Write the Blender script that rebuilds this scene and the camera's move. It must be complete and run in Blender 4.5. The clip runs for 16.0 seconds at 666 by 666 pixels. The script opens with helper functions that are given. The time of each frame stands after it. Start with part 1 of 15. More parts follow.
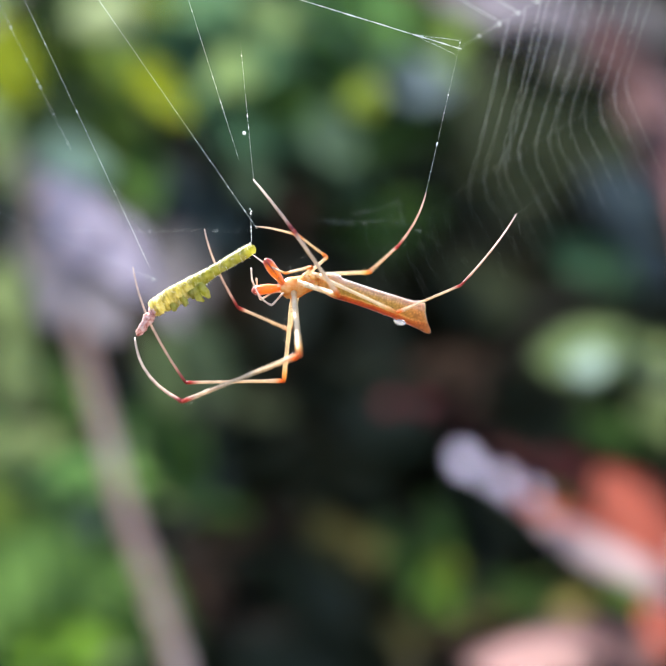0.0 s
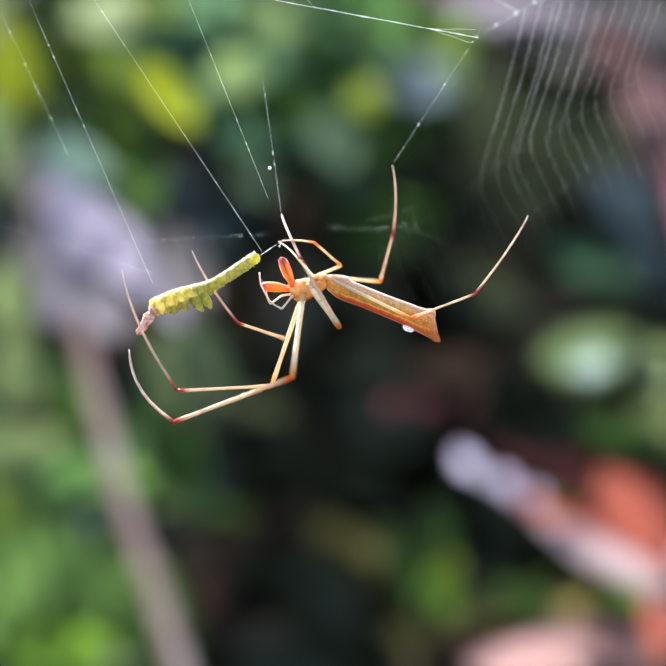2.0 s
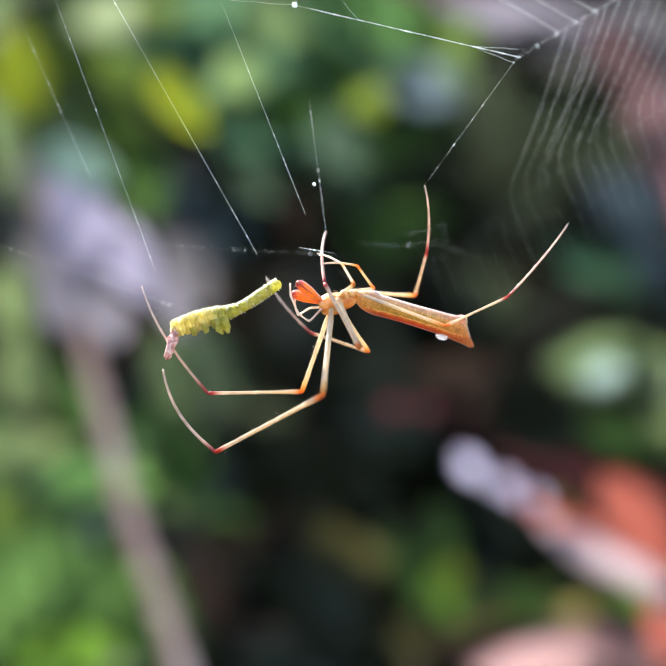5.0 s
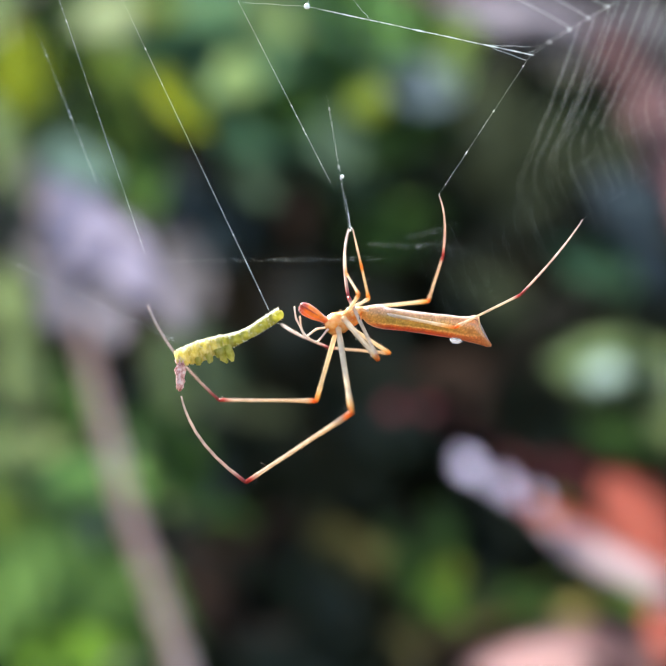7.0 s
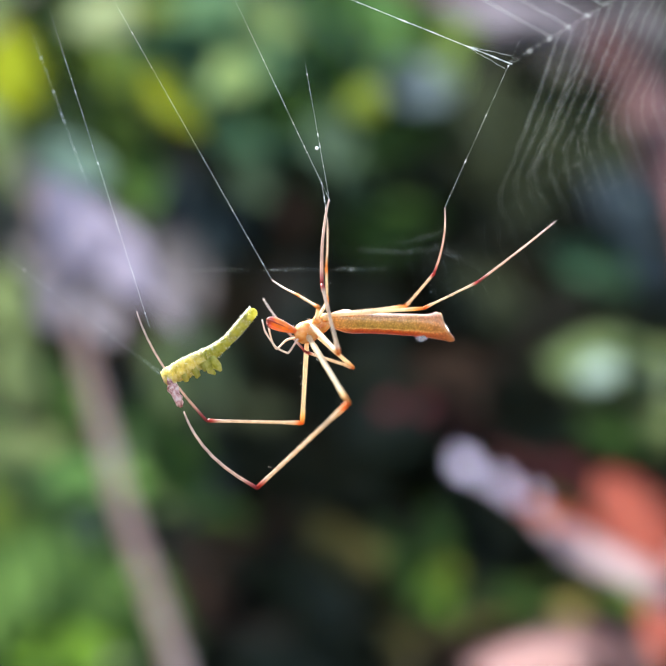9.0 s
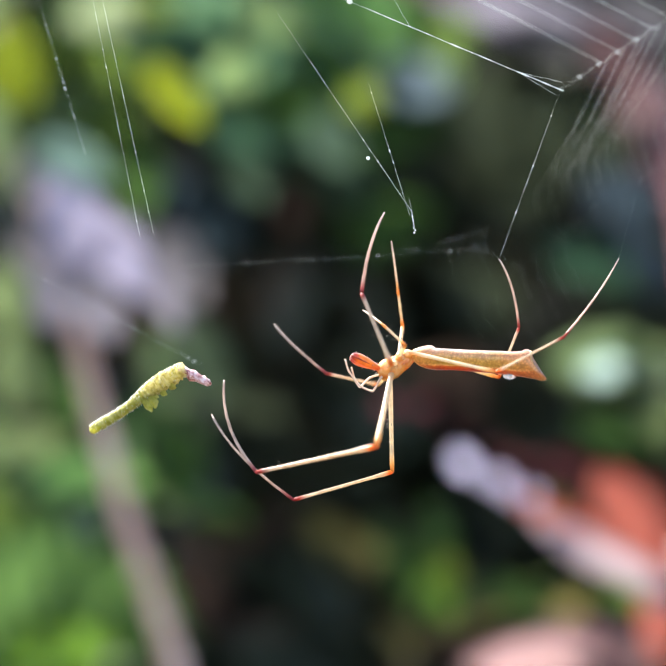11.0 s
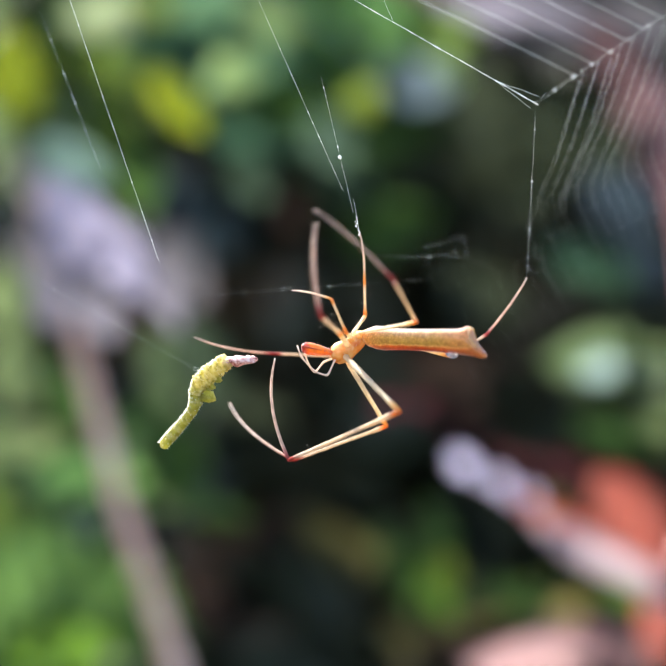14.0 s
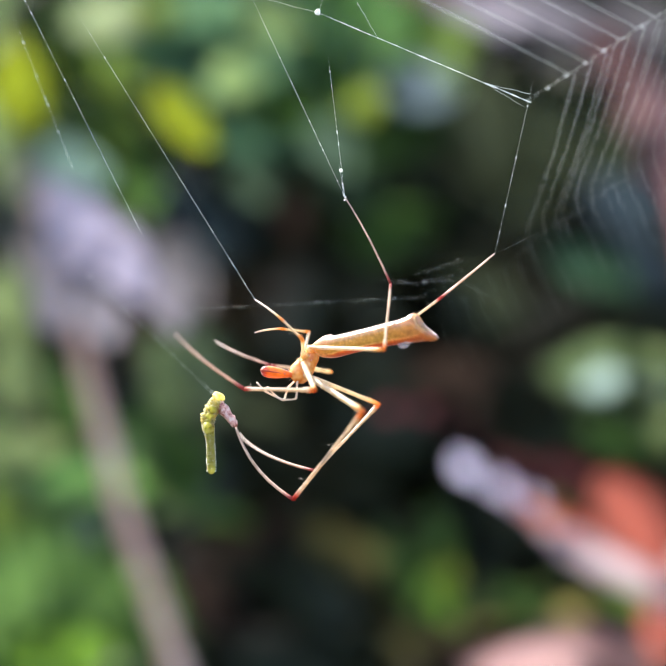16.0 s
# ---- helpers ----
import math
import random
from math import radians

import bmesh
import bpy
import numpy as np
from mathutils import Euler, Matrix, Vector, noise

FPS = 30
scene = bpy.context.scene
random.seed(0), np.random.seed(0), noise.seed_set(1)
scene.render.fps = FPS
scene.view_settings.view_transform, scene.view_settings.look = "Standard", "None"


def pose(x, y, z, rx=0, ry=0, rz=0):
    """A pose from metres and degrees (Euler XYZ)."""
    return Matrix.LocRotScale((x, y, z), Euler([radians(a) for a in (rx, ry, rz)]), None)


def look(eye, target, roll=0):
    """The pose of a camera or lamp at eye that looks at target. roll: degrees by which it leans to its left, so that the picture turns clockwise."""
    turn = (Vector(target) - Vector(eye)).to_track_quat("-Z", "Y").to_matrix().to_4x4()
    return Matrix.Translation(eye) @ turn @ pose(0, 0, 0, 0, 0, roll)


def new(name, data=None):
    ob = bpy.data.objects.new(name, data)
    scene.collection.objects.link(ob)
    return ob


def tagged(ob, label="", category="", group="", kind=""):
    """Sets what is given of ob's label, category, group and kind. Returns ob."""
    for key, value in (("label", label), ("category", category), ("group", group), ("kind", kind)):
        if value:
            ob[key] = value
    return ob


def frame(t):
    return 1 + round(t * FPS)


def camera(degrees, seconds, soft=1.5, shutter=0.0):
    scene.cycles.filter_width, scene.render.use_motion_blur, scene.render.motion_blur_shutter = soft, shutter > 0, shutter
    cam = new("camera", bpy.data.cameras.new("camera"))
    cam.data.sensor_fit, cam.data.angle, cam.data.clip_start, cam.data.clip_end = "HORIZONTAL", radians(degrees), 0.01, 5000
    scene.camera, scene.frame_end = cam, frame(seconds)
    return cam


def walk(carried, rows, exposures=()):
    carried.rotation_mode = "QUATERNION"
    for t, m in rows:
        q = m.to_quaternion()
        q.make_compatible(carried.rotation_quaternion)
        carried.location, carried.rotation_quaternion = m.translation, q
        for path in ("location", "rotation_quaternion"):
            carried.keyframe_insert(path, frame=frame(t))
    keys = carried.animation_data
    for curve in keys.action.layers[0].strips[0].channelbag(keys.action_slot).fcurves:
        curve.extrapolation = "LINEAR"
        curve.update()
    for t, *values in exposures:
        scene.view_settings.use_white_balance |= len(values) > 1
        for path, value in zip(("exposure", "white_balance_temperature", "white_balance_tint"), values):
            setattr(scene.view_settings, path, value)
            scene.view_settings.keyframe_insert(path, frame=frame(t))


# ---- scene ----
# camera: a phone held close, focused on the spider 65 mm away
cam = camera(30, 16.0, soft=1.5, shutter=0.5)
cam.data.dof.use_dof = True
cam.data.dof.focus_distance = 0.06502
cam.data.dof.aperture_fstop = 22.4
walk(cam, [
    (0, pose(0, 0, 0.8, 89.972, 0, 0)), (0.5, pose(0, 0, 0.8, 90.011, 0, 0.098)), (1, pose(0, 0, 0.8, 90.011, 0, 0.059)), (1.5, pose(0, 0, 0.8, 89.953, 0, 0.098)),
    (2, pose(0, 0, 0.8, 90.011, 0, 0.059)), (2.5, pose(0, 0, 0.8, 89.972, 0, 0.039)), (3, pose(0, 0, 0.8, 89.953, 0, 0.059)), (3.5, pose(0, 0, 0.8, 90.031, 0, 0.059)),
    (4, pose(0, 0, 0.8, 90.168, 0, 0.117)), (4.5, pose(0, 0, 0.8, 90.177, 0, 0.161)), (5, pose(0, 0, 0.8, 90.183, 0, 0.19)), (5.5, pose(0, 0, 0.8, 90.186, 0, 0.206)),
    (6, pose(0, 0, 0.8, 90.187, 0, 0.214)), (6.5, pose(0, 0, 0.8, 90.187, 0, 0.215)), (7, pose(0, 0, 0.8, 90.168, 0, 0.157)), (7.5, pose(0, 0, 0.8, 90.187, 0, 0)),
    (8, pose(0, 0, 0.8, 90.129, 0, 0)), (8.5, pose(0, 0, 0.8, 90.168, 0, -0.02)), (9, pose(0, 0, 0.8, 90.129, 0, -0.02)), (9.5, pose(0, 0, 0.8, 90.099, 0, -0.027)),
    (10, pose(0, 0, 0.8, 90.079, 0, -0.045)), (10.5, pose(0, 0, 0.8, 90.061, 0, -0.069)), (11, pose(0, 0, 0.8, 90.041, 0, -0.095)), (11.5, pose(0, 0, 0.8, 90.011, 0, -0.117)),
    (12, pose(0, 0, 0.8, 89.972, 0, -0.137)), (12.5, pose(0, 0, 0.8, 89.953, 0, -0.137)), (13, pose(0, 0, 0.8, 89.972, 0, -0.098)), (13.5, pose(0, 0, 0.8, 89.953, 0, -0.117)),
    (14, pose(0, 0, 0.8, 90.070, 0, -0.117)), (14.5, pose(0, 0, 0.8, 90.187, 0, -0.157)), (15, pose(0, 0, 0.8, 90.305, 0, -0.176)), (15.5, pose(0, 0, 0.8, 90.325, 0, -0.098)),
    (16, pose(0, 0, 0.8, 90.246, 0, -0.02)),
])

# world, sun, exposure
world = bpy.data.worlds.new("sky")
scene.world = world
world.use_nodes = True
wn = world.node_tree
sky = wn.nodes.new("ShaderNodeTexSky")
sky.sky_type = "NISHITA"
sky.sun_disc = False
SUN_FROM = Vector((-0.48, 0.5, 0.74)).normalized()
sky.sun_elevation = math.asin(SUN_FROM.z)
sky.sun_rotation = math.atan2(SUN_FROM.x, SUN_FROM.y)
wn.links.new(sky.outputs[0], wn.nodes["Background"].inputs[0])
wn.nodes["Background"].inputs[1].default_value = 0.12
sun = new("sun", bpy.data.lights.new("sun", "SUN"))
sun.data.energy = 5.0
sun.data.angle = radians(0.6)
sun.data.color = (1.0, 0.95, 0.87)
sun.matrix_world = look(SUN_FROM * 5, (0, 0, 0))
scene.view_settings.exposure = 2.3


# ---------------------------------------------------------------- materials
def ramp(nt, fac, stops):
    r = nt.nodes.new("ShaderNodeValToRGB")
    while len(r.color_ramp.elements) < len(stops):
        r.color_ramp.elements.new(0.5)
    for e, (p, c) in zip(r.color_ramp.elements, stops):
        e.position, e.color = p, (*c, 1)
    nt.links.new(fac, r.inputs[0])
    return r.outputs[0]


def surface(name, stops, scale, along=False, rough=0.5, glow=0.0, coat=0.0, bump=0.3, bump_scale=None, mottle=0.0, metal=0.0, ends=None, fuzz=0.0, clear=0.0, cells=None, wobble=0.0):
    """A material whose colour runs through stops, by noise or along the piece; glow: share of light let through."""
    m = bpy.data.materials.new(name)
    m.use_nodes = True
    nt = m.node_tree
    p = nt.nodes["Principled BSDF"]
    out = nt.nodes["Material Output"]
    tc = nt.nodes.new("ShaderNodeTexCoord")
    tex = nt.nodes.new("ShaderNodeTexNoise")
    tex.inputs["Scale"].default_value = scale
    tex.inputs["Detail"].default_value = 4
    nt.links.new(tc.outputs["Object"], tex.inputs["Vector"])
    if along:
        sep = nt.nodes.new("ShaderNodeSeparateXYZ")
        nt.links.new(tc.outputs["Generated"], sep.inputs[0])
        level = sep.outputs[2 if along is True else "XYZ".index(along)]
        if wobble:
            slow = nt.nodes.new("ShaderNodeTexNoise")
            slow.inputs["Scale"].default_value = 1100
            slow.inputs["Detail"].default_value = 3
            nt.links.new(tc.outputs["Object"], slow.inputs["Vector"])
            shift = nt.nodes.new("ShaderNodeMath")
            shift.operation = "MULTIPLY_ADD"
            nt.links.new(slow.outputs[0], shift.inputs[0])
            shift.inputs[1].default_value = wobble
            nt.links.new(level, shift.inputs[2])
            less = nt.nodes.new("ShaderNodeMath")
            less.operation = "SUBTRACT"
            nt.links.new(shift.outputs[0], less.inputs[0])
            less.inputs[1].default_value = wobble / 2
            level = less.outputs[0]
        col = ramp(nt, level, stops)
    else:
        col = ramp(nt, tex.outputs[0], stops)
    if ends:
        over = nt.nodes.new("ShaderNodeMix")
        over.data_type = "RGBA"
        nt.links.new(ramp(nt, sep.outputs[0], [(p, (k, k, k)) for p, c, k in ends]), over.inputs[0])
        nt.links.new(col, over.inputs[6])
        nt.links.new(ramp(nt, sep.outputs[0], [(p, c) for p, c, k in ends]), over.inputs[7])
        col = over.outputs[2]
    if mottle:
        mix = nt.nodes.new("ShaderNodeMix")
        mix.data_type, mix.blend_type = "RGBA", "MULTIPLY"
        mix.inputs[0].default_value = mottle
        grain = ramp(nt, tex.outputs[0], [(0.35, (0.45, 0.4, 0.35)), (0.62, (1, 1, 1))])
        nt.links.new(col, mix.inputs[6])
        nt.links.new(grain, mix.inputs[7])
        col = mix.outputs[2]
    if cells:
        vor = nt.nodes.new("ShaderNodeTexVoronoi")
        vor.inputs["Scale"].default_value = cells
        nt.links.new(tc.outputs["Object"], vor.inputs["Vector"])
        speck = nt.nodes.new("ShaderNodeMix")
        speck.data_type, speck.blend_type = "RGBA", "MULTIPLY"
        speck.inputs[0].default_value = 0.45
        nt.links.new(col, speck.inputs[6])
        nt.links.new(ramp(nt, vor.outputs["Distance"], [(0.12, (1.25, 1.2, 1.1)), (0.4, (0.85, 0.8, 0.7)), (0.7, (0.45, 0.4, 0.3))]), speck.inputs[7])
        col = speck.outputs[2]
    nt.links.new(col, p.inputs["Base Color"])
    p.inputs["Roughness"].default_value = rough
    p.inputs["Metallic"].default_value = metal
    p.inputs["Coat Weight"].default_value = coat
    p.inputs["Coat Roughness"].default_value = 0.14
    p.inputs["Sheen Weight"].default_value = fuzz
    p.inputs["Sheen Roughness"].default_value = 0.35
    p.inputs["Transmission Weight"].default_value = clear
    if bump:
        fine = nt.nodes.new("ShaderNodeTexNoise")
        fine.inputs["Scale"].default_value = bump_scale or scale * 4
        fine.inputs["Detail"].default_value = 3
        nt.links.new(tc.outputs["Object"], fine.inputs["Vector"])
        b = nt.nodes.new("ShaderNodeBump")
        b.inputs["Strength"].default_value = bump
        b.inputs["Distance"].default_value = 0.4 / (bump_scale or scale * 4)
        nt.links.new(fine.outputs[0], b.inputs["Height"])
        nt.links.new(b.outputs[0], p.inputs["Normal"])
    if glow:
        tr = nt.nodes.new("ShaderNodeBsdfTranslucent")
        nt.links.new(col, tr.inputs["Color"])
        ms = nt.nodes.new("ShaderNodeMixShader")
        ms.inputs[0].default_value = glow
        nt.links.new(p.outputs[0], ms.inputs[1])
        nt.links.new(tr.outputs[0], ms.inputs[2])
        nt.links.new(ms.outputs[0], out.inputs["Surface"])
    return m


FEMUR = surface("femur_cuticle", [(0.0, (0.81, 0.53, 0.26)), (0.17, (0.83, 0.69, 0.49)), (0.82, (0.83, 0.68, 0.46)), (0.92, (0.87, 0.54, 0.2)), (1.0, (0.87, 0.33, 0.047))], 3000, True, 0.42, 0.55, 0.2, 0.4, mottle=0.3)
TIBIA = surface("tibia_cuticle", [(0.0, (0.88, 0.22, 0.027)), (0.05, (0.88, 0.27, 0.037)), (0.1, (0.76, 0.6, 0.41)), (0.88, (0.73, 0.59, 0.45)), (0.955, (0.48, 0.073, 0.047)), (1.0, (0.37, 0.037, 0.037))], 3000, True, 0.42, 0.55, 0.2, 0.4, mottle=0.45)
FOOT_PALE = surface("short_foot_cuticle", [(0.0, (0.82, 0.37, 0.074)), (0.1, (0.82, 0.5, 0.2)), (0.2, (0.81, 0.64, 0.46)), (0.75, (0.81, 0.68, 0.55)), (1.0, (0.68, 0.56, 0.5))], 3000, True, 0.42, 0.55, 0.2, 0.4, mottle=0.45)
SHIN_ORANGE = surface("short_shin_cuticle", [(0.0, (0.85, 0.33, 0.047)), (0.14, (0.85, 0.38, 0.074)), (0.24, (0.81, 0.64, 0.39)), (0.78, (0.8, 0.64, 0.43)), (0.88, (0.85, 0.38, 0.074)), (1.0, (0.82, 0.31, 0.055))], 3000, True, 0.42, 0.55, 0.2, 0.4, mottle=0.45)
METATARSUS = surface("metatarsus_cuticle", [(0.0, (0.41, 0.046, 0.046)), (0.06, (0.48, 0.11, 0.09)), (0.16, (0.72, 0.51, 0.4)), (0.75, (0.76, 0.6, 0.5)), (1.0, (0.58, 0.48, 0.43))], 3000, True, 0.42, 0.55, 0.2, 0.4, mottle=0.45)
# the last height stops paint rim light along the abdomen's top into its skin
ABDOMEN = surface("abdomen_skin", [(0.0, (0.72, 0.24, 0.05)), (0.2, (0.55, 0.06, 0.01)), (0.31, (0.7, 0.17, 0.02)), (0.35, (0.88, 0.54, 0.16)), (0.41, (0.46, 0.31, 0.045)), (0.62, (0.64, 0.41, 0.1)), (0.76, (0.76, 0.46, 0.2)), (0.83, (0.82, 0.52, 0.3)), (0.89, (0.92, 0.74, 0.6))], 5000, True, 0.28, 0.4, 1.0, 0.3, 9000, mottle=0.4, fuzz=0.7, cells=9000, wobble=0.22, ends=((0.0, (0.88, 0.48, 0.14), 0.9), (0.2, (0.88, 0.4, 0.1), 0.0), (0.6, (0.82, 0.32, 0.08), 0.0), (0.92, (0.82, 0.32, 0.08), 0.75)))
CARAPACE = surface("carapace_cuticle", [(0.32, (0.7, 0.2, 0.02)), (0.48, (0.84, 0.38, 0.07)), (0.64, (0.92, 0.6, 0.22))], 2200, False, 0.32, 0.4, 0.7, 0.8, 5000)
COXA = surface("coxa_cuticle", [(0.32, (0.72, 0.32, 0.06)), (0.48, (0.85, 0.52, 0.16)), (0.64, (0.92, 0.72, 0.36))], 2200, False, 0.32, 0.4, 0.7, 0.7, 5000)
JAW = surface("chelicera_cuticle", [(0.0, (0.8, 0.13, 0.03)), (0.25, (0.95, 0.28, 0.03)), (0.45, (0.98, 0.4, 0.04)), (0.75, (0.96, 0.32, 0.03)), (0.88, (0.66, 0.1, 0.05)), (1.0, (0.26, 0.02, 0.03))], 2500, True, 0.3, 0.48, 0.8, 0.8, 4500, mottle=0.35, wobble=0.3, fuzz=0.8)
FANG = surface("fang_cuticle", [(0.3, (0.34, 0.04, 0.02)), (0.7, (0.5, 0.1, 0.04))], 2000, False, 0.3, 0.25)
PALP = surface("palp_cuticle", [(0.3, (0.78, 0.58, 0.44)), (0.7, (0.86, 0.74, 0.6))], 2000, False, 0.4, 0.35)
BRISTLE = surface("bristle_black", [(0.3, (0.05, 0.03, 0.02)), (0.7, (0.12, 0.07, 0.04))], 4000, False, 0.5)
LARVA = surface("caterpillar_skin", [(0.3, (0.34, 0.33, 0.035)), (0.48, (0.59, 0.56, 0.11)), (0.66, (0.76, 0.72, 0.26))], 3000, False, 0.5, 0.75, 0.25, 1.0, 6000, fuzz=0.8)
LARVA_PALE = surface("caterpillar_pale_skin", [(0.32, (0.5, 0.44, 0.09)), (0.46, (0.82, 0.74, 0.28)), (0.62, (0.96, 0.9, 0.54))], 2600, False, 0.55, 0.78, 0.2, 1.0, 5000, fuzz=1.0)
LARVA_GRAIN = surface("caterpillar_grain", [(0.3, (0.88, 0.88, 0.72)), (0.7, (0.95, 0.95, 0.86))], 4000, False, 0.5, 0.5)
TAIL_PALE = surface("tail_plate_skin", [(0.35, (0.66, 0.28, 0.1)), (0.6, (0.8, 0.42, 0.2))], 2500, False, 0.5, 0.3, 0.2, 0.4, 9000, mottle=0.2)
LARVA_HEAD = surface("caterpillar_head", [(0.36, (0.36, 0.1, 0.08)), (0.48, (0.78, 0.44, 0.38)), (0.62, (0.92, 0.74, 0.68))], 4500, False, 0.4, 0.25, 0.4, 0.9, 6000)
SILK = surface("spider_silk", [(0.4, (0.8, 0.85, 0.8)), (0.6, (0.9, 0.92, 0.9))], 900, False, 0.3, 0.3, 0.0, 0.0)
DEW = surface("milky_drop", [(0.4, (0.9, 0.9, 0.92)), (0.6, (0.95, 0.95, 0.97))], 800, False, 0.02, 0.15, 1.0, 0.0, clear=0.9)


LEAF_WORDS = {}


def leafy(name, colour, words, glow=0.55, scale=60):
    """A leaf or petal that lets light through, mottled about its colour."""
    stops = [(p, tuple(c * k for c in colour)) for p, k in ((0.3, 0.78), (0.5, 1.0), (0.72, 1.22))]
    m = surface(name, stops, scale, False, 0.6, glow, 0.0, 0.35, scale * 5)
    m.node_tree.nodes["Principled BSDF"].inputs["Specular IOR Level"].default_value = 0.25
    LEAF_WORDS[m] = words
    return m


LEAF_YELLOW = leafy("leaf_yellow", (0.227, 0.277, 0.02), "yellow-green leaf")
LEAF_TEAL = leafy("leaf_teal", (0.114, 0.22, 0.122), "blue-green leaf")
LEAF_TEAL_DEEP = leafy("leaf_teal_deep", (0.068, 0.145, 0.083), "deep blue-green leaf")
LEAF_FRESH = leafy("leaf_fresh", (0.109, 0.226, 0.075), "fresh green leaf")
LEAF_GREEN = leafy("leaf_green", (0.073, 0.145, 0.037), "green leaf")
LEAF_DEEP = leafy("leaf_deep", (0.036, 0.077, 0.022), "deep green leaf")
LEAF_OLIVE = leafy("leaf_olive", (0.142, 0.216, 0.047), "olive green leaf")
LEAF_DULL = leafy("leaf_dull", (0.132, 0.188, 0.09), "dull grey-green leaf")
LEAF_SAGE = leafy("leaf_sage", (0.188, 0.271, 0.116), "sage green leaf")
LEAF_GOLDEN = leafy("leaf_golden", (0.161, 0.216, 0.037), "golden green leaf")
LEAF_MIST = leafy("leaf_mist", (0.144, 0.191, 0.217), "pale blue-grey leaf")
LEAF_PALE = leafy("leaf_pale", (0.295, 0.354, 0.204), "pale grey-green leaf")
# steel, umber and shade leaves carry the dim hedge interior in their colour
LEAF_STEEL = leafy("leaf_steel", (0.042, 0.063, 0.079), "blue-grey leaf darkened for shade")
LEAF_SMOKE = leafy("leaf_smoke", (0.077, 0.125, 0.085), "smoky blue-green leaf")
LEAF_UMBER = leafy("leaf_umber", (0.035, 0.024, 0.019), "brown leaf darkened for shade")
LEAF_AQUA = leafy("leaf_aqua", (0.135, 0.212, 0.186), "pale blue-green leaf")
LEAF_MOSS = leafy("leaf_moss", (0.167, 0.223, 0.1), "moss green leaf")
LEAF_LIGHT = leafy("leaf_light", (0.126, 0.229, 0.066), "light green leaf")
LEAF_BRIGHT = leafy("leaf_bright", (0.146, 0.273, 0.039), "bright green leaf")
LEAF_WITHERED = leafy("leaf_withered", (0.084, 0.081, 0.032), "withered olive-brown leaf")
LEAF_RED = leafy("leaf_red", (0.063, 0.021, 0.023), "dark red leaf")
LEAF_SHADE = leafy("leaf_shade", (0.038, 0.049, 0.029), "dull green leaf darkened for shade")
LEAF_MAUVE = leafy("leaf_mauve", (0.135, 0.045, 0.056), "dull mauve leaf")
LEAF_SLATE = leafy("leaf_slate", (0.063, 0.094, 0.105), "slate-coloured leaf")
LEAF_GREY = leafy("leaf_grey", (0.073, 0.106, 0.061), "grey-green leaf")
LEAF_TAN = leafy("leaf_tan", (0.258, 0.229, 0.083), "tan leaf")
PETAL_LAVENDER = leafy("petal_lavender", (0.329, 0.311, 0.408), "pale lavender petal")
PETAL_ASH = leafy("petal_ash", (0.254, 0.238, 0.277), "ashen pink petal")
PETAL_GREY = leafy("petal_grey", (0.144, 0.137, 0.148), "grey petal")
# white blades that blur into discs, painted highlights on the shrub
GLINT_WHITE = leafy("glint_white", (0.87, 0.84, 0.98), "small white glint patch", 0.75)
PETAL_RED = leafy("petal_red", (0.453, 0.144, 0.105), "red petal")
PETAL_PINK = leafy("petal_pink", (0.549, 0.453, 0.472), "pale pink petal")
PETAL_ROSE = leafy("petal_rose", (0.427, 0.288, 0.288), "rose pink petal")
PETAL_DUSKY = leafy("petal_dusky", (0.167, 0.103, 0.107), "dusky pink petal")
# the bright blurred spot is put into this petal's pale colour
PETAL_CYAN = leafy("petal_cyan", (0.323, 0.421, 0.396), "petal coloured pale for a bright spot")
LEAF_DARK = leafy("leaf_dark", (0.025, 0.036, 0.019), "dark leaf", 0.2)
# near-black stops put the shade inside the hedge into its leaf colour
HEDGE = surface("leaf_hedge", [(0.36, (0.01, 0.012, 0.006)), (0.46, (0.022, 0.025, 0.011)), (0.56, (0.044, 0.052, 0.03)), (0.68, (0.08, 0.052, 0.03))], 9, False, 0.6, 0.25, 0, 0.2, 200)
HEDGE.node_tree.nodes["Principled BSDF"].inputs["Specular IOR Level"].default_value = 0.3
STEM_GREY = surface("stem_bark", [(0.3, (0.4, 0.22, 0.16)), (0.55, (0.56, 0.35, 0.28)), (0.75, (0.58, 0.44, 0.36))], 90, False, 0.75, 0, 0, 0.8, 500)
STEM_PINK = surface("stem_pink", [(0.3, (0.55, 0.2, 0.18)), (0.6, (0.72, 0.42, 0.4)), (0.8, (0.8, 0.55, 0.52))], 70, False, 0.45, 0.1, 0.1, 0.4, 400)
STEM_DUSKY = surface("stem_dusky", [(0.3, (0.25, 0.1, 0.1)), (0.6, (0.36, 0.18, 0.18)), (0.8, (0.45, 0.26, 0.25))], 70, False, 0.5, 0.1, 0.0, 0.4, 400)
TWIG = surface("twig_bark", [(0.3, (0.05, 0.04, 0.03)), (0.7, (0.12, 0.09, 0.06))], 120, False, 0.8, 0, 0, 0.6)
SOIL = surface("soil", [(0.3, (0.03, 0.022, 0.015)), (0.55, (0.07, 0.05, 0.035)), (0.75, (0.12, 0.09, 0.06))], 6, False, 0.95, 0, 0, 0.8, 40)


# ---------------------------------------------------------------- builders
def part_of(name, bm, material, parent=None, label=""):
    me = bpy.data.meshes.new(name)
    bm.normal_update()
    bm.to_mesh(me)
    bm.free()
    for poly in me.polygons:
        poly.use_smooth = True
    me.materials.append(material)
    ob = new(name, me)
    ob.parent = parent
    return tagged(ob, label)


def thing(name, place, label, category, group="", kind=""):
    ob = new(name)
    ob.empty_display_size = 0.001
    ob.location = place
    return tagged(ob, label, category, group, kind)


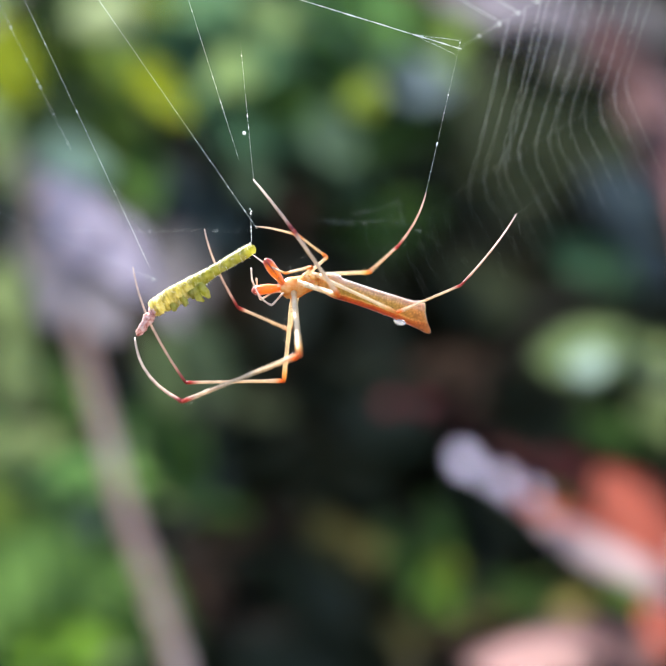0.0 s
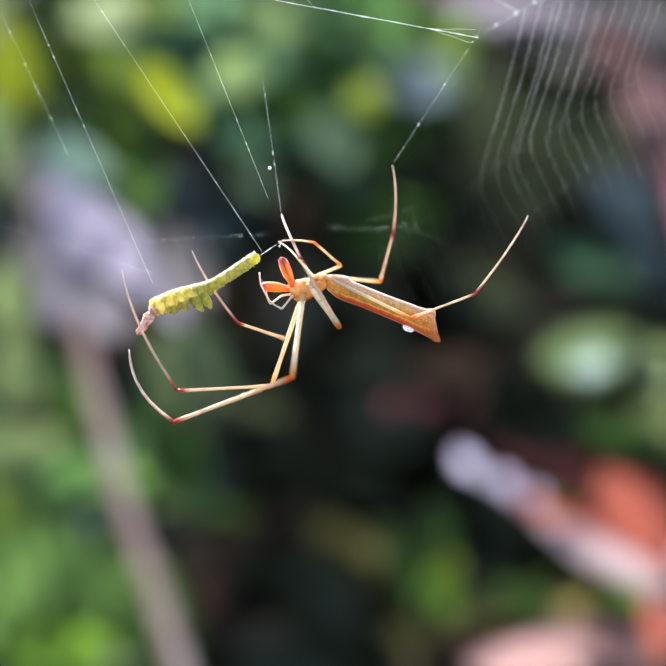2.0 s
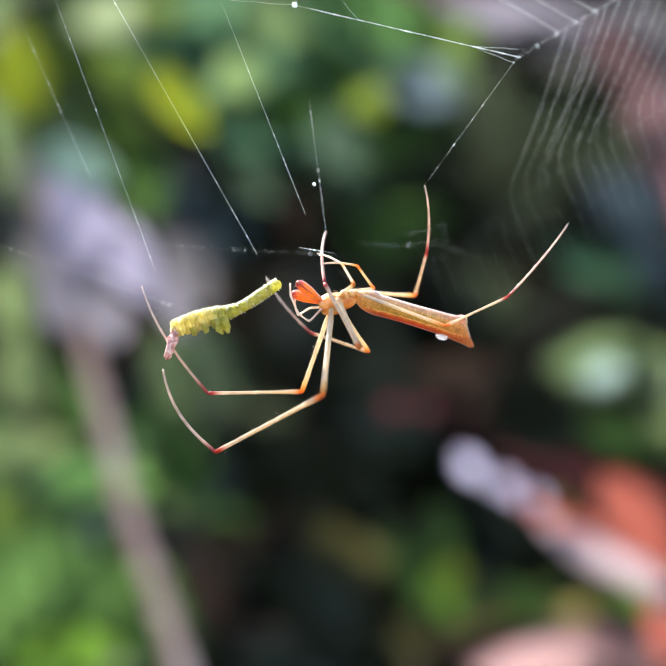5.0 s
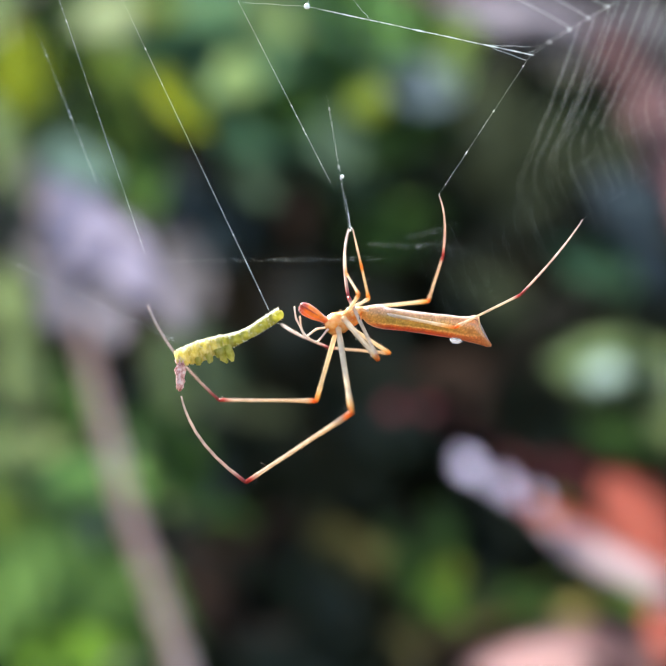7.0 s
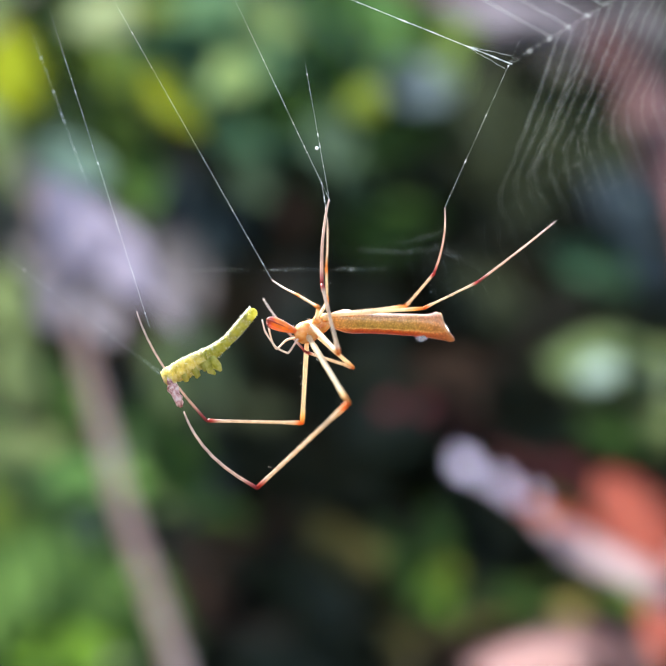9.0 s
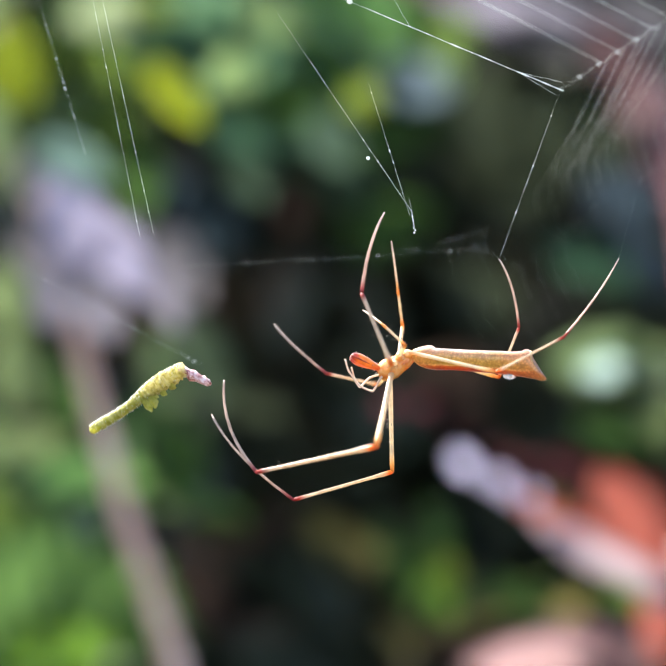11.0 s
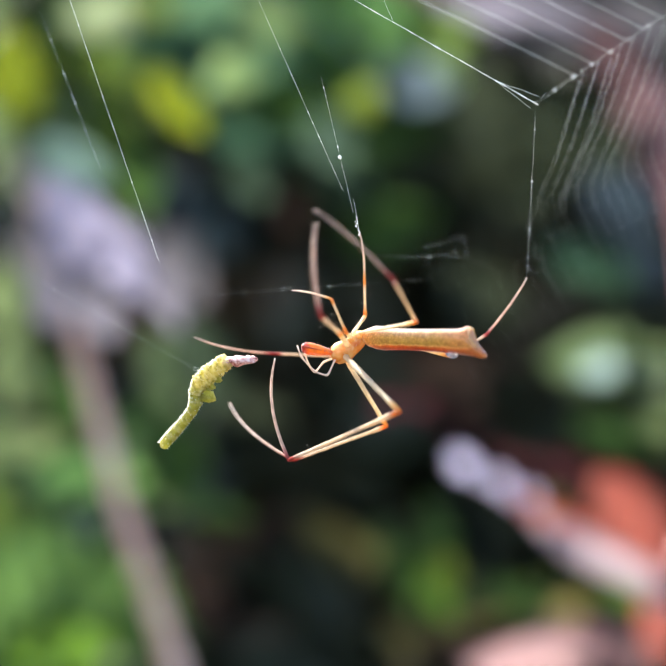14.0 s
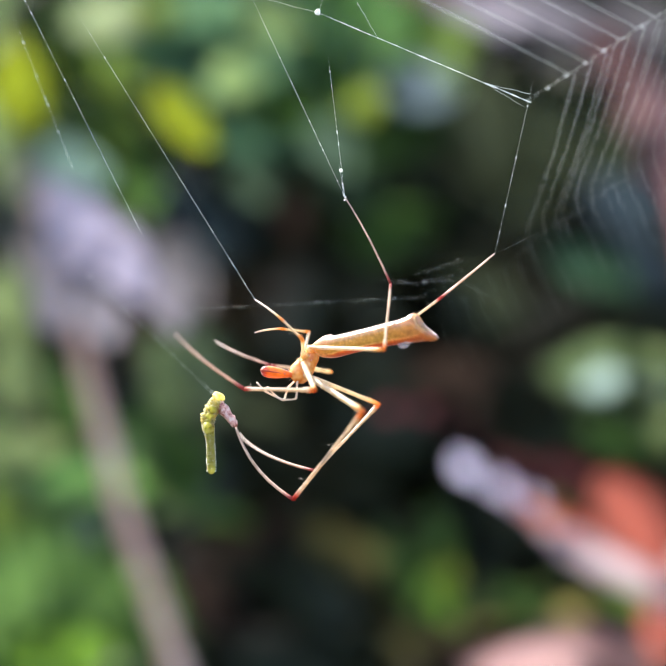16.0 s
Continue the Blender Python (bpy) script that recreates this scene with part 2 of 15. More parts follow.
def loft(bm, path, radii, sides=10, squash=1.0, jitter=0.0, seed=0, shear=None):
    """Rings along path (Vectors) with the given radii, closed at both ends; squash scales the second axis."""
    rng = random.Random(seed)
    rings = []
    up = Vector((0, 1, 0)) if abs((path[-1] - path[0]).normalized().y) < 0.9 else Vector((1, 0, 0))
    for i, (c, r) in enumerate(zip(path, radii)):
        d = (path[min(i + 1, len(path) - 1)] - path[max(i - 1, 0)]).normalized()
        a = d.cross(up).normalized()
        b = d.cross(a).normalized()
        ring = []
        for k in range(sides):
            t = 2 * math.pi * k / sides
            rr = r * (1 + rng.uniform(-jitter, jitter))
            v = c + a * math.cos(t) * rr + b * math.sin(t) * rr * squash
            ring.append(bm.verts.new(v))
        rings.append(ring)
    for p, q in zip(rings, rings[1:]):
        for k in range(sides):
            bm.faces.new((p[k], p[(k + 1) % sides], q[(k + 1) % sides], q[k]))
    bm.faces.new(list(reversed(rings[0])))
    bm.faces.new(rings[-1])
    bmesh.ops.recalc_face_normals(bm, faces=bm.faces)
    return rings


def V(*a):
    return Vector(a) / 1000


def mm(x, y, z, rx=0, ry=0, rz=0):
    return pose(x / 1000, y / 1000, z / 1000, rx, ry, rz)


def bezier(a, b, c, n):
    return [a.lerp(b, t / n).lerp(b.lerp(c, t / n), t / n) for t in range(n + 1)]




# ---------------------------------------------------------------- ground
def ground():
    bm = bmesh.new()
    bmesh.ops.create_grid(bm, x_segments=60, y_segments=60, size=1.0)
    for v in bm.verts:
        r = max(abs(v.co.x), abs(v.co.y))
        k = 3 * r + 1500 * max(0, r - 0.6) ** 3
        v.co.x, v.co.y = v.co.x / max(r, 1e-6) * k, v.co.y / max(r, 1e-6) * k
        v.co.z = 0.03 * noise.noise(v.co * 1.7) - 0.02
    tagged(part_of("ground", bm, SOIL), "dark bare garden soil under the shrubs", "ground", kind="structure")


ground()


# ---------------------------------------------------------------- leaves and stems
def blade(length, width, fold=0.25, droop=0.15, seed=0, n=12, tip=1.0):
    """A leaf blade from the origin along +x, facing +z, folded along its midrib and drooping to its tip."""
    rng = random.Random(seed)
    bm = bmesh.new()
    rows = []
    wave = rng.uniform(0, 6)
    for i in range(n + 1):
        u = i / n
        w = width / 2 * (math.sin(math.pi * min(1, u ** 0.8 * 0.97 + 0.015)) ** (0.75 * tip)) + 0.0005 * width
        z = -droop * length * u * u
        row = []
        for s in (-1, -0.5, 0, 0.5, 1):
            y = s * w * (1 + (0.06 * rng.uniform(-1, 1) if abs(s) == 1 else 0))
            row.append(bm.verts.new((u * length, y, z + abs(s) * w * fold + 0.04 * width * math.sin(5 * u + wave + 2 * s))))
        rows.append(row)
    for a, b in zip(rows, rows[1:]):
        for k in range(4):
            bm.faces.new((a[k], b[k], b[k + 1], a[k + 1]))
    bmesh.ops.solidify(bm, geom=bm.faces[:], thickness=width * 0.008)
    return bm


def leaf(plant, base, tip, width, material, turn=0.0, name="leaf", label="", fold=0.22, droop=0.12, seed=0, tipness=1.0, stalk=None, face=(0.2, -0.85, -0.42), rib=0.025):
    """A leaf of a plant from base to tip in the world, its face turned towards face and then by turn degrees about its length."""
    base, tip = Vector(base), Vector(tip)
    x = (tip - base).normalized()
    f = Vector(face)
    z = f - x * x.dot(f)
    z.normalize()
    y = z.cross(x)
    m = Matrix((x, y, z)).transposed().to_4x4()
    m.translation = base
    m = m @ pose(0, 0, 0, turn)
    length = (tip - base).length
    ob = part_of(name, blade(length, width, fold, droop, seed, tip=tipness), material, plant, label)
    ob.matrix_local = Matrix.Translation(-plant.location) @ m
    bm = bmesh.new()
    w = width * rib + 0.0001
    path = [Vector((u * length, 0, -droop * length * u * u - w * 0.6)) for u in (0, 0.2, 0.4, 0.6, 0.8, 0.97)]
    loft(bm, path, [w, w * 0.9, w * 0.75, w * 0.55, w * 0.4, w * 0.2], 6)
    part_of("midrib", bm, material, ob)
    if stalk is not None:
        bm = bmesh.new()
        a = m.inverted() @ Vector(stalk)
        loft(bm, bezier(a, a * 0.4 + Vector((0, 0, -0.2 * a.length)), Vector((0, 0, 0)), 6), [w * 1.4] * 7, 6)
        part_of("petiole", bm, material, ob)
    return ob


def stem(plant, pts, r0, r1, material, name="stem", label="", knots=0.06, seed=0):
    pts = [Vector(p) - plant.location for p in pts]
    path, radii = [], []
    n = 10
    rng = random.Random(seed)
    full = [2 * pts[0] - pts[1]] + pts + [2 * pts[-1] - pts[-2]]
    for i in range(len(pts) - 1):
        p0, p1, p2, p3 = full[i:i + 4]
        for k in range(n):
            u = k / n
            path.append(0.5 * (2 * p1 + (p2 - p0) * u + (2 * p0 - 5 * p1 + 4 * p2 - p3) * u * u + (3 * p1 - p0 - 3 * p2 + p3) * u ** 3))
    path.append(pts[-1])
    for i in range(len(path)):
        u = i / (len(path) - 1)
        radii.append((r0 + (r1 - r0) * u) * (1 + knots * rng.uniform(-1, 1)))
    bm = bmesh.new()
    loft(bm, path, radii, 12, 1, 0.03, seed)
    return part_of(name, bm, material, plant, label)


def foliage(name, count, box, size, material, label, seed, category="hedge", sway=0.25):
    """Uncountable leaves on twigs, joined: small folded leaves strewn through a box."""
    rng = np.random.default_rng(seed)
    (x0, x1), (y0, y1), (z0, z1) = box
    verts, faces = [], []
    # twigs rise from the ground through the box
    for t in range(count // 60):
        bx, by = rng.uniform(x0, x1), rng.uniform(y0, y1)
        p = Vector((bx, by, -0.02))
        top = rng.uniform(z0 + 0.8 * (z1 - z0), z1)
        lean = Vector((rng.uniform(-sway, sway), rng.uniform(-sway, sway) * 0.5, 1))
        base = len(verts)
        rad = 0.004
        for k in range(6):
            q = p + lean * (top * k / 5)
            r = rad * (1 - 0.15 * k)
            verts += [(q.x + r, q.y, q.z), (q.x - r / 2, q.y + r, q.z), (q.x - r / 2, q.y - r, q.z)]
        for k in range(5):
            a = base + 3 * k
            faces += [(a, a + 1, a + 4, a + 3), (a + 1, a + 2, a + 5, a + 4), (a + 2, a, a + 3, a + 5)]
        for _ in range(60):
            u = rng.uniform(max(0.02, z0 / top), 1)
            q = p + lean * (top * u)
            d = Vector(rng.normal(size=3)).normalized()
            d.z = d.z * 0.6 - 0.25
            d.normalize()
            n = Vector(rng.normal(size=3) + np.array([0, -0.6, 0.8]))
            s = d.cross(n).normalized()
            n = s.cross(d)
            L = size * rng.uniform(0.6, 1.25)
            w = L * rng.uniform(0.2, 0.32)
            q = q + d * rng.uniform(0.0, 0.03)
            b = len(verts)
            for c in (q, q + d * L * 0.35 + s * w + n * w * 0.3, q + d * L * 0.72 + s * w * 0.75 + n * w * 0.2, q + d * L,
                      q + d * L * 0.72 - s * w * 0.75 + n * w * 0.2, q + d * L * 0.35 - s * w + n * w * 0.3, q + d * L * 0.5):
                verts.append(tuple(c))
            faces += [(b, b + 1, b + 6), (b + 1, b + 2, b + 6), (b + 2, b + 3, b + 6), (b + 3, b + 4, b + 6), (b + 4, b + 5, b + 6), (b + 5, b, b + 6)]
    me = bpy.data.meshes.new(name)
    me.from_pydata(verts, [], faces)
    me.materials.append(material)
    return tagged(new(name, me), label, category, kind="stuff")


foliage("hedge", 80000, ((-1.6, 1.6), (0.9, 1.9), (0.0, 1.34)), 0.075, HEDGE, "hedge leaves coloured near-black for deep shade", 3)
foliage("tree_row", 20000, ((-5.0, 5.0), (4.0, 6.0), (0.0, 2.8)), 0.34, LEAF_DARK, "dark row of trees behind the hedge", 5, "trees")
foliage("side_foliage", 1600, ((-0.3, -0.112), (0.5, 0.68), (0.3, 0.79)), 0.045, LEAF_GREEN, "green leaves of the bush beside the web", 12, sway=0.02)
foliage("undergrowth", 900, ((-0.9, -0.1), (0.55, 0.8), (0.0, 0.66)), 0.05, LEAF_GREEN, "low green undergrowth in front of the hedge", 8, sway=0.05)

def sprig(plant, y, node, leaves, name="leaf"):
    """Leaves (material, x, z, length, angle, width, in millimetres) at depth y, each on a stalk from the sprig's node."""
    made = []
    at = Vector((node[0] / 1000, y, node[1] / 1000))
    for i, (material, x, z, length, angle, width) in enumerate(leaves):
        half = Vector((math.cos(radians(angle)), 0, math.sin(radians(angle)))) * (length / 2000)
        mid = Vector((x / 1000, y + 0.002 * (i % 4), z / 1000))
        a, b = (mid - half, mid + half)
        if (a - at).length > (b - at).length:
            a, b = b, a
        made.append(leaf(plant, a, b, width / 1000, material, 8 * (i % 3 - 1), name, LEAF_WORDS[material], 0.05 if name == "petal" else 0.4 if name == "glint" else 0.2,
                         0.1, seed=len(bpy.data.objects), stalk=at, rib=0.008 if name == "petal" else 0.022))
    return made


# the shrub beside the web: a grey-brown stem with pale lavender petals and yellow-green leaves
shrub = thing("shrub", (-0.03, 0.3, 0), "shrub with a grey-brown stem, yellow-green leaves and pale lavender petals", "shrub")
stem(shrub, [(0.03, 0.3, 0), (0.022, 0.3, 0.3), (0.006, 0.3, 0.52), (-0.012, 0.3, 0.63), (-0.0353, 0.300, 0.7127), (-0.0422, 0.300, 0.7343), (-0.0466, 0.300, 0.7476), (-0.0510, 0.300, 0.7609), (-0.0548, 0.300, 0.7753), (-0.0583, 0.300, 0.7886), (-0.0614, 0.300, 0.8009), (-0.0650, 0.300, 0.8132), (-0.0703, 0.305, 0.8260), (-0.0746, 0.310, 0.8370)], 0.003, 0.0017, STEM_GREY, "stem", "grey-brown woody stem")
yellow = sprig(shrub, 0.3, (-66.0, 868.6), [
    (LEAF_YELLOW, -41.6, 859.2, 20.5, -50, 9.6)])[0]
yellow_b = sprig(shrub, 0.305, (-85.9, 864.5), [
    (LEAF_YELLOW, -79.1, 866.6, 26.1, -76, 16.7)])[0]
sprig(shrub, 0.243, (-52.7, 808.2), [
    (PETAL_LAVENDER, -51.0, 822.3, 20.8, -55, 15.8), (PETAL_LAVENDER, -41.4, 815.3, 20.8, -55, 10.8), (PETAL_ASH, -33.1, 807.4, 15.8, -65, 6.6),
    (PETAL_ASH, -56.4, 808.2, 15.8, -75, 9.1), (PETAL_ASH, -45.2, 804.1, 11.6, -60, 9.1), (PETAL_GREY, -60.1, 832.3, 10.0, -68, 5.0)], "petal")
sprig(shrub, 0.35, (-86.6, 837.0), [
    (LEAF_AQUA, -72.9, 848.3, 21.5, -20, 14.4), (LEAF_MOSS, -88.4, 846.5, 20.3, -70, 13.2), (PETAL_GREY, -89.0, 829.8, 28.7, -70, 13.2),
    (LEAF_GREY, -93.2, 838.2, 23.9, -80, 13.2), (LEAF_MOSS, -90.8, 810.6, 22.7, -80, 14.4), (PETAL_GREY, -41.7, 819.0, 23.9, -65, 15.6)])

# green leaves of the plant that grows round the stem
low_left = thing("green_bush", (-0.09, 0.41, 0), "bush with broad light green leaves in the sun", "bush")
stem(low_left, [(-0.09, 0.42, 0), (-0.088, 0.42, 0.4), (-0.0953, 0.420, 0.6836), (-0.0968, 0.420, 0.7123), (-0.1039, 0.420, 0.7410), (-0.1082, 0.420, 0.7697), (-0.1111, 0.420, 0.7912)], 0.003, 0.0012, TWIG, "stem", "dark twig")
sprig(low_left, 0.41, (-97.3, 683.6), [
    (LEAF_LIGHT, -96.5, 725.6, 43.4, -80, 32.2), (LEAF_LIGHT, -76.9, 715.8, 32.2, -75, 19.6), (LEAF_BRIGHT, -88.8, 695.5, 47.6, 5, 28.0),
    (LEAF_LIGHT, -112.7, 708.8, 36.4, -85, 23.8), (LEAF_GREEN, -66.4, 703.2, 26.6, -70, 12.6), (LEAF_SMOKE, -81.8, 738.9, 15.4, -60, 16.8)])
sprig(low_left, 0.41, (-107.1, 745.2), [
    (LEAF_MOSS, -103.6, 788.6, 28.0, -80, 21.0), (LEAF_GREEN, -86.7, 780.2, 26.6, -70, 15.4), (LEAF_MOSS, -103.6, 763.4, 29.4, 0, 15.4),
    (LEAF_FRESH, -90.2, 753.6, 26.6, 10, 12.6), (LEAF_OLIVE, -109.9, 743.8, 23.8, -60, 18.2)])
sprig(low_left, 0.45, (-69.8, 739.9), [
    (LEAF_GREEN, -56.8, 752.2, 30.8, -55, 21.5), (LEAF_DULL, -60.6, 787.5, 29.2, -80, 16.9), (LEAF_MOSS, -59.8, 739.1, 12.3, 0, 7.7),
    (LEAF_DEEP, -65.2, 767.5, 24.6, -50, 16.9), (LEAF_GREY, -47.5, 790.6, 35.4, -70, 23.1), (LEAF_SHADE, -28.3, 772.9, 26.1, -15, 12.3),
    (LEAF_GREEN, -55.2, 759.9, 24.6, -50, 15.4)])

# bough that crosses above the spider, its leaves lit from behind
bough = thing("leafy_bough", (-0.05, 0.6, 0), "leafy bough with blue-green, sage and olive leaves", "shrub")
stem(bough, [(-0.27, 0.64, 0), (-0.26, 0.64, 0.3), (-0.25, 0.64, 0.6), (-0.22, 0.63, 0.88), (-0.13, 0.62, 0.985), (0.0, 0.62, 0.995), (0.1, 0.62, 0.98)], 0.005, 0.002, TWIG, "stem", "dark twig")
sprig(bough, 0.62, (-47.5, 986.3), [
    (LEAF_TEAL, -66.5, 956.6, 72.0, 10, 46.6), (LEAF_TEAL, -28.4, 943.9, 63.6, -70, 46.6), (LEAF_FRESH, -5.1, 948.1, 59.3, -80, 42.4),
    (LEAF_FRESH, 24.6, 956.6, 63.6, -75, 48.7), (LEAF_OLIVE, 54.2, 950.2, 59.3, -100, 38.1), (LEAF_GREEN, -17.8, 918.5, 59.3, 20, 33.9),
    (LEAF_TEAL_DEEP, -41.1, 903.6, 55.1, -15, 31.8), (LEAF_GREEN, 9.7, 926.9, 55.1, -60, 40.3), (LEAF_DEEP, 33.1, 901.5, 59.3, 5, 31.8),
    (LEAF_TEAL_DEEP, -64.4, 929.0, 55.1, -70, 38.1), (LEAF_SHADE, 73.3, 914.2, 55.1, -60, 36.0), (LEAF_TEAL, -96.2, 954.5, 55.1, -60, 38.1)])
sprig(bough, 0.63, (-143.0, 982.8), [
    (LEAF_OLIVE, -117.1, 935.4, 56.0, 15, 36.6), (LEAF_DULL, -127.9, 916.1, 56.0, -20, 34.5), (LEAF_SAGE, -143.0, 957.0, 56.0, -60, 47.4),
    (LEAF_DULL, -145.1, 903.1, 51.7, -80, 40.9), (LEAF_GREEN, -97.8, 881.6, 43.1, -85, 25.8), (LEAF_OLIVE, -108.5, 905.3, 47.4, -60, 32.3),
    (LEAF_DULL, -162.4, 905.3, 56.0, -85, 40.9), (LEAF_OLIVE, -153.7, 965.6, 47.4, -10, 28.0), (LEAF_SAGE, -164.5, 961.3, 51.7, -75, 43.1)])
# backing leaves, the darkest ones coloured as shaded gaps
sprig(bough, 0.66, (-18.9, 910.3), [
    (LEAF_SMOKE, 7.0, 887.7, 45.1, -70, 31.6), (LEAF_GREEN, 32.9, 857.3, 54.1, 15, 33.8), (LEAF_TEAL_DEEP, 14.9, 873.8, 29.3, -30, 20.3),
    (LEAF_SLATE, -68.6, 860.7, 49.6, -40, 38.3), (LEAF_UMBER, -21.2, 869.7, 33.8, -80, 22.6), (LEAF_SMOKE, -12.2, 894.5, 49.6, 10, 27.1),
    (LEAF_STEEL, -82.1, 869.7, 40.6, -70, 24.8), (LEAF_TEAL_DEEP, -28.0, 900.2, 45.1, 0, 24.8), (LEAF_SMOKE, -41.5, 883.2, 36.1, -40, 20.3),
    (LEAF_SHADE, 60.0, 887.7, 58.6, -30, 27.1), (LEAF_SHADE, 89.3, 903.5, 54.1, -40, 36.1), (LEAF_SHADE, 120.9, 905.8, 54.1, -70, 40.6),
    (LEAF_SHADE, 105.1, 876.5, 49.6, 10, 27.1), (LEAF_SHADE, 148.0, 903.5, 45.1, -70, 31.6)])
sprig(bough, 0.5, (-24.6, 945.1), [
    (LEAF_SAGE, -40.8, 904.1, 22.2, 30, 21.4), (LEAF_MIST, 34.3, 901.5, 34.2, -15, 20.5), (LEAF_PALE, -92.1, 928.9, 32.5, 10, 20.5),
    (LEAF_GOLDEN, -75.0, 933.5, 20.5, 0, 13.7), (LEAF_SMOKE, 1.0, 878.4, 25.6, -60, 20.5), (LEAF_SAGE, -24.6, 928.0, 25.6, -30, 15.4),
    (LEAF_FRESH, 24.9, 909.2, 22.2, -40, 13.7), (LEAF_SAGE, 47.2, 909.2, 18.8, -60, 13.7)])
# lone golden leaf that stands in for a glint blurred to a disc
sprig(bough, 0.42, (13.8, 904.6), [
    (LEAF_GOLDEN, 10.6, 879.1, 14.4, 20, 13.8)])

# flowering shrub: red and pink stems and petals, white blades added as glints
right = thing("flowering_shrub", (0.12, 0.36, 0), "shrub with pink and red stems, white glint patches and pale leaves", "shrub")
stem(right, [(0.12, 0.36, 0), (0.12, 0.36, 0.45), (0.1164, 0.380, 0.7116), (0.1008, 0.380, 0.7213), (0.0865, 0.380, 0.7291), (0.0722, 0.380, 0.7382), (0.0615, 0.370, 0.7468), (0.0474, 0.350, 0.7580)], 0.004, 0.0012, STEM_PINK, "stem", "pink fleshy stem")
stem(right, [(0.12, 0.36, 0.2), (0.1255, 0.380, 0.7336), (0.1194, 0.390, 0.7985), (0.1128, 0.390, 0.8452), (0.1034, 0.390, 0.8718), (0.0888, 0.390, 0.8878), (0.0621, 0.390, 0.9012), (0.0355, 0.390, 0.9085), (0.0155, 0.390, 0.9145)], 0.006, 0.004, STEM_DUSKY, "stem", "dusky pink stem")
# small blades in place of bright glints
sprig(right, 0.33, (54.8, 751.4), [
    (GLINT_WHITE, 34.7, 766.3, 6.8, -58, 6.1), (GLINT_WHITE, 45.3, 761.5, 4.3, -55, 3.8), (GLINT_WHITE, 54.1, 757.0, 3.8, -60, 3.4),
    (LEAF_TAN, 60.2, 755.9, 4.5, -60, 3.8)], "glint")
sprig(right, 0.322, (94.2, 730.6), [
    (PETAL_RED, 78.2, 752.0, 29.7, -52, 19.8), (PETAL_RED, 60.1, 750.4, 25.3, -25, 8.8), (PETAL_RED, 86.5, 724.0, 22.0, -80, 9.9),
    (PETAL_RED, 83.2, 740.5, 19.8, -40, 12.1)], "petal")
sprig(right, 0.288, (84.3, 734.9), [
    (PETAL_PINK, 61.6, 748.5, 34.5, -25, 9.1), (PETAL_ROSE, 47.8, 722.1, 33.5, 8, 19.7), (PETAL_DUSKY, 63.6, 726.1, 29.5, -20, 12.8),
    (PETAL_PINK, 76.4, 739.9, 14.8, -30, 7.9)], "petal")
# the two small mauve leaves stand in for dim glint discs
sprig(right, 0.31, (60.0, 758.6), [
    (LEAF_RED, 45.1, 768.6, 12.7, -20, 7.0), (LEAF_RED, 57.8, 766.5, 15.9, -15, 8.5), (LEAF_MAUVE, 14.0, 781.7, 5.1, 30, 4.7),
    (LEAF_MAUVE, 22.9, 781.7, 4.9, 30, 4.4), (LEAF_UMBER, 35.1, 782.4, 6.4, 20, 5.9)])
sprig(right, 0.35, (92.8, 872.9), [
    (PETAL_ASH, 49.8, 890.2, 46.7, -8, 13.2), (PETAL_DUSKY, 76.7, 881.2, 32.3, -24, 15.6), (PETAL_GREY, 85.7, 889.6, 27.5, -20, 13.2),
    (PETAL_DUSKY, 89.8, 862.1, 33.5, -65, 15.6), (PETAL_GREY, 61.7, 883.0, 27.5, -18, 9.6)], "petal")
pale = sprig(right, 0.375, (109.7, 790.9), [
    (LEAF_DULL, 76.4, 793.7, 30.8, 10, 25.6)])[0]
# pale petal coloured as a highlight in front of the dull leaf
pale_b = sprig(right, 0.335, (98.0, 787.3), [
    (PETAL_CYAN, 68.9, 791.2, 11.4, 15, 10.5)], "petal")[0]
sprig(right, 0.37, (108.2, 780.9), [
    (LEAF_MOSS, 93.1, 792.9, 17.7, -20, 13.9), (LEAF_PALE, 97.6, 789.5, 15.2, -80, 12.6), (LEAF_MOSS, 97.5, 772.7, 19.0, -60, 15.2),
    (LEAF_DEEP, 86.8, 769.5, 27.8, -10, 13.9)])
# steel, shade and umber leaves here paint dim patches beside the spider
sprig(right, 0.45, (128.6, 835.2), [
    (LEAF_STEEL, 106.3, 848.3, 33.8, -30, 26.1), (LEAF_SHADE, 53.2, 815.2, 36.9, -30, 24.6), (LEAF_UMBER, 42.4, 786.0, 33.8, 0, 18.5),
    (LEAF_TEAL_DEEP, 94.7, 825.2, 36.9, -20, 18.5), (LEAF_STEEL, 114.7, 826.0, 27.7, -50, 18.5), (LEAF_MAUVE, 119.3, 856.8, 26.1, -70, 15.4)])

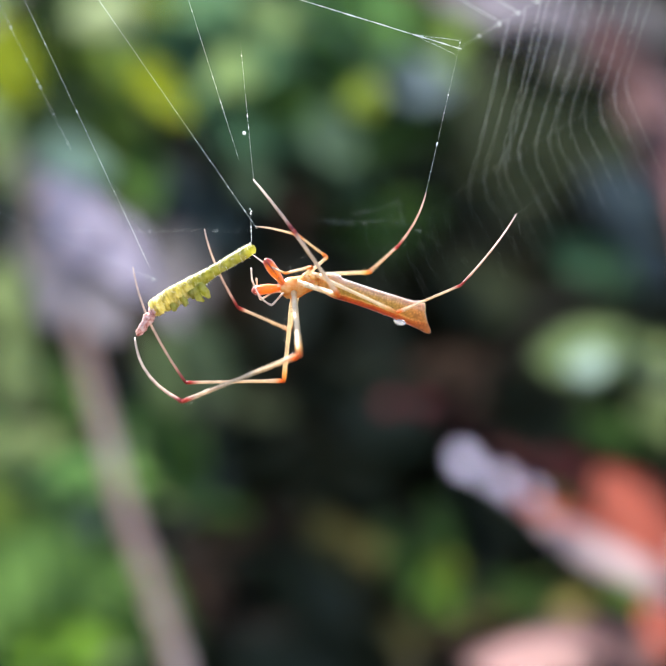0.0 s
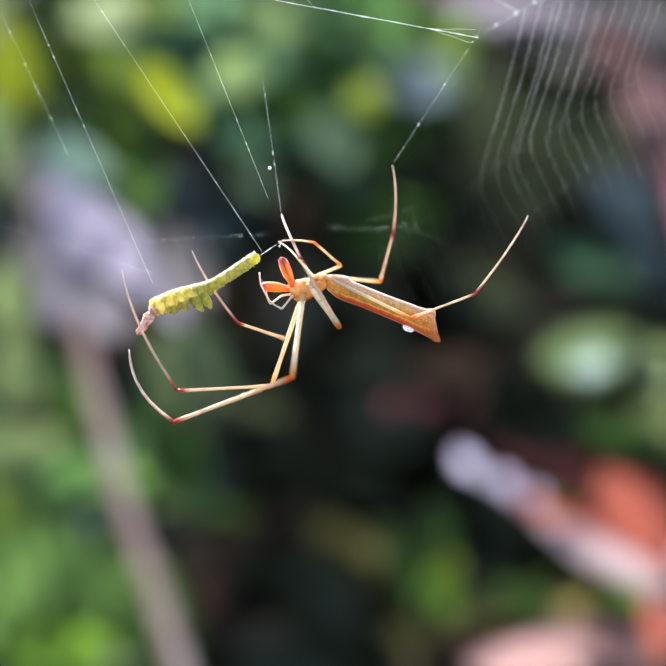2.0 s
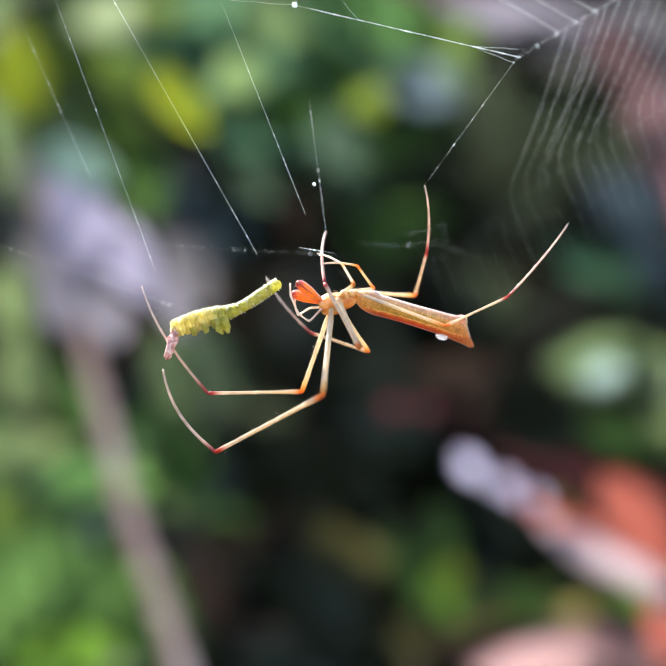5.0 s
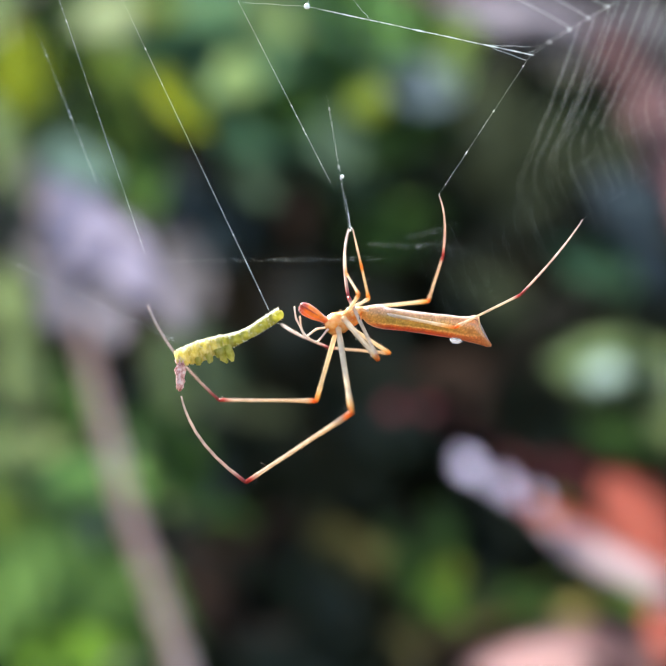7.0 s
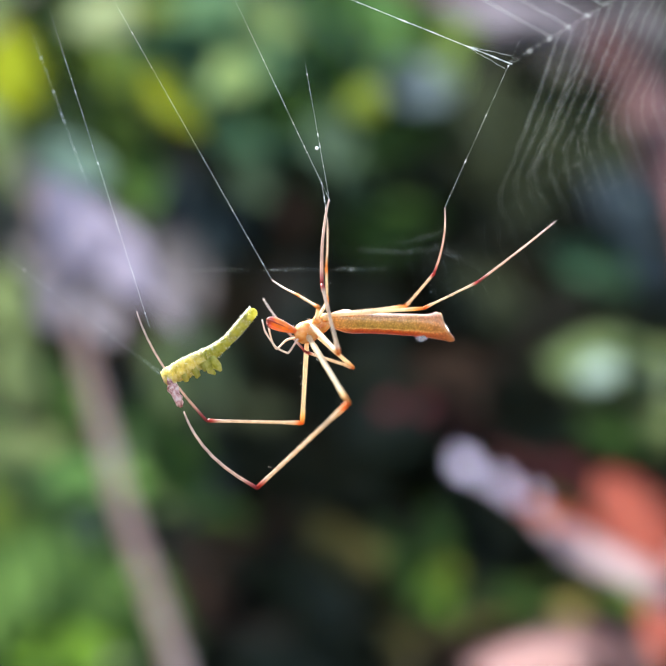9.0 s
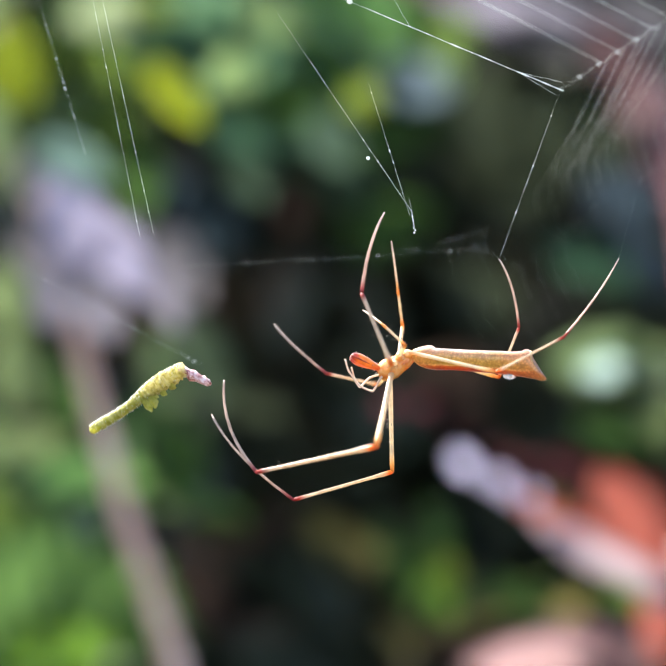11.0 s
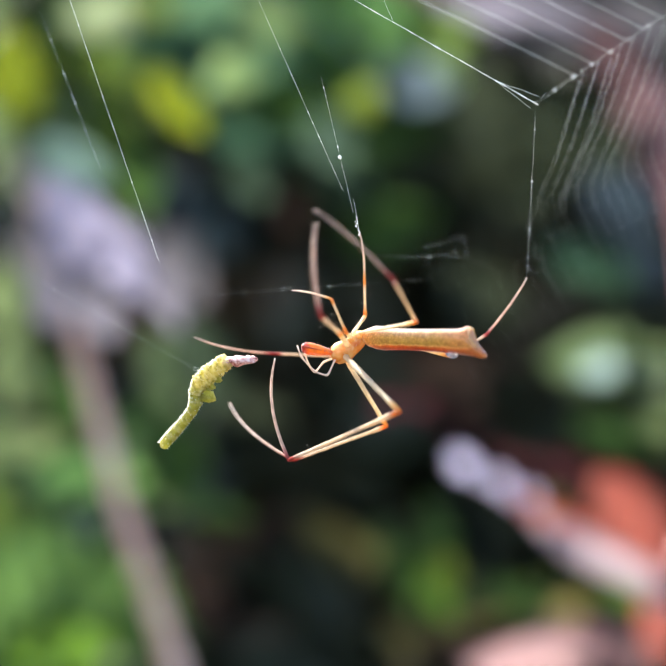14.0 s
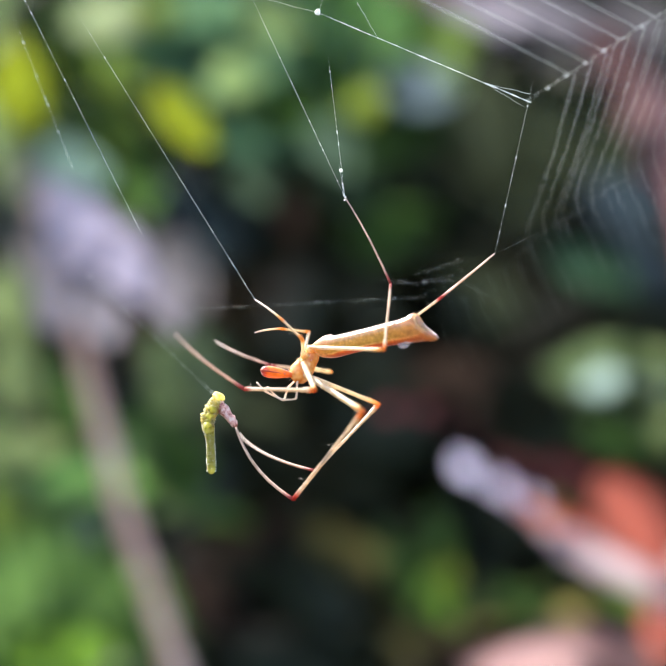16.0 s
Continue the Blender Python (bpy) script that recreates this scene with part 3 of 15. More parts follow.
# low plant under the spider
low = thing("low_plant", (0.02, 0.42, 0), "low plant with green, olive and withered brown leaves", "plant")
stem(low, [(0.02, 0.42, 0), (0.02, 0.42, 0.4), (0.025, 0.42, 0.66), (0.03, 0.42, 0.7)], 0.004, 0.0015, TWIG, "stem", "dark stalk")
sprig(low, 0.41, (30.3, 700.4), [
    (LEAF_DEEP, 34.5, 735.4, 21.0, -75, 11.2), (LEAF_GOLDEN, 37.3, 724.2, 15.4, -60, 8.4), (LEAF_GREEN, 26.8, 718.6, 21.0, -85, 9.8),
    (LEAF_BRIGHT, 36.6, 713.7, 21.0, -78, 9.8), (LEAF_TAN, 1.1, 733.7, 8.4, -10, 6.7), (LEAF_DEEP, 20.5, 725.6, 26.6, -70, 11.2),
    (LEAF_WITHERED, 2.9, 729.1, 39.2, -35, 21.0), (LEAF_UMBER, 35.9, 699.0, 28.0, 10, 15.4), (LEAF_WITHERED, 21.9, 700.4, 22.4, -60, 9.8),
    (LEAF_OLIVE, 97.5, 715.1, 30.8, -25, 12.6), (LEAF_TAN, 78.6, 707.8, 14.9, 20, 14.3), (LEAF_DEEP, 65.3, 710.2, 28.0, -30, 11.2)])
# umber leaves coloured as the darkness under the spider
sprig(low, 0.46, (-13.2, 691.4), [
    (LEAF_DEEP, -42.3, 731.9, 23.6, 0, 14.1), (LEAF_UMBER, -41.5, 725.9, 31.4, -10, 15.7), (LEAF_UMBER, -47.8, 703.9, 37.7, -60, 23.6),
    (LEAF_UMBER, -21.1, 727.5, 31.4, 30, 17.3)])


# ---------------------------------------------------------------- the spider
LENGTHS = {"A": (5.17, 5.43, 6.93), "B": (5.56, 7.07, 5.58), "C": (3.67, 3.33, 4.55), "D": (3.33, 4.11, 4.54), "E": (2.11, 1.96, 2.67), "F": (2.11, 1.89, 2.56), "G": (5.11, 2.84, 3.78), "H": (5.11, 4.20, 5.24)}
HIPS = [(1.45, -0.32, -0.38), (1.4, 0.32, -0.38), (1.1, -0.36, -0.25), (1.0, 0.38, 0.0), (0.55, -0.36, 0.3), (0.6, 0.36, 0.25), (0.12, -0.3, 0.2), (0.12, 0.32, 0.2)]
spider = thing("spider", (0, 0.065, 0.8), "slender orange long-jawed spider hanging in its web", "spider")
part = {}


def carapace():
    bm = bmesh.new()
    xs = [0.0, 0.15, 0.45, 0.8, 1.15, 1.5, 1.8, 2.0]
    loft(bm, [V(x, 0, -0.1 - 0.08 * math.sin(x * 1.5)) for x in xs], [r / 1000 for r in (0.17, 0.32, 0.42, 0.48, 0.56, 0.58, 0.5, 0.3)], 22, 0.85, 0.05, 2)
    for v in bm.verts:
        v.co *= 1 + 0.05 * noise.noise(v.co * 2500) + 0.03 * noise.noise(v.co * 6000)
    shell = part_of("carapace", bm, CARAPACE, spider, "glossy orange carapace")
    bm = bmesh.new()
    rng = random.Random(4)
    for _ in range(26):
        a, x = rng.uniform(-0.4, 3.5), rng.uniform(0.3, 1.95)
        d = Vector((rng.uniform(0.1, 0.6), math.cos(a), math.sin(a))).normalized()
        c = V(x, 0.42 * math.cos(a), 0.42 * math.sin(a) - 0.15)
        loft(bm, [c, c + d * 0.0001, c + d * 0.0001 * rng.uniform(2, 3.4)], [0.000012, 0.000009, 0.000003], 4)
    part_of("bristle_cover", bm, PALP, shell, "fine pale hairs")
    for k in range(8):
        bm = bmesh.new()
        bmesh.ops.create_uvsphere(bm, u_segments=8, v_segments=6, radius=0.00005)
        part_of("eye", bm, FANG, spider).location = V(1.8 + 0.05 * (k % 2), -0.22 + 0.063 * k, -0.42 + 0.05 * (k % 2))
    for x, y, z in HIPS:
        bm = bmesh.new()
        a, c = V(x * 0.8 + 0.15, y * 0.25, z * 0.2 - 0.02), V(x, y, z)
        d = (c - a).normalized() * 0.00006
        loft(bm, [a, a.lerp(c, 0.4), a.lerp(c, 0.8), c + d], [0.00016, 0.00025, 0.00023, 0.00012], 12, 1, 0.06, int(1000 * x))
        part_of("coxa", bm, COXA, spider, "pale yellow hip joint")


def dent(bm):
    """Hollows the slanting rear end between its upper and lower corner."""
    for v in bm.verts:
        x, z = v.co.x * 1000, v.co.z * 1000
        v.co.x -= 0.0002 * min(1, max(0, (x + 0.55 * z - 5.6) / 0.6)) * max(0, 1 - ((z + 0.2) / 0.62) ** 2)


def abdomen():
    bm = bmesh.new()
    prof = [(0.0, 0.14, -0.2, 0.15), (0.1, 0.26, -0.36, 0.34), (0.4, 0.38, -0.6, 0.5), (0.8, 0.5, -0.72, 0.58), (1.05, 0.5, -0.75, 0.6), (1.25, 0.38, -0.77, 0.6), (2.2, 0.36, -0.76, 0.58),
            (3.4, 0.36, -0.76, 0.55), (4.6, 0.38, -0.82, 0.52), (5.3, 0.38, -0.87, 0.5), (5.9, 0.43, -1.0, 0.47), (6.16, 0.52, -1.08, 0.45), (6.32, 0.52, -1.04, 0.41), (6.41, 0.46, -0.94, 0.35), (6.43, 0.34, -0.74, 0.27)]
    rings = []
    for x, top, bot, w in prof:
        ring = []
        for k in range(20):
            t = 2 * math.pi * k / 20
            z = math.sin(t)
            z = (top if z > 0 else -bot) * abs(z) ** 0.85 * (1 if z > 0 else -1)
            lean = -0.55 * z * max(0, (x - 4.4) / 1.7)
            wob = 1 + 0.02 * math.sin(9 * t + 3 * x)
            ring.append(bm.verts.new(V(x + lean, math.cos(t) * w * wob, z * wob)))
        rings.append(ring)
    for p, q in zip(rings, rings[1:]):
        for k in range(20):
            bm.faces.new((p[k], p[(k + 1) % 20], q[(k + 1) % 20], q[k]))
    bm.faces.new(list(reversed(rings[0])))
    bm.faces.new(rings[-1])
    bmesh.ops.recalc_face_normals(bm, faces=bm.faces)
    dent(bm)
    ob = part_of("abdomen", bm, ABDOMEN, spider, "long silvery olive abdomen with an orange underside")
    bm = bmesh.new()
    plate = []
    for x, top, bot, w in ((6.37, 0.42, -0.8, 0.33), (6.45, 0.36, -0.7, 0.27), (6.48, 0.2, -0.52, 0.14)):
        ring = []
        for k in range(20):
            t = 2 * math.pi * k / 20
            z = math.sin(t) * (top if math.sin(t) > 0 else -bot)
            ring.append(bm.verts.new(V(x - 0.55 * z, math.cos(t) * w, z)))
        plate.append(ring)
    for p, q in zip(plate, plate[1:]):
        for k in range(20):
            bm.faces.new((p[k], p[(k + 1) % 20], q[(k + 1) % 20], q[k]))
    bm.faces.new(plate[-1])
    bm.faces.new(list(reversed(plate[0])))
    bmesh.ops.recalc_face_normals(bm, faces=bm.faces)
    dent(bm)
    part_of("tail_plate", bm, TAIL_PALE, ob, "pale slanting end plate")
    bm = bmesh.new()
    edge = []
    for k in range(29):
        t = 2 * math.pi * k / 28
        z = math.sin(t) * (0.47 if math.sin(t) > 0 else 0.9)
        edge.append(V(6.385 - 0.55 * z, math.cos(t) * 0.375, z))
    loft(bm, edge, [0.000032 + 0.00001 * math.sin(1.7 * k) for k in range(29)], 7)
    dent(bm)
    part_of("tail_rim", bm, COXA, ob, "pale raised rim")
    bm = bmesh.new()
    bmesh.ops.create_uvsphere(bm, u_segments=20, v_segments=12, radius=0.00034)
    bmesh.ops.scale(bm, vec=(1, 0.9, 0.55), verts=bm.verts)
    drop = part_of("water_drop", bm, DEW, ob, "shining white drop")
    drop.location = V(5.12, 0.0, -0.89)
    for s in (-1, 1):
        bm = bmesh.new()
        loft(bm, [V(6.1, 0.1 * s, -0.78), V(6.4, 0.1 * s, -0.86), V(6.62, 0.09 * s, -0.9)], [0.00012, 0.0001, 0.00004], 8)
        part_of("spinneret", bm, CARAPACE, ob)
    part["abdomen"] = ob


def chelicera(key, side):
    """A long jaw: a bulging basal joint with a keel along its upper side, teeth and a folded fang."""
    bm = bmesh.new()
    loft(bm, [V(0.02, 0, -0.12), V(0.05, 0, 0.1), V(0.07, 0, 0.3), V(0.06, 0, 0.55), V(0.03, 0, 0.85), V(0.0, 0, 1.15), V(-0.04, 0, 1.42), V(-0.08, 0, 1.62), V(-0.1, 0, 1.74), V(-0.1, 0, 1.79)],
         [r / 1000 for r in (0.13, 0.17, 0.19, 0.235, 0.3, 0.325, 0.31, 0.26, 0.19, 0.09)], 20, 0.85, 0.05, 3)
    for v in bm.verts:
        k = 1 + 0.09 * noise.noise(v.co * 2800) + 0.05 * noise.noise(v.co * 7000)
        v.co.x, v.co.y = v.co.x * k, v.co.y * k
    ob = part_of("chelicera", bm, JAW, spider, "long reddish-orange jaw")
    bm = bmesh.new()
    loft(bm, bezier(V(-0.14, 0.0, 1.76), V(-0.5, 0, 1.6), V(-0.33, 0, 0.7), 8), [r / 1000 for r in (0.075, 0.07, 0.06, 0.052, 0.045, 0.036, 0.028, 0.02, 0.01)], 8)
    part_of("fang", bm, FANG, ob, "dark red fang")
    for k in range(4):
        bm = bmesh.new()
        loft(bm, [V(-0.22, 0, 0.55 + 0.25 * k), V(-0.37, 0, 0.57 + 0.25 * k)], [0.00004, 0.00001], 5)
        part_of("tooth", bm, FANG, ob)
    bm = bmesh.new()
    rng = random.Random(11)
    for _ in range(22):
        a, z = rng.gauss(0, 0.8), rng.uniform(0.2, 1.7)
        d = Vector((math.cos(a), math.sin(a), 0.5)).normalized()
        c = V(0.26 * math.cos(a), 0.24 * math.sin(a), z)
        loft(bm, [c, c + d * 0.00006, c + d * 0.00006 * rng.uniform(2, 3.2)], [0.000011, 0.000008, 0.000003], 4)
    part_of("bristle_cover", bm, PALP, ob, "fine pale hairs")
    part[key] = ob


def palp(side):
    """A thin jointed feeler folded in front of the jaws."""
    if side > 0:
        pts = [(1.75, 0.25, -0.3), (2.0, 0.32, -0.34), (2.7, 0.42, -0.76), (3.16, 0.42, -0.2), (3.32, 0.36, 0.75), (3.2, 0.3, 1.4)]
    else:
        pts = [(1.75, -0.25, -0.25), (2.5, -0.35, -0.1), (3.2, -0.42, -0.3), (3.25, -0.4, 0.2), (3.1, -0.3, 0.85)]
    path, thick = [], []
    ends = [pts[0]] + pts + [pts[-1]]
    for n in range(1, len(pts)):
        a, b, c, d = [V(*ends[n + k - 1]) for k in range(4)]
        for k in range(8):
            u = k / 8
            path.append(b.lerp(c, u) * 0.55 + 0.45 * (0.5 * (2 * b + (c - a) * u + (2 * a - 5 * b + 4 * c - d) * u * u + (3 * b - a - 3 * c + d) * u ** 3)))
            thick.append((0.072 - 0.014 * math.sin(math.pi * u) - 0.003 * n) / 1000)
    path.append(V(*pts[-1]))
    thick.append(0.00003)
    loft_bm = bmesh.new()
    loft(loft_bm, path, thick, 8, 1, 0.05, 9)
    part_of("palp", loft_bm, PALP, spider, "thin pale palp")


def bristles(bm, rng, length, radius, n, at, reach=1.0):
    for _ in range(n):
        z = rng.uniform(*at) * length
        t = rng.uniform(0, 6.28)
        d = Vector((math.cos(t), math.sin(t), 0.55))
        c = Vector((math.cos(t) * radius * 0.8, math.sin(t) * radius * 0.8, z))
        loft(bm, [c, c + d * radius * reach * rng.uniform(1.1, 2.3)], [0.000014, 0.000004], 4)


def leg(key, thick, bow):
    lf, lt, lm = [v / 1000 for v in LENGTHS[key]]
    rng = random.Random(ord(key))
    bm = bmesh.new()
    r = thick / 1000
    zs = [0, 0.03, 0.08, 0.16, 0.4, 0.7, 0.92, 1.0]
    loft(bm, [Vector((0, 0, lf * z)) for z in zs], [r * k for k in (0.9, 1.25, 0.95, 1.15, 1.05, 0.92, 1.1, 0.9)], 12)
    upper = part_of("leg", bm, FEMUR, spider, "pale yellow translucent leg with orange knees")
    bm = bmesh.new()
    bristles(bm, rng, lf, r, 10, (0.2, 0.95))
    part_of("bristle_cover", bm, BRISTLE, upper)
    bm = bmesh.new()
    zs = [-0.01, 0.03, 0.1, 0.15, 0.2, 0.5, 0.85, 0.95, 1.0]
    loft(bm, [Vector((0, 0, lt * z)) for z in zs], [r * k for k in (0.75, 1.0, 1.05, 0.85, 0.74, 0.7, 0.72, 0.85, 0.75)], 10)
    tibia = part_of("tibia", bm, SHIN_ORANGE if key in "EF" else TIBIA, upper, "pale yellow shin with orange joints" if key in "EF" else "pale yellow shin, orange at the knee and red at its end")
    part["tibia_" + key] = tibia
    bm = bmesh.new()
    bristles(bm, rng, lt, r, 4, (0.1, 0.97), 1.5)
    part_of("bristle_cover", bm, BRISTLE, tibia, "sparse dark spines")
    bm = bmesh.new()
    zs = [0, 0.06, 0.2, 0.35, 0.5, 0.65, 0.78, 0.88, 0.95, 1.0]
    loft(bm, [Vector((bow * lm * 4 * z * (1 - z) * (0.8 + 0.4 * z), 0, lm * z)) for z in zs], [r * k for k in (0.75, 0.68, 0.62, 0.6, 0.58, 0.54, 0.5, 0.44, 0.38, 0.28)], 8)
    part["metatarsus_" + key] = part_of("metatarsus", bm, FOOT_PALE if key in "EF" else METATARSUS, upper, "thin pale foot segment" if key in "EF" else "thin brownish curved foot segment")
    part["leg_" + key] = upper


carapace()
abdomen()
chelicera("chelicera_near", 1)
chelicera("chelicera_far", -1)
palp(1)
palp(-1)
for key, thick, bow in (("A", 0.115, 0.06), ("B", 0.14, 0.11), ("C", 0.11, 0.05), ("D", 0.135, 0.05), ("E", 0.095, 0.04), ("F", 0.095, 0.03), ("G", 0.1, 0.06), ("H", 0.09, 0.03)):
    leg(key, thick, bow)

# ---------------------------------------------------------------- the caterpillar
caterpillar = thing("caterpillar", (0, 0.065, 0.8), "limp yellow-green caterpillar held by the spider", "caterpillar")


def caterpillar_parts():
    radius = [0.27, 0.29, 0.28, 0.27, 0.27, 0.32, 0.4, 0.46, 0.5, 0.47]
    for n, r in enumerate(radius):
        rng = random.Random(n)
        bm = bmesh.new()
        nxt = radius[min(n + 1, 9)] if n < 9 else 0.42
        rough = 0.03 if n < 5 else 0.09
        zs = [-0.16 + 0.98 * k / 24 for k in range(25)]
        fold = 0.02 if n < 5 else 0.06
        rs = [(r + (nxt - r) * max(0, z / 0.62)) * (1 + fold * math.sin(z * 30.4 + 1.7 * n) + rng.uniform(-0.02, 0.02)) for z in zs]
        rs[0], rs[1], rs[-2], rs[-1] = rs[0] * 0.62, rs[1] * 0.9, rs[-2] * 0.9, rs[-1] * 0.62
        if n == 0:
            rs[:6] = [r * q for q in (0.3, 0.56, 0.74, 0.88, 0.95, 0.99)]
        loft(bm, [V(0, 0, z) for z in zs], [q * (0.00074 if n < 5 else 0.0007) for q in rs], 28, 1.35 if n < 5 else 1.43, rough, n)
        for v in bm.verts:
            lump = noise.noise(v.co * 2600 + Vector((7.3 * n, 0, 0))) + 0.6 * noise.noise(v.co * 5200 + Vector((0, 3.1 * n, 0)))
            k = 1 + (0.07 if n < 5 else 0.2) * lump
            v.co.x, v.co.y = v.co.x * k, v.co.y * k
        seg = part_of("body_segment", bm, LARVA if n < 6 else LARVA_PALE, caterpillar)
        part["segment_%d" % n] = seg
        # short pale hairs, dense along the back
        bm = bmesh.new()
        for _ in range(120 if n < 5 else 150):
            t, z = (rng.gauss(1.57, 0.62) if rng.random() < 0.8 else rng.uniform(0, 6.28)), rng.uniform(-0.05, 0.66)
            d = Vector((math.cos(t), math.sin(t), rng.uniform(-0.7, 0.7)))
            d.x *= 0.74 if n < 5 else 0.7
            c = V(0, 0, z) + Vector((d.x, d.y, 0)) * (r + (nxt - r) * z / 0.62) * 0.00097
            tip = d * 0.00003 * rng.uniform(1.6, 4.2)
            loft(bm, [c, c + tip * 0.5, c + tip], [0.000019, 0.000013, 0.000004], 4)
        part_of("hair_cover", bm, LARVA_GRAIN, seg, "short pale hairs")
        for reach, at, wide in {5: ((3.3, 0.36, 0.25),), 6: ((2.6, 0.1, 0.22), (1.5, 0.4, 0.15)), 7: ((1.6, 0.3, 0.18),), 8: ((1.3, 0.3, 0.2),)}.get(n, ()):
            bm = bmesh.new()
            loft(bm, [V(0.1, -r * 0.5, at), V(0.12, -r * 1.05, at - 0.02), V(0.1, -r * (reach * 0.55 + 0.5), at + rng.uniform(-0.05, 0.1)), V(0.12, -r * reach, at + rng.uniform(-0.1, 0.12))], [0.00025, wide / 1000, wide * 0.00085, 0.00006], 11, 1, 0.14, n)
            part_of("proleg", bm, LARVA, seg, "stubby fleshy leg")
    bm = bmesh.new()
    loft(bm, [V(0, 0, -0.1), V(0.05, 0, 0.1), V(-0.03, 0, 0.35), V(0.04, 0, 0.6), V(-0.03, 0, 0.9), V(0.03, 0, 1.2), V(0, 0, 1.5), V(0.04, 0, 1.7)], [r / 1000 for r in (0.22, 0.3, 0.27, 0.33, 0.26, 0.28, 0.2, 0.07)], 16, 0.85, 0.3, 5)
    head = part_of("head", bm, LARVA_HEAD, caterpillar, "shrivelled pinkish head")
    for k in range(3):
        bm = bmesh.new()
        loft(bm, bezier(V(0.2, 0, 0.4 + 0.3 * k), V(0.35, 0.1, 0.7 + 0.3 * k), V(0.2, 0.15, 1.0 + 0.3 * k), 5), [0.00008, 0.00008, 0.00007, 0.00006, 0.00005, 0.00002], 6)
        part_of("foreleg", bm, LARVA_HEAD, head)
    part["cat_head"] = head


caterpillar_parts()

# ---------------------------------------------------------------- the web
web = thing("orb_web", (0, 0.06502, 0.8), "torn orb web of fine pale threads with dew", "web")


def thread(key, length, radius, beads=0, seed=0, label="single pale silk thread"):
    rng = random.Random(seed)
    bm = bmesh.new()
    n = 56
    path = [V(0, 0, -0.15)] + [V(0.02 * math.sin(k * 0.43 + seed) * min(1, k), 0, length * k / n) for k in range(n + 1)]
    loft(bm, path, [radius / 1000 * (rng.uniform(0.35, 1.0) + (0.5 if rng.random() < 0.2 else 0)) * min(1, 0.25 + 0.07 * (n + 1 - k)) for k in range(len(path))], 5)
    ob = part_of("thread", bm, SILK, web, label)
    for k in range(beads):
        bm = bmesh.new()
        bmesh.ops.create_uvsphere(bm, u_segments=8, v_segments=6, radius=0.00002 * rng.uniform(0.8, 1.9))
        bmesh.ops.scale(bm, vec=(1, 1, rng.uniform(1, 3.5)), verts=bm.verts)
        part_of("droplet", bm, SILK, ob).location = V(0, 0, length * rng.uniform(0.02, 0.9))
    part[key] = ob


thread("guy_thread_a", 17.98, 0.0075, 14, 1)
thread("guy_thread_b", 19.31, 0.0085, 8, 2)
thread("guy_thread_c", 12.48, 0.009, 10, 3)
thread("signal_thread", 7.41, 0.007, 8, 4)
thread("bridge_thread", 12.2, 0.034, 10, 5)
thread("frame_thread", 9.51, 0.0042, 6, 6)
thread("radial_thread", 9.31, 0.0013, 0, 7)
thread("guy_thread_d", 9.29, 0.006, 6, 10)
thread("hub_thread", 13.39, 0.003, 4, 8)
thread("tie_thread", 1.67, 0.01, 5, 11)
thread("wrap_thread", 11.70, 0.0042, 4, 9)


def bridge_branches():
    """Side threads and the bright knot at the far end of the bridge thread."""
    ob = part["bridge_thread"]
    for a, c in ((V(0, 0, 8.7), V(0, 1.3, 10.4)), (V(0, 0, 12.1), V(0, 2.2, 12.3)), (V(0, 0, 12.1), V(0, -0.5, 15.5)), (V(0, 0, 2.4), V(0, 0.4, 0.1)), (V(0, 0, 2.6), V(0, -0.35, 0.15))):
        bm = bmesh.new()
        loft(bm, [a.lerp(c, k / 6) + V(0, 0.02 * math.sin(k * 2.1), 0) for k in range(7)], [0.000008] * 7, 5)
        part_of("side_thread", bm, SILK, ob)
    bm = bmesh.new()
    bmesh.ops.create_icosphere(bm, subdivisions=2, radius=0.00016)
    for v in bm.verts:
        v.co *= 1 + 0.25 * noise.noise(v.co * 9000)
    part_of("silk_knot", bm, SILK, ob, "bright white knot of silk").location = V(0, 0, 12.15)
    for key in ("knot_a", "knot_b"):
        bm = bmesh.new()
        for k in range(3):
            m = Matrix.Translation(V(0.05 * math.sin(k * 2.0), 0.05 * math.cos(k * 3.1), 0.12 * k - 0.2))
            bmesh.ops.create_icosphere(bm, subdivisions=1, radius=0.00006 - 0.00001 * k, matrix=m)
        part[key] = part_of("silk_knot", bm, SILK, web, "small white tuft of silk")


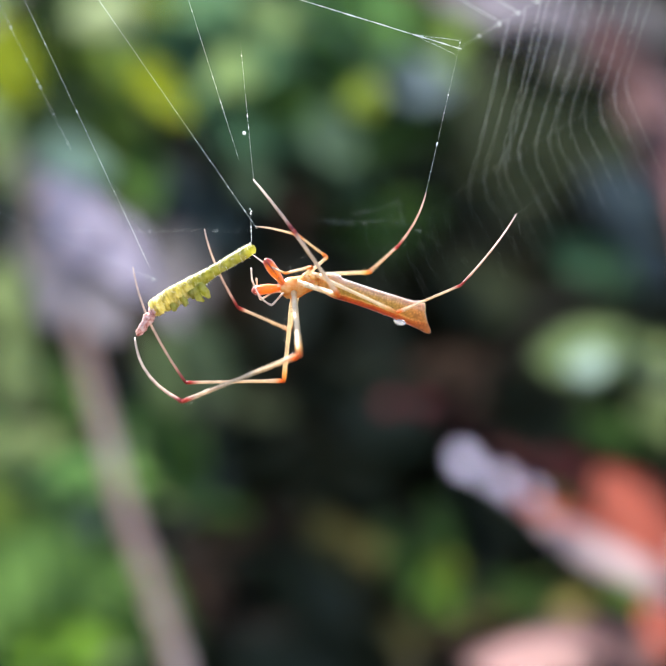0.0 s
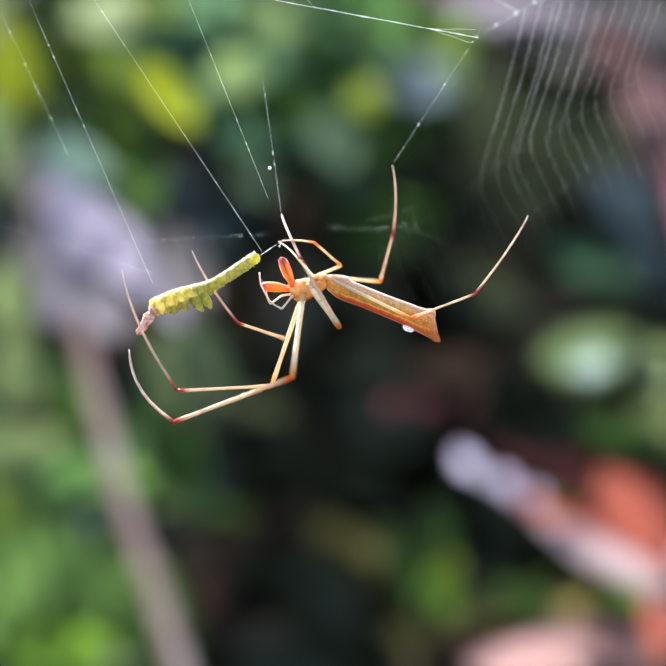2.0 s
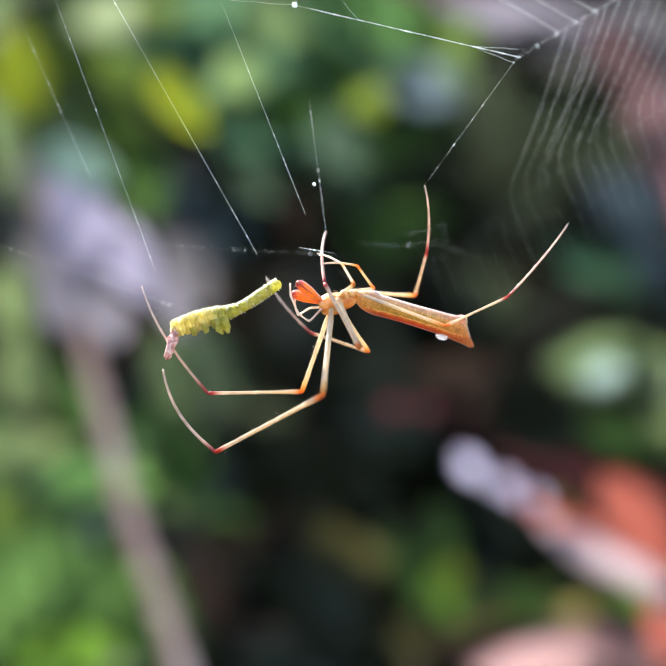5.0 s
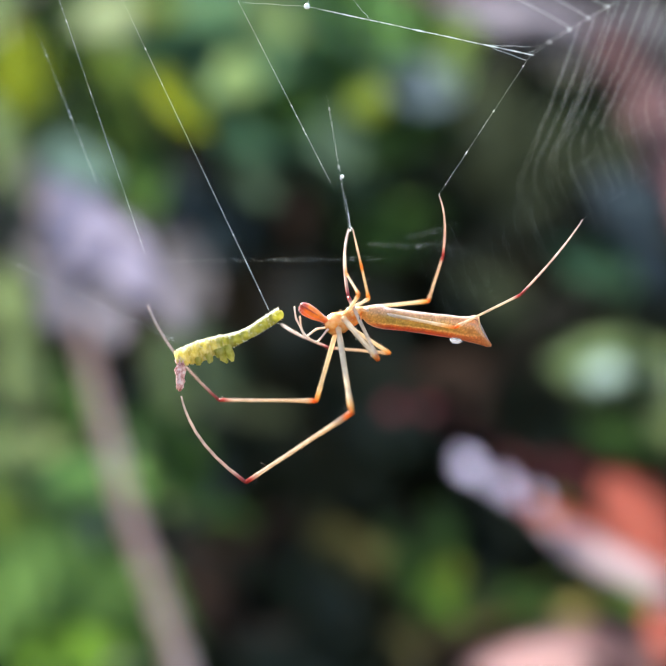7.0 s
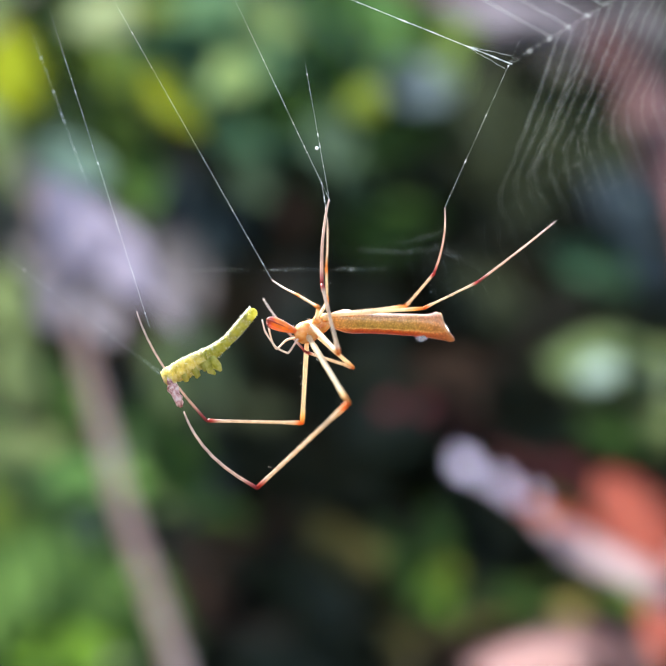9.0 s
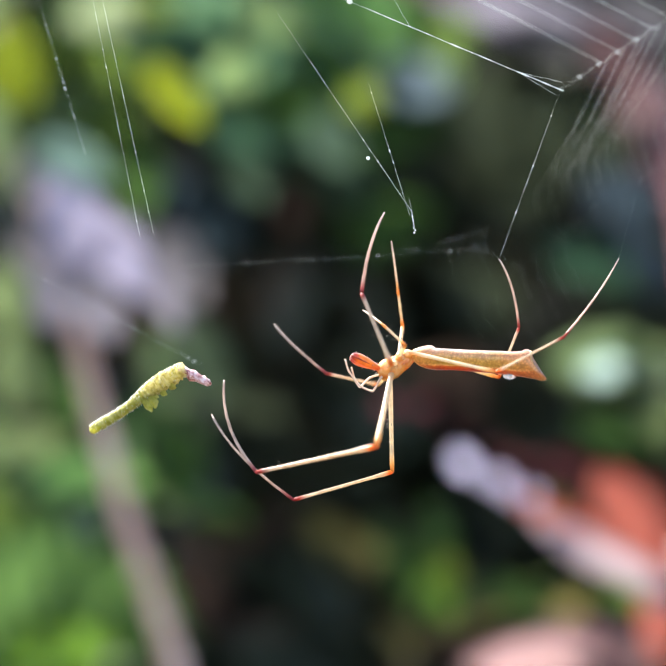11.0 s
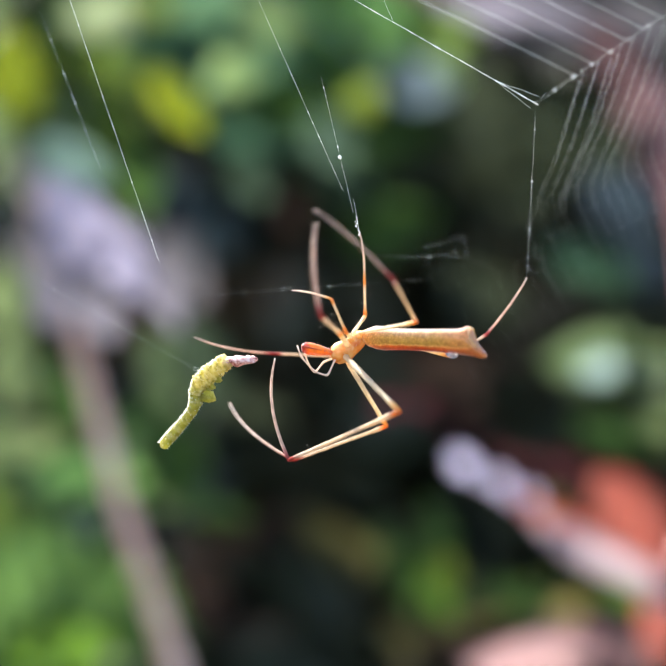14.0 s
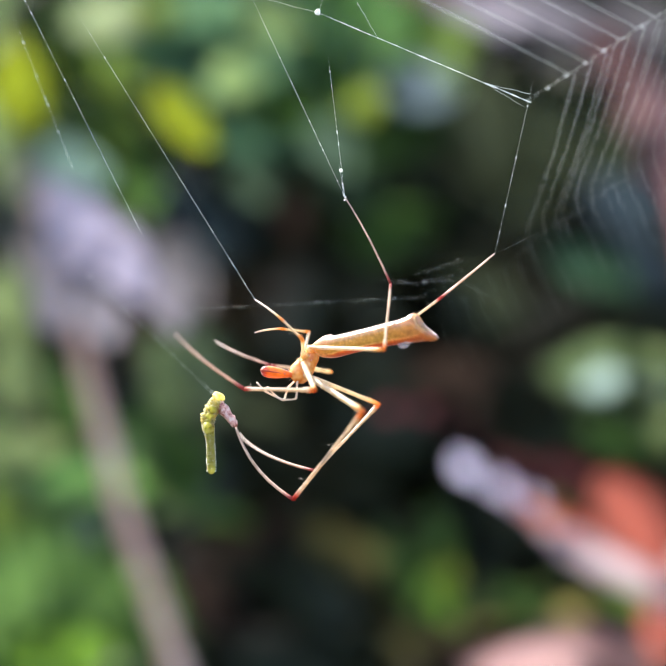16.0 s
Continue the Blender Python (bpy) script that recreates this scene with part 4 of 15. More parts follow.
def hub_remnant():
    """What is left of the hub: short slack strands round a small node."""
    ob = None
    for a, c, e, r in (((-3.0, 0.25), (-1.4, 0.1), (0, 0.05), 0.0028), ((-0.8, 0.6), (0.5, 0.75), (2.3, 1.45), 0.0026), ((0, 0.1), (1.6, 0.6), (4.2, -0.9), 0.0026),
                       ((-0.2, 0.1), (0.1, -0.9), (0.6, -2.1), 0.0009), ((0.45, 0.25), (0.8, -0.7), (1.3, -2.2), 0.001), ((1.0, 0.38), (1.35, -0.6), (1.9, -2.0), 0.001), ((1.6, 0.4), (1.9, -0.4), (2.5, -1.6), 0.0009),
                       ((2.2, 0.3), (2.1, 0.8), (1.9, 1.5), 0.0018)):
        bm = bmesh.new()
        loft(bm, bezier(V(a[0], 0, a[1]), V(c[0], 0.2, c[1]), V(e[0], 0, e[1]), 8), [r / 1000 * k for k in (0.5, 0.9, 1, 1.1, 1, 1.2, 1, 0.9, 0.6)], 5)
        ob = part_of("slack_strand" if ob else "hub_remnant", bm, SILK, ob or web, "" if ob else "slack strands at the torn hub")
        part.setdefault("hub_remnant", ob)
        ob = part["hub_remnant"]
    for x, z, r in ((0.0, 0.1, 0.05), (1.5, 0.42, 0.03), (2.2, 0.3, 0.025)):
        bm = bmesh.new()
        bmesh.ops.create_icosphere(bm, subdivisions=2, radius=r / 1000)
        for v in bm.verts:
            v.co *= 1 + 0.3 * noise.noise(v.co * 12000)
        part_of("silk_knot", bm, SILK, ob).location = V(x, 0.1, z)


def bead():
    bm = bmesh.new()
    bmesh.ops.create_uvsphere(bm, u_segments=16, v_segments=10, radius=0.0001)
    part["bead"] = part_of("dew_bead", bm, SILK, web, "bright white bead on a thread")


def web_panel():
    """The capture spiral: strands hung from a spoke and bent at the next one, seen at a slant."""
    s = 0.02427
    rng = random.Random(21)

    def line(pts, r, name, parent, label=""):
        bm = bmesh.new()
        x0, y0 = pts[0]
        loft(bm, [V((x - x0) * s, 0.012 * max(0, y - 200), (y0 - y) * s) for x, y in pts], [r / 1000 * max(0.35, 1 - 0.0024 * max(0, y - 230)) * rng.uniform(0.85, 1.15) for x, y in pts], 5)
        ob = part_of(name, bm, SILK, parent, label)
        if parent != web:
            ob.location = V((x0 - 1080) * s, 0, (110 - y0) * s)
        return ob

    ob = line([(1080, 110), (1190, 44), (1400, -78), (1640, -215)], 0.006, "capture_spiral", web, "spoke of the spiral with strands across it")
    for k in range(13):
        x = 1204 + 32 * k + rng.uniform(-9, 9)
        y = 110 - 0.59 * (x - 1080)
        b = (x - 84 - 3 * k, 424 - 20 * k + rng.uniform(-8, 8))
        part["strand_%d" % k] = line([(x, y), ((x + b[0]) / 2, (y + b[1]) / 2), b, (b[0] + 10, b[1] + 45), (b[0] + 58, b[1] + 120), (b[0] + 112, b[1] + 215)], 0.006 if k < 6 else 0.004, "strand", ob)
    for k in range(1, 9):
        b = (1126 - 33 * k, 430 + 22 * k)
        line([b, (b[0] + 10, b[1] + 45), (b[0] + 45, b[1] + 110), (b[0] + 75, b[1] + 165)], 0.0045, "strand", ob)
    for k in range(6):
        x = 1180 + 42 * k
        y = 110 - 0.59 * (x - 1080)
        line([(x, y), (x - 180, y - 105), (x - 420, y - 240)], 0.015, "strand", ob)
    line([(1480, 200), (1135, 405), (870, 600)], 0.002, "spoke", ob)
    for k in range(7):
        bm = bmesh.new()
        bmesh.ops.create_icosphere(bm, subdivisions=1, radius=0.00005 * rng.uniform(0.7, 1.2))
        bmesh.ops.scale(bm, vec=(1.8, 1, 1.4), verts=bm.verts)
        x = 1082 + 46 * k
        part_of("silk_knot", bm, SILK, ob).location = V((x - 1080) * s, 0, 0.59 * (x - 1080) * s)
    part["web_panel"] = ob


bead()
bridge_branches()
hub_remnant()
web_panel()

def motions():
    walk(spider, [
        (0, mm(-0.8, 65.021, 802.867, 0, 15.4, 180)), (0.25, mm(-0.842, 65.021, 802.589, 0, 15.2, 180)), (0.5, mm(-0.867, 65.021, 802.422, 0, 15.1, 180)),
        (0.75, mm(-0.844, 65.021, 802.715, 0, 18.7, 180)), (0.8, mm(-0.838, 65.021, 802.79, 0, 19.4, 180)), (1, mm(-0.822, 65.021, 803.089, 0, 21.9, 180)),
        (1.25, mm(-0.839, 65.021, 803.241, 0, 19.4, 180)), (1.5, mm(-0.822, 65.021, 803.244, 0, 16, 180)), (1.75, mm(-0.642, 65.021, 803.056, 0, 17.4, 180)),
        (2, mm(-0.422, 65.021, 802.867, 0, 18.6, 180)), (2.25, mm(-0.297, 65.021, 803.115, 0, 17.1, 180)), (2.5, mm(-0.244, 65.021, 803.356, 0, 15.4, 180)),
        (2.75, mm(-0.311, 65.021, 803.112, 0, 16.5, 180)), (3, mm(-0.378, 65.021, 802.733, 0, 17.4, 180)), (3.25, mm(-0.232, 65.021, 802.486, 0, 15.8, 180)),
        (3.5, mm(0.067, 65.021, 802.267, 0, 14, 180)), (3.75, mm(0.473, 65.021, 801.973, 0, 14.6, 180)), (4, mm(0.778, 65.021, 801.8, 0, 15.4, 180)),
        (4.25, mm(0.866, 65.021, 801.837, 0, 15.2, 180)), (4.5, mm(0.928, 65.021, 801.926, 0, 14.8, 180)), (5, mm(0.993, 65.021, 802.209, 0, 13.7, 180)),
        (5.5, mm(1.016, 65.021, 802.541, 0, 12.5, 180)), (6, mm(1.041, 65.021, 802.818, 0, 11.7, 180)), (6.25, mm(1.068, 65.021, 802.902, 0, 11.7, 180)),
        (6.5, mm(1.111, 65.021, 802.933, 0, 12, 180)), (6.75, mm(1.198, 65.021, 802.218, 0, 14.9, 180)), (7, mm(1.289, 65.021, 801.311, 0, 19.1, 180)),
        (7.25, mm(0.935, 65.021, 801.149, 0, 22.8, 180)), (7.5, mm(0.356, 65.021, 801.111, 0, 24.8, 180)), (7.75, mm(0.006, 65.021, 801.009, 0, 25.2, 180)),
        (8, mm(-0.089, 65.021, 800.933, 0, 25, 180)), (8.25, mm(-0.022, 65.021, 800.956, 0, 25.8, 180)), (8.5, mm(0.044, 65.021, 800.978, 0, 26.6, 180)),
        (8.75, mm(-0.067, 65.021, 800.961, 0, 25.8, 180)), (9, mm(-0.178, 65.021, 800.933, 0, 25, 180)), (9.25, mm(0.036, 65.021, 800.844, 0, 25.1, 180)),
        (9.5, mm(0.55, 65.021, 800.66, 0, 25.4, 180)), (9.7, mm(1.049, 65.021, 800.486, 0, 25.6, 180)), (10, mm(1.918, 65.021, 800.187, 0, 26, 180)),
        (10.2, mm(2.572, 65.021, 799.965, 0, 26.3, 180)), (10.5, mm(3.88, 65.021, 799.603, 0, 26.9, 180)), (10.7, mm(4.352, 65.021, 799.361, 0, 27.2, 180)),
        (11, mm(4.217, 65.021, 798.951, 0, 27.7, 180)), (11.25, mm(4.083, 65.021, 798.716, 0, 28.1, 180)), (11.3, mm(4.079, 65.021, 798.704, 0, 28.1, 180)),
        (11.5, mm(6.267, 65.021, 798.689, 0, 28.1, 180)), (11.75, mm(4.892, 65.021, 799.193, 0, 33.6, 180)), (12, mm(3.511, 65.021, 799.867, 0, 39.3, 180)),
        (12.25, mm(3.789, 65.021, 800.046, 0, 36.7, 180)), (12.5, mm(4.067, 65.021, 800.067, 0, 32.5, 180)), (12.75, mm(2.378, 65.021, 799.872, 0, 22.7, 180)),
        (12.8, mm(2.238, 65.021, 799.859, 0, 20.3, 180)), (13, mm(3.467, 65.021, 800.756, 0, 33.7, 180)), (13.25, mm(2.686, 65.021, 800.633, 0, 33.1, 180)),
        (13.5, mm(1.822, 65.021, 800.4, 0, 33.7, 180)), (13.75, mm(1.767, 65.021, 800.23, 0, 31.7, 180)), (14, mm(1.711, 65.021, 799.978, 0, 32.5, 180)),
        (14.2, mm(1.302, 65.021, 799.614, 0, 37.7, 180)), (14.25, mm(1.171, 65.021, 799.527, 0, 38.6, 180)), (14.5, mm(0.422, 65.021, 799.222, 0, 40.2, 180)),
        (14.75, mm(0.024, 65.021, 799.339, 0, 40.4, 180)), (15, mm(-0.222, 65.021, 799.467, 0, 42.7, 180)), (15.25, mm(-0.512, 65.021, 799.556, 0, 46, 180)),
        (15.5, mm(-0.756, 65.021, 799.6, 0, 49.8, 180)), (15.75, mm(-0.876, 65.021, 799.567, 0, 52.4, 180)), (16, mm(-0.956, 65.021, 799.511, 0, 54.5, 180)),
    ])
    walk(part["abdomen"], [
        (0, mm(0, 0, 0, 11.7, 30.7, -158)), (0.25, mm(0, 0, 0, 12.7, 28.7, -154.9)), (0.5, mm(0, 0, 0, 13.1, 27.6, -153.3)),
        (0.75, mm(0, 0, 0, 13.6, 32.7, -155.9)), (0.8, mm(0, 0, 0, 13.5, 34, -156.7)), (1, mm(0, 0, 0, 11.9, 39, -161.5)),
        (1.25, mm(0, 0, 0, 8, 38.7, -167.3)), (1.5, mm(0, 0, 0, 6.1, 35.9, -169.7)), (1.75, mm(0, 0, 0, 7.8, 37.2, -167.2)),
        (2, mm(0, 0, 0, 10, 38.2, -164.1)), (2.25, mm(0, 0, 0, 9.1, 36, -164.8)), (2.5, mm(0, 0, 0, 8.1, 33.7, -165.7)),
        (2.75, mm(0, 0, 0, 8.1, 32.7, -165.2)), (3, mm(0, 0, 0, 8.1, 30.1, -164.1)), (3.25, mm(0, 0, 0, 8.3, 27.3, -162.4)),
        (3.5, mm(0, 0, 0, 8.4, 25.7, -161.3)), (3.75, mm(0, 0, 0, 8.7, 26.5, -161)), (4, mm(0, 0, 0, 8.6, 27.6, -161.9)),
        (4.25, mm(0, 0, 0, 7.9, 27.7, -163.3)), (4.5, mm(0, 0, 0, 7.6, 27.9, -164.1)), (5, mm(0, 0, 0, 7.4, 28.2, -164.6)),
        (5.5, mm(0, 0, 0, 7.3, 28.8, -165.1)), (6, mm(0, 0, 0, 6.1, 29.7, -167.8)), (6.25, mm(0, 0, 0, 4.6, 30.3, -170.9)),
        (6.5, mm(0, 0, 0, 1.5, 30.9, -177)), (6.75, mm(0, 0, 0, 0.4, 28.6, -179.1)), (7, mm(0, 0, 0, 0.7, 25.9, -178.5)),
        (7.25, mm(0, 0, 0, 3.6, 25.3, -171.6)), (7.5, mm(0, 0, 0, 5.5, 24, -166.8)), (7.75, mm(0, 0, 0, 6.2, 25.2, -165.8)),
        (8, mm(0, 0, 0, 6.1, 26.2, -166.3)), (8.25, mm(0, 0, 0, 5.5, 27.1, -168.2)), (8.5, mm(0, 0, 0, 4.6, 28.1, -170.2)),
        (8.75, mm(0, 0, 0, 6.3, 26.9, -166.3)), (9, mm(0, 0, 0, 7.6, 25.8, -163)), (9.25, mm(0, 0, 0, 7.3, 26.1, -163.8)),
        (9.5, mm(0, 0, 0, 5.7, 26.8, -167.6)), (9.7, mm(0, 0, 0, 3.5, 27.6, -172.5)), (10, mm(0, 0, 0, -0.6, 28.3, 178.7)),
        (10.2, mm(0, 0, 0, -3.4, 28.5, 173)), (10.5, mm(0, 0, 0, -6.3, 28.7, 167.1)), (10.7, mm(0, 0, 0, -6.7, 29, 166.4)),
        (11, mm(0, 0, 0, -5.6, 29.9, 168.9)), (11.25, mm(0, 0, 0, -5.7, 30.2, 168.8)), (11.3, mm(0, 0, 0, -5.7, 30.2, 168.8)),
        (11.5, mm(0, 0, 0, -6.7, 30, 166.7)), (11.75, mm(0, 0, 0, -7.2, 34.8, 167.5)), (12, mm(0, 0, 0, -12.4, 39.6, 161)),
        (12.25, mm(0, 0, 0, -11.9, 38.3, 161.2)), (12.5, mm(0, 0, 0, -10.7, 34, 161.4)), (12.75, mm(0, 0, 0, -3.1, 19.7, 171)),
        (12.8, mm(0, 0, 0, -2.5, 16.6, 171.3)), (13, mm(0, 0, 0, -20.7, 31.6, 144.2)), (13.25, mm(0, 0, 0, -18.6, 30.9, 146.7)),
        (13.5, mm(0, 0, 0, -18.3, 30.3, 146.8)), (13.75, mm(0, 0, 0, -17.7, 28.4, 146.1)), (14, mm(0, 0, 0, -18.6, 28.4, 144.8)),
        (14.2, mm(0, 0, 0, -21.8, 30.5, 141.8)), (14.25, mm(0, 0, 0, -22.2, 30.7, 141.4)), (14.5, mm(0, 0, 0, -22.4, 30.2, 140.8)),
        (14.75, mm(0, 0, 0, -21.3, 28.8, 141)), (15, mm(0, 0, 0, -20.8, 28.5, 141.5)), (15.25, mm(0, 0, 0, -21.8, 30.4, 141.8)),
        (15.5, mm(0, 0, 0, -22.9, 32.8, 142.1)), (15.75, mm(0, 0, 0, -23.1, 34, 142.7)), (16, mm(0, 0, 0, -22.9, 34.9, 143.6)),
    ])
    walk(part["chelicera_near"], [
        (0, mm(1.75, 0.2, -0.02, -20.9, 0, -90)), (0.25, mm(1.75, 0.2, -0.02, -27.6, 0, -90)), (0.5, mm(1.75, 0.2, -0.02, -31.6, 0, -90)),
        (0.75, mm(1.75, 0.2, -0.02, -25, 0, -90)), (0.8, mm(1.75, 0.2, -0.02, -23.3, 0, -90)), (1, mm(1.75, 0.2, -0.02, -16.5, 0, -90)),
        (1.25, mm(1.75, 0.2, -0.02, -14.8, 0, -90)), (1.5, mm(1.75, 0.2, -0.02, -16.3, 0, -90)), (1.75, mm(1.75, 0.2, -0.02, -9.7, 0, -90)),
        (2, mm(1.75, 0.2, -0.02, -4.3, 0, -90)), (2.25, mm(1.75, 0.2, -0.02, -4.8, 0, -90)), (2.5, mm(1.75, 0.2, -0.02, -5.7, 0, -90)),
        (2.75, mm(1.75, 0.2, -0.02, -13.3, 0, -90)), (3, mm(1.75, 0.2, -0.02, -21.2, 0, -90)), (3.25, mm(1.75, 0.2, -0.02, -20.9, 0, -90)),
        (3.5, mm(1.75, 0.2, -0.02, -20.6, 0, -90)), (3.75, mm(1.75, 0.2, -0.02, -22.9, 0, -90)), (4, mm(1.75, 0.2, -0.02, -25.8, 0, -90)),
        (4.25, mm(1.75, 0.2, -0.02, -28.6, 0, -90)), (4.5, mm(1.75, 0.2, -0.02, -31.8, 0, -90)), (5, mm(1.75, 0.2, -0.02, -38.4, 0, -90)),
        (5.5, mm(1.75, 0.2, -0.02, -44.6, 0, -90)), (6, mm(1.75, 0.2, -0.02, -49.2, 0, -90)), (6.25, mm(1.75, 0.2, -0.02, -50.6, 0, -90)),
        (6.5, mm(1.75, 0.2, -0.02, -51.1, 0, -90)), (6.75, mm(1.75, 0.2, -0.02, -46.6, 0, -90)), (7, mm(1.75, 0.2, -0.02, -38.5, 0, -90)),
        (7.25, mm(1.75, 0.2, -0.02, -31.1, 0, -90)), (7.5, mm(1.75, 0.2, -0.02, -28.9, 0, -90)), (7.75, mm(1.75, 0.2, -0.02, -35.9, 0, -90)),
        (8, mm(1.75, 0.2, -0.02, -42.9, 0, -90)), (8.25, mm(1.75, 0.2, -0.02, -43.3, 0, -90)), (8.5, mm(1.75, 0.2, -0.02, -43.7, 0, -90)),
        (8.75, mm(1.75, 0.2, -0.02, -42.4, 0, -90)), (9, mm(1.75, 0.2, -0.02, -42.2, 0, -90)), (9.25, mm(1.75, 0.2, -0.02, -44.2, 0, -90)),
        (9.5, mm(1.75, 0.2, -0.02, -44.5, 0, -90)), (9.7, mm(1.75, 0.2, -0.02, -44.3, 0, -90)), (10, mm(1.75, 0.2, -0.02, -43.5, 0, -90)),
        (10.2, mm(1.75, 0.2, -0.02, -42.5, 0, -90)), (10.5, mm(1.75, 0.2, -0.02, -40.4, 0, -90)), (10.7, mm(1.75, 0.2, -0.02, -39, 0, -90)),
        (11, mm(1.75, 0.2, -0.02, -36.4, 0, -90)), (11.25, mm(1.75, 0.2, -0.02, -35, 0, -90)), (11.3, mm(1.75, 0.2, -0.02, -35, 0, -90)),
        (11.5, mm(1.75, 0.2, -0.02, -36.8, 0, -90)), (11.75, mm(1.75, 0.2, -0.02, -32.4, 0, -90)), (12, mm(1.75, 0.2, -0.02, -27.9, 0, -90)),
        (12.25, mm(1.75, 0.2, -0.02, -32.4, 0, -90)), (12.5, mm(1.75, 0.2, -0.02, -37.1, 0, -90)), (12.75, mm(1.75, 0.2, -0.02, -46.9, 0, -90)),
        (12.8, mm(1.75, 0.2, -0.02, -49.7, 0, -90)), (13, mm(1.75, 0.2, -0.02, -37.3, 0, -90)), (13.25, mm(1.75, 0.2, -0.02, -41.3, 0, -90)),
        (13.5, mm(1.75, 0.2, -0.02, -44.1, 0, -90)), (13.75, mm(1.75, 0.2, -0.02, -45.8, 0, -90)), (14, mm(1.75, 0.2, -0.02, -45.1, 0, -90)),
        (14.2, mm(1.75, 0.2, -0.02, -42, 0, -90)), (14.25, mm(1.75, 0.2, -0.02, -42, 0, -90)), (14.5, mm(1.75, 0.2, -0.02, -45, 0, -90)),
        (14.75, mm(1.75, 0.2, -0.02, -44.8, 0, -90)), (15, mm(1.75, 0.2, -0.02, -41.6, 0, -90)), (15.25, mm(1.75, 0.2, -0.02, -37.2, 0, -90)),
        (15.5, mm(1.75, 0.2, -0.02, -31.5, 0, -90)), (15.75, mm(1.75, 0.2, -0.02, -28, 0, -90)), (16, mm(1.75, 0.2, -0.02, -26.3, 0, -90)),
    ])
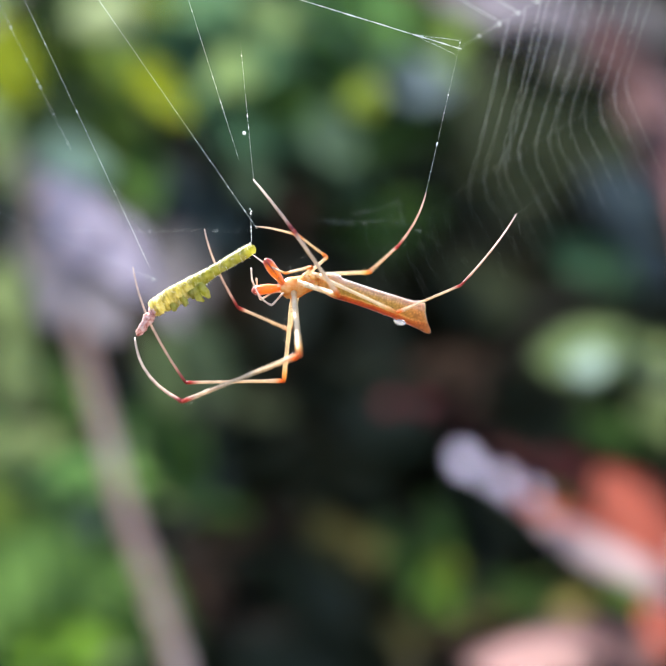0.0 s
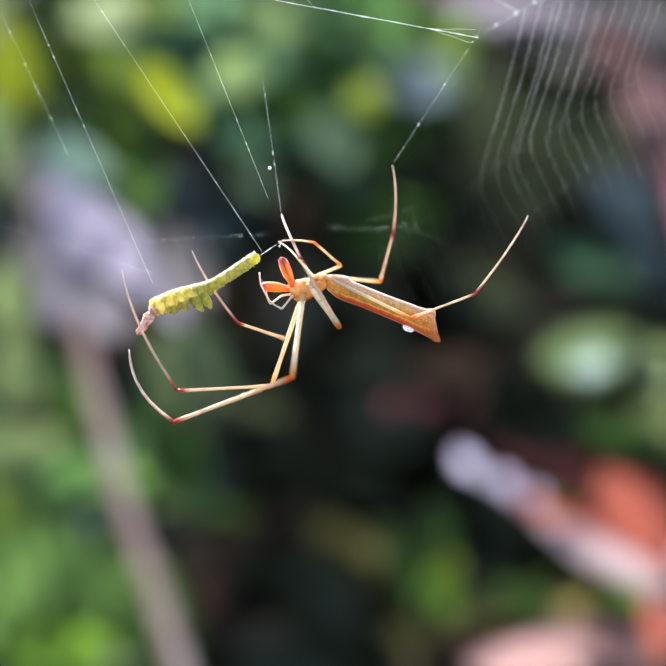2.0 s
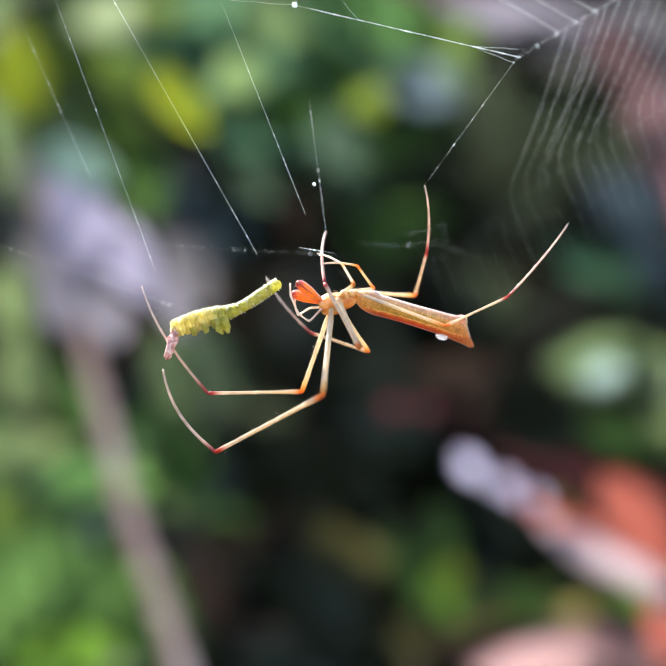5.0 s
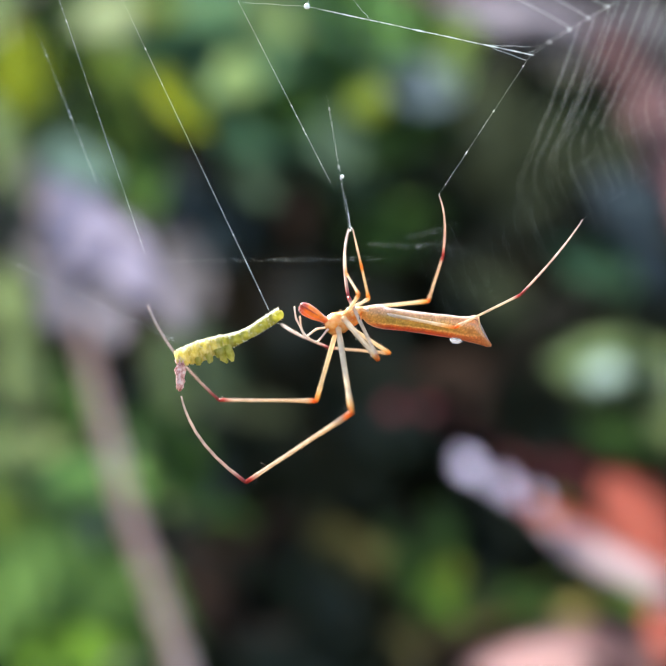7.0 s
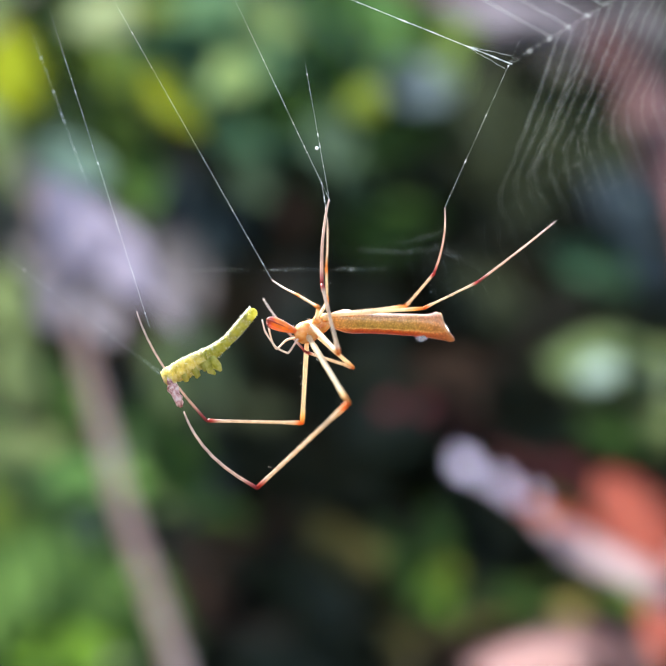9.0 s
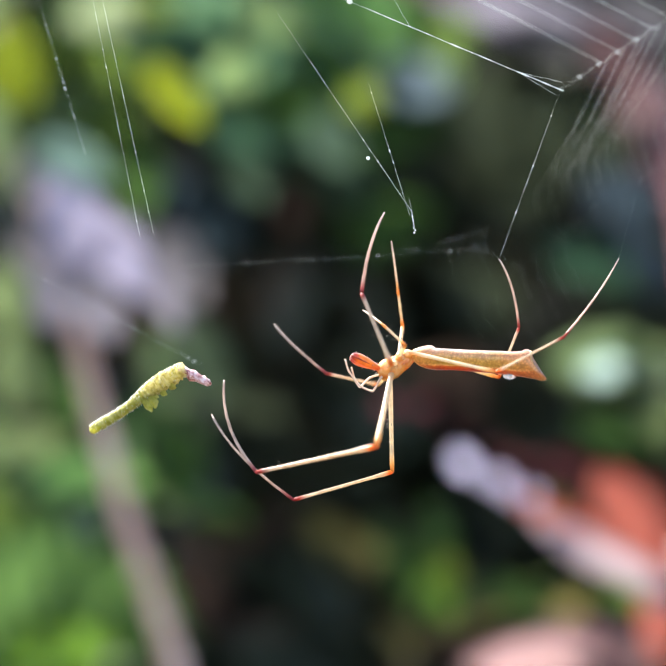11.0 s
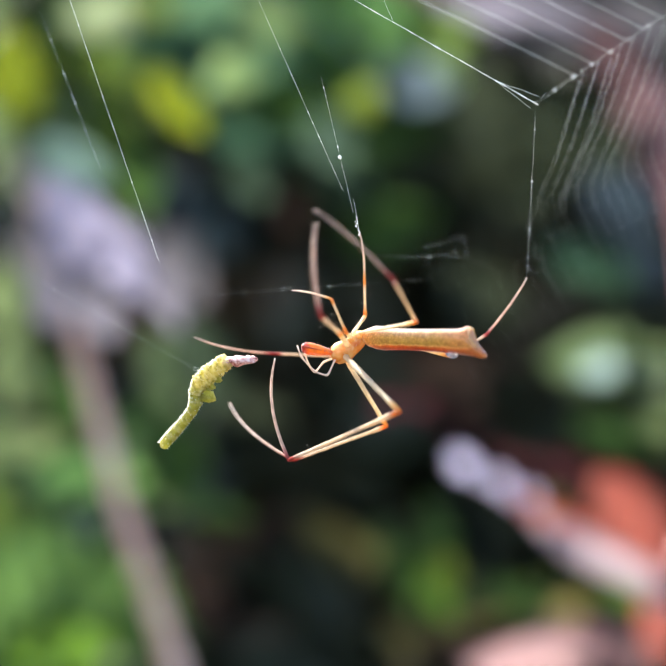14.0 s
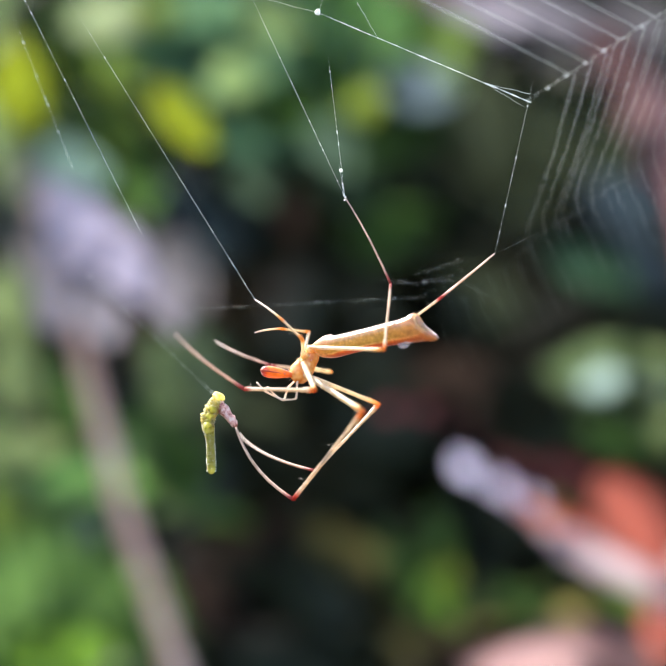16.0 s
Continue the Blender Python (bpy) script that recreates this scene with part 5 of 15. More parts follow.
    walk(part["chelicera_far"], [
        (0, mm(1.75, -0.2, -0.02, 80.9, 0, 90)), (0.25, mm(1.75, -0.2, -0.02, 87.6, 0, 90)), (0.5, mm(1.75, -0.2, -0.02, 91.6, 0, 90)),
        (0.75, mm(1.75, -0.2, -0.02, 85, 0, 90)), (0.8, mm(1.75, -0.2, -0.02, 83.3, 0, 90)), (1, mm(1.75, -0.2, -0.02, 76.5, 0, 90)),
        (1.25, mm(1.75, -0.2, -0.02, 74.8, 0, 90)), (1.5, mm(1.75, -0.2, -0.02, 76.3, 0, 90)), (1.75, mm(1.75, -0.2, -0.02, 69.7, 0, 90)),
        (2, mm(1.75, -0.2, -0.02, 64.3, 0, 90)), (2.25, mm(1.75, -0.2, -0.02, 64.8, 0, 90)), (2.5, mm(1.75, -0.2, -0.02, 65.7, 0, 90)),
        (2.75, mm(1.75, -0.2, -0.02, 72.3, 0, 90)), (3, mm(1.75, -0.2, -0.02, 77.2, 0, 90)), (3.25, mm(1.75, -0.2, -0.02, 71.2, 0, 90)),
        (3.5, mm(1.75, -0.2, -0.02, 64.6, 0, 90)), (3.75, mm(1.75, -0.2, -0.02, 62.6, 0, 90)), (4, mm(1.75, -0.2, -0.02, 61.8, 0, 90)),
        (4.25, mm(1.75, -0.2, -0.02, 60.7, 0, 90)), (4.5, mm(1.75, -0.2, -0.02, 59.8, 0, 90)), (5, mm(1.75, -0.2, -0.02, 58.5, 0, 90)),
        (5.5, mm(1.75, -0.2, -0.02, 57.7, 0, 90)), (6, mm(1.75, -0.2, -0.02, 57.3, 0, 90)), (6.25, mm(1.75, -0.2, -0.02, 57.2, 0, 90)),
        (6.5, mm(1.75, -0.2, -0.02, 57.1, 0, 90)), (6.75, mm(1.75, -0.2, -0.02, 52.5, 0, 90)), (7, mm(1.75, -0.2, -0.02, 44.2, 0, 90)),
        (7.25, mm(1.75, -0.2, -0.02, 36.6, 0, 90)), (7.5, mm(1.75, -0.2, -0.02, 34.3, 0, 90)), (7.75, mm(1.75, -0.2, -0.02, 41.3, 0, 90)),
        (8, mm(1.75, -0.2, -0.02, 48.2, 0, 90)), (8.25, mm(1.75, -0.2, -0.02, 48.5, 0, 90)), (8.5, mm(1.75, -0.2, -0.02, 48.7, 0, 90)),
        (8.75, mm(1.75, -0.2, -0.02, 47.3, 0, 90)), (9, mm(1.75, -0.2, -0.02, 47.1, 0, 90)), (9.25, mm(1.75, -0.2, -0.02, 49.1, 0, 90)),
        (9.5, mm(1.75, -0.2, -0.02, 49.3, 0, 90)), (9.7, mm(1.75, -0.2, -0.02, 49, 0, 90)), (10, mm(1.75, -0.2, -0.02, 48.2, 0, 90)),
        (10.2, mm(1.75, -0.2, -0.02, 47.1, 0, 90)), (10.5, mm(1.75, -0.2, -0.02, 45, 0, 90)), (10.7, mm(1.75, -0.2, -0.02, 43.6, 0, 90)),
        (11, mm(1.75, -0.2, -0.02, 40.9, 0, 90)), (11.25, mm(1.75, -0.2, -0.02, 39.5, 0, 90)), (11.3, mm(1.75, -0.2, -0.02, 39.5, 0, 90)),
        (11.5, mm(1.75, -0.2, -0.02, 41.3, 0, 90)), (11.75, mm(1.75, -0.2, -0.02, 36.8, 0, 90)), (12, mm(1.75, -0.2, -0.02, 32.3, 0, 90)),
        (12.25, mm(1.75, -0.2, -0.02, 36.8, 0, 90)), (12.5, mm(1.75, -0.2, -0.02, 41.5, 0, 90)), (12.75, mm(1.75, -0.2, -0.02, 51.2, 0, 90)),
        (12.8, mm(1.75, -0.2, -0.02, 54.1, 0, 90)), (13, mm(1.75, -0.2, -0.02, 41.7, 0, 90)), (13.25, mm(1.75, -0.2, -0.02, 45.6, 0, 90)),
        (13.5, mm(1.75, -0.2, -0.02, 48.4, 0, 90)), (13.75, mm(1.75, -0.2, -0.02, 50.1, 0, 90)), (14, mm(1.75, -0.2, -0.02, 49.4, 0, 90)),
        (14.2, mm(1.75, -0.2, -0.02, 46.2, 0, 90)), (14.25, mm(1.75, -0.2, -0.02, 46.2, 0, 90)), (14.5, mm(1.75, -0.2, -0.02, 49.2, 0, 90)),
        (14.75, mm(1.75, -0.2, -0.02, 49, 0, 90)), (15, mm(1.75, -0.2, -0.02, 45.8, 0, 90)), (15.25, mm(1.75, -0.2, -0.02, 41.4, 0, 90)),
        (15.5, mm(1.75, -0.2, -0.02, 35.6, 0, 90)), (15.75, mm(1.75, -0.2, -0.02, 32, 0, 90)), (16, mm(1.75, -0.2, -0.02, 30.3, 0, 90)),
    ])
    walk(part["leg_A"], [
        (0, mm(1.45, -0.32, -0.38, -151.1, 12.8, -159.7)), (0.25, mm(1.45, -0.32, -0.38, -150.3, 11, -157.3)), (0.5, mm(1.45, -0.32, -0.38, -149.9, 9.4, -155.5)),
        (0.75, mm(1.45, -0.32, -0.38, -145.5, 10.5, -154.7)), (0.8, mm(1.45, -0.32, -0.38, -144.8, 11, -154.5)), (1, mm(1.45, -0.32, -0.38, -143.9, 13, -153.6)),
        (1.25, mm(1.45, -0.32, -0.38, -150, 17.1, -153.2)), (1.5, mm(1.45, -0.32, -0.38, -154.9, 20.2, -151.2)), (1.75, mm(1.45, -0.32, -0.38, -152.2, 22.8, -145.3)),
        (2, mm(1.45, -0.32, -0.38, -150.7, 25.8, -141.7)), (2.25, mm(1.45, -0.32, -0.38, -151.7, 24.5, -144)), (2.5, mm(1.45, -0.32, -0.38, -152.8, 22.7, -147.6)),
        (2.75, mm(1.45, -0.32, -0.38, -155.7, 26.6, -143.8)), (3, mm(1.45, -0.32, -0.38, -160.6, 32, -140.7)), (3.25, mm(1.45, -0.32, -0.38, -160, 30.5, -143.2)),
        (3.5, mm(1.45, -0.32, -0.38, -156.3, 28.3, -149.6)), (3.75, mm(1.45, -0.32, -0.38, -149.9, 27.3, -148.6)), (4, mm(1.45, -0.32, -0.38, -145, 24.6, -146)),
        (4.25, mm(1.45, -0.32, -0.38, -144.6, 22.4, -147.5)), (4.5, mm(1.45, -0.32, -0.38, -144.2, 20.2, -148.5)), (5, mm(1.45, -0.32, -0.38, -143, 16.5, -149.6)),
        (5.5, mm(1.45, -0.32, -0.38, -141.6, 13.5, -150.4)), (6, mm(1.45, -0.32, -0.38, -140.4, 11.7, -151.8)), (6.25, mm(1.45, -0.32, -0.38, -140, 11.4, -153.1)),
        (6.5, mm(1.45, -0.32, -0.38, -139.9, 11.6, -154.9)), (6.75, mm(1.45, -0.32, -0.38, -137.4, 15.4, -159)), (7, mm(1.45, -0.32, -0.38, -135.1, 21.4, -162.1)),
        (7.25, mm(1.45, -0.32, -0.38, -136, 23.2, -165.3)), (7.5, mm(1.45, -0.32, -0.38, -139.3, 23, -171)), (7.75, mm(1.45, -0.32, -0.38, -142, 20.9, -169.7)),
        (8, mm(1.45, -0.32, -0.38, -143.8, 20.2, -167.9)), (8.25, mm(1.45, -0.32, -0.38, -142.8, 21.1, -166.9)), (8.5, mm(1.45, -0.32, -0.38, -141.9, 22.1, -166)),
        (8.75, mm(1.45, -0.32, -0.38, -143.4, 19.8, -163)), (9, mm(1.45, -0.32, -0.38, -147.1, 18.1, -158.9)), (9.25, mm(1.45, -0.32, -0.38, -150.7, 18.5, -156.8)),
        (9.5, mm(1.45, -0.32, -0.38, -154, 19.2, -155.8)), (9.7, mm(1.45, -0.32, -0.38, -156.6, 20, -155.3)), (10, mm(1.45, -0.32, -0.38, -160.9, 21.5, -155.4)),
        (10.2, mm(1.45, -0.32, -0.38, -163.9, 22.6, -156.1)), (10.5, mm(1.45, -0.32, -0.38, -168.9, 24.2, -159.1)), (10.7, mm(1.45, -0.32, -0.38, -171.9, 25.3, -160.9)),
        (11, mm(1.45, -0.32, -0.38, -176, 26.4, -165.2)), (11.25, mm(1.45, -0.32, -0.38, -179.4, 26.4, -171.6)), (11.3, mm(1.45, -0.32, -0.38, -179.6, 26.4, -172.1)),
        (11.5, mm(1.45, -0.32, -0.38, 178.2, 26.3, -176.9)), (11.75, mm(1.45, -0.32, -0.38, -159.5, 30.1, -157.7)), (12, mm(1.45, -0.32, -0.38, -143.3, 31.3, -143.8)),
        (12.25, mm(1.45, -0.32, -0.38, -155.7, 33.7, -156.1)), (12.5, mm(1.45, -0.32, -0.38, -169.1, 27.5, -178.1)), (12.75, mm(1.45, -0.32, -0.38, 171.7, -11.2, -169.4)),
        (12.8, mm(1.45, -0.32, -0.38, 172.5, -16.6, -175.2)), (13, mm(1.45, -0.32, -0.38, -159.5, 17.6, -156.5)), (13.25, mm(1.45, -0.32, -0.38, -155.5, 16.3, -167.7)),
        (13.5, mm(1.45, -0.32, -0.38, -155.9, 11.3, -178.7)), (13.75, mm(1.45, -0.32, -0.38, -155.3, 5.6, 179.7)), (14, mm(1.45, -0.32, -0.38, -151.5, 0.3, -178.6)),
        (14.2, mm(1.45, -0.32, -0.38, -149.5, -2, -174.4)), (14.25, mm(1.45, -0.32, -0.38, -150, -3, -173.3)), (14.5, mm(1.45, -0.32, -0.38, -158.1, -9.8, -165.5)),
        (14.75, mm(1.45, -0.32, -0.38, -161.3, -13.3, -161)), (15, mm(1.45, -0.32, -0.38, -158.2, -14.8, -161.9)), (15.25, mm(1.45, -0.32, -0.38, -157.5, -19.3, -158.4)),
        (15.5, mm(1.45, -0.32, -0.38, -155.6, -22.9, -157)), (15.75, mm(1.45, -0.32, -0.38, -153, -21.8, -162)), (16, mm(1.45, -0.32, -0.38, -151.2, -19.5, -167.7)),
    ])
    walk(part["tibia_A"], [
        (0, mm(0, 0, 5.175, -180, -88.4, -180)), (0.25, mm(0, 0, 5.175, 180, -88.4, -180)), (0.5, mm(0, 0, 5.175, -180, -87.8, -180)),
        (0.75, mm(0, 0, 5.175, 180, -86.5, 180)), (0.8, mm(0, 0, 5.175, 180, -86.3, -180)), (1, mm(0, 0, 5.175, 180, -85.9, 180)),
        (1.25, mm(0, 0, 5.175, 0, -88.1, 0)), (1.5, mm(0, 0, 5.175, 0, -81.8, 0)), (1.75, mm(0, 0, 5.175, 0, -79.7, 0)),
        (2, mm(0, 0, 5.175, 0, -77.2, 0)), (2.25, mm(0, 0, 5.175, 0, -77.1, 0)), (2.5, mm(0, 0, 5.175, 0, -77.6, 0)),
        (2.75, mm(0, 0, 5.175, 0, -76, 0)), (3, mm(0, 0, 5.175, 0, -72.7, 0)), (3.25, mm(0, 0, 5.175, 0, -74.1, 0)),
        (3.5, mm(0, 0, 5.175, 0, -75.3, 0)), (3.75, mm(0, 0, 5.175, 0, -76.1, 0)), (4, mm(0, 0, 5.175, 0, -79, 0)),
        (4.25, mm(0, 0, 5.175, 0, -81.4, 0)), (4.5, mm(0, 0, 5.175, 0, -83.1, 0)), (5, mm(0, 0, 5.175, 0, -84.9, 0)),
        (5.5, mm(0, 0, 5.175, 0, -85.5, 0)), (6, mm(0, 0, 5.175, 0, -85.5, 0)), (6.25, mm(0, 0, 5.175, 0, -85.5, 0)),
        (6.5, mm(0, 0, 5.175, 0, -85.6, 0)), (6.75, mm(0, 0, 5.175, 0, -87.2, 0)), (7, mm(0, 0, 5.175, 0, -87.6, 0)),
        (7.25, mm(0, 0, 5.175, 0, -88.8, 0)), (7.5, mm(0, 0, 5.175, 0, -90, 0)), (7.75, mm(0, 0, 5.175, -180, -85.7, 180)),
        (8, mm(0, 0, 5.175, 180, -83.8, -180)), (8.25, mm(0, 0, 5.175, -180, -83.2, 180)), (8.5, mm(0, 0, 5.175, -180, -82.7, 180)),
        (8.75, mm(0, 0, 5.175, -180, -81.1, 180)), (9, mm(0, 0, 5.175, -180, -81, 180)), (9.25, mm(0, 0, 5.175, -180, -83, 180)),
        (9.5, mm(0, 0, 5.175, -180, -85.3, 180)), (9.7, mm(0, 0, 5.175, 180, -87.4, 180)), (10, mm(0, 0, 5.175, 0, -89, 0)),
        (10.2, mm(0, 0, 5.175, 0, -86.4, 0)), (10.5, mm(0, 0, 5.175, 0, -82.7, 0)), (10.7, mm(0, 0, 5.175, 0, -80.2, 0)),
        (11, mm(0, 0, 5.175, 0, -76.7, 0)), (11.25, mm(0, 0, 5.175, 0, -75, 0)), (11.3, mm(0, 0, 5.175, 0, -74.9, 0)),
        (11.5, mm(0, 0, 5.175, 0, -74.6, 0)), (11.75, mm(0, 0, 5.175, 0, -74.3, 0)), (12, mm(0, 0, 5.175, 0, -76.4, 0)),
        (12.25, mm(0, 0, 5.175, 0, -84, 0)), (12.5, mm(0, 0, 5.175, -180, -87.5, 180)), (12.75, mm(0, 0, 5.175, 180, -87, 180)),
        (12.8, mm(0, 0, 5.175, 180, -88.1, 180)), (13, mm(0, 0, 5.175, 180, -82.3, 180)), (13.25, mm(0, 0, 5.175, 180, -84.9, 180)),
        (13.5, mm(0, 0, 5.175, -180, -83.7, 180)), (13.75, mm(0, 0, 5.175, 180, -80.5, -180)), (14, mm(0, 0, 5.175, 180, -75.5, -180)),
        (14.2, mm(0, 0, 5.175, -180, -70.6, 180)), (14.25, mm(0, 0, 5.175, 180, -69.6, -180)), (14.5, mm(0, 0, 5.175, -180, -67, 180)),
        (14.75, mm(0, 0, 5.175, -180, -68.6, 180)), (15, mm(0, 0, 5.175, 180, -69.3, -180)), (15.25, mm(0, 0, 5.175, -180, -65.1, -180)),
        (15.5, mm(0, 0, 5.175, -180, -59.8, 180)), (15.75, mm(0, 0, 5.175, 180, -58.2, 180)), (16, mm(0, 0, 5.175, 180, -58, 180)),
    ])
    walk(part["metatarsus_A"], [
        (0, mm(-5.43, 0, 5.021, -135.7, -12.7, 166.3)), (0.25, mm(-5.431, 0, 5.022, -134, -11.5, 166.7)), (0.5, mm(-5.429, 0, 4.967, -133.3, -10.5, 166.8)),
        (0.75, mm(-5.422, 0, 4.841, -132.1, -8.8, 166.6)), (0.8, mm(-5.421, 0, 4.824, -132.1, -8.7, 166.5)), (1, mm(-5.419, 0, 4.784, -133.3, -8.8, 166.5)),
        (1.25, mm(-5.43, 0, 5.35, -138.8, -16.4, 167.6)), (1.5, mm(-5.377, 0, 5.953, -140.6, -21.9, 169)), (1.75, mm(-5.345, 0, 6.148, -139.2, -23.1, 169.2)),
        (2, mm(-5.298, 0, 6.378, -139.5, -25.8, 169)), (2.25, mm(-5.296, 0, 6.386, -140.1, -26, 169.1)), (2.5, mm(-5.306, 0, 6.339, -141.2, -25.9, 169.3)),
        (2.75, mm(-5.271, 0, 6.492, -143.2, -26.7, 170.5)), (3, mm(-5.187, 0, 6.79, -147.5, -29.3, 172.2)), (3.25, mm(-5.226, 0, 6.66, -145.3, -28.4, 171.2)),
        (3.5, mm(-5.254, 0, 6.557, -140.9, -28, 169.3)), (3.75, mm(-5.274, 0, 6.478, -134.8, -26.4, 167.6)), (4, mm(-5.334, 0, 6.207, -129.2, -23.2, 165.5)),
        (4.25, mm(-5.372, 0, 5.986, -127.2, -22, 163.3)), (4.5, mm(-5.393, 0, 5.829, -124.6, -20.4, 161.7)), (5, mm(-5.411, 0, 5.654, -118.4, -16.6, 160.1)),
        (5.5, mm(-5.416, 0, 5.6, -112.1, -13.3, 159.9)), (6, mm(-5.416, 0, 5.598, -106.8, -11.3, 159.3)), (6.25, mm(-5.416, 0, 5.599, -104.9, -10.9, 158.2)),
        (6.5, mm(-5.416, 0, 5.595, -103.7, -10.9, 156.4)), (6.75, mm(-5.426, 0, 5.443, -102.7, -9.8, 153)), (7, mm(-5.428, 0, 5.401, -105.8, -12, 150.3)),
        (7.25, mm(-5.431, 0, 5.286, -121.8, -21.4, 151.1)), (7.5, mm(-5.433, 0, 5.176, -139.7, -27.5, 158.7)), (7.75, mm(-5.418, 0, 4.77, -142.7, -22.6, 160.8)),
        (8, mm(-5.401, 0, 4.59, -129.3, -13, 157.5)), (8.25, mm(-5.394, 0, 4.53, -120.3, -7.2, 156.5)), (8.5, mm(-5.388, 0, 4.481, -115.4, -3.9, 156.2)),
        (8.75, mm(-5.368, 0, 4.339, -121.5, -5.5, 156.7)), (9, mm(-5.366, 0, 4.328, -133.8, -12.1, 158.6)), (9.25, mm(-5.392, 0, 4.511, -141.7, -17.1, 161.8)),
        (9.5, mm(-5.415, 0, 4.732, -142.8, -18.4, 163.2)), (9.7, mm(-5.427, 0, 4.932, -142.4, -19.1, 164.1)), (10, mm(-5.432, 0, 5.274, -141.6, -20.4, 165.3)),
        (10.2, mm(-5.422, 0, 5.514, -140.8, -21.6, 165.9)), (10.5, mm(-5.389, 0, 5.862, -140, -24.3, 166.2)), (10.7, mm(-5.354, 0, 6.098, -138.8, -26, 166.3)),
        (11, mm(-5.286, 0, 6.427, -136.8, -29.6, 165.2)), (11.25, mm(-5.248, 0, 6.58, -137.6, -34.2, 163.2)), (11.3, mm(-5.246, 0, 6.587, -137.8, -34.5, 163.1)),
        (11.5, mm(-5.237, 0, 6.618, -139.6, -36.4, 162.9)), (11.75, mm(-5.229, 0, 6.648, -115.7, -25, 162.2)), (12, mm(-5.28, 0, 6.455, -98.8, -16.1, 166.3)),
        (12.25, mm(-5.403, 0, 5.745, -113.4, -14, 162.7)), (12.5, mm(-5.428, 0, 4.94, -139.2, -21.3, 160.7)), (12.75, mm(-5.425, 0, 4.886, -146, -10.4, 171)),
        (12.8, mm(-5.43, 0, 4.999, -148, -13.9, 170.4)), (13, mm(-5.383, 0, 4.443, -137, -3.1, 169.8)), (13.25, mm(-5.411, 0, 4.691, -118.6, -2.1, 166.7)),
        (13.5, mm(-5.4, 0, 4.582, -109, -1.8, 156.2)), (13.75, mm(-5.358, 0, 4.278, -105.5, 3.8, 157.5)), (14, mm(-5.26, 0, 3.815, -102.5, 11.5, 163.5)),
        (14.2, mm(-5.125, 0, 3.372, -107, 16.2, 167.9)), (14.25, mm(-5.092, 0, 3.282, -109.4, 17, 168.8)), (14.5, mm(-5, 0, 3.05, -125.5, 18.8, 173.3)),
        (14.75, mm(-5.056, 0, 3.188, -127.9, 19.7, 177.6)), (15, mm(-5.082, 0, 3.255, -126.1, 20.3, 179.4)), (15.25, mm(-4.928, 0, 2.888, -127.7, 25.7, -178.8)),
        (15.5, mm(-4.696, 0, 2.443, -124.8, 32.3, -176.5)), (15.75, mm(-4.619, 0, 2.315, -114, 33.9, -174.6)), (16, mm(-4.609, 0, 2.298, -103.2, 32.9, -175.6)),
    ])
